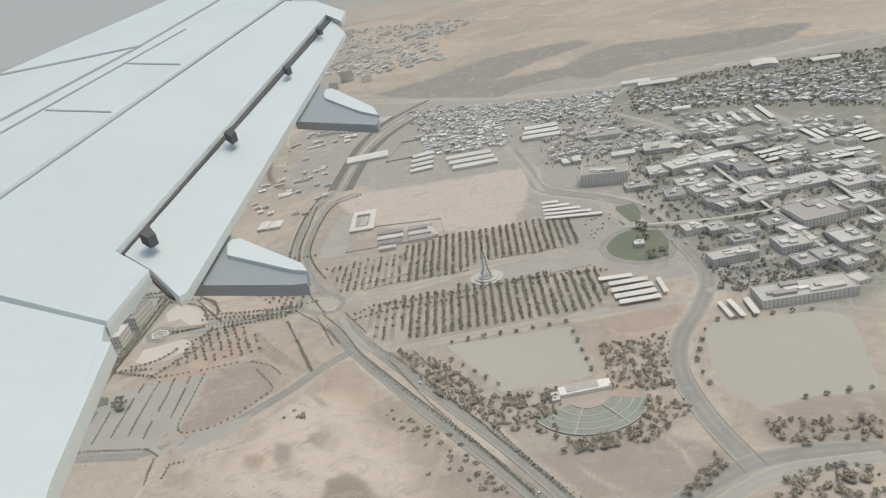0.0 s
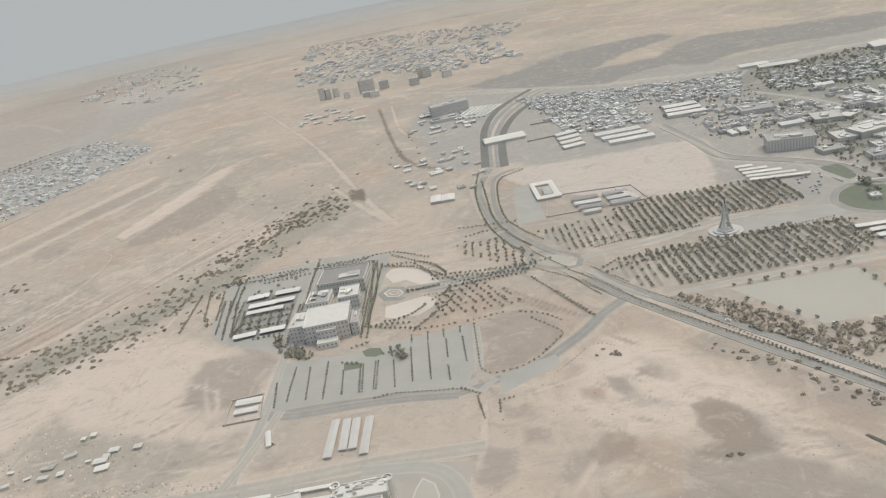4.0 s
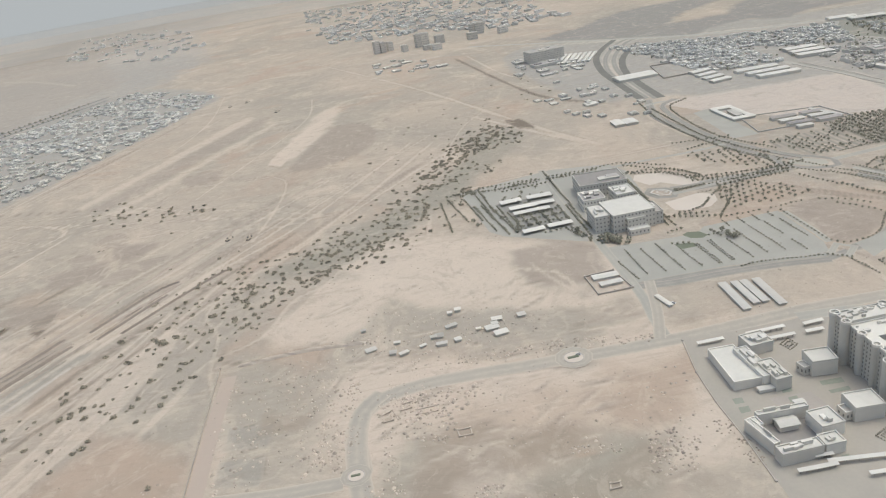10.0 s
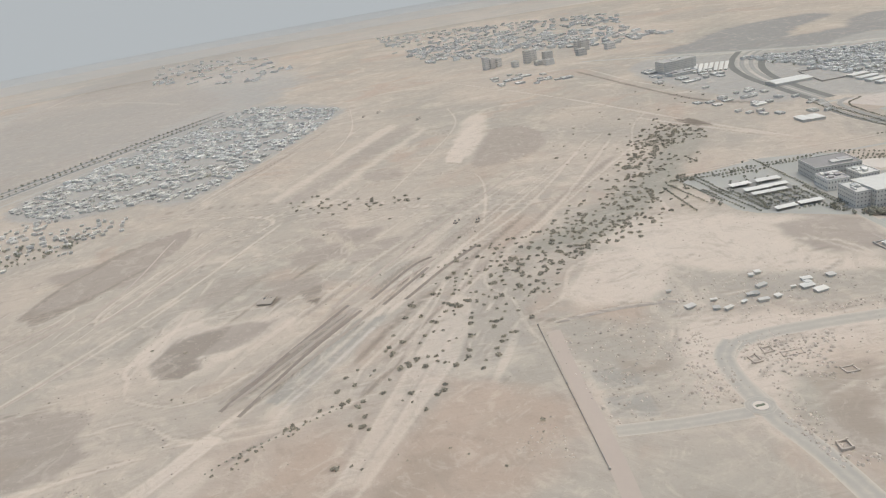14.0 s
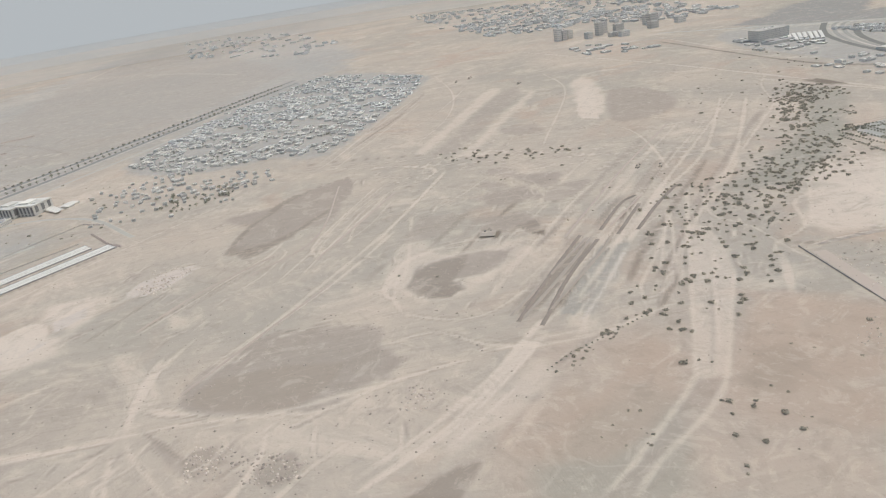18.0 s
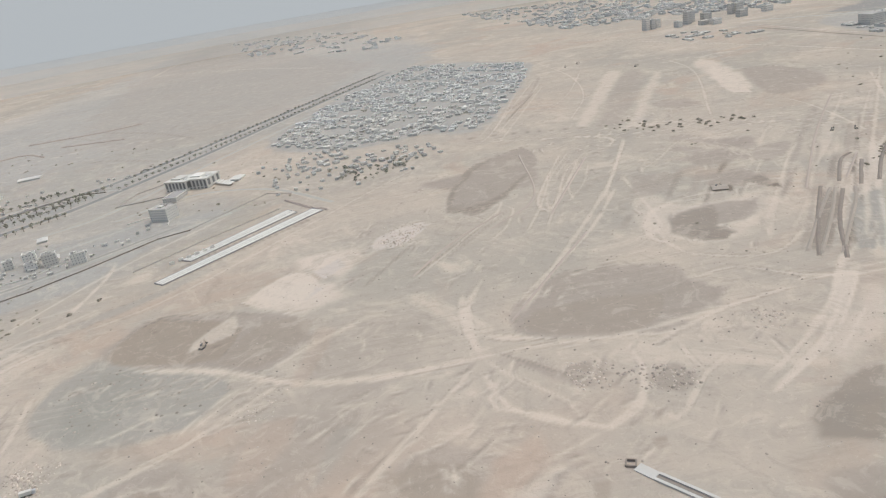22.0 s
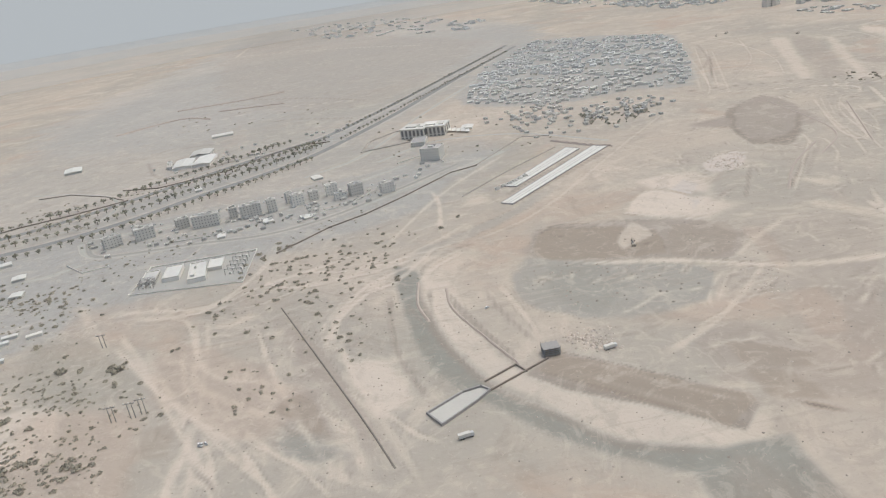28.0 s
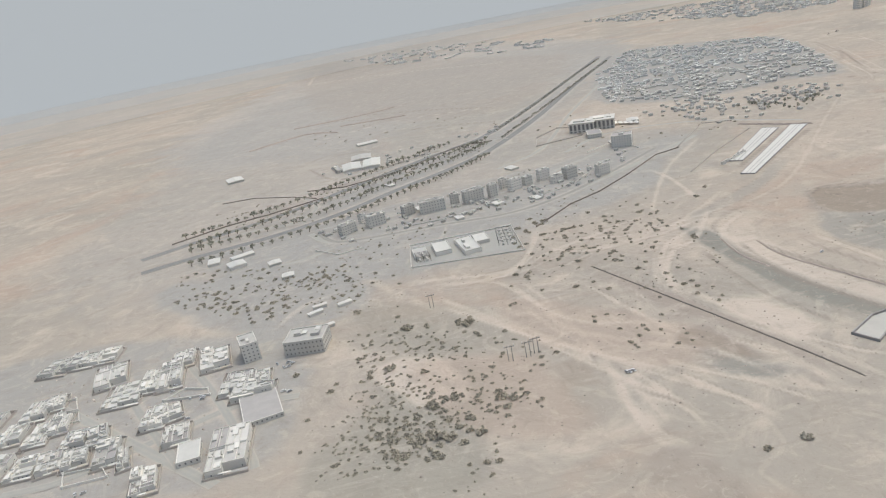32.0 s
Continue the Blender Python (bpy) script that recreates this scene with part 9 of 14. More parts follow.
ribbon("covered_walk", [(176.6, 489.9), (176, 408.7), (176.7, 335.5), (173.6, 308.2)], 2.2, "concrete", 2.5, "long pale covered walkway", "walkway")
ribbon("covered_walk", [(225.5, 438.6), (222.3, 386.5), (218.1, 342.4)], 2.2, "concrete", 2.5, "long pale covered walkway", "walkway")
ribbon("covered_walk", [(99.2, 396.1), (139.1, 384.4), (192.3, 379)], 2, "concrete", 2.5, "long pale covered walkway", "walkway")
area("lawn", [(75.4, 376.9), (86.3, 392.5), (101.4, 397.7), (114, 391.1), (114.8, 369.4), (106.7, 350.7), (94.6, 347.2), (81.5, 355.5), (75.5, 366.9)], "lawn", 0.057, "round green lawn within a ring road", "lawn")
ribbon("road", [(75.4, 376.9), (86.3, 392.5), (101.4, 397.7), (114, 391.1), (114.8, 369.4), (106.7, 350.7), (94.6, 347.2), (81.5, 355.5), (75.5, 366.9)], 5, "asphalt", 0.058, "ring road round the lawn", closed=True)
area("lawn", [(99.2, 435.6), (111.1, 435.5), (107.5, 408.1), (94.9, 403)], "lawn", 0.06, "dark green lawn beside the ring road", "lawn")
building("pavilion", [(92.7, 368.5), (98.2, 367.5), (99.4, 373.7)], 2, "small white pavilion on the round lawn", floors=1, roof="white_roof", extras=1)
ribbon("road", [(-179.3, 1058.1), (-14.5, 903.3), (76.5, 826.2), (189.6, 782.2), (315.3, 773), (474.9, 770.7)], 7, "old_asphalt", 0.062, "grey asphalt road across the plain")
ribbon("road", [(195.6, 758.9), (168.8, 724.5), (153.1, 684.5), (182.6, 589.5), (188.6, 474.4), (181.7, 357.4)], 5, "old_asphalt", 0.063, "grey asphalt road across the plain")

# ---- campus buildings ----
shed("hall", [(-74.7, 486.9), (-69.6, 486.5), (-69.9, 504.3)], 1.62, "grey flat hall inside the courtyard", roof='roof')
shed("wing_hall", [(-81.2, 479.1), (-63.8, 479), (-64.1, 484.8)], 1.61, "white roofed wing round a courtyard")
shed("wing_hall", [(-64.4, 480.8), (-63.7, 517.6), (-66.8, 519.4)], 1.43, "white roofed wing round a courtyard")
shed("wing_hall", [(-64.1, 517.8), (-80.1, 519.1), (-79.6, 512.5)], 1.45, "white roofed wing round a courtyard")
shed("wing_hall", [(-81.2, 479), (-81, 514.1), (-78.3, 513.9)], 1.62, "white roofed wing round a courtyard")
shed("school_wing", [(-60.1, 462.1), (-42.5, 460.5), (-43, 466.2)], 1.93, "long low school wing with a grey roof", roof='roof2')
shed("school_wing", [(-59.6, 452.4), (-42.4, 451), (-42.8, 456.4)], 1.96, "long low school wing with a grey roof", roof='roof')
shed("school_wing", [(-59.1, 442.7), (-42.2, 441.2), (-42.6, 446.5)], 2.18, "long low school wing with a grey roof", roof='roof2')
shed("school_wing", [(-57.6, 434.3), (-46.6, 433.8), (-47.1, 437.9)], 2.11, "long low school wing with a grey roof", roof='roof')
shed("school_wing", [(-38.1, 460.4), (-21.9, 459.5), (-22.2, 465.1)], 1.93, "long low school wing with a grey roof", roof='roof2')
shed("school_wing", [(-37.7, 450.5), (-21.7, 449.6), (-22, 455)], 2.01, "long low school wing with a grey roof", roof='roof')
shed("school_wing", [(-37.6, 440.6), (-21.6, 439.6), (-21.9, 445.8)], 1.92, "long low school wing with a grey roof", roof='roof2')
shed("school_wing", [(-20.8, 442.2), (-18.1, 442.9), (-19.2, 471.4)], 1.9, "long low school wing with a grey roof", roof='concrete')
fence("school_wall", [(-81.4, 444.8), (-12.8, 440.8), (-15.4, 474.4), (-73.3, 485.7)], 0.8, "pale wall round the school yard", mat="concrete", closed=True)
area("pavement", [(-101.4, 442.8), (-93.4, 520.2), (-78.2, 524.5), (-82.7, 441.6)], "old_asphalt", 0.065, "grey gravel yard of the depot", "pavement", straight=True)
canopy("parking_shade", [(64.2, 335), (81.5, 333), (81.9, 336.4)], 1.6, "long white parking shade in a row", 9)
canopy("parking_shade", [(67.7, 327.4), (87.7, 326.2), (88.3, 330)], 1.6, "long white parking shade in a row", 9)
canopy("parking_shade", [(67.4, 319.7), (88.5, 319.2), (89, 323.6)], 1.6, "long white parking shade in a row", 9)
canopy("parking_shade", [(67.4, 312.8), (88, 312.3), (88.5, 316.6)], 1.6, "long white parking shade in a row", 9)
canopy("parking_shade", [(68.1, 307), (88.3, 306), (88.6, 309.6)], 1.6, "long white parking shade in a row", 9)
canopy("parking_shade", [(91.4, 326.6), (90.7, 310), (93, 310.3)], 1.6, "white parking shade beside the road", 6)
canopy("parking_shade", [(109.3, 292.1), (109.5, 277.1), (111.6, 277.3)], 1.6, "white parking shade beside the road", 6)
canopy("parking_shade", [(113.9, 292.6), (114.3, 276.3), (116.6, 277)], 1.6, "white parking shade beside the road", 6)
canopy("parking_shade", [(121.1, 291.4), (120, 276.2), (122.8, 276.7)], 1.6, "white parking shade beside the road", 6)
canopy("parking_shade", [(54.6, 461.5), (66, 459.6), (66.7, 463.3)], 1.5, "white parking shade in a row", 6)
canopy("parking_shade", [(54, 454.3), (71.7, 450.5), (72.5, 454.1)], 1.5, "white parking shade in a row", 6)
canopy("parking_shade", [(53.4, 447.3), (77.3, 441.7), (78.1, 445.2)], 1.5, "white parking shade in a row", 6)
canopy("parking_shade", [(52.8, 440.5), (82.7, 433.2), (83.5, 436.6)], 1.5, "white parking shade in a row", 6)
canopy("parking_shade", [(52.2, 433.9), (87.9, 425), (88.7, 428.2)], 1.5, "white parking shade in a row", 6)
canopy("parking_shade", [(210.1, 588.8), (208.1, 546.7), (212.2, 547)], 1.5, "white parking shade in a row", 5)
canopy("parking_shade", [(222.4, 591), (219.5, 548.6), (223.7, 548.9)], 1.5, "white parking shade in a row", 5)
canopy("parking_shade", [(234.7, 593.1), (231, 550.5), (235.2, 550.9)], 1.5, "white parking shade in a row", 5)
canopy("parking_shade", [(247.1, 595.3), (242.6, 552.4), (246.8, 552.8)], 1.5, "white parking shade in a row", 5)
canopy("parking_shade", [(259.5, 597.5), (254.2, 554.4), (258.4, 554.7)], 1.5, "white parking shade in a row", 5)
canopy("parking_shade", [(257.1, 530.4), (256.4, 487.3), (260.1, 487.6)], 1.5, "white parking shade in a row", 5)
canopy("parking_shade", [(263.3, 530.8), (262.2, 487.6), (265.9, 487.9)], 1.5, "white parking shade in a row", 5)
canopy("parking_shade", [(269.5, 531.2), (267.9, 488), (271.7, 488.3)], 1.5, "white parking shade in a row", 5)
canopy("parking_shade", [(275.7, 531.6), (273.7, 488.3), (277.4, 488.6)], 1.5, "white parking shade in a row", 5)
canopy("parking_shade", [(280.2, 491.4), (296, 493.9), (298.2, 499.1)], 1.5, "white parking shade in a row", 5)
canopy("parking_shade", [(279.4, 482.1), (294.9, 484.4), (297.1, 489.5)], 1.5, "white parking shade in a row", 5)
canopy("parking_shade", [(278.6, 473), (293.8, 475.3), (296, 480.2)], 1.5, "white parking shade in a row", 5)
canopy("parking_shade", [(277.8, 464.3), (292.8, 466.5), (294.9, 471.2)], 1.5, "white parking shade in a row", 5)
canopy("parking_shade", [(209.7, 477.5), (238.6, 480.3), (240, 485.5)], 1.5, "white parking shade in a row", 6)
canopy("parking_shade", [(209.7, 468.7), (238.2, 471.5), (239.5, 476.6)], 1.5, "white parking shade in a row", 6)
canopy("parking_shade", [(209.8, 460.3), (237.8, 463), (239.1, 467.9)], 1.5, "white parking shade in a row", 6)
canopy("parking_shade", [(233.9, 453), (269.8, 451), (271.3, 455.7)], 1.5, "white parking shade in a row", 7)
canopy("parking_shade", [(232.5, 444.5), (267.8, 442.6), (269.4, 447.1)], 1.5, "white parking shade in a row", 7)
shed("warehouse", [(65.2, 626.9), (97.6, 621.9), (98.8, 631.4)], 3, "long white-roofed warehouse in a row")
shed("warehouse", [(68.4, 641.6), (99.5, 637.9), (100.9, 647.9)], 2.87, "long white-roofed warehouse in a row")
shed("warehouse", [(71.5, 656.1), (101.4, 653.8), (102.8, 664.2)], 2.96, "long white-roofed warehouse in a row")
shed("warehouse", [(-5, 611.8), (34.1, 609.6), (34.6, 618.8)], 2.37, "long white-roofed warehouse in a row")
shed("warehouse", [(-2.7, 595.8), (35.5, 593.8), (35.9, 602.6)], 2.42, "long white-roofed warehouse in a row")
shed("warehouse", [(-0.5, 580.8), (36.8, 578.9), (37.3, 587.3)], 2.42, "long white-roofed warehouse in a row")
shed("workshop", [(-36.5, 596.3), (-17.6, 598.9), (-18.4, 606.5)], 1.93, "low white-roofed workshop on dusty ground")
shed("workshop", [(-35.8, 611.3), (-16.7, 614.2), (-17.6, 622.1)], 1.67, "low white-roofed workshop on dusty ground")
shed("workshop", [(-35, 625.6), (-15.8, 628.8), (-16.6, 637)], 1.79, "low white-roofed workshop on dusty ground")
shed("workshop", [(-34.2, 640.2), (-14.8, 643.8), (-15.7, 652.4)], 1.97, "low white-roofed workshop on dusty ground")
shed("hall", [(169.4, 522), (177.3, 526.1), (178.7, 535.3)], 2.5, "small white-roofed hall on dusty ground")
shed("warehouse", [(315.1, 727.7), (338, 720.5), (347, 747.5)], 3.43, "white-roofed hall by the highway")
shed("hall", [(204.1, 746), (241.4, 737.6), (244.8, 750.9)], 2.46, "white-roofed hall on dusty ground")
shed("hall", [(191.8, 766.3), (219.9, 758.9), (223.4, 772.4)], 2.43, "white-roofed hall on dusty ground")
shed("hall", [(201, 630), (215.7, 625.9), (218.6, 635.4)], 2.21, "white-roofed hall on dusty ground")
shed("hall", [(365.8, 706.5), (391.2, 702.5), (396.7, 714.6)], 2.28, "white-roofed hall on dusty ground")
shed("hall", [(85.1, 537.2), (89.5, 537.2), (90.2, 549.7)], 2.46, "white-roofed hall on dusty ground")
shed("hall", [(92.9, 538.4), (98.5, 537.7), (99.4, 550.1)], 2.38, "white-roofed hall on dusty ground")
shed("hall", [(122.3, 533.4), (139.3, 531.1), (140.9, 539.9)], 2.47, "white-roofed hall on dusty ground")
building("office_block", [(87.5, 483.5), (118.1, 474.4), (119.2, 493.3)], 8.46, "grey office block of seven storeys", floors=7, wall='render2', extras=4)
building("campus_block", [(148.3, 470.9), (173.2, 474.8), (177.3, 491)], 5.06, "grey teaching block with white roof", floors=4, roof='white_roof', extras=3)
building("campus_block", [(167.9, 470.9), (194.8, 471.9), (198.7, 487)], 5.24, "grey teaching block with white roof", floors=4, roof='white_roof', extras=3)
building("college_block", [(126, 281), (168.3, 278.8), (171.8, 292.9)], 3.87, "long pale college block with rows of windows", floors=3, extras=8)
building("college_block", [(121.9, 328.8), (146.3, 329.7), (149.2, 339.7)], 3.93, "grey college block with rows of windows", floors=3, wall='render2', extras=4)
building("college_block", [(157.2, 328.4), (172.9, 328.2), (175.7, 342.4)], 3.86, "grey college block with rows of windows", floors=3, wall='render2', extras=4)
building("library_block", [(180.4, 351.9), (204.1, 353.8), (212.4, 377.5)], 5.09, "tall green-grey library block with a broad roof", floors=5, wall='render2', roof='roof2', extras=2)
building("hall", [(171.9, 286), (179.2, 287.6), (180.1, 295.9)], 1.91, "white-roofed hall beside the college", floors=1, roof='white_roof', extras=0)
building("campus_block", [(176.3, 405.4), (197.6, 403.4), (202.6, 419.6)], 2.9, "flat-roofed grey campus block", floors=2, wall='render2', roof='roof', extras=3)
building("campus_block", [(184, 444.2), (201.8, 442.6), (206.4, 459.6)], 3.97, "flat-roofed grey campus block", floors=3, wall='render2', roof='roof2', extras=3)
building("campus_block", [(200.5, 431.9), (218.8, 432.3), (222.3, 445.5)], 2.48, "flat-roofed grey campus block", floors=2, wall='render', roof='roof', extras=3)
building("campus_block", [(205.4, 405.4), (226.1, 405.9), (232, 423.4)], 2.51, "flat-roofed grey campus block", floors=2, wall='render2', roof='roof', extras=3)
building("campus_block", [(224.6, 390.9), (242.3, 392.9), (248.6, 409.5)], 3.36, "flat-roofed grey campus block", floors=2, wall='render', roof='roof', extras=3)
building("campus_block", [(148.1, 403.5), (166.8, 403.1), (169.5, 417.9)], 3.8, "flat-roofed grey campus block", floors=3, wall='render2', roof='roof2', extras=3)
building("campus_block", [(130.3, 428.1), (142.4, 426.5), (145.3, 442.3)], 2.6, "flat-roofed grey campus block", floors=2, wall='render', roof='roof2', extras=3)
building("campus_block", [(142.6, 443), (156.9, 441.3), (158.9, 455.1)], 2.91, "flat-roofed grey campus block", floors=2, wall='render', roof='roof', extras=3)
building("campus_block", [(134.9, 364.5), (144.5, 364.7), (146.5, 376.2)], 3.43, "flat-roofed grey campus block", floors=2, wall='render2', roof='roof', extras=3)
building("campus_block", [(140.4, 347.3), (152.6, 347.6), (154.3, 358.4)], 2.57, "flat-roofed grey campus block", floors=2, wall='render2', roof='roof2', extras=3)
building("campus_block", [(184.1, 322.5), (198.3, 322.9), (203.1, 336.2)], 3.92, "flat-roofed grey campus block", floors=3, wall='render2', roof='roof', extras=3)
building("campus_block", [(167.4, 309.5), (180.2, 310.3), (183.6, 321.6)], 3.79, "flat-roofed grey campus block", floors=3, wall='render2', roof='roof', extras=3)
building("campus_block", [(241.4, 415), (259, 415.4), (264.6, 430.9)], 3.14, "flat-roofed grey campus block", floors=2, wall='render', roof='roof', extras=3)
building("campus_block", [(112.4, 455.7), (127.6, 455), (129.2, 466.7)], 2.82, "flat-roofed grey campus block", floors=2, wall='render2', roof='roof2', extras=3)
building("campus_block", [(133.6, 474.9), (146.8, 473), (150.8, 491.4)], 2.65, "flat-roofed grey campus block", floors=2, wall='render2', roof='roof', extras=3)
building("campus_block", [(145.1, 526.8), (165.1, 521.9), (168.6, 543.2)], 3.39, "flat-roofed grey campus block", floors=2, wall='render2', roof='roof', extras=3)
building("campus_block", [(133.3, 548), (148.7, 546.9), (151.2, 563)], 2.71, "flat-roofed grey campus block", floors=2, wall='render2', roof='roof2', extras=3)
building("campus_block", [(115.3, 587.8), (142.9, 583.4), (145.1, 606.1)], 4.02, "flat-roofed grey campus block", floors=3, wall='render2', roof='roof2', extras=3)
building("campus_block", [(192.6, 504.5), (216.6, 502.6), (220.7, 519.8)], 3.41, "flat-roofed grey campus block", floors=2, wall='render', roof='roof', extras=3)
building("campus_block", [(174.6, 300.2), (185.4, 300.5), (188, 308.7)], 3.48, "flat-roofed grey campus block", floors=2, wall='render2', roof='roof', extras=3)
building("campus_block", [(164.4, 360.1), (176.9, 360.5), (179.3, 371.9)], 2.5, "flat-roofed grey campus block", floors=2, wall='render', roof='roof2', extras=3)
building("campus_block", [(225, 423.5), (239.3, 423.8), (242.8, 434.3)], 3.91, "flat-roofed grey campus block", floors=3, wall='render2', roof='roof', extras=3)
building("campus_block", [(218.1, 362.3), (230.1, 362.9), (235.7, 376.4)], 4.16, "flat-roofed grey campus block", floors=3, wall='render2', roof='roof', extras=3)
building("campus_block", [(122.8, 370.5), (134.4, 371.5), (135.9, 381.6)], 3.51, "flat-roofed grey campus block", floors=2, wall='render', roof='roof', extras=3)
building("campus_block", [(157.9, 309.6), (172.4, 311), (175.5, 322.3)], 2.66, "flat-roofed grey campus block", floors=2, wall='render', roof='roof2', extras=3)
monument(7.5, 366.6)

# ---- campus planting ----
tree_belts("orchard", [(-41, 433.2), (-10.9, 439.9), (21, 436.7), (43.5, 436.3), (67.9, 431.5), (68.4, 387.2), (42.8, 387.5), (5.6, 389.7), (-12.2, 376.8), (-39.7, 379.5)], -3, 4.4, 3.4, 1, 0.066, "rows of small dusty trees on damp strips", 1, 0.05)
tree_belts("orchard", [(-41.5, 359.7), (-3.2, 362.3), (50.1, 355.4), (70.1, 353.9), (62.6, 308), (12.9, 310.2), (-40.8, 311.9)], -2, 4.4, 3.4, 1, 0.068, "rows of small dusty trees on damp strips", 2, 0.05)
tree_belts("orchard", [(-93.1, 420.8), (-69.3, 426), (-41.7, 424.1), (-41.8, 378.8), (-66.4, 383.2), (-80.1, 382.8)], -2, 4.4, 4, 0.8, 0.07, "sparse rows of small trees beside the roundabout", 3, 0.4)
tree_belts("orchard", [(-64.4, 353.8), (-43.4, 359), (-42.6, 313.6), (-53.7, 315.4)], -2, 4.4, 4, 0.8, 0.071, "sparse rows of small trees beside the roundabout", 4, 0.4)
stuff("orchard", [(x, y, 0.9 * (0.8 + 0.4 * ((x * 7.3 + y * 3.1) % 1))) for x, y in grid_in([(-148.3, 431.4), (-114.7, 423), (-98.5, 382.4), (-108, 370.8), (-141.1, 404.3)], -5.27295, 5, 5, 0.6, 0.1, random.Random(5))], TREES, ["bark", "leaf"], "rows of small trees beside the hospital avenue", "trees")
stuff("tree_row", [(x, y, 0.45 * (0.8 + 0.4 * ((x * 7.3 + y * 3.1) % 1))) for line in ([(-60.3, 328.2), (-73.6, 355.3)], [(17.6, 189.7), (-27.8, 272.6), (-46.9, 303.7)], [(7.3, 192.3), (-21.4, 241.4), (-61.2, 306)], [(20.6, 161.8), (0.1, 205.3), (-25.4, 250.9), (-47.4, 297.4)], [(27.7, 172.2), (7.2, 211), (-15, 258.9), (-35.2, 301.1)], [(-66.8, 388.7), (-40.9, 391), (-1.4, 387.9)], [(-64.5, 380.1), (-39.1, 382.3), (-2, 380.1)], [(9, 389.8), (56.4, 387.8)], [(18.5, 355.9), (66.2, 357.2)],) for x, y in along(line, 2, 0)], TREES, ["bark", "leaf"], "clipped roadside hedges along the avenue", "trees")
stuff("tree_row", [(x, y, 0.5 * (0.8 + 0.4 * ((x * 7.3 + y * 3.1) % 1))) for line in ([(-85.7, 356.7), (-72.2, 332.6), (-61.2, 306)], [(-100.1, 391.1), (-86.1, 360.2)], [(-88.7, 353.5), (-76.9, 320)], [(-101.8, 366.1), (-85.2, 344.4), (-73.6, 321.8)],) for x, y in along(line, 2.2, 0)], TREES, ["bark", "leaf"], "clipped roadside trees along the carriageway", "trees")
stuff("pitch_trees", [(x, y, 1 * (0.8 + 0.4 * ((x * 7.3 + y * 3.1) % 1))) for line in ([(-16.8, 285.6), (6.1, 255.2)], [(41.4, 290.7), (42.8, 256.2)], [(-16, 301.9), (40.7, 300.8)], [(85.4, 250.8), (98, 274.9)], [(84.6, 242.4), (84, 230.5)], [(112.6, 215.9), (139.8, 214.7)], [(104.5, 278.7), (152, 272.5)],) for x, y in along(line, 8, 0)], TREES, ["bark", "leaf"], "trees round the sports pitch", "trees")
grove("thicket", [(-44.1, 305.4), (-16.9, 283.2), (-3.8, 254.1), (26.8, 248.6), (15.2, 221.8), (-1.5, 230.1), (-27.9, 265.9)], 351, 0.68, 5, "dryleaf", "thicket of dusty trees by the carriageway")
grove("thicket", [(50.2, 277.1), (80.7, 276.2), (70.6, 234.8), (46.5, 242.4)], 310, 0.58, 6, "dryleaf", "thicket of dusty trees by the garden")
grove("thicket", [(24.8, 215.7), (55.1, 217.3), (70.4, 230.9), (73.9, 222.3), (54.2, 207.5), (23.3, 208)], 148, 0.62, 7, "dryleaf", "dusty trees round the garden")
grove("thicket", [(93.3, 207.8), (131.1, 200), (123.7, 185.1), (91, 194.1)], 67, 0.75, 8, "dryleaf", "scattered dusty trees on brown soil")
grove("thicket", [(52.5, 178.3), (72.4, 196.2), (73.2, 188.6), (59.9, 178.3)], 67, 0.55, 9, "dryleaf", "small planted trees in rows")
grove("thicket", [(79, 171.8), (90.3, 180.5), (103.9, 181.9), (118, 175.4), (111.1, 163.9)], 67, 0.82, 10, "dryleaf", "dusty trees beside the road")
grove("wood", [(192.1, 746.4), (306.9, 752.7), (439, 710.9), (330.9, 530.5), (244.2, 612), (169.4, 644.9)], 1800, 0.85, 11, "leaf", "wooded quarter of dusty trees")
grove("campus_trees", [(144.4, 590.4), (216.6, 533), (260.3, 412.8), (189.4, 294.6), (120.7, 299.5), (113.2, 445.7)], 1500, 0.81, 12, "leaf", "campus trees between the blocks")
grove("campus_trees", [(93.4, 725.9), (174.9, 704.2), (128.7, 500.7), (68.4, 541)], 300, 0.81, 13, "leaf", "trees between the houses")
grove("lawn_trees", [(98.6, 396.4), (105.8, 395.4), (103.3, 376), (99.4, 373.7), (94.7, 380.3)], 12, 1.42, 114, "leaf", "dark trees on the round lawn")
grove("lawn_trees", [(96.2, 362.8), (110.8, 363.9), (107.6, 349.5), (95.4, 349.8)], 14, 1.04, 14, "leaf", "trees on the round lawn")
fan_garden(37, 241.3, 25.7, -88)
stuff("garden_trees", [(x, y, 0.95 * (0.8 + 0.4 * ((x * 7.3 + y * 3.1) % 1))) for line in ([(20.1, 218.7), (30.4, 212.2), (41.1, 212.5), (52, 217.5), (60.1, 222.9)], [(21.6, 210.1), (33.6, 207.7), (44.5, 209.6), (56.6, 215.1)],) for x, y in along(line, 5, 0)], TREES, ["bark", "leaf"], "dusty trees in arcs behind the garden theatre", "trees")
grove("garden_trees", [(19.3, 246.9), (26, 244.8), (23.4, 219.5), (13.3, 224.1)], 26, 0.66, 160, "dryleaf", "dusty trees beside the garden theatre")
grove("garden_trees", [(55.6, 233.6), (65.3, 232.5), (60.9, 215.6), (52.2, 214.7)], 24, 0.66, 161, "dryleaf", "dusty trees beside the garden theatre")

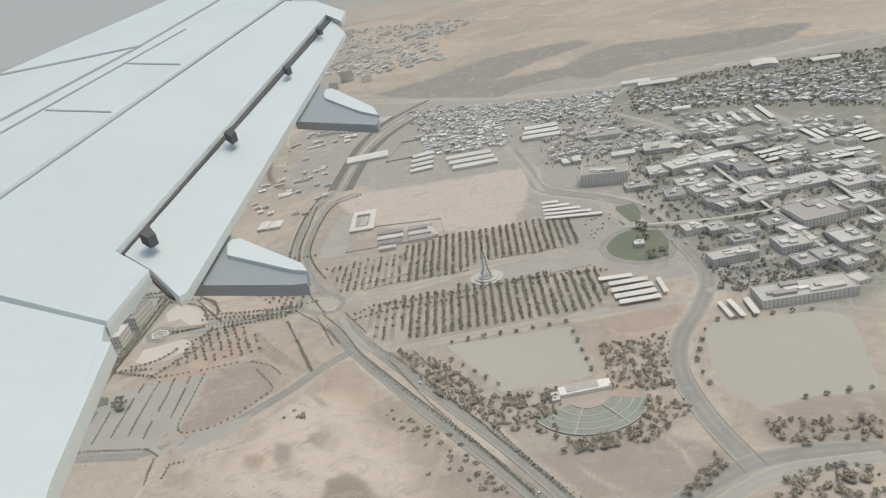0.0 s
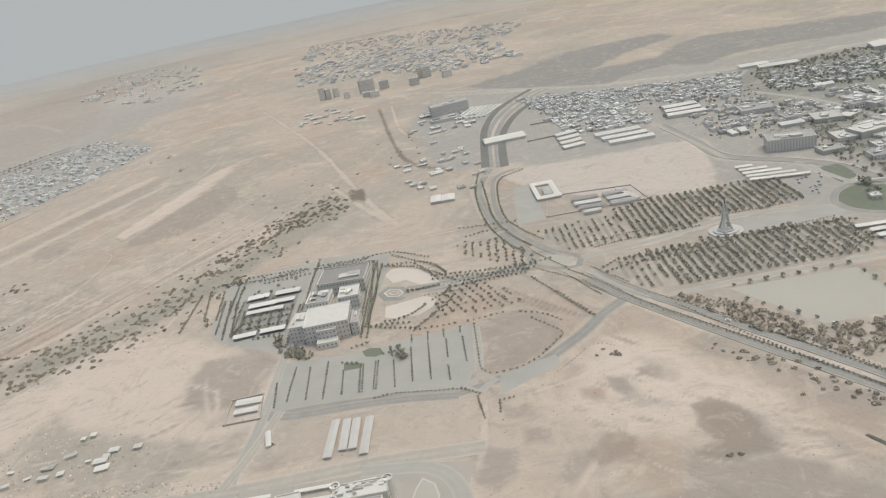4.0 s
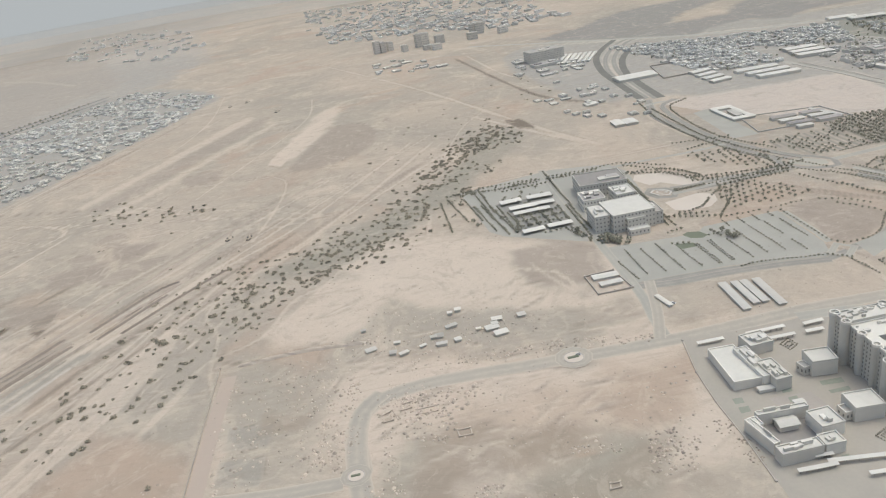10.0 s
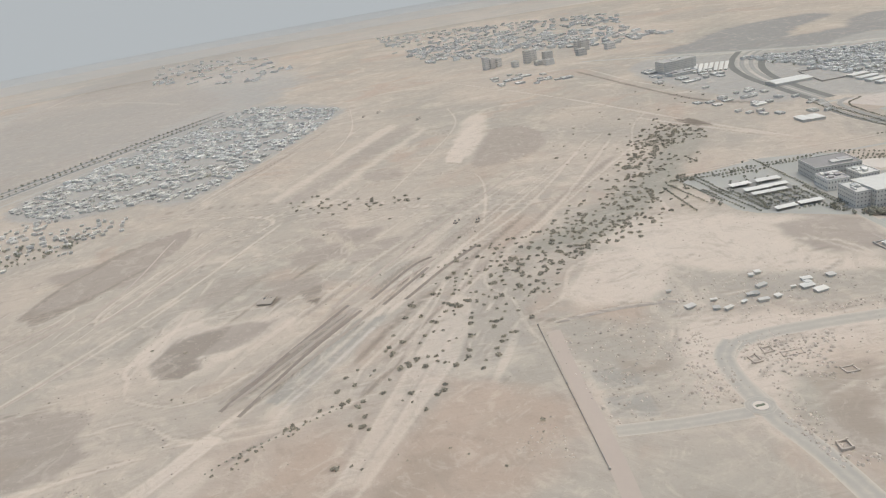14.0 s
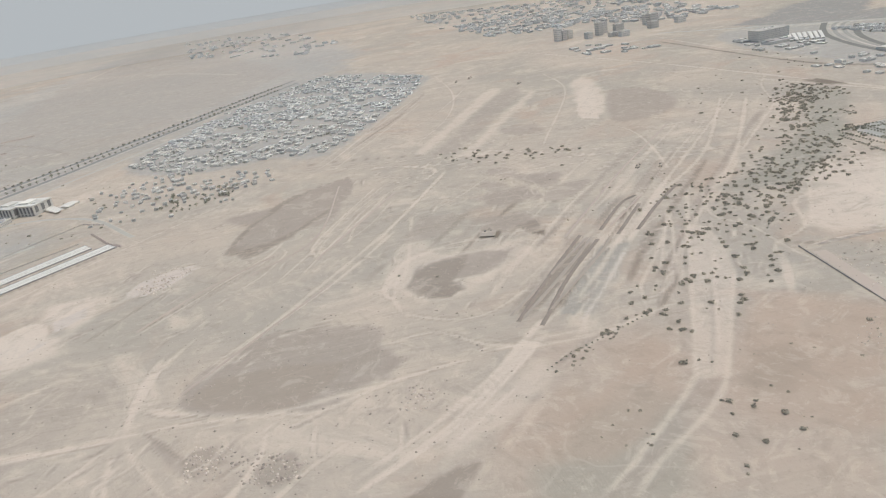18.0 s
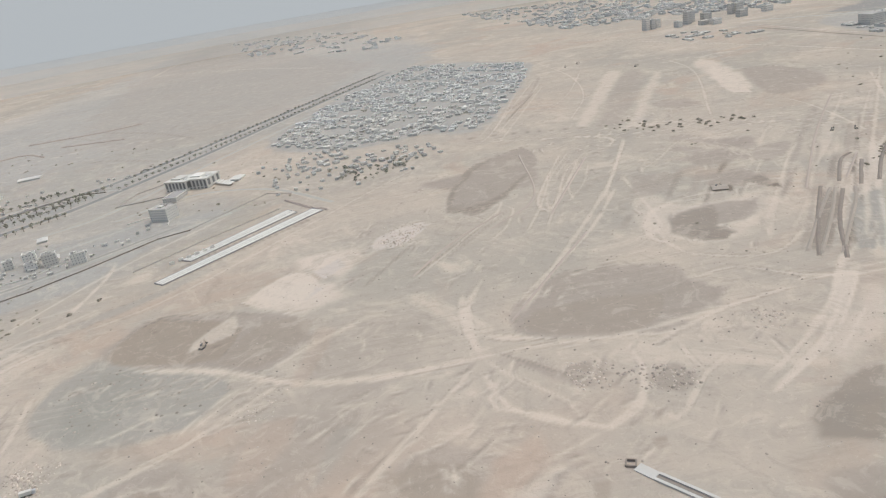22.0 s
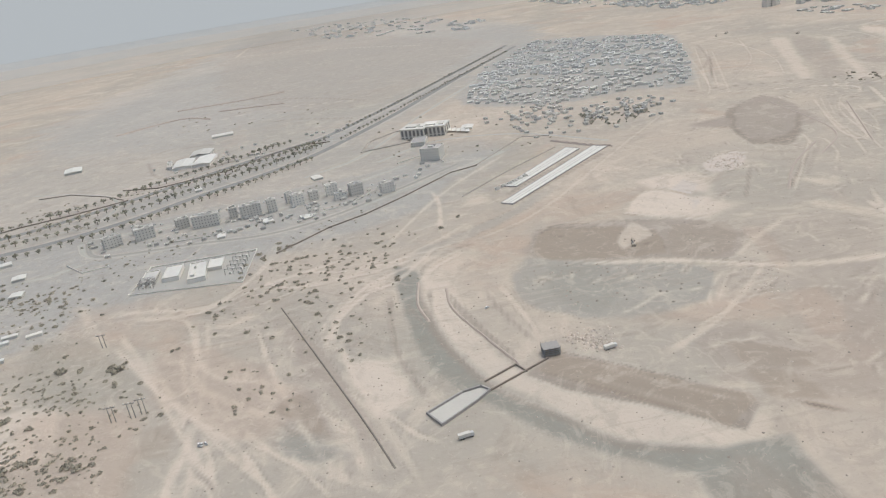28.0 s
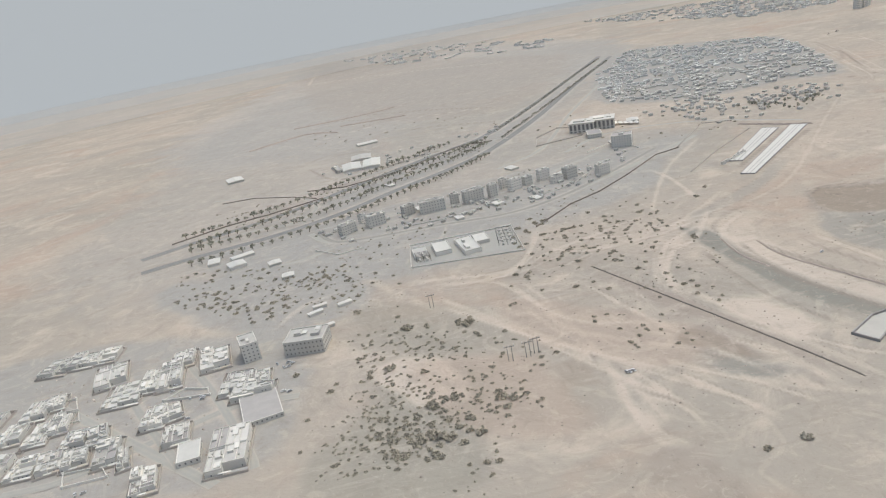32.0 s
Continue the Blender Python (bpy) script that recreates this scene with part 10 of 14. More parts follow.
# ---- hospital grounds ----
area("parking_lot", [(-243.8, 314.5), (-195.1, 308.9), (-187.7, 315.5), (-145.2, 316), (-147.9, 272.2), (-153.7, 257.2), (-199.3, 269.2), (-243.3, 271.2)], "old_asphalt", 0.073, "broad asphalt parking lot", "parking lot", straight=True)
area("parking_lot", [(-300, 442), (-232.4, 453.1), (-194.7, 441.5), (-189.1, 420.9), (-201.7, 333), (-242, 330.5), (-248.5, 326.6), (-288.2, 355.6), (-294.9, 366.4)], "old_asphalt", 0.074, "asphalt forecourt of the hospital", "parking lot", straight=True)
area("parking_lot", [(-282.7, 407.6), (-246.2, 407.2), (-247.7, 351.6), (-278.4, 354.7)], "asphalt", 0.076, "shaded parking court", "parking lot", straight=True)
area("sand_bed", [(-192.1, 402.1), (-187.7, 410.2), (-166.2, 403), (-159.5, 391.2), (-159.1, 376.6), (-168.7, 376.5), (-179, 389.2), (-186.7, 388.1)], "sand_bed", 0.078, "pale raked sand bed before the hospital", "sand bed")
area("sand_bed", [(-190.7, 357.2), (-181, 358.5), (-168, 361.2), (-161.2, 354.6), (-164.1, 345.5), (-171.7, 338.9), (-182.7, 339), (-190.7, 343.7)], "sand_bed", 0.079, "pale raked sand bed before the hospital", "sand bed")
ribbon("road", [(-193.9, 375.9), (-189.6, 381.6), (-181.7, 377.9), (-177.8, 370.1), (-182, 363.2), (-190.2, 366.2)], 5, "asphalt", 0.081, "round drive before the hospital", closed=True)
ribbon("basin_rim", [(-191.7, 375), (-188.6, 378.1), (-182.9, 375.4), (-180.5, 370.6), (-183.6, 366.8), (-189.1, 368.6)], 1.2, "white_roof", 0.5, "pale round rim of a basin in the drive", "fountain", closed=True)
ribbon("basin_rim", [(-188.9, 373.7), (-187, 375), (-184.1, 373.7), (-182.9, 370.9), (-184.5, 369.4), (-187.6, 370.9)], .9, "white_roof", 0.6, "pale round rim of a basin in the drive", "fountain", closed=True)
ribbon("road", [(-178.3, 377.1), (-161.8, 374.8), (-148.2, 374.5), (-128, 374.2), (-104.2, 376.1)], 3.4, "asphalt", 0.082, "planted avenue to the hospital")
ribbon("road", [(-177.6, 367.8), (-159.9, 367.1), (-148.2, 366.1), (-128.2, 368.1), (-104.2, 368.9)], 3.4, "asphalt", 0.084, "planted avenue to the hospital")
stuff("avenue_trees", [(x, y, 0.45 * (0.8 + 0.4 * ((x * 7.3 + y * 3.1) % 1))) for line in ([(-177.9, 372.4), (-161.7, 370.9), (-148.2, 370.7), (-128.1, 371.1), (-104.6, 372.3)], [(-148.2, 378.5), (-127.8, 378.9), (-114.2, 378.7)], [(-168, 361.2), (-154.8, 359.6), (-141.7, 358.6)],) for x, y in along(line, 2.4, 0)], TREES, ["bark", "leaf"], "small clipped trees along the avenue median", "trees")
ribbon("road", [(-181.4, 367), (-154.1, 370), (-127.1, 371.3), (-104, 371.1)], 4, "old_asphalt", 0.086, "avenue to the hospital")
ribbon("road", [(-244.9, 269.2), (-200.2, 265.9), (-155.3, 256.3), (-144.1, 259.5)], 5, "asphalt", 0.087, "road along the parking lot")
ribbon("road", [(-141, 260.8), (-121.1, 266), (-96.2, 284.7), (-80.8, 301), (-66.3, 312.1)], 7, "asphalt", 0.089, "road to the carriageway")
ribbon("road", [(-144.4, 267.8), (-139.4, 261.8), (-147.4, 254.6), (-152.5, 260.4)], 4, "old_asphalt", 0.09, "small roundabout", closed=True)
ribbon("road", [(-143.2, 313.5), (-144.1, 288.5), (-145.7, 271.2)], 4, "old_asphalt", 0.092, "grey asphalt road across the plain")
area("pavement", [(-136.9, 264.5), (-110.2, 272.6), (-109.7, 263.6), (-138.7, 249.4)], "old_asphalt", 0.094, "unused asphalt apron", "pavement", straight=True)
building("hospital_block", [(-232.4, 329.3), (-208.4, 329.3), (-208, 352.5)], 10.3, "large hospital block with a plain white roof", floors=4, roof="white_roof", wall="render2", extras=0, parapet=0.35)
building("hospital_wing", [(-241.2, 334), (-232.7, 333.4), (-232.7, 352)], 9.2, "grey hospital wing with rounded white roof plant", floors=4, wall="render2", roof="white_roof", extras=4)
building("hospital_wing", [(-207.8, 330.5), (-203.6, 330.3), (-203.5, 346)], 7.2, "grey stair wing of the hospital", floors=3, wall="render2", roof="roof2", extras=1)
building("hospital_wing", [(-231.9, 387.2), (-202.8, 384.2), (-199.1, 406.9)], 8.4, "grey rear wing of the hospital with a flat roof", floors=3, wall="render2", roof="roof2", extras=4)
building("hospital_wing", [(-236.7, 367), (-223.3, 365.9), (-221.1, 381.3)], 6.6, "low middle wing crowded with white roof plant", floors=2, wall="render", roof="roof2", extras=9)
building("hospital_wing", [(-217, 364.2), (-205.3, 364.2), (-203.3, 379.1)], 7.6, "pale wing with white roof rooms", floors=3, wall="render", roof="white_roof", extras=6)
building("entrance_hall", [(-225.3, 326.6), (-215.2, 326.6), (-215.2, 329.2)], 7.6, "glazed entrance bay with a white cornice", floors=3, wall="render2", roof="white_roof", extras=0)
building("entrance_porch", [(-225.8, 321.8), (-214.8, 321.8), (-214.8, 326.5)], 3.0, "white entrance porch of the hospital", floors=1, roof="white_roof", extras=0)
canopy("parking_shade", [(-279.4, 401.8), (-265.7, 402.3), (-266.2, 408)], 1.6, "white parking shade beside the hospital", 8)
canopy("parking_shade", [(-262.1, 402.3), (-246.2, 401.7), (-246.5, 407.4)], 1.6, "white parking shade beside the hospital", 8)
canopy("parking_shade", [(-276.5, 389.2), (-259, 389.3), (-259.4, 394.7)], 1.6, "white parking shade beside the hospital", 8)
canopy("parking_shade", [(-276.1, 380.7), (-253.3, 380.7), (-253.7, 385.1)], 1.6, "white parking shade beside the hospital", 8)
canopy("parking_shade", [(-259, 390.2), (-247.8, 389.9), (-248.1, 394.5)], 1.6, "white parking shade beside the hospital", 8)
canopy("parking_shade", [(-277.7, 351), (-264.5, 351.6), (-264.9, 356.2)], 1.6, "white parking shade beside the hospital", 8)
canopy("parking_shade", [(-262.6, 352.2), (-248, 352.3), (-248.3, 356.9)], 1.6, "white parking shade beside the hospital", 8)
area("parking_lot", [(-280.4, 389.5), (-248.1, 386.8), (-247.7, 358.5), (-278, 360.1)], "asphalt", 0.095, "shaded parking court planted with trees", "parking lot", straight=True)
stuff("court_trees", [(x, y, 0.75 * (0.8 + 0.4 * ((x * 7.3 + y * 3.1) % 1))) for line in ([(-276.4, 379.4), (-248.9, 379.6)], [(-275.9, 371.3), (-248.2, 372)], [(-274.8, 363.2), (-248.3, 364.1)],) for x, y in along(line, 2.6, 0)], TREES, ["bark", "leaf"], "dark trees in the parking court", "trees")
area("planting_bed", [(-202, 310.9), (-198, 313), (-192.5, 310.7), (-190.5, 304.8), (-194.5, 302.8), (-199.9, 305.1)], "lawn", 0.097, "dark planting inside the parking roundabout", "planting")
area("planting_bed", [(-210.5, 302.2), (-201.2, 299.6), (-201.3, 294.9), (-210.2, 295.1)], "lawn", 0.098, "dark planting beside the drive", "planting")
stuff("forecourt_trees", [(x, y, 0.75 * (0.8 + 0.4 * ((x * 7.3 + y * 3.1) % 1))) for line in ([(-309.6, 436.8), (-280.4, 441.7), (-245.5, 438)], [(-237.7, 439), (-203.5, 435.3)], [(-286.4, 404.8), (-280, 355.5)], [(-291.1, 407.3), (-284.9, 354)], [(-295.6, 409.6), (-290.9, 364.5)], [(-197.5, 426), (-196.3, 384.3), (-201, 336.4)], [(-243.1, 382.2), (-244.7, 328.3)], [(-201, 336.4), (-174.7, 330.8)], [(-177.5, 369.4), (-156.9, 371.6)], [(-140.6, 456.1), (-100.1, 447.7)], [(-190.1, 416), (-164.5, 408.1), (-153.4, 383.9)], [(-198.2, 335), (-173.9, 323)],) for x, y in along(line, 3, 0)], TREES, ["bark", "leaf"], "trees round the hospital forecourt", "trees")
stuff("forecourt_trees", [(x, y, 0.75 * (0.8 + 0.4 * ((x * 7.3 + y * 3.1) % 1))) for line in ([(-315.7, 376.2), (-315, 429.6)], [(-273, 427), (-238.7, 428.6)], [(-265.6, 348.7), (-249.6, 348.6)], [(-122.3, 375.3), (-91.7, 376.7)], [(-106.7, 356.5), (-85.5, 299.9)],) for x, y in along(line, 3, 0)], TREES, ["bark", "leaf"], "trees round the hospital", "trees")
stuff("orchard", [(x, y, 0.85 * (0.8 + 0.4 * ((x * 7.3 + y * 3.1) % 1))) for x, y in grid_in([(-166.6, 330.4), (-159.6, 357.4), (-148.2, 370.7), (-128.6, 359.2), (-116.8, 341.5), (-113.2, 328.4), (-142.1, 328.2)], 20, 4.6, 4.6, 0.5, 0.06, random.Random(15))], TREES, ["bark", "leaf"], "slanting rows of small trees in sand", "trees")
grove("forecourt_trees", [(-240.1, 320.7), (-233.7, 323.3), (-225.8, 316.3), (-234, 310.2)], 10, 1.14, 16, "leaf", "dark trees by the hospital")
grove("forecourt_trees", [(-188.2, 302.4), (-178.2, 307.6), (-178.9, 295), (-186.2, 294)], 8, 1.23, 17, "leaf", "dark trees by the parking roundabout")
grove("forecourt_trees", [(-236.1, 455.4), (-240.6, 409), (-278.4, 354.7), (-298.3, 368), (-319, 431.7)], 40, 0.85, 18, "leaf", "small trees round the car park")
fence("depot_wall", [(-263.7, 287.3), (-248.8, 288.1), (-246.9, 267.3), (-263.6, 267.5)], 0.9, "low wall round a depot", closed=True)
shed("depot_shed", [(-260.8, 281.4), (-248.7, 281), (-248.9, 285.2)], 1.06, "white-roofed depot shed on dusty ground")
shed("depot_shed", [(-259.8, 273.8), (-249.2, 273.9), (-249.5, 277)], 1.19, "white-roofed depot shed on dusty ground")
shed("barn", [(-213.4, 228.7), (-210.4, 228.5), (-209.1, 253.3)], 0.94, "long pale-roofed barn on bare ground", roof='concrete')
shed("barn", [(-207.2, 231.7), (-204.5, 231.6), (-203.4, 252.1)], 0.98, "long pale-roofed barn on bare ground", roof='concrete')
shed("barn", [(-203.1, 231.6), (-200.3, 231.5), (-199, 251.5)], 0.93, "long pale-roofed barn on bare ground", roof='concrete')
shed("barn", [(-198.4, 226.9), (-195.4, 226.7), (-193.2, 250.8)], 0.92, "long pale-roofed barn on bare ground", roof='concrete')
ribbon("road", [(-245.6, 267.8), (-229, 264.2), (-203.5, 263), (-178.6, 260.1), (-156.1, 255)], 6, "asphalt", 0.1, "road along the parking lot")
ribbon("road", [(-238.4, 455.6), (-241.5, 371.2), (-243.9, 315.9), (-245.7, 263.1), (-249.2, 238.5), (-250.9, 223.9)], 5, "old_asphalt", 0.102, "service road past the hospital")
shed("hut", [(-239.3, 244.2), (-237.8, 244.5), (-237.9, 255.4)], 0.87, "narrow white hut on dusty ground")
stuff("forecourt_trees", [(x, y, 0.65 * (0.8 + 0.4 * ((x * 7.3 + y * 3.1) % 1))) for line in ([(-304.5, 439.8), (-279.3, 434.9), (-247.8, 433.6)], [(-240.1, 434.7), (-199.3, 428.1)], [(-276.1, 375.3), (-279.8, 358)], [(-198.1, 422.2), (-201.4, 368.3), (-203.3, 324.5)], [(-194.2, 420.1), (-198.3, 366.8), (-199.9, 323)], [(-241.2, 383.5), (-241.2, 341.1)],) for x, y in along(line, 2.2, 0)], TREES, ["bark", "leaf"], "trees round the hospital forecourt", "trees")
grove("forecourt_trees", [(-250.6, 345.2), (-246.6, 339.9), (-246.2, 324.4), (-251.6, 335.3)], 9, 1.23, 40, "leaf", "dark trees at the forecourt corner")
grove("forecourt_trees", [(-241.5, 327.7), (-234, 325.8), (-232.9, 317.6), (-240.3, 319.4)], 9, 1.23, 40, "leaf", "dark trees at the forecourt corner")

tree_lines("parking_trees", ([(-243.2, 294.6), (-241.2, 272.9)], [(-235.3, 307), (-235.8, 275.5)], [(-227.8, 303.7), (-226.7, 274.5)], [(-218.8, 306), (-218.3, 273.2)], [(-210.2, 294.8), (-209.5, 272.3)], [(-185.4, 294.8), (-184.5, 271.2)], [(-176.8, 303.6), (-176.3, 271.6)], [(-168.1, 304.9), (-167.7, 271.8)], [(-158.9, 305.2), (-159, 287.8)], [(-159.3, 280.1), (-159.1, 267)], [(-150.6, 304.6), (-150.5, 281.6)], [(-176.2, 317), (-176.3, 309.4)], [(-167.8, 316.4), (-168.1, 308.9)], [(-159.7, 316), (-159.9, 308.4)], [(-151.2, 315.4), (-151.4, 309.1)],), 2.3, 0.5, "rows of small dark trees between parking bays")
tree_lines("parking_trees", ([(-201.8, 297.2), (-201.3, 272.7)], [(-200.4, 297.2), (-200, 272.7)], [(-194.4, 297.6), (-194.7, 272.1)], [(-193, 297.6), (-193.4, 272.1)],), 2.2, 0.45, "paired rows of clipped trees")
tree_lines("edge_trees", ([(-174.9, 321.3), (-152.5, 320.4)], [(-146.6, 320.3), (-126, 321.8)], [(-119.2, 319), (-107.9, 311.6), (-100.3, 300.4)], [(-143.9, 315.4), (-144.3, 291.7), (-144.2, 271.7), (-138.2, 266.2), (-122.1, 269.3), (-108.3, 282.9), (-103.1, 289.5), (-108, 299.4), (-114.9, 310.1)],), 3.1, 0.55, "clipped trees round the drive and the islands")
tree_lines("edge_bushes", ([(-193.9, 265.4), (-184.8, 265.9), (-165.8, 261.7), (-154.3, 259), (-147.1, 252.4)], [(-148.4, 250.9), (-147, 234.9)], [(-139.5, 244.8), (-140.4, 235.6)], [(-139.5, 244.8), (-133, 245.5)],), 2, 0.5, "low clipped bushes along the parking lot")
tree_lines("avenue_trees", ([(-177.7, 371.3), (-160.5, 370.8)], [(-144.2, 369.9), (-106.3, 368.6)], [(-145.6, 365.2), (-109.2, 364.6)], [(-193.9, 415.1), (-178.9, 408.2), (-166.6, 396.7), (-159.5, 380.6)], [(-190.4, 337.9), (-186, 337.2), (-176.5, 340.2), (-167.2, 349.1)], [(-163.8, 353.2), (-154.2, 360.9), (-153.1, 367.6)], [(-173.9, 323), (-157.1, 343.7), (-151.4, 355)],), 2.6, 0.8, "small dusty trees along the hospital avenue")
tree_lines("forecourt_trees", ([(-202.9, 427.1), (-202.5, 397.5), (-203.1, 371.7), (-203.9, 347), (-202.7, 328.3)], [(-199.9, 427.4), (-199.6, 397.8), (-199.7, 371.6), (-200.7, 347)], [(-238.9, 434.1), (-221.9, 435.1)], [(-220.9, 434.5), (-205.2, 434.1)], [(-263, 436.2), (-244.9, 436.5)], [(-276.7, 432.2), (-260.5, 432.6)], [(-296, 435.6), (-279.7, 433.9)], [(-291.3, 437.2), (-288.2, 387.8)], [(-287.4, 439.3), (-285.7, 393.6)], [(-282, 402.6), (-280.2, 359.4)], [(-238.2, 450.7), (-239.9, 408.6), (-239.9, 380.5)], [(-280.9, 359.7), (-249.7, 354.1)], [(-299.6, 426.3), (-295.1, 382.7)], [(-309.8, 431.8), (-303.7, 386.9)], [(-207, 437.4), (-187.8, 437.2), (-162.6, 415.6)], [(-187.1, 430.9), (-164.9, 406.2), (-152.7, 386.4)],), 3, 0.72, "dark trees round the hospital courts")
tree_lines("court_trees", ([(-278.3, 388.1), (-276.3, 360.6)], [(-272.7, 387.8), (-271, 360.4)], [(-267.2, 386.7), (-265.7, 359.5)], [(-260.2, 385.8), (-259.2, 357.9)], [(-254, 385.2), (-253.4, 357.4)], [(-247.8, 384.7), (-248, 359.5)],), 2.8, 0.75, "dark trees in the parking court")
tree_lines("forecourt_trees", ([(-253, 346.5), (-248.6, 331.5)], [(-250.4, 346.8), (-246.6, 333.3)], [(-243.3, 324.2), (-233, 324.3)], [(-242.6, 319.9), (-232.8, 319.4)], [(-207.6, 316), (-199, 317.4)], [(-211.4, 302.7), (-202.6, 298.8)], [(-187.2, 308.5), (-185.9, 298.2)], [(-190.7, 303.6), (-183.4, 304.1)],), 2.8, 0.7, "dark trees on planting beds of the forecourt")

# ---- far town and hills beyond the campus ----
town([(-43, 849.7), (129.9, 763.2), (185.2, 753.7), (139, 648.2), (73, 705), (-18.4, 719.8)], 420, (1.2, 1.7, 2.2), 10, 1, "small flat-roofed dusty town house", "town_house", (3.6, 8), 0.0, 0)
town([(-30.2, 717.3), (52.1, 723), (53.8, 621.1), (-20, 645.7)], 120, (1.2, 1.7), 10, 2, "small flat-roofed dusty town house", "town_house", (3.6, 8), 0.0, 0)
town([(84.6, 637.9), (147.6, 640.8), (182.3, 560.3), (168.3, 532.1), (74.9, 552.5)], 80, (1.6, 2.2, 2.8), 10, 3, "flat-roofed grey campus house", "campus_house", (3.6, 8), 0.0, 80)
town([(190, 717.9), (287.6, 705.7), (407.9, 658.9), (339, 544.1), (254.9, 626.1), (176.3, 650.7)], 260, (1.2, 1.7), 10, 4, "small flat-roofed house among trees", "town_house", (3.6, 8), 0.0, 0)
town([(196.5, 632.4), (251.2, 582.8), (242.4, 480), (220.8, 512.4), (180.9, 543.2)], 34, (1.6, 2.4, 2.8), 10, 5, "flat-roofed grey campus house", "campus_house", (3.6, 8), 0.0, 34)
town([(-157.8, 893.6), (-92, 830.9), (-104, 719.6), (-173, 779.3)], 22, (1.2, 1.7), 10, 6, "low shed in rows beside the cutting", "works_hut", (4, 14), 0.0, 22)
town([(-319.7, 1090.6), (-222.4, 968.3), (-241.2, 876.7), (-323.6, 969.4)], 18, (1.2, 1.7), 10, 7, "low shed in rows on the plain", "works_hut", (4, 16), 0.0, 18)
town([(-431.6, 1698.1), (-217.7, 1750.8), (-72.6, 1500.6), (9.1, 1448.8), (14.4, 1191.4), (-74.7, 1175.2), (-230.3, 1311.9), (-375.1, 1368)], 330, (1.6, 2.2, 3), 10, 8, "far dusty town house", "far_house", (5, 15), 0.0, 0)
town([(-454.7, 2240.9), (-70.9, 1912.2), (103.1, 1702), (32, 1489.8), (-210.5, 1701.2), (-434.2, 1812.6)], 260, (1.6, 2.2, 3), 10, 9, "far dusty town house", "far_house", (5, 15), 0.0, 0)
building("tower_block", [(-310.9, 1151.2), (-302.9, 1153.2), (-302.9, 1165.2)], 19, "far pale grey tower block on the plain", floors=6, extras=1, wall="render")
building("tower_block", [(-301.7, 1151.5), (-293.7, 1153.5), (-293.7, 1165.5)], 15.6, "far pale grey tower block on the plain", floors=5, extras=1, wall="render")
building("tower_block", [(-289.4, 1160.4), (-281.4, 1162.4), (-281.4, 1174.4)], 12.8, "far pale grey tower block on the plain", floors=4, extras=1, wall="render")
building("tower_block", [(-269.4, 1120.3), (-261.4, 1122.3), (-261.4, 1134.3)], 9, "far pale grey tower block on the plain", floors=3, extras=1, wall="render")
building("tower_block", [(-245.5, 1138.5), (-237.5, 1140.5), (-237.5, 1152.5)], 19.6, "far pale grey tower block on the plain", floors=6, extras=1, wall="render")
building("tower_block", [(-237.6, 1156.7), (-223.6, 1158.7), (-223.6, 1170.7)], 17.6, "far pale grey tower block on the plain", floors=5, extras=1, wall="render")
building("tower_block", [(-239, 1099.3), (-225, 1101.3), (-225, 1113.3)], 6.4, "far pale grey tower block on the plain", floors=3, extras=1, wall="render")
building("tower_block", [(-214.4, 1143.3), (-200.4, 1145.3), (-200.4, 1157.3)], 12, "far pale grey tower block on the plain", floors=4, extras=1, wall="render")
building("tower_block", [(-227.7, 1083.6), (-213.7, 1085.6), (-213.7, 1097.6)], 8, "far pale grey tower block on the plain", floors=3, extras=1, wall="render")
building("tower_block", [(-152.2, 1172.3), (-138.2, 1174.3), (-138.2, 1186.3)], 16.4, "far pale grey tower block on the plain", floors=5, extras=1, wall="render")
building("tower_block", [(-145.4, 1168.9), (-131.4, 1170.9), (-131.4, 1182.9)], 17, "far pale grey tower block on the plain", floors=5, extras=1, wall="render")
building("tower_block", [(-165.7, 1118.8), (-151.7, 1120.8), (-151.7, 1132.8)], 10.4, "far pale grey tower block on the plain", floors=3, extras=1, wall="render")
building("tower_block", [(-113.8, 1132.2), (-99.8, 1134.2), (-99.8, 1146.2)], 9.6, "far pale grey tower block on the plain", floors=3, extras=1, wall="render")
building("office_tower", [(-142.9, 838.3), (-98.9, 844.3), (-102.9, 864.3)], 13, "broad grey office tower above a podium", floors=6, extras=2, wall="render")
building("podium", [(-144.9, 808.3), (-110.9, 813.3), (-114.9, 830.3)], 3, "grey podium block before the office tower", floors=2, extras=2, wall="render2", roof="roof2")
shed("works_hut", [(-120.1, 807.2), (-95.2, 856.1), (-93.2, 853.4)], 1.7, "small white-roofed hut in rows")
shed("works_hut", [(-114.6, 805.4), (-89.5, 854.1), (-87.5, 851.4)], 1.58, "small white-roofed hut in rows")
shed("works_hut", [(-109, 803.9), (-83.7, 852.4), (-81.7, 849.7)], 1.4, "small white-roofed hut in rows")
shed("works_hut", [(-103.8, 801.4), (-78.2, 849.7), (-76.3, 847)], 1.42, "small white-roofed hut in rows")
shed("works_hut", [(-98.7, 798.3), (-73, 846.2), (-71.1, 843.6)], 1.59, "small white-roofed hut in rows")
shed("works_hut", [(-93.3, 796.6), (-67.4, 844.3), (-65.4, 841.7)], 1.46, "small white-roofed hut in rows")
shed("works_hut", [(-88.2, 794.1), (-62, 841.6), (-60.1, 839)], 1.49, "small white-roofed hut in rows")
shed("depot_shed", [(-99, 664.2), (-59.6, 664.9), (-53.1, 684.2)], 2.41, "low white-roofed depot on dusty ground")
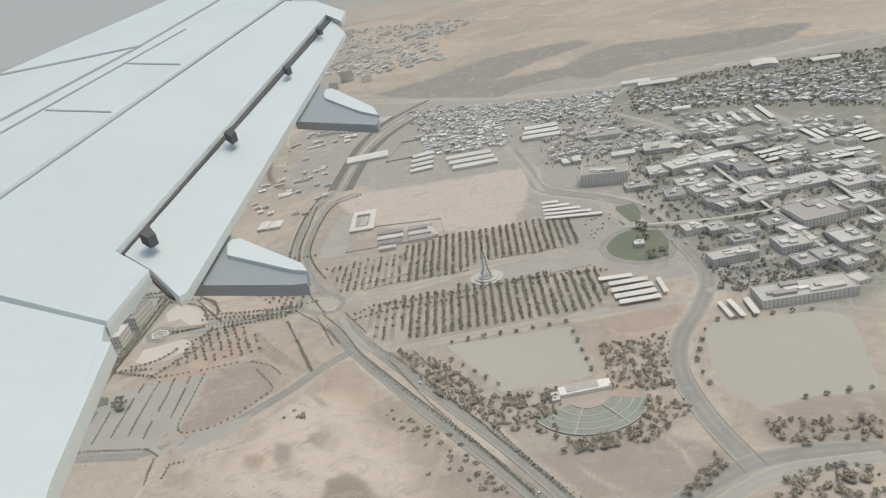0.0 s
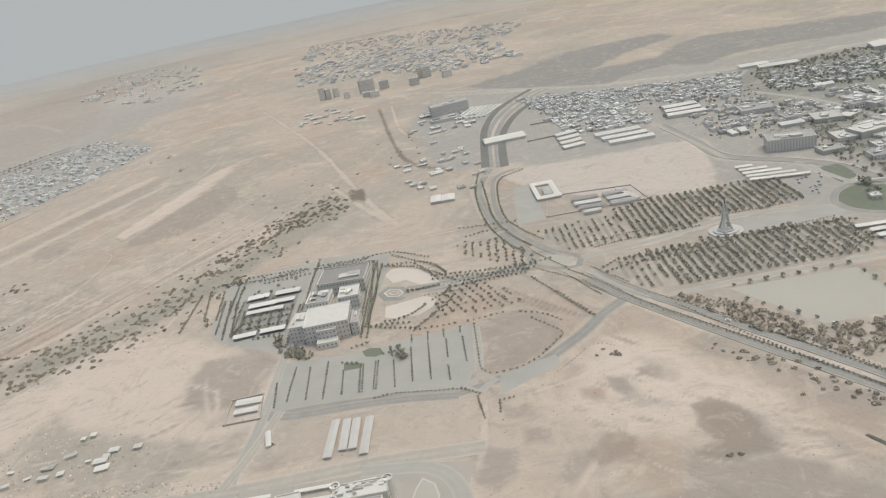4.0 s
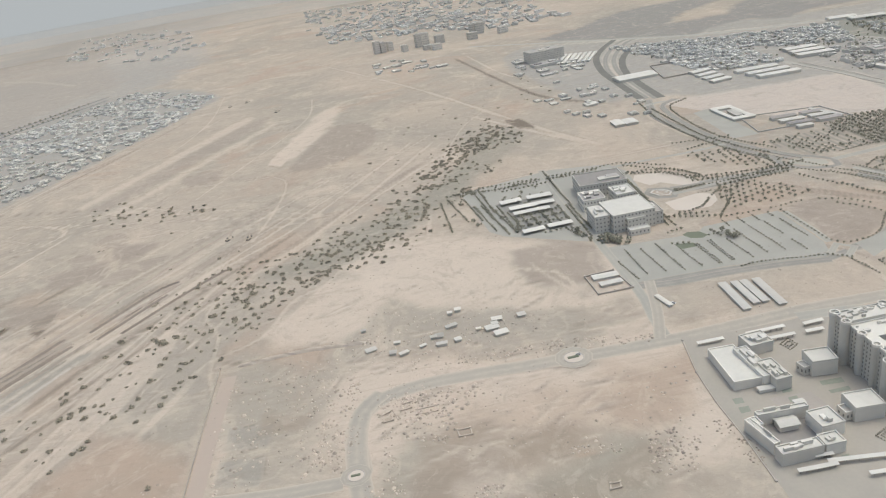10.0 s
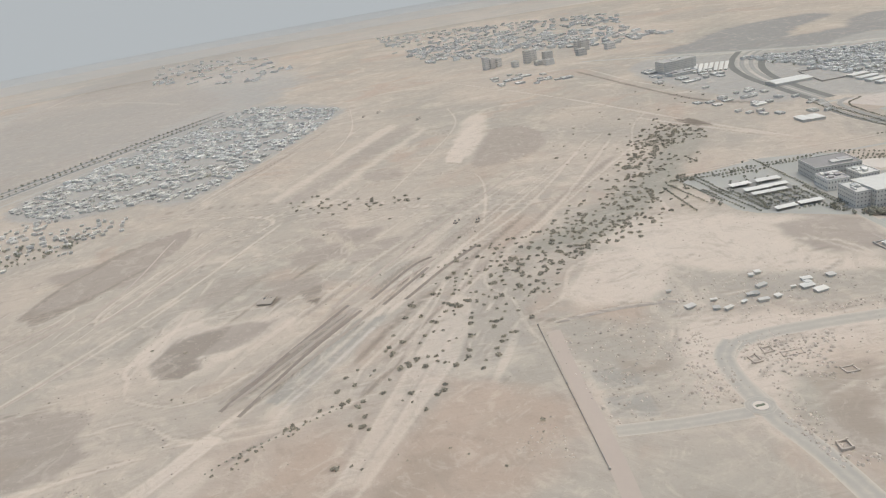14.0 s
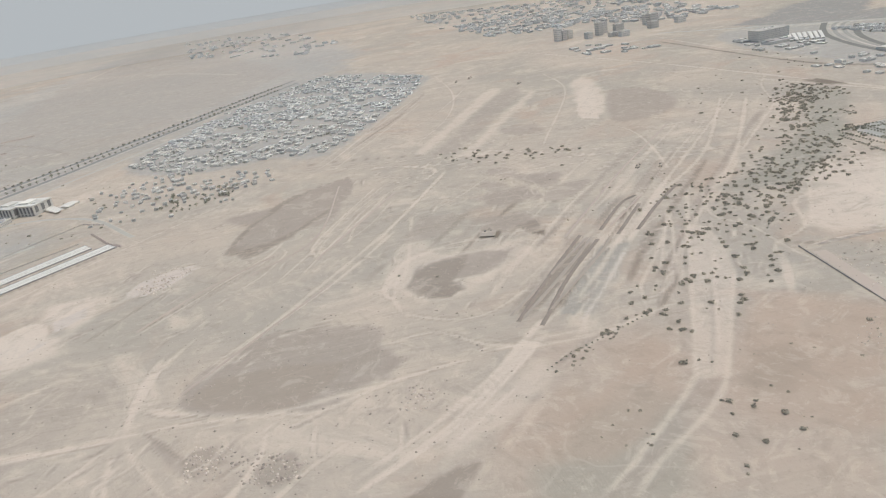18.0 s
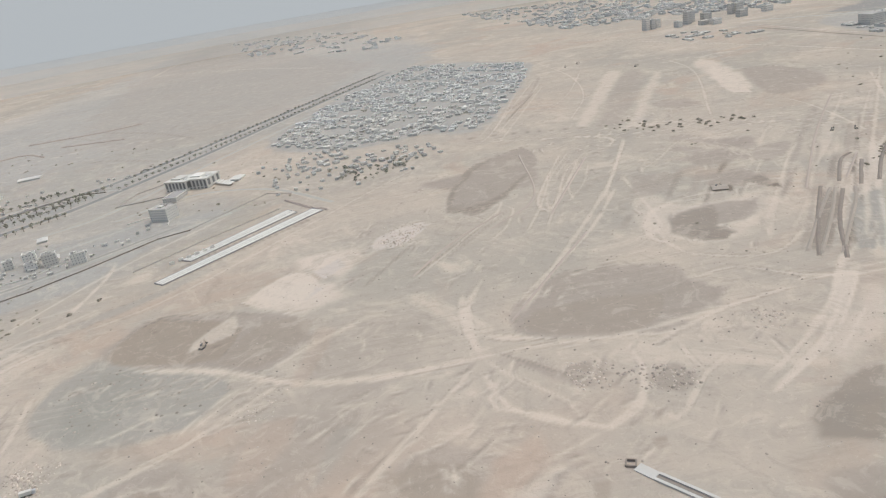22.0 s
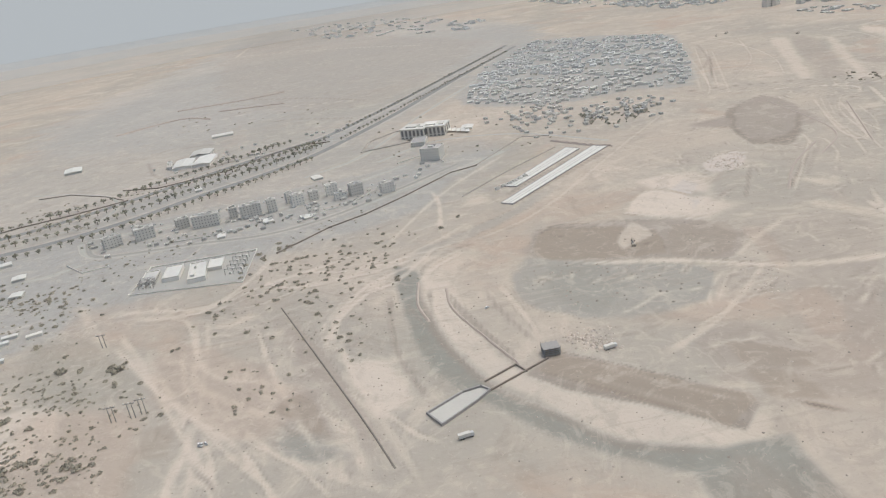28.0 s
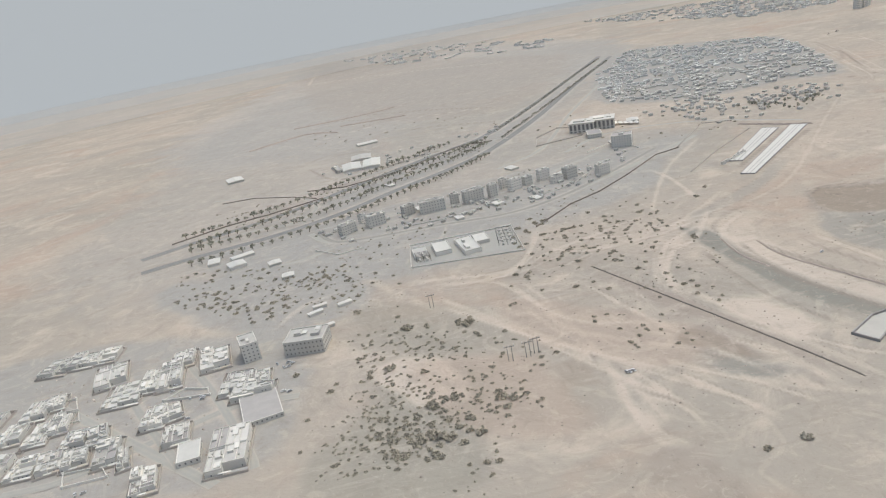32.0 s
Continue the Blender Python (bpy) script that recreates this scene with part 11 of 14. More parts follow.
shed("hut", [(-157.9, 521), (-150.4, 520.5), (-148.4, 536.2)], 1.99, "white-roofed hut by the road")
shed("hut", [(-149.2, 520.3), (-139.4, 519.8), (-137.2, 533.5)], 1.81, "white-roofed hut by the road")
shed("hut", [(-154.4, 599.5), (-143.6, 601.5), (-142.5, 610.2)], 1.54, "white-roofed hut by the road")
shrubs([(-288, 566.2), (-234.8, 593), (-221.1, 562.1), (-270.4, 519.9), (-309.1, 486.7), (-330.6, 480.2)], 88, 1.61, 21)
shrubs([(-401.1, 530.2), (-270.4, 734.2), (-154.4, 817.9), (-160.6, 686.7), (-337.8, 519.2)], 34, 1.23, 22)

# ---- desert between the hospital and the wadi ----
ribbon("road", [(-380.3, 181.1), (-381.3, 205.7), (-373.4, 220.6), (-351.7, 226.6), (-301, 223), (-255.7, 219.8), (-225.7, 219.6), (-190.7, 220.3), (-148.9, 217.2)], 8.5, "dust_road", 0.103, "dusty desert road")
ribbon("road", [(-237.6, 270.8), (-245.8, 242.3), (-253.6, 222.4)], 5, "dust_road", 0.105, "dusty service road")
ribbon("road", [(-375.3, 110), (-377.1, 148.6), (-380.5, 170.1), (-381.5, 196.7), (-378.3, 216.3), (-369.4, 226.6)], 8.5, "dust_road", 0.106, "dusty desert road")
ribbon("road", [(-386.8, 178.6), (-410.8, 180.4), (-434.6, 183.8)], 7, "dust_road", 0.108, "dusty desert road")
ribbon("road", [(-441.9, 144.2), (-440, 173), (-439.1, 202.9), (-438.3, 231.3), (-436.1, 265.3)], 6.5, "brown", 0.11, "dusty straight road along a fence")
fence("site_fence", [(-441.5, 273.3), (-442.7, 220), (-443.7, 164.9)], 0.8, "thin dusty fence along a straight road", mat="wall", thick=0.14)
mound("earth_bank", [(-433.5, 272.6), (-403.1, 273.8), (-374.1, 269.6)], 3, 1.2, "rubble", "crumbling low bank of earth")
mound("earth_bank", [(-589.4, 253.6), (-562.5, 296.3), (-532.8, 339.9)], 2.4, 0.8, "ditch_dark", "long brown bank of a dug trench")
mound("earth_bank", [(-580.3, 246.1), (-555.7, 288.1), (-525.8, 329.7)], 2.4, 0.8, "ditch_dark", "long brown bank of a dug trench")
mound("earth_bank", [(-520.3, 341.3), (-495, 377), (-480.9, 387.8)], 2.4, 0.8, "ditch_dark", "long brown bank of a dug trench")
mound("earth_bank", [(-513.6, 331), (-484.8, 371.7)], 2.4, 0.8, "ditch_dark", "long brown bank of a dug trench")
mound("earth_bank", [(-501.3, 332.4), (-474.8, 366.6), (-452.2, 391.6)], 2.4, 0.8, "ditch_dark", "long brown bank of a dug trench")
shrubs([(-453.8, 310.1), (-427, 368.2), (-388.5, 419.9), (-339.9, 454.4), (-243.9, 617.8), (-217.2, 565.1), (-289.7, 433.7), (-317.7, 411.8), (-361.2, 380.5), (-402.3, 354.8), (-441.7, 311.3)], 224, 1.28, 23, 0.2)
shrubs([(-327.6, 529.4), (-243.9, 617.8), (-242.8, 564.5), (-311.5, 464.6)], 61, 1.61, 24)
stuff("desert_shrubs", [(x, y, 1.42 * (0.5 + ((x * 7.3 + y * 3.1) % 1))) for x, y in scatter_in([(-410, 350), (-361.2, 380.5), (-346.4, 393.7), (-359.5, 374.2), (-413, 334.8)], 30, random.Random(29), 0)], SHRUBS, ["bark", "shrub"], "dark shrubs along the wadi edge", "shrubs")
shrubs([(-528.6, 235.6), (-500.7, 281.7), (-447.4, 370), (-406.1, 407.3), (-420.9, 294.7), (-475.9, 241.6), (-508.2, 199.1), (-533.6, 201)], 74, 1.23, 25)
stuff("desert_shrubs", [(x, y, 1.52 * (0.5 + ((x * 7.3 + y * 3.1) % 1))) for x, y in scatter_in([(-586.4, 573.7), (-480.8, 527.9), (-485.9, 501.2), (-577.9, 545)], 17, random.Random(26), 0)], SHRUBS, ["bark", "shrub"], "row of desert bushes along a track", "shrubs")
shrubs([(-563.3, 203.8), (-521.1, 203.4), (-479.1, 189.3), (-456.7, 201.9), (-464.7, 171.8)], 7, 0.6, 27)
shrubs([(-483.4, 295.1), (-491.8, 364.8), (-441.8, 402), (-347.1, 408.4), (-330.1, 383.1), (-367.1, 354.6), (-440.1, 344.8), (-470.1, 310.4)], 142, 1.33, 28)
shrubs([(-511.6, 265.8), (-467.5, 282), (-378.4, 422.1), (-315.1, 464.4), (-342.8, 359.8), (-411.8, 333.1), (-468.3, 243.7)], 81, 1.23, 30)
for corners, height, top in (([(-373.77, 259.3), (-369.531, 260.61), (-370.317, 263.093)], 0.9, "roof"), ([(-361.34, 262.1), (-358.869, 261.805), (-358.751, 262.79)], 1.1, "white_roof"), ([(-349.94, 254.5), (-347.546, 255.405), (-347.908, 256.329)], 0.9, "white_roof"), ([(-342.35, 259.7), (-339.253, 259.523), (-339.093, 262.308)], 0.9, "roof"), ([(-342.87, 252.5), (-338.534, 252.247), (-338.432, 253.98)], 1.3, "roof"), ([(-334.34, 253), (-331.879, 253.429), (-332.265, 255.627)], 1.1, "render"), ([(-336.48, 265.5), (-331.614, 266.852), (-332.155, 268.761)], 1.1, "roof"), ([(-323.83, 259.2), (-321.97, 259.189), (-321.966, 259.933)], 1.1, "render"), ([(-315.47, 264), (-311.134, 263.723), (-310.968, 266.321)], 0.9, "white_roof"), ([(-319.59, 256.3), (-314.018, 256.734), (-314.279, 260.072)], 1.1, "white_roof"), ([(-316.49, 250.4), (-310.938, 251.194), (-311.415, 254.508)], 1.1, "render"), ([(-303.25, 262.5), (-300.154, 262.721), (-300.353, 265.504)], 1.1, "roof"), ([(-316.34, 259.6), (-313.864, 259.81), (-314.053, 262.034)], 1.3, "render"), ([(-330.24, 279.7), (-327.761, 279.589), (-327.662, 281.819)], 1.3, "white_roof"), ([(-334.13, 278.2), (-332.279, 277.948), (-332.052, 279.607)], 1.3, "render"), ([(-359.36, 250.9), (-355.772, 252.277), (-356.323, 253.659)], 1.3, "render"), ([(-375.53, 279), (-373.67, 279.031), (-373.689, 280.147)], 1.1, "roof"), ([(-344.64, 259.7), (-342.168, 259.98), (-342.336, 261.459)], 1.1, "roof"), ([(-363.84, 253.7), (-361.365, 253.474), (-361.162, 255.697)], 1.1, "roof")):
    shed("shack", corners, height, "white-roofed site hut on the sand", "hut", pitch=0.1, roof=top, wall="render2")
heaps("rubble_heaps", [(-439.8, 266.9), (-382.4, 252.9), (-375.7, 229.2), (-386.7, 183.8), (-433.9, 186.9), (-438.3, 218.4)], 260, 0.8, "rubble", "small heaps of earth and rubble", seed=3)
heaps("rubble_heaps", [(-369, 221.7), (-329.2, 219.2), (-350.2, 184.7), (-367.2, 199.1)], 160, 0.8, "rubble", "small heaps of earth and rubble", seed=4)
heaps("rubble_heaps", [(-380.3, 174.6), (-368.8, 177.2), (-368.9, 146.5), (-336.9, 147), (-340.1, 139.7), (-376.2, 143)], 200, 0.7, "rubble", "heaps of earth beside the road", seed=5)
heaps("rubble_heaps", [(-381.3, 251.4), (-383, 275.6), (-345.3, 281.9), (-293.2, 266.4), (-296.6, 247.6), (-346.3, 247.8)], 120, 0.7, "rubble", "scraps and earth round the huts", seed=6)
heaps("rubble_heaps", [(-341.9, 237.4), (-298.1, 239), (-253.4, 226.7), (-257.3, 221.7), (-299.6, 230.8)], 120, 0.7, "rubble", "heaps of earth along the desert road", seed=7)
heaps("rubble_heaps", [(-370, 219.5), (-303, 211.9), (-248.9, 200.7), (-259, 154), (-364.3, 178.8)], 120, 0.6, "rubble", "stones and low weeds on the plain", seed=8)

# ---- hospital complex ----
area("yard", [(-200.3, 215.1), (-183.1, 217.2), (-153.8, 210), (-167.8, 153.4), (-218.2, 107.3), (-256, 112.5), (-254.9, 135.6), (-253.3, 156.6), (-252.7, 176.5), (-250.7, 195.3), (-245.9, 217.1)], "dust_road", 0.111, "dusty asphalt yard of the new complex", "pavement", straight=True)
area("pavement", [(-235.9, 172.5), (-221.1, 170.8), (-220, 158.5), (-235, 166.2)], "paving", 0.113, "paved court of the complex", "pavement", straight=True)
fence("yard_wall", [(-246.3, 217.3), (-251.1, 195.4), (-253.1, 176.6), (-253.6, 156.7), (-255.2, 135.7)], 0.35, "low wall along the yard")
building("hall", [(-244.3, 180.2), (-234.2, 179.5), (-232.3, 202.2)], 3.4, "large hall with a plain white roof", floors=2, roof="white_roof", extras=0, bays=False)
building("wing_block", [(-234.2, 178.4), (-229, 178.6), (-226.9, 198.3)], 4.4, "white-roofed wing with sunk terraces", floors=2, roof="white_roof", extras=5, bays=False)
building("wing_block", [(-231.6, 174.7), (-225.6, 174.9), (-224.3, 187.5)], 4.8, "grey-walled front wing with roof plant", floors=3, wall="render2", roof="white_roof", extras=6, bays=False)
building("wing_block", [(-228.1, 197.6), (-218.7, 198), (-217.9, 206.5)], 4.2, "low white-roofed rear wing", floors=2, roof="white_roof", extras=6, bays=False)
building("service_block", [(-215.8, 178.3), (-206.7, 177.1), (-206.5, 185.1)], 6, "cube block with a cream roof on bare ground", floors=3, wall="render2", roof="white_roof", extras=0, bays=False)
building("service_block", [(-218.2, 151.8), (-208.3, 150.9), (-207.5, 159.2)], 5.4, "cube block with a cream roof on bare ground", floors=3, wall="render2", roof="white_roof", extras=0, bays=False)
building("annex", [(-218, 179.7), (-215.1, 180), (-214.6, 184)], 3.2, "low annex of the cube block", floors=1, extras=0)
building("annex", [(-220.4, 153.3), (-217.4, 153.4), (-216.8, 157.7)], 3, "low annex of the cube block", floors=1, extras=0)
building("courtyard_wing", [(-247.1, 160.1), (-229.7, 159.2), (-229.2, 161.3)], 4.2, "pale narrow wing along a courtyard", floors=2, roof="white_roof", extras=2, bays=False)
building("courtyard_wing", [(-249.8, 145.9), (-247.5, 146.3), (-246.8, 159.9)], 4.3, "pale narrow wing along a courtyard", floors=2, roof="white_roof", extras=1, bays=False)
building("courtyard_wing", [(-232.2, 148), (-224.3, 148.2), (-223.6, 156.7)], 4.6, "white-roofed wing along a courtyard", floors=2, roof="white_roof", extras=2, bays=False)
building("courtyard_wing", [(-250.2, 140.6), (-236.5, 140.5), (-235.4, 144.6)], 4.4, "pale front wing with stepped parapets", floors=2, roof="white_roof", extras=5, bays=False)
building("courtyard_wing", [(-235.7, 140.7), (-229.2, 140.7), (-227.8, 145.8)], 4, "pale corner wing with roof rooms", floors=2, roof="white_roof", extras=4, bays=False)
building("courtyard_wing", [(-250.4, 155.8), (-247.4, 156), (-247, 160.3)], 4, "small pale stair block at the courtyard", floors=2, roof="white_roof", extras=0, bays=False)
shed("court_roof", [(-242.1, 154.9), (-235.7, 154.6), (-235.1, 158.8)], 2.2, "small pitched white roofs inside the courtyard", pitch=0.4)
area("court_floor", [(-246.5, 147.8), (-232.8, 147.6), (-228, 161), (-244.9, 162)], "roof2", 0.171, "dark paved courtyard floor", "pavement", straight=True)
high_rise([(-202.8, 149.0), (-183.2, 148.6), (-182.4, 188.6)], 15.4, "tall pale apartment block with round corner bays")
canopy("parking_shade", [(-242.8, 210.8), (-231.8, 210.4), (-231.4, 211.9)], 1.4, "long parking shade by the yard wall", 7)
canopy("parking_shade", [(-222.7, 209.9), (-206.5, 209.6), (-206, 211.1)], 1.4, "long parking shade by the yard wall", 7)
canopy("parking_shade", [(-220.4, 203.7), (-206, 203.2), (-205.4, 204.6)], 1.4, "long parking shade by the yard wall", 7)
canopy("parking_shade", [(-199.4, 208.1), (-190.9, 208.2), (-190.3, 209.7)], 1.4, "long parking shade by the yard wall", 7)
canopy("parking_shade", [(-201.8, 202.8), (-194.5, 202.5), (-193.9, 204)], 1.4, "long parking shade by the yard wall", 7)
ribbon("road", [(-197.1, 216.5), (-170.8, 211.2), (-160.2, 196.6), (-160.5, 177.3), (-167.2, 154.7)], 7, "old_asphalt", 0.124, "curved road round the complex")
town([(158.5, 589), (241.4, 560), (312, 499.1), (198.8, 310.2), (150.4, 356.6), (148, 448.5)], 70, (1.8, 2.4, 3.2, 4), 10, 41, "flat-roofed grey campus block among trees", "campus_block", (7, 18), 0.0, 70)
town([(-195.6, 715.8), (-148.5, 722.9), (-105.2, 653), (-120.8, 541.4), (-177.1, 564.3)], 16, (1.2, 1.7), 10, 42, "low pale house in a walled plot", "plot_house", (4, 9), 0.0, 16)
town([(-195.3, 660.8), (-130.7, 674.1), (-101.4, 602.7), (-113.4, 537.5), (-167.4, 553.8)], 14, (1.2, 1.7), 10, 43, "low pale house in a walled plot", "plot_house", (4, 9), 0.0, 14)
fence("plot_wall", [(-47.7, 710.5), (-2.9, 704), (-10.7, 649.3), (-60.6, 648.4)], 1.4, "pale wall round an open plot", closed=True)
ribbon("road", [(141.8, 489.2), (203.2, 490.5), (253.9, 487)], 3, "old_asphalt", 0.129, "campus lane between the blocks")
ribbon("road", [(136.7, 345.7), (179.1, 346.2), (222, 348.9)], 3, "old_asphalt", 0.13, "campus lane between the blocks")
ribbon("road", [(92.8, 455.3), (100.4, 400.2), (116.7, 387)], 4, "old_asphalt", 0.132, "campus lane between the blocks")
ribbon("road", [(201.1, 495.1), (199.6, 422.3), (197.2, 341), (198.8, 310.2)], 3.5, "old_asphalt", 0.134, "campus lane between the blocks")
ribbon("road", [(182.6, 589.5), (143.7, 553.8), (92.1, 525.2)], 4, "old_asphalt", 0.135, "campus lane between the blocks")
ribbon("road", [(46.2, 668.5), (56.1, 549.3), (59.9, 489.7)], 4, "old_asphalt", 0.137, "campus lane between the blocks")
ribbon("road", [(261.6, 595.7), (262.7, 496.4), (260.3, 412.8)], 3.5, "old_asphalt", 0.138, "campus lane between the blocks")
grove("campus_trees", [(115.5, 314.2), (164.8, 312.3), (202.1, 315.7), (189.4, 294.6), (143.1, 290.2), (116.1, 301.4)], 60, 1.14, 71, "leaf", "campus trees along the street")
grove("campus_trees", [(-42.9, 834.2), (127.4, 750.5), (141.3, 657.9), (51.5, 622.8), (-20.2, 636.3)], 90, 1.14, 72, "leaf", "trees between the far houses")
roundabout(-290.5, 222.3, 6.1, "dust_road")
roundabout(-382.2, 180.9, 4.4, "dust_road")
heaps("rubble_heaps", [(-367.1, 232.4), (-344.5, 227), (-348, 211.3), (-370, 207.3)], 70, 0.45, "rubble", "small heaps of rubble and weeds", seed=140)
heaps("rubble_heaps", [(-393.8, 216.4), (-379.1, 206.8), (-386.6, 187.4), (-396.3, 190.9)], 70, 0.45, "rubble", "small heaps of rubble and weeds", seed=141)
heaps("rubble_heaps", [(-403.5, 247.1), (-376, 236), (-380.3, 219.6), (-405.7, 220.9)], 70, 0.45, "rubble", "small heaps of rubble and weeds", seed=142)
heaps("rubble_heaps", [(-426.2, 272.1), (-385.5, 260.3), (-389.5, 241.5), (-422.7, 254.9)], 70, 0.45, "rubble", "small heaps of rubble and weeds", seed=143)
heaps("rubble_heaps", [(-348.1, 164.4), (-337.9, 160.9), (-342.7, 140.3), (-353.9, 143.3)], 70, 0.45, "rubble", "small heaps of rubble and weeds", seed=144)
heaps("rubble_heaps", [(-333.9, 153.6), (-302.5, 148.8), (-308.5, 134.4), (-336.9, 141)], 70, 0.45, "rubble", "small heaps of rubble and weeds", seed=145)
heaps("rubble_heaps", [(-471.3, 193.2), (-454.6, 200.7), (-451.3, 174.2), (-470.9, 180.4)], 70, 0.45, "rubble", "small heaps of rubble and weeds", seed=146)

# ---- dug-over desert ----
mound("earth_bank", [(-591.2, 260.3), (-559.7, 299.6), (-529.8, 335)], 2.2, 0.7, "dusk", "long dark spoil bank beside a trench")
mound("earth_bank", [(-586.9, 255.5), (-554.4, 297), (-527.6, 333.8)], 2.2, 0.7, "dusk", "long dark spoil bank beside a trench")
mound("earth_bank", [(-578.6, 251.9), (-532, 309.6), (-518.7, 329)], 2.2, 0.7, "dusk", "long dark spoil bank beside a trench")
mound("earth_bank", [(-512.9, 345.1), (-477.6, 386)], 1.7, 0.5, "brown", "low bank of earth beside a track")
mound("earth_bank", [(-541.2, 341.1), (-469, 443.6), (-393.1, 540.4)], 1.7, 0.5, "brown", "low bank of earth beside a track")
mound("earth_bank", [(-685.9, 378.7), (-629, 488)], 1.7, 0.5, "brown", "low bank of earth beside a track")
mound("earth_bank", [(-726.3, 371.8), (-687, 419.5), (-671.9, 531.1)], 1.7, 0.5, "brown", "low bank of earth beside a track")
mound("earth_bank", [(-741.4, 247.7), (-706.3, 297.3), (-675.2, 339.3)], 1.7, 0.5, "brown", "low bank of earth beside a track")
mound("earth_bank", [(-779.8, 322.1), (-752.2, 361.4), (-712.9, 399.4)], 1.9, 0.6, "brown", "low bank of earth beside a track")
heaps("rubble_heaps", [(-949.5, 255.4), (-940.4, 289.8), (-872.1, 242.7), (-883.5, 214.8), (-932.7, 222.3)], 70, 0.7, "earthbits", "heaps of grey gravel", seed=11)
heaps("rubble_heaps", [(-797.4, 386.3), (-764.6, 406.5), (-779.3, 366.3)], 90, 0.8, "rubble", "heaps of white tipped stone", seed=12)
heaps("rubble_heaps", [(-729.8, 208), (-702.7, 192.7), (-679.9, 188), (-688.2, 170.7), (-729.5, 186.3)], 36, 0.6, "earthbits", "small heaps of dark earth", seed=13)
heaps("rubble_heaps", [(-714.8, 199), (-688.8, 190.4), (-683.9, 173), (-705.8, 177)], 60, 0.8, "earthbits", "small heaps of dark earth", seed=14)
heaps("rubble_heaps", [(-853.3, 350.1), (-587.9, 279.4), (-674.9, 108.6), (-878.6, 172.7)], 220, 0.5, "earthbits", "scattered stones and tufts on sand", seed=15)
heaps("rubble_heaps", [(-791.1, 320.1), (-562.5, 394.9), (-601.8, 138.9), (-774.9, 192.5)], 200, 0.5, "earthbits", "scattered stones and tufts on sand", seed=16)
shrubs([(-476.7, 306.4), (-366.2, 453.6), (-259, 578.7), (-278.8, 485.1), (-308.2, 390.3), (-384.2, 345.1), (-452.3, 293.3)], 142, 1.33, 31)
shrubs([(-253, 606.8), (-233.6, 584.4), (-309.3, 466.9), (-347.4, 420.6), (-351.4, 441.7)], 54, 1.52, 32)
shrubs([(-535.3, 260.1), (-493.5, 334.3), (-462.1, 358.5), (-512.7, 237.7), (-556.7, 223.9)], 34, 1.23, 33)
stuff("desert_shrubs", [(x, y, 0.95 * (0.5 + ((x * 7.3 + y * 3.1) % 1))) for x, y in scatter_in([(-588, 208.1), (-549.5, 236.7), (-550.7, 226.5), (-581.8, 205.7)], 20, random.Random(34), 0)], SHRUBS, ["bark", "shrub"], "dark tufts along an earth edge", "shrubs")
shrubs([(-521.4, 209.4), (-519.6, 170.2), (-516.5, 145.1), (-545.6, 134.4), (-571.4, 129.5), (-534.3, 117.5), (-493.9, 180.3)], 9, 0.6, 35)
stuff("desert_shrubs", [(x, y, 1.52 * (0.5 + ((x * 7.3 + y * 3.1) % 1))) for x, y in scatter_in([(-570.6, 589), (-486.4, 524.2), (-497.1, 488.6), (-572.6, 543.2)], 17, random.Random(36), 0)], SHRUBS, ["bark", "shrub"], "row of desert bushes along a track", "shrubs")
shrubs([(-701.4, 307.9), (-540.5, 493.3), (-407.6, 486.6), (-447.2, 399.3), (-584.4, 296.6), (-649.3, 214)], 17, 0.95, 37)
shrubs([(-582.7, 174.8), (-555.9, 168.8), (-564.5, 149.2), (-586, 153.3)], 9, 0.55, 38)
culvert_channel((-725.8, 140.2), (-724.5, 138.3), [(-720.5, 132.3), (-715.8, 126), (-711, 119.5), (-703.1, 108.7)])
area("pavement", [(-732.8, 99.4), (-716.6, 109.4), (-711.7, 101.8), (-724.3, 90.5)], "concrete", 0.14, "pale concrete yard", "pavement")
fence("yard_wall", [(-732.8, 99.4), (-716.6, 109.4), (-711.7, 101.8)], 1.0, "low concrete wall of a pump yard", mat="concrete")
excavator(-887.1, 285.2, 82)
excavator(-887.5, 284, 65)
excavator(-444, 435, 65)
excavator(-458.4, 440.9, 44)
excavator(-582.7, 368.8, 26)
excavator(-515.4, 926.8, 58)
excavator(-450.8, 840.5, 27)
excavator(-495.5, 938.7, 26)

# ---- earthworks and spillway ----
mound("earth_bank", [(-987.3, 275.3), (-987.8, 252.5), (-979.8, 223.3), (-969.8, 192.5)], 1.6, 0.6, "brown", "curved low bank of earth")
mound("earth_bank", [(-1000.1, 288.5), (-1002.8, 262.3), (-999.7, 242.7)], 1.6, 0.6, "brown", "curved low bank of earth")
mound("spoil_bank", [(-1070, 288.8), (-1050.6, 231.4), (-1032.5, 177.6), (-1022.4, 145)], 0.8, 0.45, "ditch", "long dark straight spoil bank")
spillway([(-1008.9, 171.5), (-1004.6, 162.8), (-989.6, 173.6), (-984.4, 178.5), (-987.1, 182), (-994.5, 180.6)], ([(-985, 184.9), (-971.3, 192.6), (-968.4, 186.2)], [(-984, 178.4), (-958.5, 192.4)]))
tank_house(-956.2, 196.3)
truck(-997.7, 153.6, 10.2222)
truck(-933.8, 191, 11.8887)
heaps("rubble_heaps", [(-946.5, 209.4), (-935.3, 199.8), (-929.5, 190.2), (-935, 187.8), (-946.4, 201.9)], 90, 0.9, "rubble", "heaps of stone and site stores", seed=21)
canal_strip([(-925.7, 421.4), (-918.7, 415.9), (-852.7, 483.1), (-860.5, 493)], "white lined storage strip with raised edges")
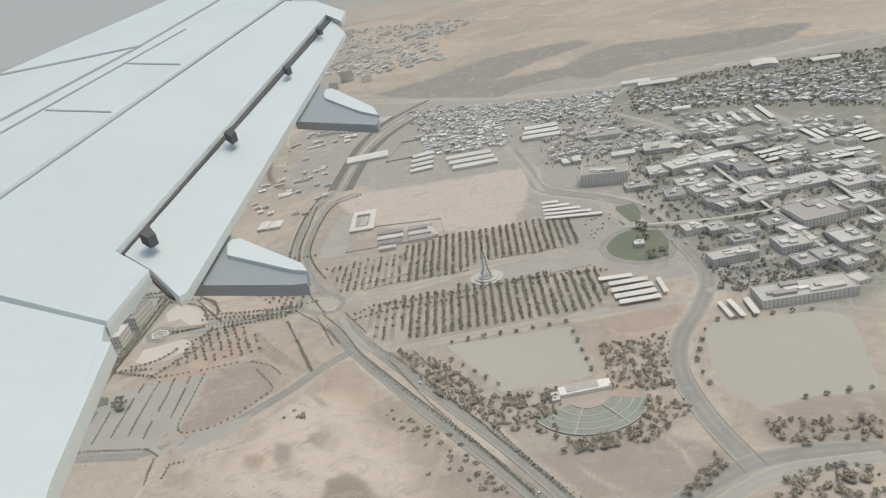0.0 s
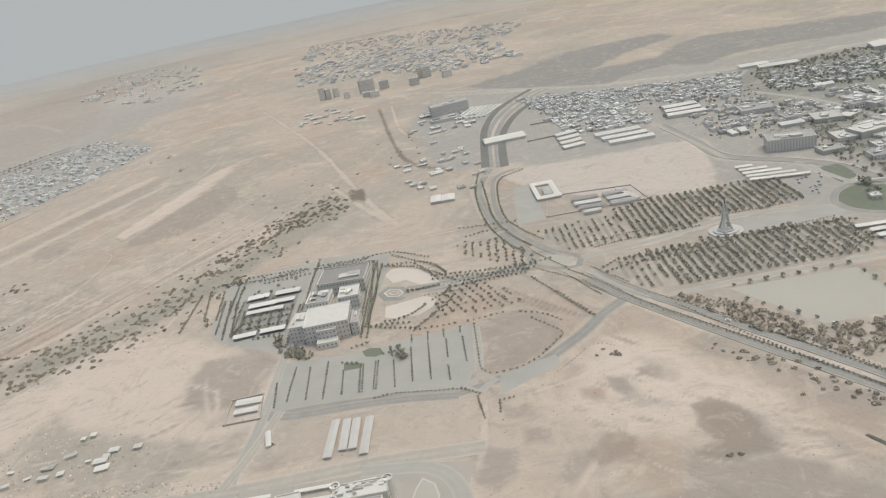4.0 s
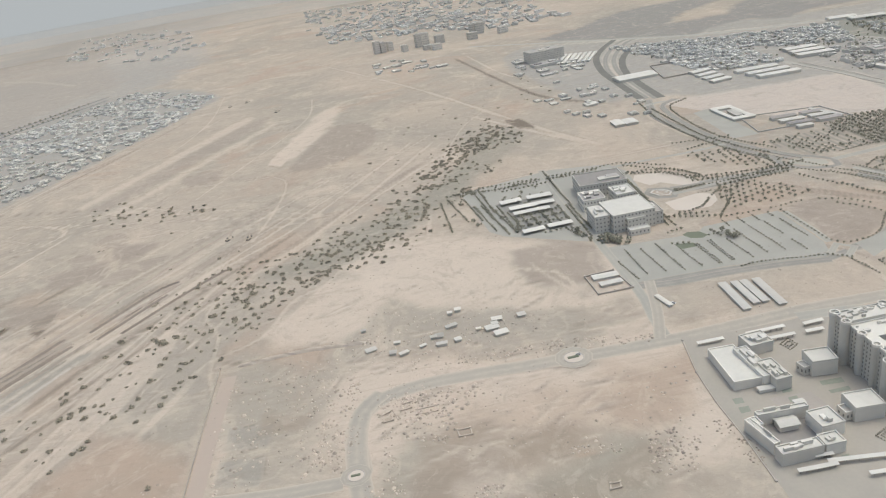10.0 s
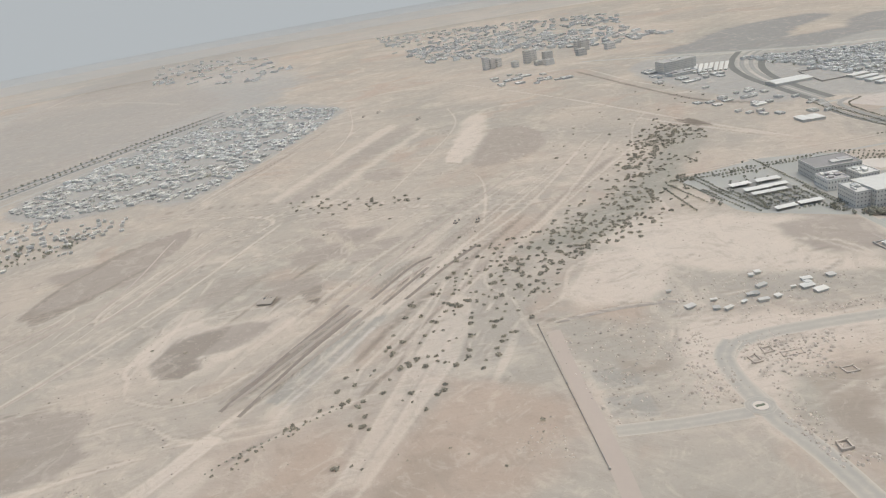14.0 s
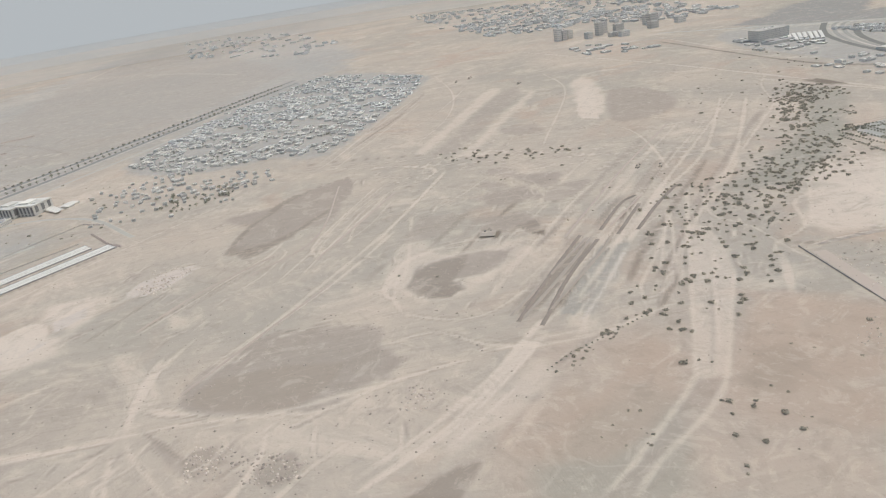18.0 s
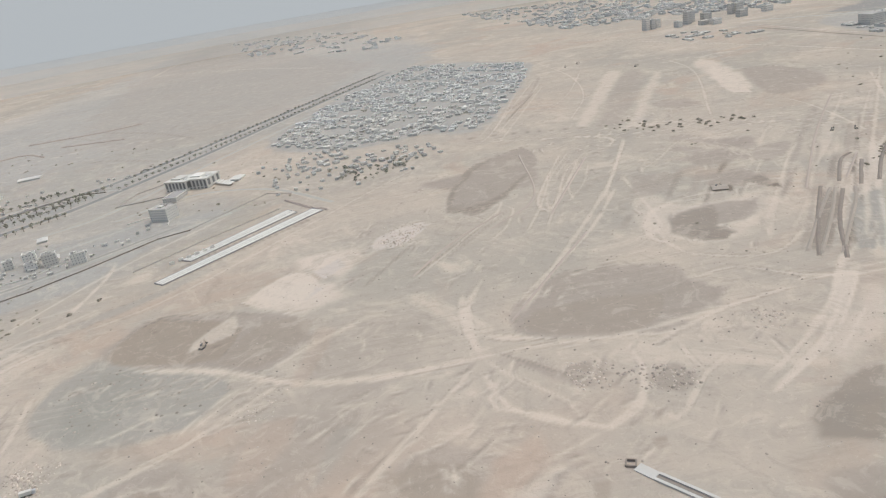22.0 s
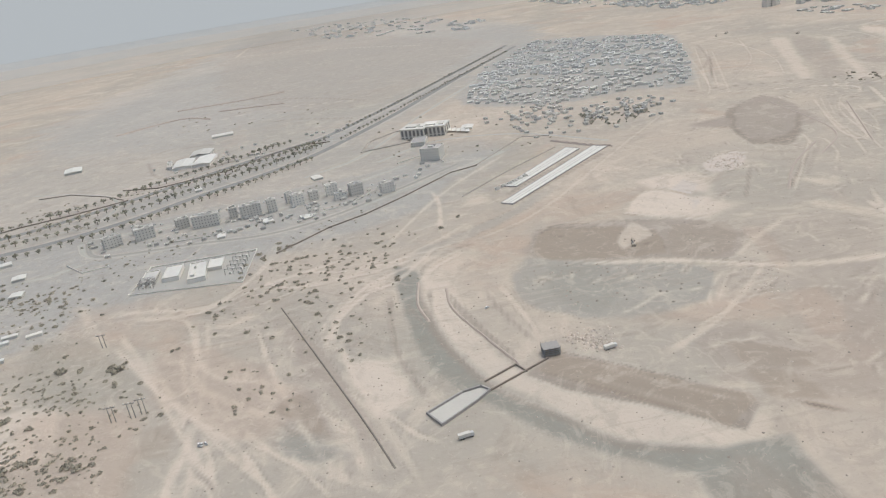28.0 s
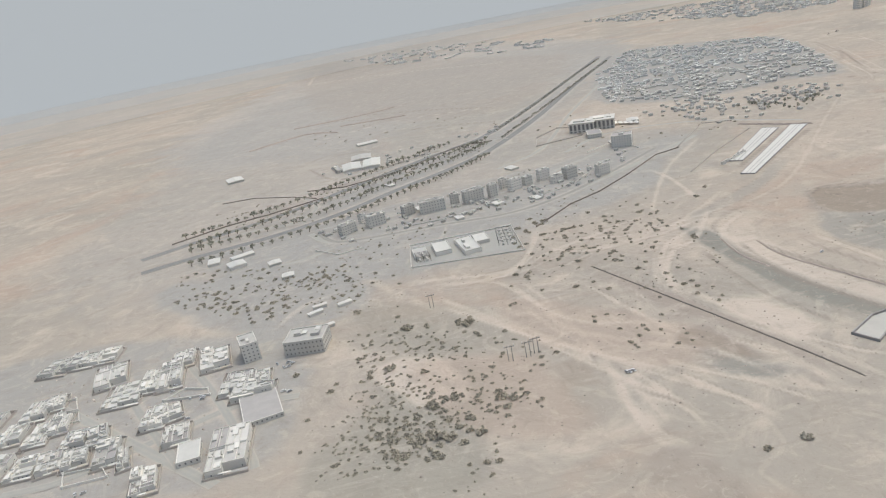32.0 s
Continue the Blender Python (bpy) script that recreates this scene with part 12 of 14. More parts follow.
canal_strip([(-935.4, 387.6), (-929, 381.5), (-833, 476.2), (-841.6, 484.6)], "white lined storage strip with raised edges")
mound("earth_bank", [(-865.2, 522.9), (-843.8, 490.4), (-828.4, 474.8)], 3, 1.4, "brown", "bank of earth across the strips")
shrubs([(-1094.3, 387.5), (-1055.1, 387.5), (-1004.8, 381.7), (-961.6, 379.8), (-971.4, 362.9), (-1027.3, 352.5), (-1053.2, 321.5), (-1080.2, 283.5)], 40, 1.33, 41)
shrubs([(-1175, 245.1), (-1137.7, 260.5), (-1109.4, 212.6), (-1124.6, 187.9), (-1162.8, 207.8)], 61, 0.85, 42)
shrubs([(-1171.8, 203.5), (-1128.1, 185.6), (-1126, 166.3), (-1159.1, 173.6)], 40, 0.95, 43)
shrubs([(-1043.5, 267.5), (-1024.7, 259.4), (-1031.3, 218.9), (-1040.8, 222.6)], 13, 1.04, 44)
shrubs([(-1027, 362.1), (-1000.6, 348.1), (-1015.7, 319.7), (-1053.2, 321.5)], 13, 1.23, 45)
shrubs([(-1219.5, 153.5), (-1201.2, 195.3), (-1180.6, 256.9), (-1148.8, 252.8), (-1127.9, 184), (-1155.4, 129.9)], 204, 0.59, 46, 0.1)
shrubs([(-1196.7, 241.3), (-1176.6, 281.7), (-1136.9, 259.7), (-1138.1, 223.3), (-1159.1, 212.6), (-1187.3, 216)], 34, 1.14, 49)
shrubs([(-1315.9, 376.8), (-1245.7, 373.5), (-1189.2, 379.5), (-1190.8, 289.6), (-1214.6, 302.8), (-1260, 328)], 102, 1.23, 50)
shrubs([(-1113.5, 291.7), (-1074.2, 322.4), (-1001.2, 337.4), (-1011.1, 288.1), (-1094.3, 236), (-1122.1, 251.5)], 47, 1.33, 51)
shrubs([(-1093.5, 384.1), (-1014.1, 347.9), (-1058.7, 292), (-1110.1, 307.2)], 27, 1.33, 52)
shrubs([(-1196.2, 463.2), (-1134.1, 415.3), (-1168.3, 277.1), (-1190.2, 321.2)], 20, 1.14, 53)
shrubs([(-1089.5, 231.8), (-1060.3, 230.2), (-1057.8, 186.5), (-1087.7, 189.5)], 20, 0.95, 54)
for x, y, size in ((-1108.2, 298.8, 2), (-1084.6, 267.4, 1.6), (-1111.5, 207.2, 1.3),):
    plant("bush", x, y, size, "large low rounded desert bush on bare sand", "bush", "large desert bushes")

for x, y, size in ((-1168.9, 262.1, 3.3), (-1141.3, 252.8, 3.5), (-1179.7, 225.5, 2.8), (-1182.6, 236.1, 1.7), (-1188.4, 220.9, 1.6), (-1156.2, 190.1, 2.2), (-1165.2, 188.3, 3), (-1159.7, 190, 1.6), (-1139.5, 182.9, 2.4), (-1135.2, 180.8, 2.5), (-1138.7, 175.8, 1.9), (-1139.9, 187.4, 1.8), (-1130.3, 181.6, 1.5), (-1153.4, 174.7, 1.9), (-1165.9, 167.6, 3.2), (-1171.3, 166.8, 2.4), (-1150.7, 164, 2.4), (-1154.3, 166.8, 1.7), (-1157.8, 170.2, 1.7), (-1161.5, 164.1, 2.6), (-1157.4, 159.8, 1.8), (-1176.5, 171.8, 1.6), (-1174, 165, 1.7), (-1167.9, 157.3, 1.7), (-1152, 146.2, 1.6), (-1148, 145.7, 1.4), (-1157.5, 147.2, 1), (-1151.4, 139.7, 0.85), (-1177.4, 160.4, 1.3), (-1182, 164.7, 1.3), (-1177.2, 191.4, 1.1), (-1221, 238.8, 1.8),):
    plant("bush", x, y, size, "large low rounded desert bush on bare sand", "bush", "large desert bushes")
for x, y, size in ((-1205.1, 216.8, 1.7), (-1202.6, 222.3, 1.3), (-1213.5, 198.6, 1.3), (-1215, 177.1, 0.97), (-1170.9, 183.4, 0.98), (-1180.4, 175.2, 1.1), (-1188.5, 181, 1.1), (-1192.8, 172.8, 0.95), (-1185.4, 170.2, 0.94), (-1162.9, 181.9, 1.1), (-1173.3, 158.3, 0.99), (-1190.7, 177.5, 0.87), (-1182.1, 182.3, 0.88), (-1125.8, 175.6, 1.2), (-1057.5, 122.1, 2.1), (-1070.6, 121.2, 1.6), (-1103.2, 293.1, 1.9),):
    plant("bush", x, y, size, "large low rounded desert bush on bare sand", "bush", "large desert bushes")
shrubs([(-1192.1, 213.4), (-1177.2, 226.4), (-1155.9, 201.4), (-1160.3, 170), (-1178, 153.1), (-1208.3, 155.4), (-1201, 179.5)], 170, 0.75, 201)
shrubs([(-1188.2, 189.6), (-1159.3, 177.2), (-1162.6, 153.5), (-1185.4, 156)], 60, 1.2, 202)
shrubs([(-1321.9, 431.8), (-1265.7, 418.8), (-1203.6, 378), (-1186.9, 328), (-1215.3, 319), (-1254.3, 309.5), (-1295.1, 360.4)], 110, 1.2, 203)
shrubs([(-1319.7, 595.7), (-1225.5, 557), (-1222.7, 491.6), (-1295.1, 506.7)], 40, 1, 204)
shrubs([(-1163.7, 613.3), (-1059.7, 680), (-1069.4, 624.8), (-1160.5, 573.6)], 30, 1, 205)
shrubs([(-1086.2, 353.4), (-1022.2, 354.4), (-1009.3, 319.3), (-1091.9, 304.7)], 40, 1.1, 206)
shrubs([(-1202.2, 268.1), (-1174.7, 266.7), (-1157.9, 222.3), (-1192, 218.2)], 50, 0.8, 207)

# ---- highway and palms ----
ribbon("road", [(-1356.7, 489.1), (-1322, 507.8), (-1275.4, 527.5), (-1225.7, 561.2), (-1152.3, 622.9), (-1091, 669.4), (-1049.2, 704.3), (-979.5, 814.4), (-878.6, 989), (-748.2, 1222.3)], 9, "highway", 0.142, "dual highway of dark grey asphalt", kerb=True)
ribbon("road", [(-1347.1, 453.6), (-1313.3, 465.3), (-1256.5, 478.3), (-1205.2, 502.8), (-1157.4, 541.9), (-1103, 582.4), (-1057.4, 629.5), (-982, 749.1), (-882.9, 933.2), (-739.6, 1188.2)], 9, "highway", 0.143, "dual highway of dark grey asphalt", kerb=True)
stuff("palm_row", [(x, y, 2.2 * (0.8 + 0.4 * ((x * 7.3 + y * 3.1) % 1))) for line in ([(-1319.2, 494.1), (-1273.8, 514.6), (-1225, 544.7), (-1153.9, 598.4), (-1094.8, 641.6), (-1049.7, 682)], [(-1316.5, 480.9), (-1262.6, 495), (-1210, 521), (-1155.7, 569), (-1099.1, 610.8), (-1053.2, 657.7)],) for x, y in along(line, 7.2, 0)], PALMS, ["bark", "leaf"], "dusty palms along the highway median", "trees")
stuff("palm_row", [(x, y, 2.2 * (0.8 + 0.4 * ((x * 7.3 + y * 3.1) % 1))) for line in ([(-1309.1, 444.8), (-1254.6, 459.7), (-1204.9, 482.5), (-1158.8, 518.9), (-1106.1, 560.5), (-1062.2, 604.4)], [(-1330.3, 526.1), (-1278.3, 551), (-1226.8, 587.4), (-1150.7, 649.1), (-1086.8, 699.3)],) for x, y in along(line, 7.2, 0)], PALMS, ["bark", "leaf"], "dusty palms along the highway verge", "trees")
stuff("palm_row", [(x, y, 1.5 * (0.8 + 0.4 * ((x * 7.3 + y * 3.1) % 1))) for line in ([(-1034.3, 716.7), (-971.5, 818.2), (-864.8, 1006.6), (-762.4, 1180.4)], [(-1037.7, 670.3), (-970.1, 782.1), (-866.5, 960), (-764, 1133.3)],) for x, y in along(line, 9.0, 0)], PALMS, ["bark", "leaf"], "dusty palms along the highway median", "trees")
ribbon("road", [(-1319.2, 494.1), (-1277.2, 505.9), (-1241.3, 506.1), (-1224.8, 540.8), (-1242.5, 592.6), (-1294, 633.4), (-1329.4, 650.5)], 3.5, "old_asphalt", 0.145, "looping slip road")
ribbon("road", [(-1238.1, 606.5), (-1185, 621.6), (-1115.3, 661.7), (-1054.8, 673.9), (-1033.1, 664.3)], 3.5, "old_asphalt", 0.146, "service road beside the highway")
ribbon("road", [(-1225.7, 462.9), (-1212.3, 434.9), (-1188.5, 421.7), (-1126.1, 416.3), (-1087.8, 410.6), (-1043.8, 425.9), (-1001.9, 451.5), (-955.2, 480), (-906.1, 515.8)], 5, "old_asphalt", 0.148, "street behind the apartment blocks")
ribbon("road", [(-1006.8, 552.2), (-951.6, 592.8), (-881.8, 566.8), (-826, 493.7)], 4, "old_asphalt", 0.15, "dusty street before the town")
ribbon("road", [(-1069.3, 542.3), (-1017.6, 588.3), (-947, 733.9), (-859, 896.7)], 4, "old_asphalt", 0.151, "dusty street along the town edge")
shed("warehouse", [(-1202, 656.7), (-1183.9, 657.7), (-1188, 692)], 2.4, "white-roofed depot beside the highway")
shed("warehouse", [(-1182.8, 656), (-1165.7, 655.3), (-1169, 692.6)], 2.51, "white-roofed depot beside the highway")
shed("warehouse", [(-1194, 703.3), (-1173.5, 703.2), (-1175.2, 728.8)], 2.08, "grey-roofed depot beside the highway", roof='roof')
building("block", [(-1207.7, 663), (-1203.1, 664), (-1205.8, 693.2)], 2.87, "small grey block beside the depot", floors=1)
shed("depot_shed", [(-1185.7, 794.9), (-1162.6, 798.9), (-1163.5, 812.6)], 1.76, "long white-roofed shed on dusty ground")
shed("depot_shed", [(-1326.6, 723.5), (-1310.9, 728.2), (-1316.6, 751.5)], 1.83, "white-roofed shed by the slip road")
shed("depot_shed", [(-1278.3, 434.4), (-1264.2, 441.2), (-1265.8, 447.6)], 1.66, "long white-roofed shed on dusty ground")
shed("depot_shed", [(-1295.4, 433.8), (-1287.8, 434.8), (-1291.3, 445.8)], 1.58, "white-roofed shed on dusty ground")
shed("depot_shed", [(-1276.7, 414.4), (-1266.6, 418.3), (-1269.7, 430)], 2.02, "white-roofed shed on dusty ground")
shrubs([(-1317.7, 584.3), (-1279.7, 603.4), (-1235.5, 561.6), (-1277.6, 509.4)], 27, 0.85, 61)
shrubs([(-1227.4, 601.3), (-1152, 628), (-1057.5, 659.5), (-1109.9, 611.2), (-1185.9, 574.6), (-1234.6, 545.1)], 34, 0.95, 62)
shrubs([(-1309.3, 994.3), (-1211.9, 1027.5), (-1021.4, 854.4), (-1016, 743.2), (-1139.8, 823.6), (-1266.5, 853)], 34, 1.14, 63)
mound("earth_bank", [(-1282.1, 1067.2), (-1177.2, 1071.4), (-1123, 1090.4)], 4, 1.6, "brown", "low dark ridge of earth")
mound("earth_bank", [(-1333.2, 930.2), (-1259.8, 981.6), (-1210.8, 942.3)], 4, 1.6, "brown", "low dark ridge of earth")
mound("earth_bank", [(-1211.5, 997.6), (-1114.2, 972.2)], 4, 1.6, "brown", "low dark ridge of earth")

# ---- apartments, offices and substation ----
building("apartment_block", [(-1201, 438.9), (-1190.8, 445.6), (-1194.1, 450.6)], 7.17, "pale apartment block of five storeys", floors=4, wall="white_roof", extras=3)
building("apartment_block", [(-1182.1, 446), (-1169.5, 450.1), (-1171.8, 457.2)], 7.79, "pale apartment block of five storeys", floors=4, wall="white_roof", extras=3)
building("apartment_block", [(-1155.4, 455.4), (-1147.3, 459.5), (-1149.7, 464.2)], 7.17, "grey unfinished apartment block of five storeys", floors=4, wall="render2", extras=3)
building("apartment_block", [(-1144, 451.4), (-1125.3, 452.3), (-1125.6, 458.3)], 8.4, "pale apartment block of five storeys", floors=4, wall="white_roof", extras=3)
building("apartment_block", [(-1119.4, 461.4), (-1113.8, 462.5), (-1114.8, 467.6)], 7.17, "pale apartment block of five storeys", floors=4, wall="render", extras=3)
building("apartment_block", [(-1110.3, 454.5), (-1095.5, 457.6), (-1097, 464.2)], 8.81, "pale apartment block of five storeys", floors=5, wall="white_roof", extras=3)
building("apartment_block", [(-1090.9, 457.8), (-1084.7, 459.8), (-1086.1, 464.1)], 9.22, "pale apartment block of five storeys", floors=5, wall="render", extras=3)
building("apartment_block", [(-1073.8, 462.7), (-1065.3, 466), (-1067.5, 471.6)], 7.99, "pale apartment block of five storeys", floors=4, wall="render", extras=3)
building("apartment_block", [(-1049, 474.3), (-1040.6, 476.4), (-1042.1, 482.2)], 7.99, "pale apartment block of five storeys", floors=4, wall="render", extras=3)
building("apartment_block", [(-1030.9, 463), (-1021.9, 466.1), (-1024.1, 472.4)], 8.2, "pale apartment block of five storeys", floors=4, wall="render", extras=3)
building("apartment_block", [(-1008.6, 455.1), (-999.2, 457.8), (-1000.9, 463.6)], 7.38, "pale apartment block of five storeys", floors=4, wall="render", extras=3)
building("apartment_block", [(-1042.7, 460.2), (-1034.1, 462), (-1035.4, 467.9)], 4.71, "low pale block beside the apartments", floors=2, wall="render", extras=3)
building("apartment_block", [(-1187.5, 463), (-1183.9, 465.4), (-1186.4, 469.2)], 5.74, "pale apartment block of five storeys", floors=3, wall="render", extras=3)
building("apartment_block", [(-1078.9, 474.6), (-1074, 476.6), (-1075.8, 480.7)], 7.38, "pale apartment block of five storeys", floors=4, wall="render", extras=3)
building("apartment_block", [(-1061.3, 470), (-1055.2, 472.4), (-1057.1, 477.3)], 6.56, "pale apartment block of five storeys", floors=3, wall="white_roof", extras=3)
building("unfinished_block", [(-972.3, 530.7), (-957.3, 523.8), (-955.7, 538)], 9.75, "dark unfinished concrete block", floors=5, wall='render2', roof='roof2', extras=2)
hotel([(-981.3, 623.6), (-960.3, 612.5), (-955.5, 633.8)], 8.6, 6)
hotel([(-962.7, 618.7), (-941, 610.3), (-936.4, 632.7)], 8.78, 6)
building("hall", [(-975.5, 584.5), (-963.2, 581.6), (-958.4, 603.5)], 3.55, "low white hall before the hotel", floors=2, roof='roof2', extras=0)
canopy("parking_shade", [(-937.9, 619.8), (-934.2, 619.1), (-931.7, 629.9)], 1.6, "small white parking shade by the hotel", 3)
canopy("parking_shade", [(-934, 615.7), (-930.3, 615), (-927.8, 625.6)], 1.6, "small white parking shade by the hotel", 3)
canopy("parking_shade", [(-930.2, 611.6), (-926.5, 610.9), (-924, 621.4)], 1.6, "small white parking shade by the hotel", 3)
canopy("parking_shade", [(-926.4, 607.5), (-922.7, 606.9), (-920.2, 617.3)], 1.6, "small white parking shade by the hotel", 3)
canopy("parking_shade", [(-922.7, 603.5), (-919, 602.9), (-916.4, 613.1)], 1.6, "small white parking shade by the hotel", 3)
fence("substation_wall", [(-1160.3, 344.3), (-1094.9, 333.3), (-1092.2, 383.4), (-1157.8, 385.4)], 0.8, "pale concrete wall round the substation", mat="render", closed=True)
area("gravel_yard", [(-1159.4, 346.5), (-1095.6, 335.7), (-1093.2, 380.5), (-1157.1, 385)], "gravel", 0.153, "gravel yard of the substation", "yard", straight=True)
building("switch_house", [(-1144, 355.1), (-1134.3, 355.5), (-1135.6, 375.1)], 2.3, "white-roofed switch house on dusty ground", floors=1, roof='white_roof', extras=0, bays=False)
building("switch_house", [(-1127.4, 345.8), (-1117.4, 347), (-1118, 373.6)], 2.4, "flat-roofed switch house on dusty ground", floors=1, roof='white_roof', extras=2, bays=False)
building("switch_house", [(-1118.7, 360.4), (-1110.1, 360.6), (-1111, 376.4)], 1.8, "white-roofed switch house on dusty ground", floors=1, roof='white_roof', extras=0, bays=False)
building("plant_house", [(-1157, 355.3), (-1148.6, 355.5), (-1149.8, 373.4)], 1.7, "low plant house of the substation", floors=1, extras=1)
switchyard([(-1107.1, 346), (-1096.5, 343.9), (-1095.1, 375.9), (-1103.5, 377.6)])
switchyard([(-1156.3, 349.4), (-1147.6, 348.5), (-1148.6, 359.5), (-1156.7, 360.1)])
pylon(-1130.2, 208.7)
pylon(-1118.9, 210.9)
pylon(-1155.1, 280.6)
pylon(-1122.7, 209.1)
town([(-900.3, 750.4), (-840, 970.8), (-696.9, 1213.6), (-547.2, 1039.9), (-576.2, 902.3), (-679, 656.2), (-741.4, 672.6), (-813.3, 664.7)], 900, (1.0, 1.3, 1.8), 67.805, 31, "small pale flat-roofed house in a dense town", "town_house", (5, 10.5), 10.6, 240)
town([(-872.8, 699.2), (-731.8, 623.3), (-727, 583.7), (-790.9, 557), (-877.7, 623)], 70, (1.2, 1.8), 20, 32, "small pale flat-roofed house at the town edge", "town_house", (3, 7), 9, 70)
grove("town_trees", [(-900.3, 750.4), (-840, 970.8), (-696.9, 1213.6), (-547.2, 1039.9), (-576.2, 902.3), (-679, 656.2), (-741.4, 672.6), (-813.3, 664.7)], 120, 0.9, 64, "leaf", "dusty trees between the houses")
grove("grove", [(-830.8, 594.2), (-774.5, 600.3), (-743, 584.2), (-791, 530.7), (-828.6, 551.4)], 60, 1.14, 65, "leaf", "dark grove at the town edge")
shrubs([(-1017.6, 673.8), (-915, 741.6), (-869.1, 661.3), (-843.6, 551.9), (-875.2, 509.2), (-991.8, 556.6)], 40, 1.23, 66)
town([(-1233.5, 2718.5), (-874.8, 2514.7), (-672.8, 1791.1), (-748.2, 1615.4), (-1065.8, 2003)], 140, (1.6, 2.2, 3), 10, 33, "far dusty town house", "far_house", (6, 18), 16)

# ---- housing quarter ----
villa([(-1357.2, 298.6), (-1343.9, 297.2), (-1352.7, 312.8)], 2.2, 0)
villa([(-1345.1, 300.5), (-1330.6, 299.8), (-1338.6, 314.9)], 2.4, 1)
villa([(-1332.5, 301), (-1319.3, 300.4), (-1326.2, 313.1)], 2.2, 2)
villa([(-1318, 266.8), (-1304.1, 270.3), (-1315.7, 293.8)], 2.8, 3)
villa([(-1308.7, 245.5), (-1292.6, 245.8), (-1301.8, 264.6)], 2.2, 4)
villa([(-1294.6, 253.4), (-1286.4, 253.4), (-1293.6, 271.1)], 2.8, 5)
villa([(-1285.3, 251.8), (-1274.6, 253.2), (-1284.8, 276.8)], 2.8, 6)
villa([(-1284.1, 273.8), (-1273.4, 274.6), (-1279.5, 290.2)], 2.6, 7)
villa([(-1266.7, 261.5), (-1253.9, 264), (-1260.4, 287.3)], 3.2, 8)
villa([(-1254, 233.1), (-1242.6, 232.8), (-1248.4, 253)], 2.4, 9)
villa([(-1242.1, 232.9), (-1232.2, 233.4), (-1237.1, 249)], 2.2, 10)
villa([(-1247.8, 225.9), (-1229.9, 225.5), (-1234.5, 236.7)], 3.4, 11)
villa([(-1345.7, 250.2), (-1335.2, 250.5), (-1344, 264.3)], 2.4, 12)
villa([(-1337, 255.9), (-1329, 257.3), (-1334.7, 269.3)], 2.6, 13)
villa([(-1335, 226.5), (-1325.9, 227), (-1333.7, 243.5)], 2.2, 14)
villa([(-1326.8, 232.3), (-1318.9, 233.4), (-1326.6, 248.2)], 2.4, 15)
villa([(-1315.9, 216.3), (-1305.9, 217), (-1312.3, 228.1)], 2.6, 16)
villa([(-1303.8, 213.9), (-1295.6, 216.3), (-1301.5, 227.7)], 2.8, 17)
villa([(-1295.9, 196.9), (-1287, 198.2), (-1295.2, 214.7)], 2.6, 18)
villa([(-1309.1, 200.7), (-1300.1, 202.7), (-1305.1, 214)], 2.2, 19)
villa([(-1284.8, 192), (-1280.9, 193), (-1286.8, 205.8)], 2.2, 20)
villa([(-1274.9, 172.1), (-1266.1, 173.6), (-1272.1, 187.4)], 2.8, 21)
villa([(-1283.7, 218.3), (-1274.7, 218.8), (-1281.8, 233.2)], 2.6, 22)
villa([(-1275, 221), (-1267.2, 223.4), (-1273, 236.8)], 2.4, 23)
villa([(-1270.4, 201.1), (-1260.5, 202.6), (-1266, 215.7)], 2.2, 24)
villa([(-1248.6, 174), (-1234.3, 174.5), (-1245.6, 199.1)], 3.2, 25)
villa([(-1331.9, 202), (-1321.4, 202.3), (-1327.9, 215.4)], 2.4, 26)
villa([(-1318.7, 200.8), (-1309.9, 202.8), (-1316.3, 215.7)], 2.2, 27)
villa([(-1347.7, 231.7), (-1338.5, 232.2), (-1347.1, 246.4)], 2.2, 28)
villa([(-1345.8, 204.5), (-1334.9, 203.9), (-1343.6, 220.4)], 2.4, 29)
villa([(-1368.4, 245.3), (-1356, 244.7), (-1366.8, 262.4)], 2.2, 30)
building("market_hall", [(-1238.4, 202.7), (-1223.2, 206.3), (-1230.4, 228.5)], 1.9, "wide low hall with a plain grey flat roof", wall="render2", roof="roof2", floors=1, extras=0, parapet=0.3)
building("house", [(-1261, 185.1), (-1252.6, 186.4), (-1257.7, 199)], 2.2, "low house with one plain white flat roof", "house", wall="render", roof="white_roof", floors=1, extras=0, parapet=0.3)
fence("plot_wall", [(-1328.2, 253.3), (-1320.9, 252.5), (-1325.8, 264.9), (-1331.9, 264.4)], 1.0, "pale wall round a bare building plot", mat="render", thick=0.25, closed=True)
fence("plot_wall", [(-1323.2, 241.2), (-1316.1, 240.9), (-1319.9, 251.1), (-1326.4, 251)], 1.0, "pale wall round a bare building plot", mat="render", thick=0.25, closed=True)
fence("plot_wall", [(-1338.1, 211.6), (-1329.8, 210.2), (-1335.1, 220), (-1342.3, 220.9)], 1.0, "pale wall round a bare building plot", mat="render", thick=0.25, closed=True)
fence("plot_wall", [(-1304.5, 189.6), (-1288.2, 190.3), (-1292.5, 198), (-1307.6, 199.1)], 1.0, "pale wall round a bare building plot", mat="render", thick=0.25, closed=True)
fence("plot_wall", [(-1279.9, 242.3), (-1258.8, 238.9), (-1260.9, 244.9), (-1271.5, 249.7)], 1.0, "pale wall round a bare building plot", mat="render", thick=0.25, closed=True)
building("apartment_house", [(-1246.7, 263), (-1239, 265.2), (-1242.5, 278)], 8.92, "tall pale apartment house with balconies", floors=5, extras=2)
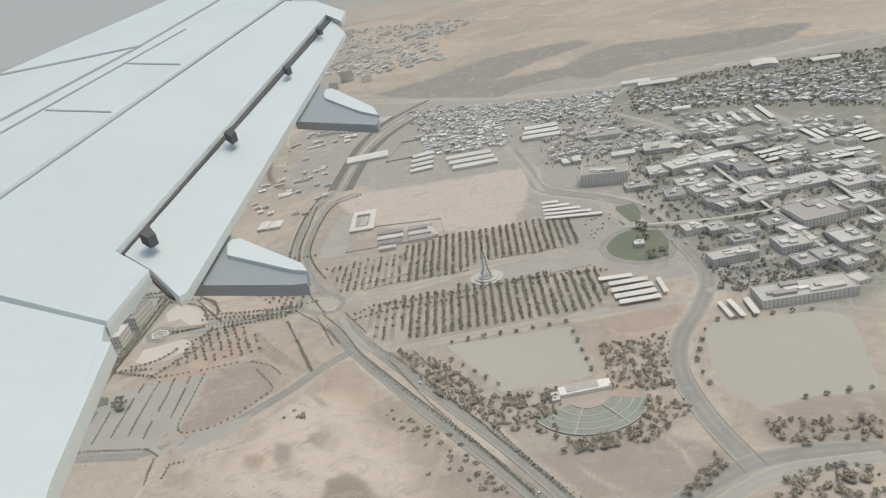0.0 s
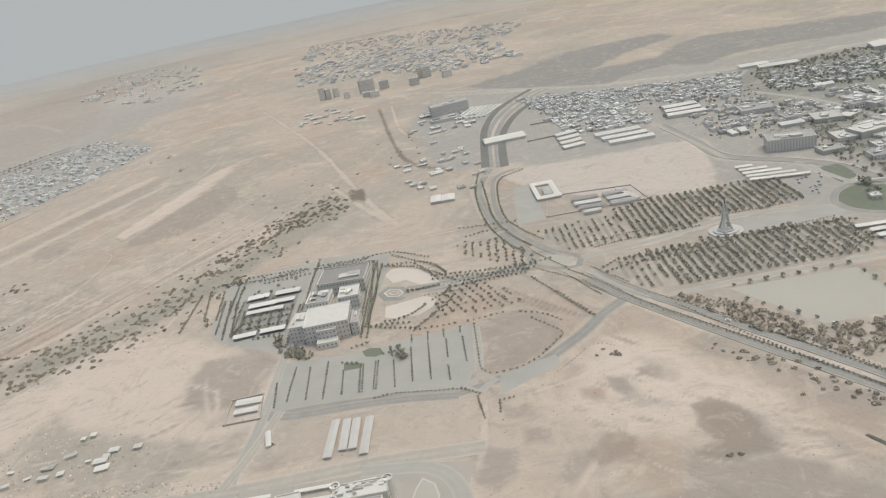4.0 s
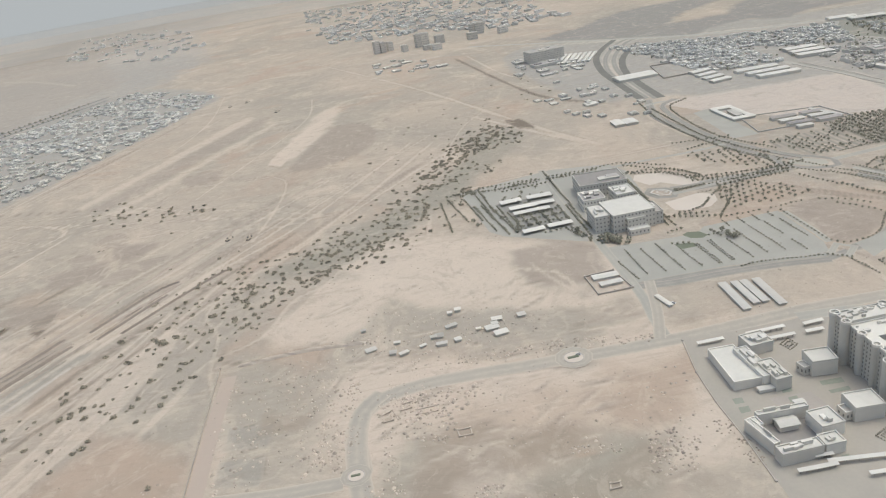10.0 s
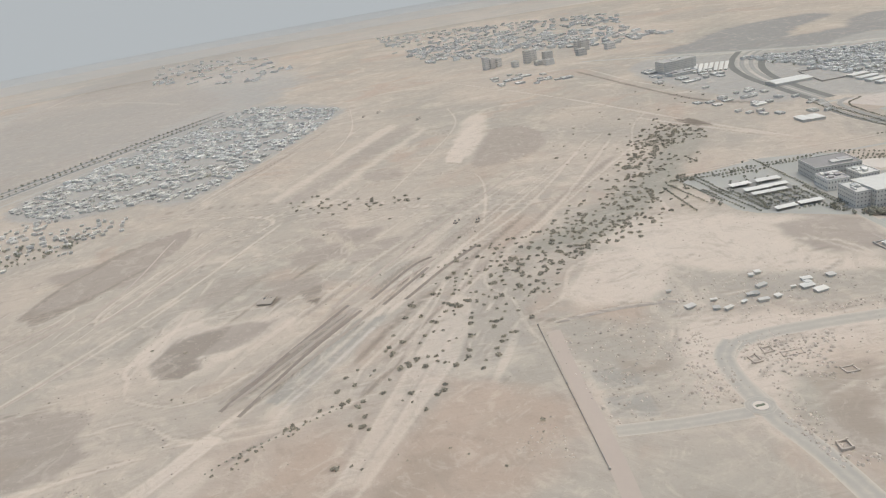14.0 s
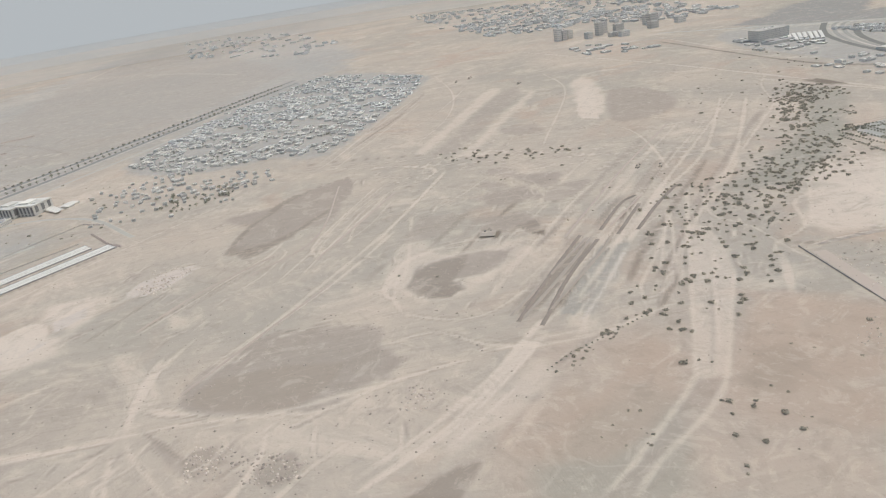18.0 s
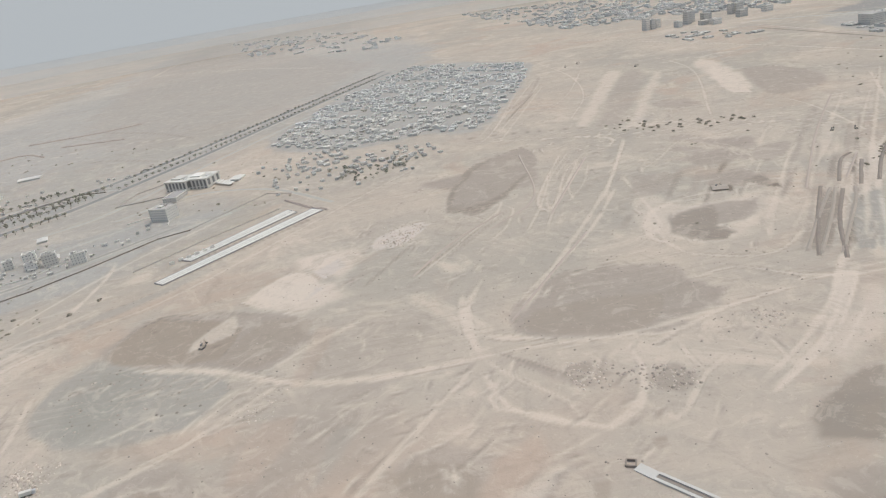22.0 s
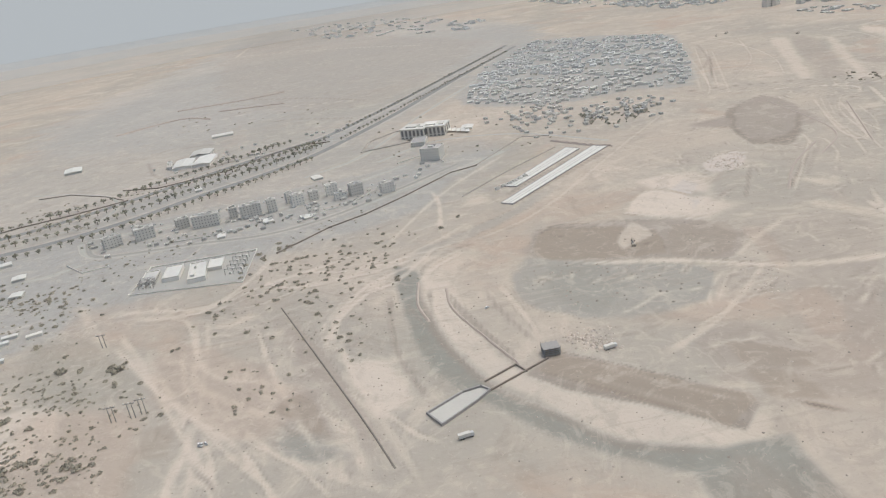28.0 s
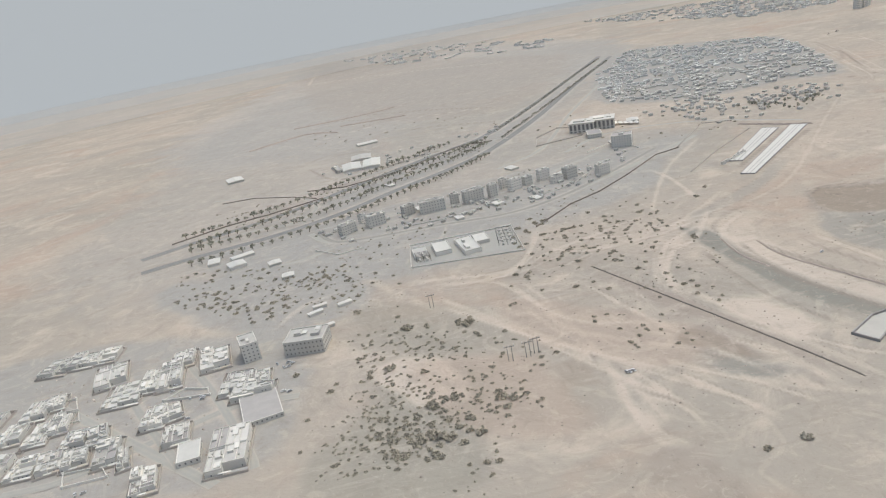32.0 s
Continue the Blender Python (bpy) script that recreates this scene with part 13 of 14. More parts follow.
building("hall", [(-1227.1, 260.4), (-1208.4, 256.9), (-1211.7, 271.6)], 6.8, "grey mosque-like hall with arched windows", floors=3, wall='render2', extras=6)
shed("site_cabin", [(-1217.9, 302.9), (-1210.8, 306.6), (-1211.2, 309.2)], 1.42, "long white-roofed site cabin")
shed("site_cabin", [(-1216.1, 311.6), (-1209.2, 313.3), (-1209.5, 315.9)], 1.59, "long white-roofed site cabin")
shed("site_cabin", [(-1202.3, 308), (-1195.6, 310.6), (-1195.9, 313.3)], 1.46, "long white-roofed site cabin")
shed("site_cabin", [(-1210.6, 282.7), (-1204.3, 285), (-1204.7, 287.3)], 1.49, "long white-roofed site cabin")
ribbon("road", [(-1329.1, 194), (-1304.5, 195.1), (-1270.3, 212), (-1244.6, 222.9), (-1218.2, 220.5)], 5, "old_asphalt", 0.154, "dusty street between the houses")
ribbon("road", [(-1334.2, 262.4), (-1283, 209.1), (-1244.5, 169)], 5, "old_asphalt", 0.156, "dusty street between the houses")
ribbon("road", [(-1317.1, 300.4), (-1292.7, 244.1), (-1259.8, 184.9)], 4, "old_asphalt", 0.158, "dusty street between the houses")
ribbon("road", [(-1278.2, 281.3), (-1256.7, 237.9), (-1234.9, 185.9), (-1231.4, 173.9)], 4, "old_asphalt", 0.159, "dusty street between the houses")
car(-1230.7, 255, 110)
car(-1267.4, 239.1, 110)
car(-1265, 221.5, 20)
car(-1297.5, 183.2, 110)
car(-1225, 249.4, 15)
car(-1268.1, 226.8, 25)
car(-1300, 259.8, 20)
car(-1262.4, 238.9, 15)
car(-1263.7, 200, 110)
car(-1222.5, 225.6, 15)
car(-1261.6, 237.9, 20)
car(-1294.4, 183, 20)
car(-1281.1, 223.8, 15)
car(-1227.1, 249.6, 110)
car(-1236, 198.4, 110)
car(-1225.4, 254.1, 20)
car(-1281.1, 258.1, 25)
car(-1223.5, 252.3, 15)
car(-1277.8, 249.9, 20)
car(-1268.4, 227.1, 15)
car(-1279.8, 218.5, 20)
car(-1277.8, 255.6, 20)
car(-1225.4, 226.9, 15)
car(-1261.8, 236.4, 20)
car(-1268.8, 226.4, 20)
car(-1269.8, 228.2, 110)
heaps("rubble_heaps", [(-1357.8, 295.1), (-1287.6, 285.9), (-1235.6, 175.5), (-1283, 180.2), (-1321.1, 205)], 160, 0.6, "rubble", "rubble and building stores between houses", seed=31)
heaps("rubble_heaps", [(-1076.6, 388.5), (-787.3, 259.4), (-893.1, 93.5), (-1097.5, 157.4)], 260, 0.5, "earthbits", "scattered stones and tufts on sand", seed=32)
heaps("rubble_heaps", [(-1223.9, 360), (-1001.2, 337.4), (-1012.3, 169.2), (-1089.5, 105.5), (-1208.1, 149.3)], 260, 0.5, "earthbits", "scattered stones and tufts on sand", seed=33)

# ---- roads and strips added round the wadi and campus ----
ribbon("road", [(-85.7, 571.8), (-103.3, 556.4), (-110.2, 511.9), (-111.3, 464.7), (-105.3, 430.2), (-95.8, 401.8), (-86.8, 383.5)], 4.2, "asphalt", 0.161, "inner carriageway of the bending dual road", kerb=True)
ribbon("road", [(-75.8, 351.8), (-68.5, 331.1), (-56.7, 307)], 3.4, "old_asphalt", 0.163, "road joining the roundabout")
tree_lines("roadside_trees", ([(-114.7, 580.1), (-122.2, 526.4), (-122.2, 465.7), (-115.2, 421.3), (-104.5, 392.7)], [(-79.4, 563.9), (-99.7, 549.3), (-106.7, 509.6), (-108, 462.8), (-102.2, 435.3), (-89.9, 404.9)], [(-114.6, 552.3), (-115.4, 508.9), (-115.7, 464), (-109.9, 429.8), (-99.4, 400.3)], [(-67.6, 350.7), (-56, 356.8), (-40.2, 354.9), (-21.1, 354.2), (1.1, 354.2), (39, 353.6), (71.1, 347.7)], [(-67.1, 344.1), (-50.8, 348.3), (-32, 347.7), (-0.8, 346.7)], [(-163.1, 386.4), (-131.4, 378.9), (-99.2, 372.3)], [(-162.4, 380), (-131.2, 373.4), (-101, 367.8)], [(-137.6, 438.3), (-114.4, 442.3)], [(-172.8, 408.8), (-155.8, 382.9), (-148, 371.7)],), 3, 0.75, "small dusty trees along the bending road")
tree_lines("roadside_trees", ([(-67.1, 311.6), (-45.2, 277.3), (-20, 237.3), (1.4, 203.3), (19.9, 171.4)], [(-54.6, 312), (-31.6, 279.4), (-12.9, 245.3)], [(-32.4, 287.8), (-15.8, 260.3), (-2.9, 233)], [(-82.7, 344.5), (-72.6, 320.2)], [(-4.1, 229.4), (15, 197), (33.6, 169.9)],), 3.4, 0.38, "dusty trees along the straight carriageway")
area("asphalt_strip", [(-487, 147), (-482.9, 147.4), (-481.4, 146.8), (-480.9, 142.5), (-480.4, 125.8), (-479.9, 100.5), (-489, 103.3), (-487.2, 122.6)], "highway", 0.165, "dark unused asphalt strip ending in sand", "pavement", straight=True)
area("asphalt_strip", [(-480.2, 151.4), (-475.6, 151.3), (-476, 145.2), (-481.3, 144.7), (-483.1, 147.1)], "highway", 0.169, "dark stub of the unused asphalt strip", "pavement", straight=True)
area("asphalt_strip", [(-489.3, 143.7), (-487.4, 143), (-487.3, 133.7), (-489.1, 133.7)], "highway", 0.167, "narrow dark side lane of the asphalt strip", "pavement", straight=True)
area("asphalt_strip", [(-488.6, 132.2), (-486.5, 132.1), (-487.2, 122.6), (-489.4, 122.8)], "highway", 0.167, "narrow dark side lane of the asphalt strip", "pavement", straight=True)
area("asphalt_strip", [(-488.3, 120), (-486.4, 119.8), (-487, 105.8), (-488.8, 106)], "highway", 0.167, "narrow dark side lane of the asphalt strip", "pavement", straight=True)
fence("kerb_wall", [(-487.4, 143), (-487.5, 133.5), (-486.4, 132.3), (-486.6, 123.8), (-486.4, 119.8)], 0.3, "low pale kerb along the asphalt strip", mat="concrete", thick=0.4)
for x, y, size in ((-519.8, 156.1, 1.6), (-519.1, 146.2, 1.3), (-533.5, 143.8, 1.1), (-544.4, 135.4, 1), (-525.1, 165, 0.95), (-533.2, 167.6, 1.5), (-535.7, 168.9, 0.95), (-527.4, 162.2, 1.3), (-536, 160.8, 0.93), (-540.3, 149.9, 1.3), (-533.1, 144.7, 0.89), (-537.1, 196.1, 1.8), (-531.4, 222.1, 1.3), (-532.4, 240.6, 1.4), (-512.4, 166.1, 0.77), (-564.2, 172.7, 0.84), (-567.9, 174.1, 0.75), (-457.7, 199.5, 1.4), (-494.7, 231.7, 1.4), (-490.6, 238.2, 1.4), (-491.8, 263.7, 1.3),):
    plant("bush", x, y, size, "rounded desert bush beside the dry wadi track", "bush", "wadi bushes")

for x, y, size in ((-571.8, 566.5, 1.8), (-575.5, 557.7, 1.2), (-555.7, 552.9, 2), (-547.8, 541.6, 1.7), (-557.5, 527.6, 1.5), (-537.2, 542.9, 1.5), (-532.9, 532.3, 2), (-546, 516.1, 1.7), (-535.4, 522.7, 1.7), (-519.1, 526.9, 1.5), (-511, 524.6, 1.8), (-493, 520.7, 1.8), (-486.2, 513.3, 1.8), (-477.9, 513.7, 1.8), (-502.6, 477.9, 1.4),):
    plant("bush", x, y, size, "dark scrub bush beside a desert track", "bush", "scrub along the track")

fence("boundary_fence", [(-1339.2, 517), (-1300.5, 540), (-1263.9, 550.4), (-1233.2, 563.6), (-1221, 569.5)], 0.9, "long dark boundary fence beside the highway", mat="ditch_dark", thick=0.3)
fence("boundary_fence", [(-1235.6, 608.8), (-1201.2, 595.6), (-1174.8, 604), (-1141.8, 617.5), (-1104.1, 658.5), (-1078.4, 674.8), (-1050, 667.9)], 0.9, "long dark boundary fence beside the highway", mat="ditch_dark", thick=0.3)
fence("boundary_fence", [(-1078.5, 369.9), (-1047.2, 401.1), (-1022.8, 415.5), (-992.5, 442.1), (-955.2, 480), (-933.4, 487.6)], 0.8, "long dusty fence along the dry street", mat="ditch_dark", thick=0.3)
fence("boundary_fence", [(-1318, 631.8), (-1288, 628.1), (-1248, 597.5), (-1226.2, 574)], 0.7, "dusty wall by the slip road", mat="ditch_dark", thick=0.25)
fence("plot_wall", [(-932.8, 490.2), (-882.1, 553.5), (-861.2, 540.8)], 0.6, "low dusty wall round an open plot", mat="wall", thick=0.25)
fence("plot_wall", [(-955.9, 416.6), (-917.1, 456.4), (-868, 500.1)], 0.6, "low dusty wall round an open plot", mat="wall", thick=0.25)
heaps("rubble_heaps", [(-371.6, 303.7), (-285.4, 267.4), (-291.2, 248.1), (-376.9, 254.4)], 150, 0.55, "rubble", "scraps and rubble among the site huts", seed=301)
heaps("rubble_heaps", [(-362.2, 248.5), (-266.2, 232.3), (-268.1, 221.2), (-363.2, 237.6)], 130, 0.5, "rubble", "earth spoil along the road edge", seed=302)
heaps("rubble_heaps", [(-372.4, 226.4), (-342, 218.8), (-347, 201.7), (-372.5, 207.5)], 140, 0.5, "rubble", "rows of spoil beside the road", seed=303)
heaps("rubble_heaps", [(-372.8, 204.1), (-369.7, 166.4), (-366, 165.2), (-368.3, 206)], 60, 0.5, "rubble", "spoil along the road", seed=304)
heaps("rubble_heaps", [(-282.5, 165.3), (-265.9, 162.4), (-274.4, 145.4), (-288.9, 150.3)], 120, 0.6, "rubble", "dark weeds and stones on the plain", seed=305)
heaps("rubble_heaps", [(-310, 171.9), (-291.8, 167), (-293.3, 163.1), (-311.3, 167.8)], 50, 0.5, "rubble", "weeds along a rut", seed=306)
heaps("rubble_heaps", [(-727.7, 207.2), (-711.2, 200.5), (-717.8, 181.9), (-733.4, 187.8)], 90, 0.6, "rubble", "dark spoil heaps on dug ground", seed=307)
heaps("rubble_heaps", [(-698, 193), (-680.7, 186.1), (-688.2, 170.6), (-704.6, 176.9)], 90, 0.6, "rubble", "dark spoil heaps on dug ground", seed=308)
heaps("rubble_heaps", [(-642.2, 219.3), (-630.2, 213.8), (-639, 199.1), (-650.5, 204.1)], 50, 0.7, "rubble", "pale stones on dug ground", seed=309)
heaps("rubble_heaps", [(-790.5, 415.7), (-764.6, 406.5), (-771.8, 372.2), (-796.1, 375.4)], 90, 0.6, "rubble", "white rubble on sand", seed=310)
heaps("rubble_heaps", [(-951.4, 216.3), (-928.1, 208), (-928.1, 186.3), (-945.3, 192.1)], 120, 0.6, "rubble", "pale site stores and stones", seed=311)
heaps("rubble_heaps", [(-854.1, 240.8), (-841.3, 229.8), (-848.4, 202.6), (-862.5, 212.7)], 60, 0.5, "rubble", "stones along a rut", seed=312)
heaps("rubble_heaps", [(-814.9, 138.5), (-781.7, 139.9), (-792.1, 117), (-821.4, 120.9)], 110, 0.5, "rubble", "stones and dry weeds on dark soil", seed=313)

area("planting_bed", [(-173.7, 205.8), (-169.4, 201.5), (-168, 195.1), (-168.5, 191.2), (-173.5, 191.5), (-178.1, 193.6)], "pitch", 0.175, "bare planting bed inside a pale kerb", "planting")
ribbon("garden_kerb", [(-173.7, 205.8), (-169.4, 201.5), (-168, 195.1), (-168.5, 191.2), (-173.5, 191.5), (-178.1, 193.6)], 0.8, "concrete", 0.185, "pale kerb round a planting bed", "kerb", closed=True)
area("planting_bed", [(-174.4, 188.5), (-170.5, 189.2), (-168, 188.1), (-168.2, 183.7), (-168.7, 180.5), (-174.7, 180.8), (-175.4, 183.8)], "pitch", 0.177, "bare planting bed inside a pale kerb", "planting")
ribbon("garden_kerb", [(-174.4, 188.5), (-170.5, 189.2), (-168, 188.1), (-168.2, 183.7), (-168.7, 180.5), (-174.7, 180.8), (-175.4, 183.8)], 0.8, "concrete", 0.187, "pale kerb round a planting bed", "kerb", closed=True)
area("planting_bed", [(-175.3, 179.1), (-171.5, 179.5), (-168.3, 178.5), (-170.2, 174.3), (-173.2, 171.8), (-173.1, 176.7)], "pitch", 0.179, "bare planting bed inside a pale kerb", "planting")
ribbon("garden_kerb", [(-175.3, 179.1), (-171.5, 179.5), (-168.3, 178.5), (-170.2, 174.3), (-173.2, 171.8), (-173.1, 176.7)], 0.8, "concrete", 0.189, "pale kerb round a planting bed", "kerb", closed=True)
area("planting_bed", [(-176.2, 159.7), (-173.8, 162.1), (-170.4, 160.6), (-168.5, 156.3), (-170.4, 153.5), (-175.9, 154.6)], "pitch", 0.181, "bare planting bed inside a pale kerb", "planting")
ribbon("garden_kerb", [(-176.2, 159.7), (-173.8, 162.1), (-170.4, 160.6), (-168.5, 156.3), (-170.4, 153.5), (-175.9, 154.6)], 0.8, "concrete", 0.191, "pale kerb round a planting bed", "kerb", closed=True)
area("planting_bed", [(-161.3, 167.2), (-162.1, 169.6), (-164.1, 171.1), (-166.7, 171.1), (-168.7, 169.6), (-169.5, 167.2), (-168.7, 164.8), (-166.7, 163.3), (-164.1, 163.3), (-162.1, 164.8)], "pitch", 0.183, "bare oval bed inside a pale kerb", "planting")
ribbon("garden_kerb", [(-161.3, 167.2), (-162.1, 169.6), (-164.1, 171.1), (-166.7, 171.1), (-168.7, 169.6), (-169.5, 167.2), (-168.7, 164.8), (-166.7, 163.3), (-164.1, 163.3), (-162.1, 164.8)], 0.7, "concrete", 0.195, "pale kerb round an oval bed", "kerb", closed=True)

fence("ruin_wall", [(-371.2, 154.1), (-367.5, 154.6), (-368, 150.4), (-371.8, 150.3)], 0.9, "low roofless ruin of pale block walls", mat="rubble", thick=0.45, closed=True)
fence("ruin_wall", [(-370.5, 211.6), (-367, 213.2), (-366.8, 207.3), (-370.1, 207)], 0.6, "low roofless ruin of pale block walls", mat="rubble", thick=0.45, closed=True)
fence("ruin_wall", [(-362.6, 216.1), (-358.8, 216.4), (-359.1, 212.6), (-363.2, 212.1)], 0.6, "low roofless ruin of pale block walls", mat="rubble", thick=0.45, closed=True)
fence("ruin_wall", [(-357.4, 210.7), (-348.7, 210.7), (-349.5, 207.3), (-357.8, 207.6)], 0.4, "low roofless ruin of pale block walls", mat="rubble", thick=0.45, closed=True)
fence("ruin_wall", [(-344.1, 192.9), (-339.4, 192.7), (-339.3, 188.9), (-343.9, 189.1)], 0.5, "low roofless ruin of pale block walls", mat="rubble", thick=0.45, closed=True)
fence("ruin_wall", [(-302, 150.1), (-298.9, 149.9), (-299.4, 147.7), (-302.7, 147.7)], 0.5, "low roofless ruin of pale block walls", mat="rubble", thick=0.45, closed=True)
heaps("rubble_heaps", [(-348, 149.9), (-343, 148.8), (-345, 141), (-349.9, 142)], 70, 0.7, "rubble", "pale tipped rubble beside a ruin", seed=401)
heaps("rubble_heaps", [(-317.4, 137.3), (-310.3, 137.1), (-312.1, 131.8), (-318.6, 132.6)], 50, 0.6, "rubble", "dark weeds and stones on the plain", seed=402)
heaps("rubble_heaps", [(-382.7, 238.7), (-377.7, 239.1), (-379.4, 230.3), (-384.1, 230.8)], 40, 0.5, "rubble", "scraps of rubble by the desert road", seed=403)
heaps("rubble_heaps", [(-396.1, 211.2), (-377.6, 208.2), (-382.9, 189.6), (-400, 188.7)], 110, 0.5, "rubble", "earth spoil inside the road bend", seed=404)
heaps("rubble_heaps", [(-343.8, 162.9), (-333.9, 161), (-336.3, 154.4), (-345.1, 155.9)], 60, 0.5, "rubble", "pale stones on bare soil", seed=405)

for x, y, size in ((9.1, 177.8, 1.9), (11.7, 173.4, 1.6), (16.7, 164.9, 1.9), (19.3, 161.1, 1.9), (2.3, 187, 2.2), (4.3, 184, 2.2), (-20.7, 231.5, 1.5), (-16.5, 224.4, 1.5), (-6.5, 203.3, 1.4), (-3.1, 197.2, 1.5), (-29.3, 211, 1.1), (-21.4, 211.5, 1), (-67.1, 186.9, 1.3), (-63.3, 186.3, 1.1), (14.2, 169.1, 1.3)):
    plant("bush", x, y, size, "dusty rounded bush beside the highway", "bush", "highway bushes")

area("planting_bed", [(-215.1, 175.1), (-207.1, 174.5), (-207.7, 171.6), (-215.6, 172.5)], "terrace_lawn", 0.197, "dusty green planting bed in the yard", "planting", straight=True)
area("planting_bed", [(-215.5, 169.4), (-208, 169.3), (-208.5, 167.2), (-215.6, 167.5)], "terrace_lawn", 0.198, "dusty green planting bed in the yard", "planting", straight=True)
area("planting_bed", [(-247.3, 176.2), (-243.8, 175.8), (-244.5, 172.8), (-247.8, 173)], "terrace_lawn", 0.199, "dusty green planting bed in the yard", "planting", straight=True)
area("planting_bed", [(-247.8, 171.1), (-244.2, 170.8), (-244.9, 167.8), (-248.5, 167.8)], "terrace_lawn", 0.2, "dusty green planting bed in the yard", "planting", straight=True)
area("planting_bed", [(-229.4, 175.6), (-225.7, 175.6), (-226.2, 173.1), (-229.9, 173.1)], "terrace_lawn", 0.201, "dusty green planting bed in the yard", "planting", straight=True)
area("planting_bed", [(-229.8, 170.4), (-226.5, 170.5), (-227.2, 167.8), (-230.5, 167.7)], "terrace_lawn", 0.202, "dusty green planting bed in the yard", "planting", straight=True)
area("planting_bed", [(-231.5, 139.5), (-228.9, 139.6), (-229.8, 137.1), (-232.4, 137)], "terrace_lawn", 0.203, "dusty green planting bed in the yard", "planting", straight=True)
canopy("parking_shade", [(-237.5, 136.8), (-211.1, 132.6), (-210.5, 133.9)], 1.4, "long parking shade beside the courtyard block", 7)
canopy("parking_shade", [(-247.8, 135.7), (-235.1, 135), (-234.8, 136.4)], 1.4, "long parking shade beside the courtyard block", 7)
canopy("parking_shade", [(-229.7, 128.6), (-210, 126.6), (-209.4, 127.8)], 1.4, "long parking shade beside the courtyard block", 7)
canopy("parking_shade", [(-239.6, 140), (-233.8, 139.4), (-233.4, 140.6)], 1.4, "long parking shade beside the courtyard block", 7)
tree_lines("yard_hedges", ([(-214.1, 200.7), (-209.5, 203.2), (-208.5, 198.4), (-213, 195.9), (-214.1, 200.7)], [(-212.7, 200.1), (-210.4, 201.4), (-209.9, 199), (-212.2, 197.7), (-212.7, 200.1)], [(-216.5, 144), (-211.6, 146.2), (-210.5, 142), (-215.3, 139.8), (-216.5, 144)], [(-215, 143.5), (-212.5, 144.6), (-212, 142.5), (-214.4, 141.4), (-215, 143.5)],), 1.1, 0.3, "clipped hedges round a small yard garden")
shed("hut", [(-237, 175.8), (-231.5, 175.5), (-231, 177.3)], 1.4, "small white hut in the yard")
shed("hut", [(-230.2, 164.7), (-227.1, 164.6), (-226.3, 166.6)], 1.4, "small white hut in the yard")
heaps("rubble_heaps", [(-257.4, 158), (-251, 157.3), (-252.8, 142.9), (-258, 143.3)], 60, 0.5, "earthbits", "weeds and spoil beside the yard", seed=411)
heaps("rubble_heaps", [(-258.9, 167.5), (-250.8, 167.7), (-253.7, 159.6), (-260.7, 159.1)], 30, 0.4, "earthbits", "weeds beside the yard", seed=412)
heaps("rubble_heaps", [(-282.8, 169.7), (-271.3, 168.7), (-274.7, 155.4), (-285.7, 156.3)], 70, 0.6, "earthbits", "dark weeds and stones on bare sand", seed=413)

# ---- cars ----
car(-13.5, 230, 86)
car(9, 191, 63)
car(-31.7, 271.6, 139)
car(130.9, 324.2, 16)
car(132.5, 321.4, 27)
car(136.4, 322.4, 54)
car(137.9, 314.2, 65)
car(126.7, 328.2, 166)
car(142.9, 322.2, 100)
car(141.7, 282.1, 91)
car(145.6, 282.2, 119)
car(149.3, 281.8, 145)
car(154.4, 282, 0)
car(159.6, 282.1, 37)
car(118.5, 372.7, 109)
car(113.8, 368.2, 76)
car(119.6, 362, 117)
car(5.9, 253.1, 41)
car(-1090.8, 180.3, 105)
car(-1089.3, 180.5, 115)
car(-972.6, 245.1, 32)
car(-1091.8, 180.5, 98)
car(-288.2, 223.3, 143)
car(-237, 246.2, 141)
car_rows([(120.4, 326.8), (145.4, 324.6), (147.2, 310.1), (117.9, 313.1)], 60)
car_rows([(74.4, 423.9), (92.5, 446.2), (94.2, 423.4), (73, 386.6)], 40)

# ---- aircraft ----
wing = tagged(new("aircraft_wing"), "white aircraft wing with lowered flaps and grey fairings", "aircraft wing")
part("main_panel", mesh_of("main_panel", *slab([(-3.079, 4.003, 177.763), (-2.891, 4.57, 177.825), (-2.677, 5.38, 177.914), (-2.211, 6.967, 178.089), (-1.944, 7.844, 178.185), (-1.329, 9.908, 178.412), (0.352, 6.906, 178.082), (0.068, 5.766, 177.957), (-0.907, 0.611, 177.39), (-0.972, 0.239, 177.349)], 0.1), ["wing"]), wing)
part("spoiler_gap", mesh_of("spoiler_gap", *slab([(-1.058, 0.368, 177.333), (-0.002, 6.209, 177.976), (0.165, 5.868, 177.938), (-0.94, 0.157, 177.31)], 0.02), ["darkmetal"]), wing, "dark gap before the flap")
part("fore_flap", mesh_of("fore_flap", *slab([(-0.956, 0.195, 177.324), (-0.892, 0.564, 177.365), (0.099, 5.697, 177.929), (0.513, 5.214, 177.876), (0.913, 4.228, 177.768), (0.902, 3.776, 177.718), (0.712, 4.257, 177.771), (0.149, -0.438, 177.254), (0.383, -0.689, 177.227), (0.33, -1.045, 177.188), (-0.279, -0.658, 177.23), (-0.592, -0.455, 177.252)], 0.06), ["wing"]), wing)
part("hinge_gap", mesh_of("hinge_gap", *slab([(0.123, -0.373, 177.231), (0.692, 4.401, 177.757), (0.771, 4.155, 177.73), (0.764, 4.027, 177.716), (0.16, -0.419, 177.227)], 0.02), ["darkmetal"]), wing, "dark hinge line of the flap")
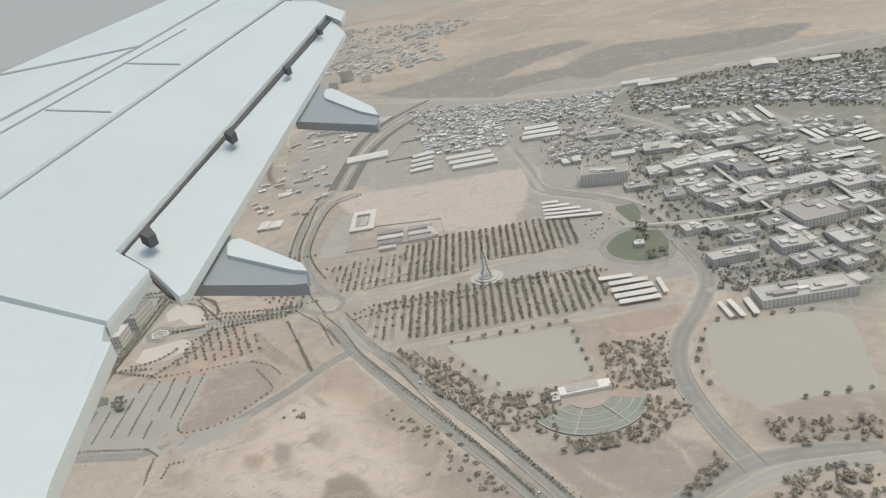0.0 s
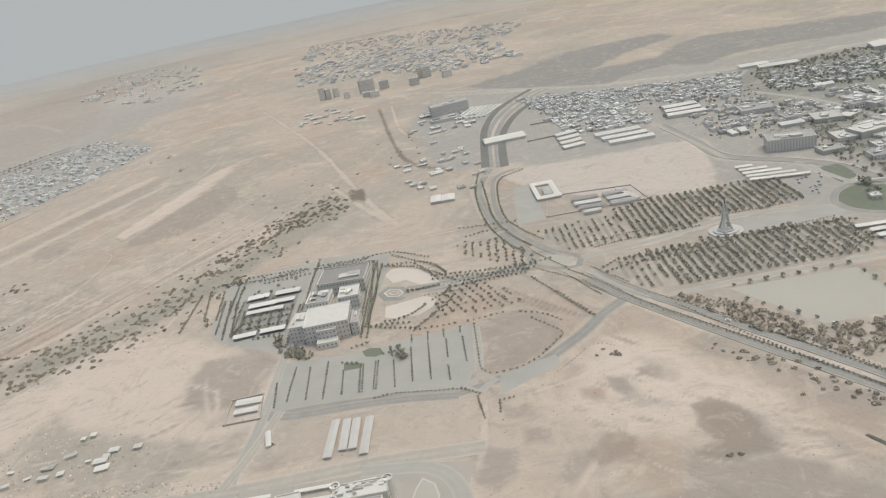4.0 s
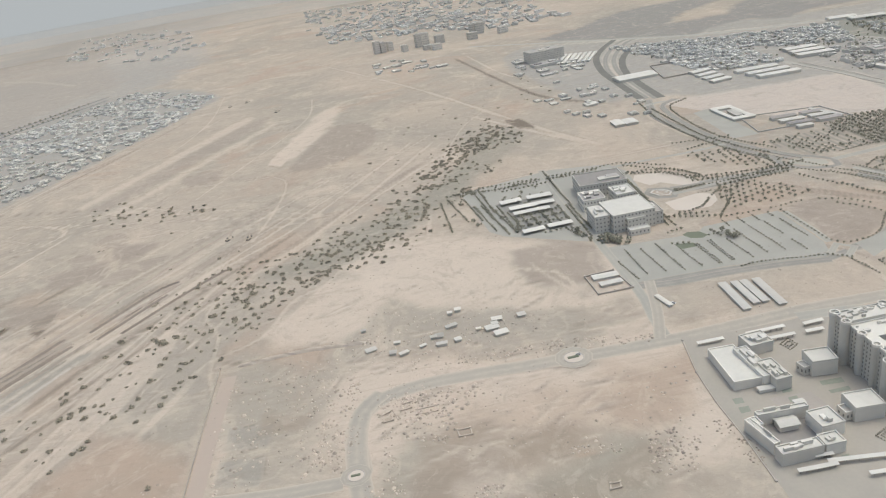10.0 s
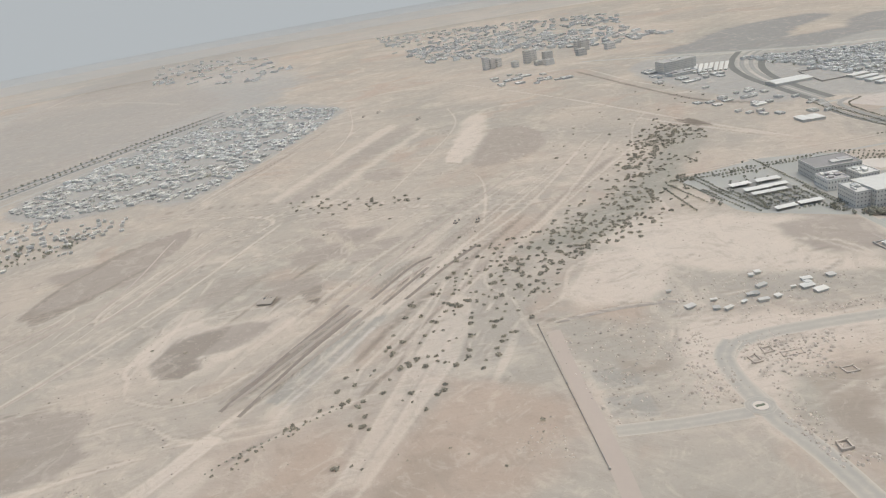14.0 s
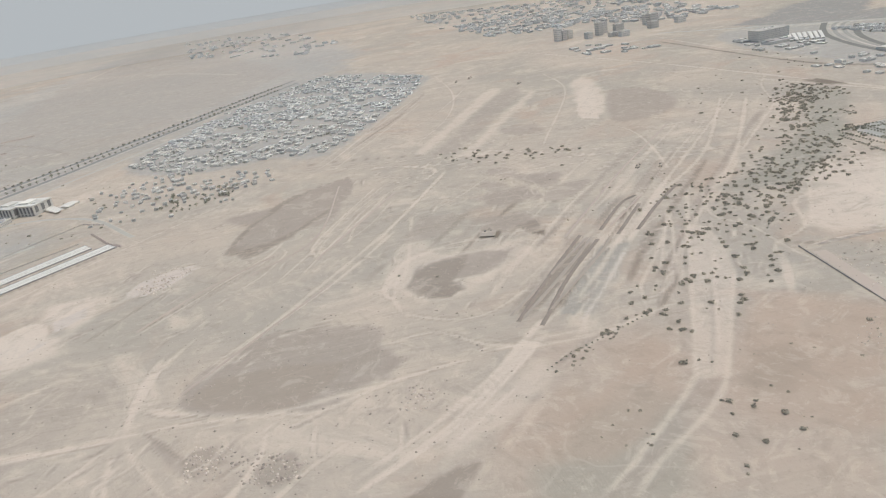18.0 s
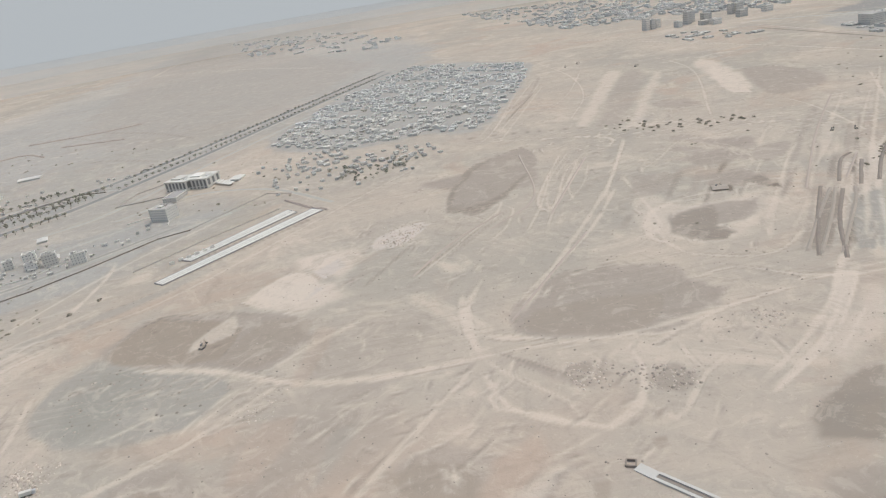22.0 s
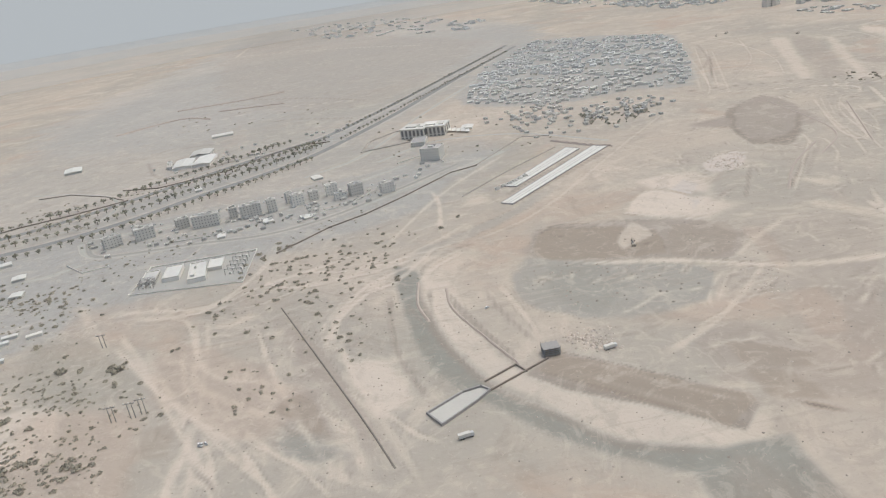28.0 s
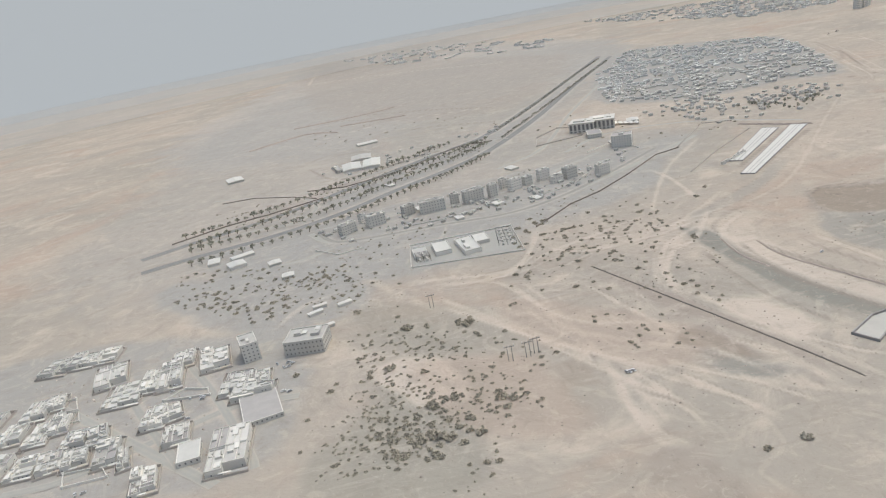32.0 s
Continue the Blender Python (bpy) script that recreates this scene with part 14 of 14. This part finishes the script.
part("aft_flap", mesh_of("aft_flap", *slab([(0.145, -0.379, 177.221), (0.73, 4.273, 177.733), (0.954, 3.406, 177.637), (0.921, 2.959, 177.588), (0.575, -0.858, 177.168), (0.55, -0.882, 177.165), (0.35, -0.603, 177.196)], 0.04), ["wing"]), wing)
part("inboard_flap", mesh_of("inboard_flap", *slab([(-0.58, -0.485, 177.239), (-0.279, -0.669, 177.219), (0.319, -1.037, 177.178), (0.348, -1.144, 177.167), (0.39, -1.164, 177.164), (0.453, -1.818, 177.093), (0.493, -2.03, 177.069), (0.259, -1.983, 177.074)], 0.06), ["wing"]), wing)
part("inboard_gap", mesh_of("inboard_gap", *slab([(-0.672, -0.346, 177.225), (0.286, -0.952, 177.158), (0.299, -1.001, 177.152), (-0.612, -0.454, 177.213)], 0.02), ["darkmetal"]), wing, "dark hinge line of the inboard flap")
# each fairing is flat: a grey slab for its side, white for its top
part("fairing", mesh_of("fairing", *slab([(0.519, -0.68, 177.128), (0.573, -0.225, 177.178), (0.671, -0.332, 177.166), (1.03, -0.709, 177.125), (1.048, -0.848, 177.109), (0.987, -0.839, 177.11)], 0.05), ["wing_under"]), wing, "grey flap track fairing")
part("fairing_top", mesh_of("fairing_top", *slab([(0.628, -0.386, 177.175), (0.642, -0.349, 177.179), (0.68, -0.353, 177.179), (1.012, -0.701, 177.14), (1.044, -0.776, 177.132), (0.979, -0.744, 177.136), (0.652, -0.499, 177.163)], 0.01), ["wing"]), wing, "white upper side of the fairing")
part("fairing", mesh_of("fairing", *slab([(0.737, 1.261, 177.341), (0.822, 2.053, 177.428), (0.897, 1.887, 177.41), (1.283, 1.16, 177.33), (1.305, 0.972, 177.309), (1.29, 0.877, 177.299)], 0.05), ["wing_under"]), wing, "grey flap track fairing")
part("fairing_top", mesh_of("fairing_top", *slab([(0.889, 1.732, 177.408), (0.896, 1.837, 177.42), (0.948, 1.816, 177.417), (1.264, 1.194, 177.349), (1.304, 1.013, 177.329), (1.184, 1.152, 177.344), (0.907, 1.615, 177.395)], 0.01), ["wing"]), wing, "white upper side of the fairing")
part("flap_corner", mesh_of("flap_corner", *slab([(0.322, -0.587, 177.178), (0.382, -0.636, 177.173), (0.534, -0.849, 177.149), (0.479, -0.801, 177.154)], 0.02), ["darkmetal"]), wing, "dark open flap corner")
part("hinge_bracket", mesh_of("hinge_bracket", *slab([(0.265, -0.402, 177.308), (0.29, -0.33, 177.316), (0.354, -0.438, 177.304), (0.331, -0.476, 177.3)], 0.05), ["darkmetal"]), wing, "dark hinge bracket")
part("hinge_bracket", mesh_of("hinge_bracket", *slab([(0.392, 0.83, 177.444), (0.418, 0.925, 177.454), (0.478, 0.782, 177.439), (0.454, 0.733, 177.433)], 0.05), ["darkmetal"]), wing, "dark hinge bracket")
part("hinge_bracket", mesh_of("hinge_bracket", *slab([(0.561, 2.18, 177.592), (0.587, 2.285, 177.604), (0.634, 2.126, 177.586), (0.612, 2.071, 177.58)], 0.05), ["darkmetal"]), wing, "dark hinge bracket")
part("hinge_bracket", mesh_of("hinge_bracket", *slab([(0.699, 3.392, 177.726), (0.726, 3.51, 177.739), (0.767, 3.329, 177.719), (0.745, 3.267, 177.712)], 0.05), ["darkmetal"]), wing, "dark hinge bracket")
part("panel_line", mesh_of("panel_line", *slab([(-2.87, 4.533, 177.827), (-2.048, 4.512, 177.825), (-1.31, 4.526, 177.826), (-1.28, 4.452, 177.818), (-2.007, 4.411, 177.814), (-2.819, 4.432, 177.816)], 0.008), ["wing_under"]), wing, "thin dark panel joint")
part("panel_line", mesh_of("panel_line", *slab([(-1.819, 2.437, 177.597), (-1.339, 4.427, 177.816), (-0.85, 7.488, 178.152), (-0.805, 7.343, 178.136), (-1.307, 4.329, 177.805), (-1.78, 2.36, 177.588)], 0.008), ["wing_under"]), wing, "thin dark panel joint")
part("panel_line", mesh_of("panel_line", *slab([(-1.608, 2.017, 177.55), (-0.945, 5.014, 177.88), (-0.925, 4.939, 177.872), (-1.583, 1.966, 177.545)], 0.008), ["wing_under"]), wing, "thin dark panel joint")
part("panel_line", mesh_of("panel_line", *slab([(-1.456, 2.473, 177.601), (-0.724, 1.984, 177.547), (-0.712, 1.951, 177.543), (-1.439, 2.434, 177.596)], 0.008), ["wing_under"]), wing, "thin dark panel joint")
part("panel_line", mesh_of("panel_line", *slab([(-1.248, 3.769, 177.743), (-0.515, 3.176, 177.678), (-0.502, 3.128, 177.673), (-1.229, 3.713, 177.737)], 0.008), ["wing_under"]), wing, "thin dark panel joint")

# ---- tufts ----
heaps("desert_tufts", [(-211.8, 305), (-95.8, 271.1), (-29.3, 185.6), (-19.2, 150.1), (-235.7, 208.5)], 260, 0.34, "earthbits", "small dry tufts and stones on sand", "tufts", 80)
heaps("desert_tufts", [(-474.2, 359.4), (-275.1, 368), (-253.7, 266.3), (-264.2, 149.9), (-455.4, 205)], 420, 0.34, "earthbits", "small dry tufts and stones on sand", "tufts", 81)
heaps("desert_tufts", [(-617.8, 440.2), (-388.4, 699.4), (-215.1, 681.5), (-331.7, 362.9), (-430.4, 274.2), (-479.9, 176.7), (-586.4, 211.2)], 420, 0.34, "earthbits", "small dry tufts and stones on sand", "tufts", 82)
heaps("desert_tufts", [(-795.8, 478), (-461.4, 847.4), (-292.8, 616), (-509.7, 261.4), (-601.8, 138.9), (-752.8, 185.7)], 520, 0.34, "earthbits", "small dry tufts and stones on sand", "tufts", 83)
heaps("desert_tufts", [(-947.1, 481), (-669.2, 582.6), (-494.3, 433.6), (-583.8, 218.6), (-674.9, 108.6), (-899.8, 179.4)], 520, 0.34, "earthbits", "small dry tufts and stones on sand", "tufts", 84)
heaps("desert_tufts", [(-1122.1, 346.2), (-974.2, 343.8), (-656.8, 613), (-635, 434.9), (-893.4, 91.3), (-1096.8, 154.3)], 620, 0.34, "earthbits", "small dry tufts and stones on sand", "tufts", 85)
heaps("desert_tufts", [(-1272.3, 411.5), (-1082.6, 434.6), (-918.7, 427.2), (-941.2, 247.1), (-1055.7, 93), (-1208.1, 149.3)], 620, 0.34, "earthbits", "small dry tufts and stones on sand", "tufts", 86)

# ---- more ground ----
mound("earth_bank", [(-21.8, 184.2), (-16.3, 172.8), (-8.9, 154.9)], 1.8, 0.9, "ditch", "dark narrow bank of dug earth")
stuff("ditch_bushes", [(x, y, 0.35 * (0.8 + 0.4 * ((x * 7.3 + y * 3.1) % 1))) for line in ([(-112.2, 258.4), (-101.5, 267.5), (-94, 274.4), (-88.7, 274.4), (-82, 268.3)],) for x, y in along(line, 2, 0)], SHRUBS, ["bark", "leaf"], "small dark bushes along a ditch", "trees")
stuff("desert_shrubs", [(x, y, 1.33 * (0.5 + ((x * 7.3 + y * 3.1) % 1))) for x, y in scatter_in([(-94.6, 270.7), (-82.4, 266), (-85.2, 257.5), (-93, 255.9)], 6, random.Random(121), 0)], SHRUBS, ["bark", "shrub"], "dusty bushes in a hollow", "shrubs")
stuff("desert_shrubs", [(x, y, 1.04 * (0.5 + ((x * 7.3 + y * 3.1) % 1))) for x, y in scatter_in([(-50.5, 265.8), (-29, 240.8), (-0.7, 195.7), (6.6, 180.4), (0.3, 179.4), (-19.2, 209.1), (-49.1, 253.1)], 40, random.Random(122), 0)], SHRUBS, ["bark", "shrub"], "dusty bushes along the carriageway", "shrubs")
building("pump_box", [(-932.5, 416.9), (-929.5, 417.9), (-930, 419.9)], 1.2, "small white plant box beside the strips", floors=1, roof="white_roof", bays=False, extras=1)
building("pump_box", [(-927.5, 420.9), (-924.5, 421.9), (-925, 423.9)], 1.2, "small white plant box beside the strips", floors=1, roof="white_roof", bays=False, extras=1)
building("pump_box", [(-922.6, 422.8), (-919.6, 423.8), (-920.1, 425.8)], 1.2, "small white plant box beside the strips", floors=1, roof="white_roof", bays=False, extras=1)
building("pump_box", [(-917.9, 427.1), (-914.9, 428.1), (-915.4, 430.1)], 1.2, "small white plant box beside the strips", floors=1, roof="white_roof", bays=False, extras=1)
building("pump_box", [(-913.3, 430.4), (-910.3, 431.4), (-910.8, 433.4)], 1.2, "small white plant box beside the strips", floors=1, roof="white_roof", bays=False, extras=1)
building("pump_box", [(-908.8, 433.9), (-905.8, 434.9), (-906.3, 436.9)], 1.2, "small white plant box beside the strips", floors=1, roof="white_roof", bays=False, extras=1)
shed("earth_store", [(-586.7, 364.7), (-578.3, 362), (-574.1, 369.2)], 0.7, "dark sunken store with a flat roof in a pit", "store", roof="dusk", wall="dusk")
stuff("edge_tufts", [(x, y, 0.6 * (0.8 + 0.4 * ((x * 7.3 + y * 3.1) % 1))) for line in ([(-587.8, 210), (-574.3, 219.2), (-554.9, 227.9), (-530.3, 240.3)],) for x, y in along(line, 3, 0)], SHRUBS, ["bark", "leaf"], "dark tufts along an earth edge", "trees")
shed("small_shed", [(-1238.3, 373.2), (-1231.4, 373.9), (-1232.6, 381)], 1.43, "small white-roofed shed near the apartments")
shed("small_shed", [(-1249.3, 404.1), (-1242, 406.2), (-1243.5, 414.3)], 1.36, "small white-roofed shed near the apartments")
shed("small_shed", [(-1145.1, 461.7), (-1140, 462.4), (-1140, 471)], 1.46, "small white-roofed shed near the apartments")
shed("small_shed", [(-1161.1, 557.3), (-1156.1, 559.2), (-1156.3, 570.9)], 1.26, "small white-roofed shed near the apartments")
shed("small_shed", [(-1063.8, 426.9), (-1059.4, 428.1), (-1058.2, 435.7)], 1.17, "small white-roofed shed near the apartments")
shed("small_shed", [(-1091, 432.8), (-1085.6, 434.9), (-1084.8, 442.6)], 1.43, "small white-roofed shed near the apartments")
shed("small_shed", [(-1030.1, 471.9), (-1024, 474.3), (-1021.7, 485)], 1.65, "small white-roofed shed near the apartments")
shed("small_shed", [(-967.7, 539.9), (-960.3, 539.6), (-956.4, 552.9)], 1.52, "small white-roofed shed near the apartments")
shed("small_shed", [(-924.5, 620.6), (-914.4, 617.6), (-909.9, 631.8)], 1.33, "small white-roofed shed near the apartments")
shed("small_shed", [(-1060.2, 526.6), (-1053.3, 529), (-1052.2, 540.2)], 1.29, "small white-roofed shed near the apartments")
shed("small_shed", [(-1121.6, 418.6), (-1116.8, 419.2), (-1116.5, 426.5)], 1.2, "small white-roofed shed near the apartments")
ribbon("road", [(-1221.8, 470.5), (-1187.7, 469), (-1162, 467.8), (-1137, 460.5), (-1094, 461.7), (-1046.2, 478.9)], 3, "old_asphalt", 0.161, "narrow street among the apartments")
ribbon("road", [(-1077.9, 456.4), (-1027.1, 498.7), (-984.9, 526.8)], 3, "old_asphalt", 0.162, "narrow street among the apartments")
ribbon("road", [(-1248.6, 401.9), (-1226.5, 404.5), (-1207.9, 416.1)], 3, "old_asphalt", 0.164, "narrow street among the apartments")
stuff("desert_shrubs", [(x, y, 0.66 * (0.5 + ((x * 7.3 + y * 3.1) % 1))) for x, y in scatter_in([(-1220.4, 438), (-1164.8, 424.6), (-1091, 395.8), (-1013.4, 443), (-1005.9, 417.4), (-1074.9, 369.7), (-1145.3, 384.2), (-1203.6, 378)], 74, random.Random(131), 0)], SHRUBS, ["bark", "shrub"], "small dusty bushes among the apartments", "shrubs")
shrubs([(-1262.5, 394.3), (-1170.3, 336.2), (-1190.8, 289.6), (-1241.7, 334.2)], 81, 0.57, 132)
fence("yard_wall", [(-1020.4, 597.9), (-974.5, 605.9), (-958.2, 639.1), (-983.3, 662.5), (-1010.8, 635.7)], 1.0, "low pale wall round a yard", closed=True)
car(-1034.6, 474.8, 0)
car(-1178, 480.3, 37)
car(-1017.3, 457.3, 74)
car(-1158.1, 466.7, 111)
car(-1159.2, 455.8, 148)
car(-1076.9, 489.6, 5)
car(-1049.9, 456.9, 42)
car(-1138.8, 489.5, 79)
car(-1160.2, 468, 116)
car(-1111, 483.2, 153)
car(-1089.3, 480.5, 10)
car(-1114.8, 472.6, 47)
car(-1112.7, 456.6, 84)
car(-1153.4, 473.3, 121)
car(-1183.7, 471.2, 158)
car(-1008.5, 478.8, 15)
car(-1131.2, 488.7, 52)
car(-1097.9, 489.6, 89)
car(-1169.5, 461.8, 126)
car(-1070.7, 466.7, 163)
car(-1026.7, 459.5, 20)
car(-1172, 477.4, 57)
car(-1005.4, 492.6, 94)
car(-1015.2, 483.9, 131)
car(-1065.1, 460.3, 168)
car(-1129.8, 473.8, 25)
ribbon("road", [(-1221.5, 464.3), (-1208.2, 432), (-1188.5, 423), (-1141.6, 418.3), (-1087.8, 410.6), (-1043.8, 425.9), (-993.2, 463.6), (-945.8, 502.5)], 4, "asphalt", 0.166, "street behind the apartment blocks")
stuff("verge_bushes", [(x, y, 1 * (0.8 + 0.4 * ((x * 7.3 + y * 3.1) % 1))) for line in ([(-1185.4, 599.7), (-1152.3, 622.9), (-1105.4, 647.4), (-1061.7, 668.3)], [(-1237.1, 587.8), (-1206.2, 586.6), (-1174.8, 604)],) for x, y in along(line, 5, 0)], SHRUBS, ["bark", "leaf"], "dark bushes along the highway", "trees")
town([(-1221.3, 459.7), (-1162.5, 460.1), (-1094, 461.7), (-1023.5, 495), (-968.9, 530.1), (-961.2, 499.5), (-1015.8, 435.9), (-1087, 414.5), (-1149.3, 419.9), (-1196.3, 420.8)], 75, (0.8, 1.2, 1.5), 20, 61, "small pale shed in the yards among the apartments", "yard_shed", (1.4, 4.5), 0.0, 75)
town([(-1231.4, 695.3), (-1146.6, 714.2), (-1043.1, 737.2), (-1012.2, 761), (-1042.4, 676.4), (-1151.2, 641), (-1217.3, 615.4)], 40, (0.8, 1.2, 1.5), 20, 62, "small pale shed beside the highway", "yard_shed", (1.4, 4.5), 0.0, 40)
town([(-911, 653.4), (-862.9, 689.2), (-812.4, 655.5), (-729.3, 603), (-741.4, 552.1), (-801.9, 527.9), (-871.9, 539.7)], 60, (0.9, 1.3, 1.7), 14, 63, "small shack at the edge of the old town", "town_shack", (2, 5), 0.0, 60)
fence("yard_wall", [(-992, 535.1), (-960, 554.6), (-955.5, 514)], 0.8, "low pale wall along a yard", mat="render")
fence("yard_wall", [(-1057, 437.7), (-1034.3, 444), (-1006.3, 477.2)], 0.8, "low pale wall along a yard", mat="render")
fence("yard_wall", [(-1152.4, 429.4), (-1128.5, 428.4)], 0.8, "low pale wall along a yard", mat="render")
fence("yard_wall", [(-1219.5, 417.9), (-1203.8, 398.6), (-1188.8, 402.8)], 0.8, "low pale wall along a yard", mat="render")
stuff("street_trees", [(x, y, 0.7 * (0.8 + 0.4 * ((x * 7.3 + y * 3.1) % 1))) for line in ([(-1221, 452.3), (-1188.1, 442.2), (-1139.9, 434.4), (-1083.2, 431.8), (-1037.6, 447.1), (-994.1, 473.3)], [(-1161.2, 480.6), (-1125.4, 485.7), (-1088.6, 490.9), (-1046.5, 514.1)],) for x, y in along(line, 6, 0)], TREES, ["bark", "leaf"], "small dusty trees along the streets", "trees")
shrubs([(-1018.2, 352.6), (-996.9, 328.7), (-1000.1, 275.9), (-1025.7, 245.9), (-1034.5, 278.7)], 17, 0.66, 150)
shrubs([(-1065.4, 265.6), (-1039.8, 281.5), (-1040.5, 228.6), (-1060, 205.8), (-1071.8, 221)], 17, 0.66, 151)
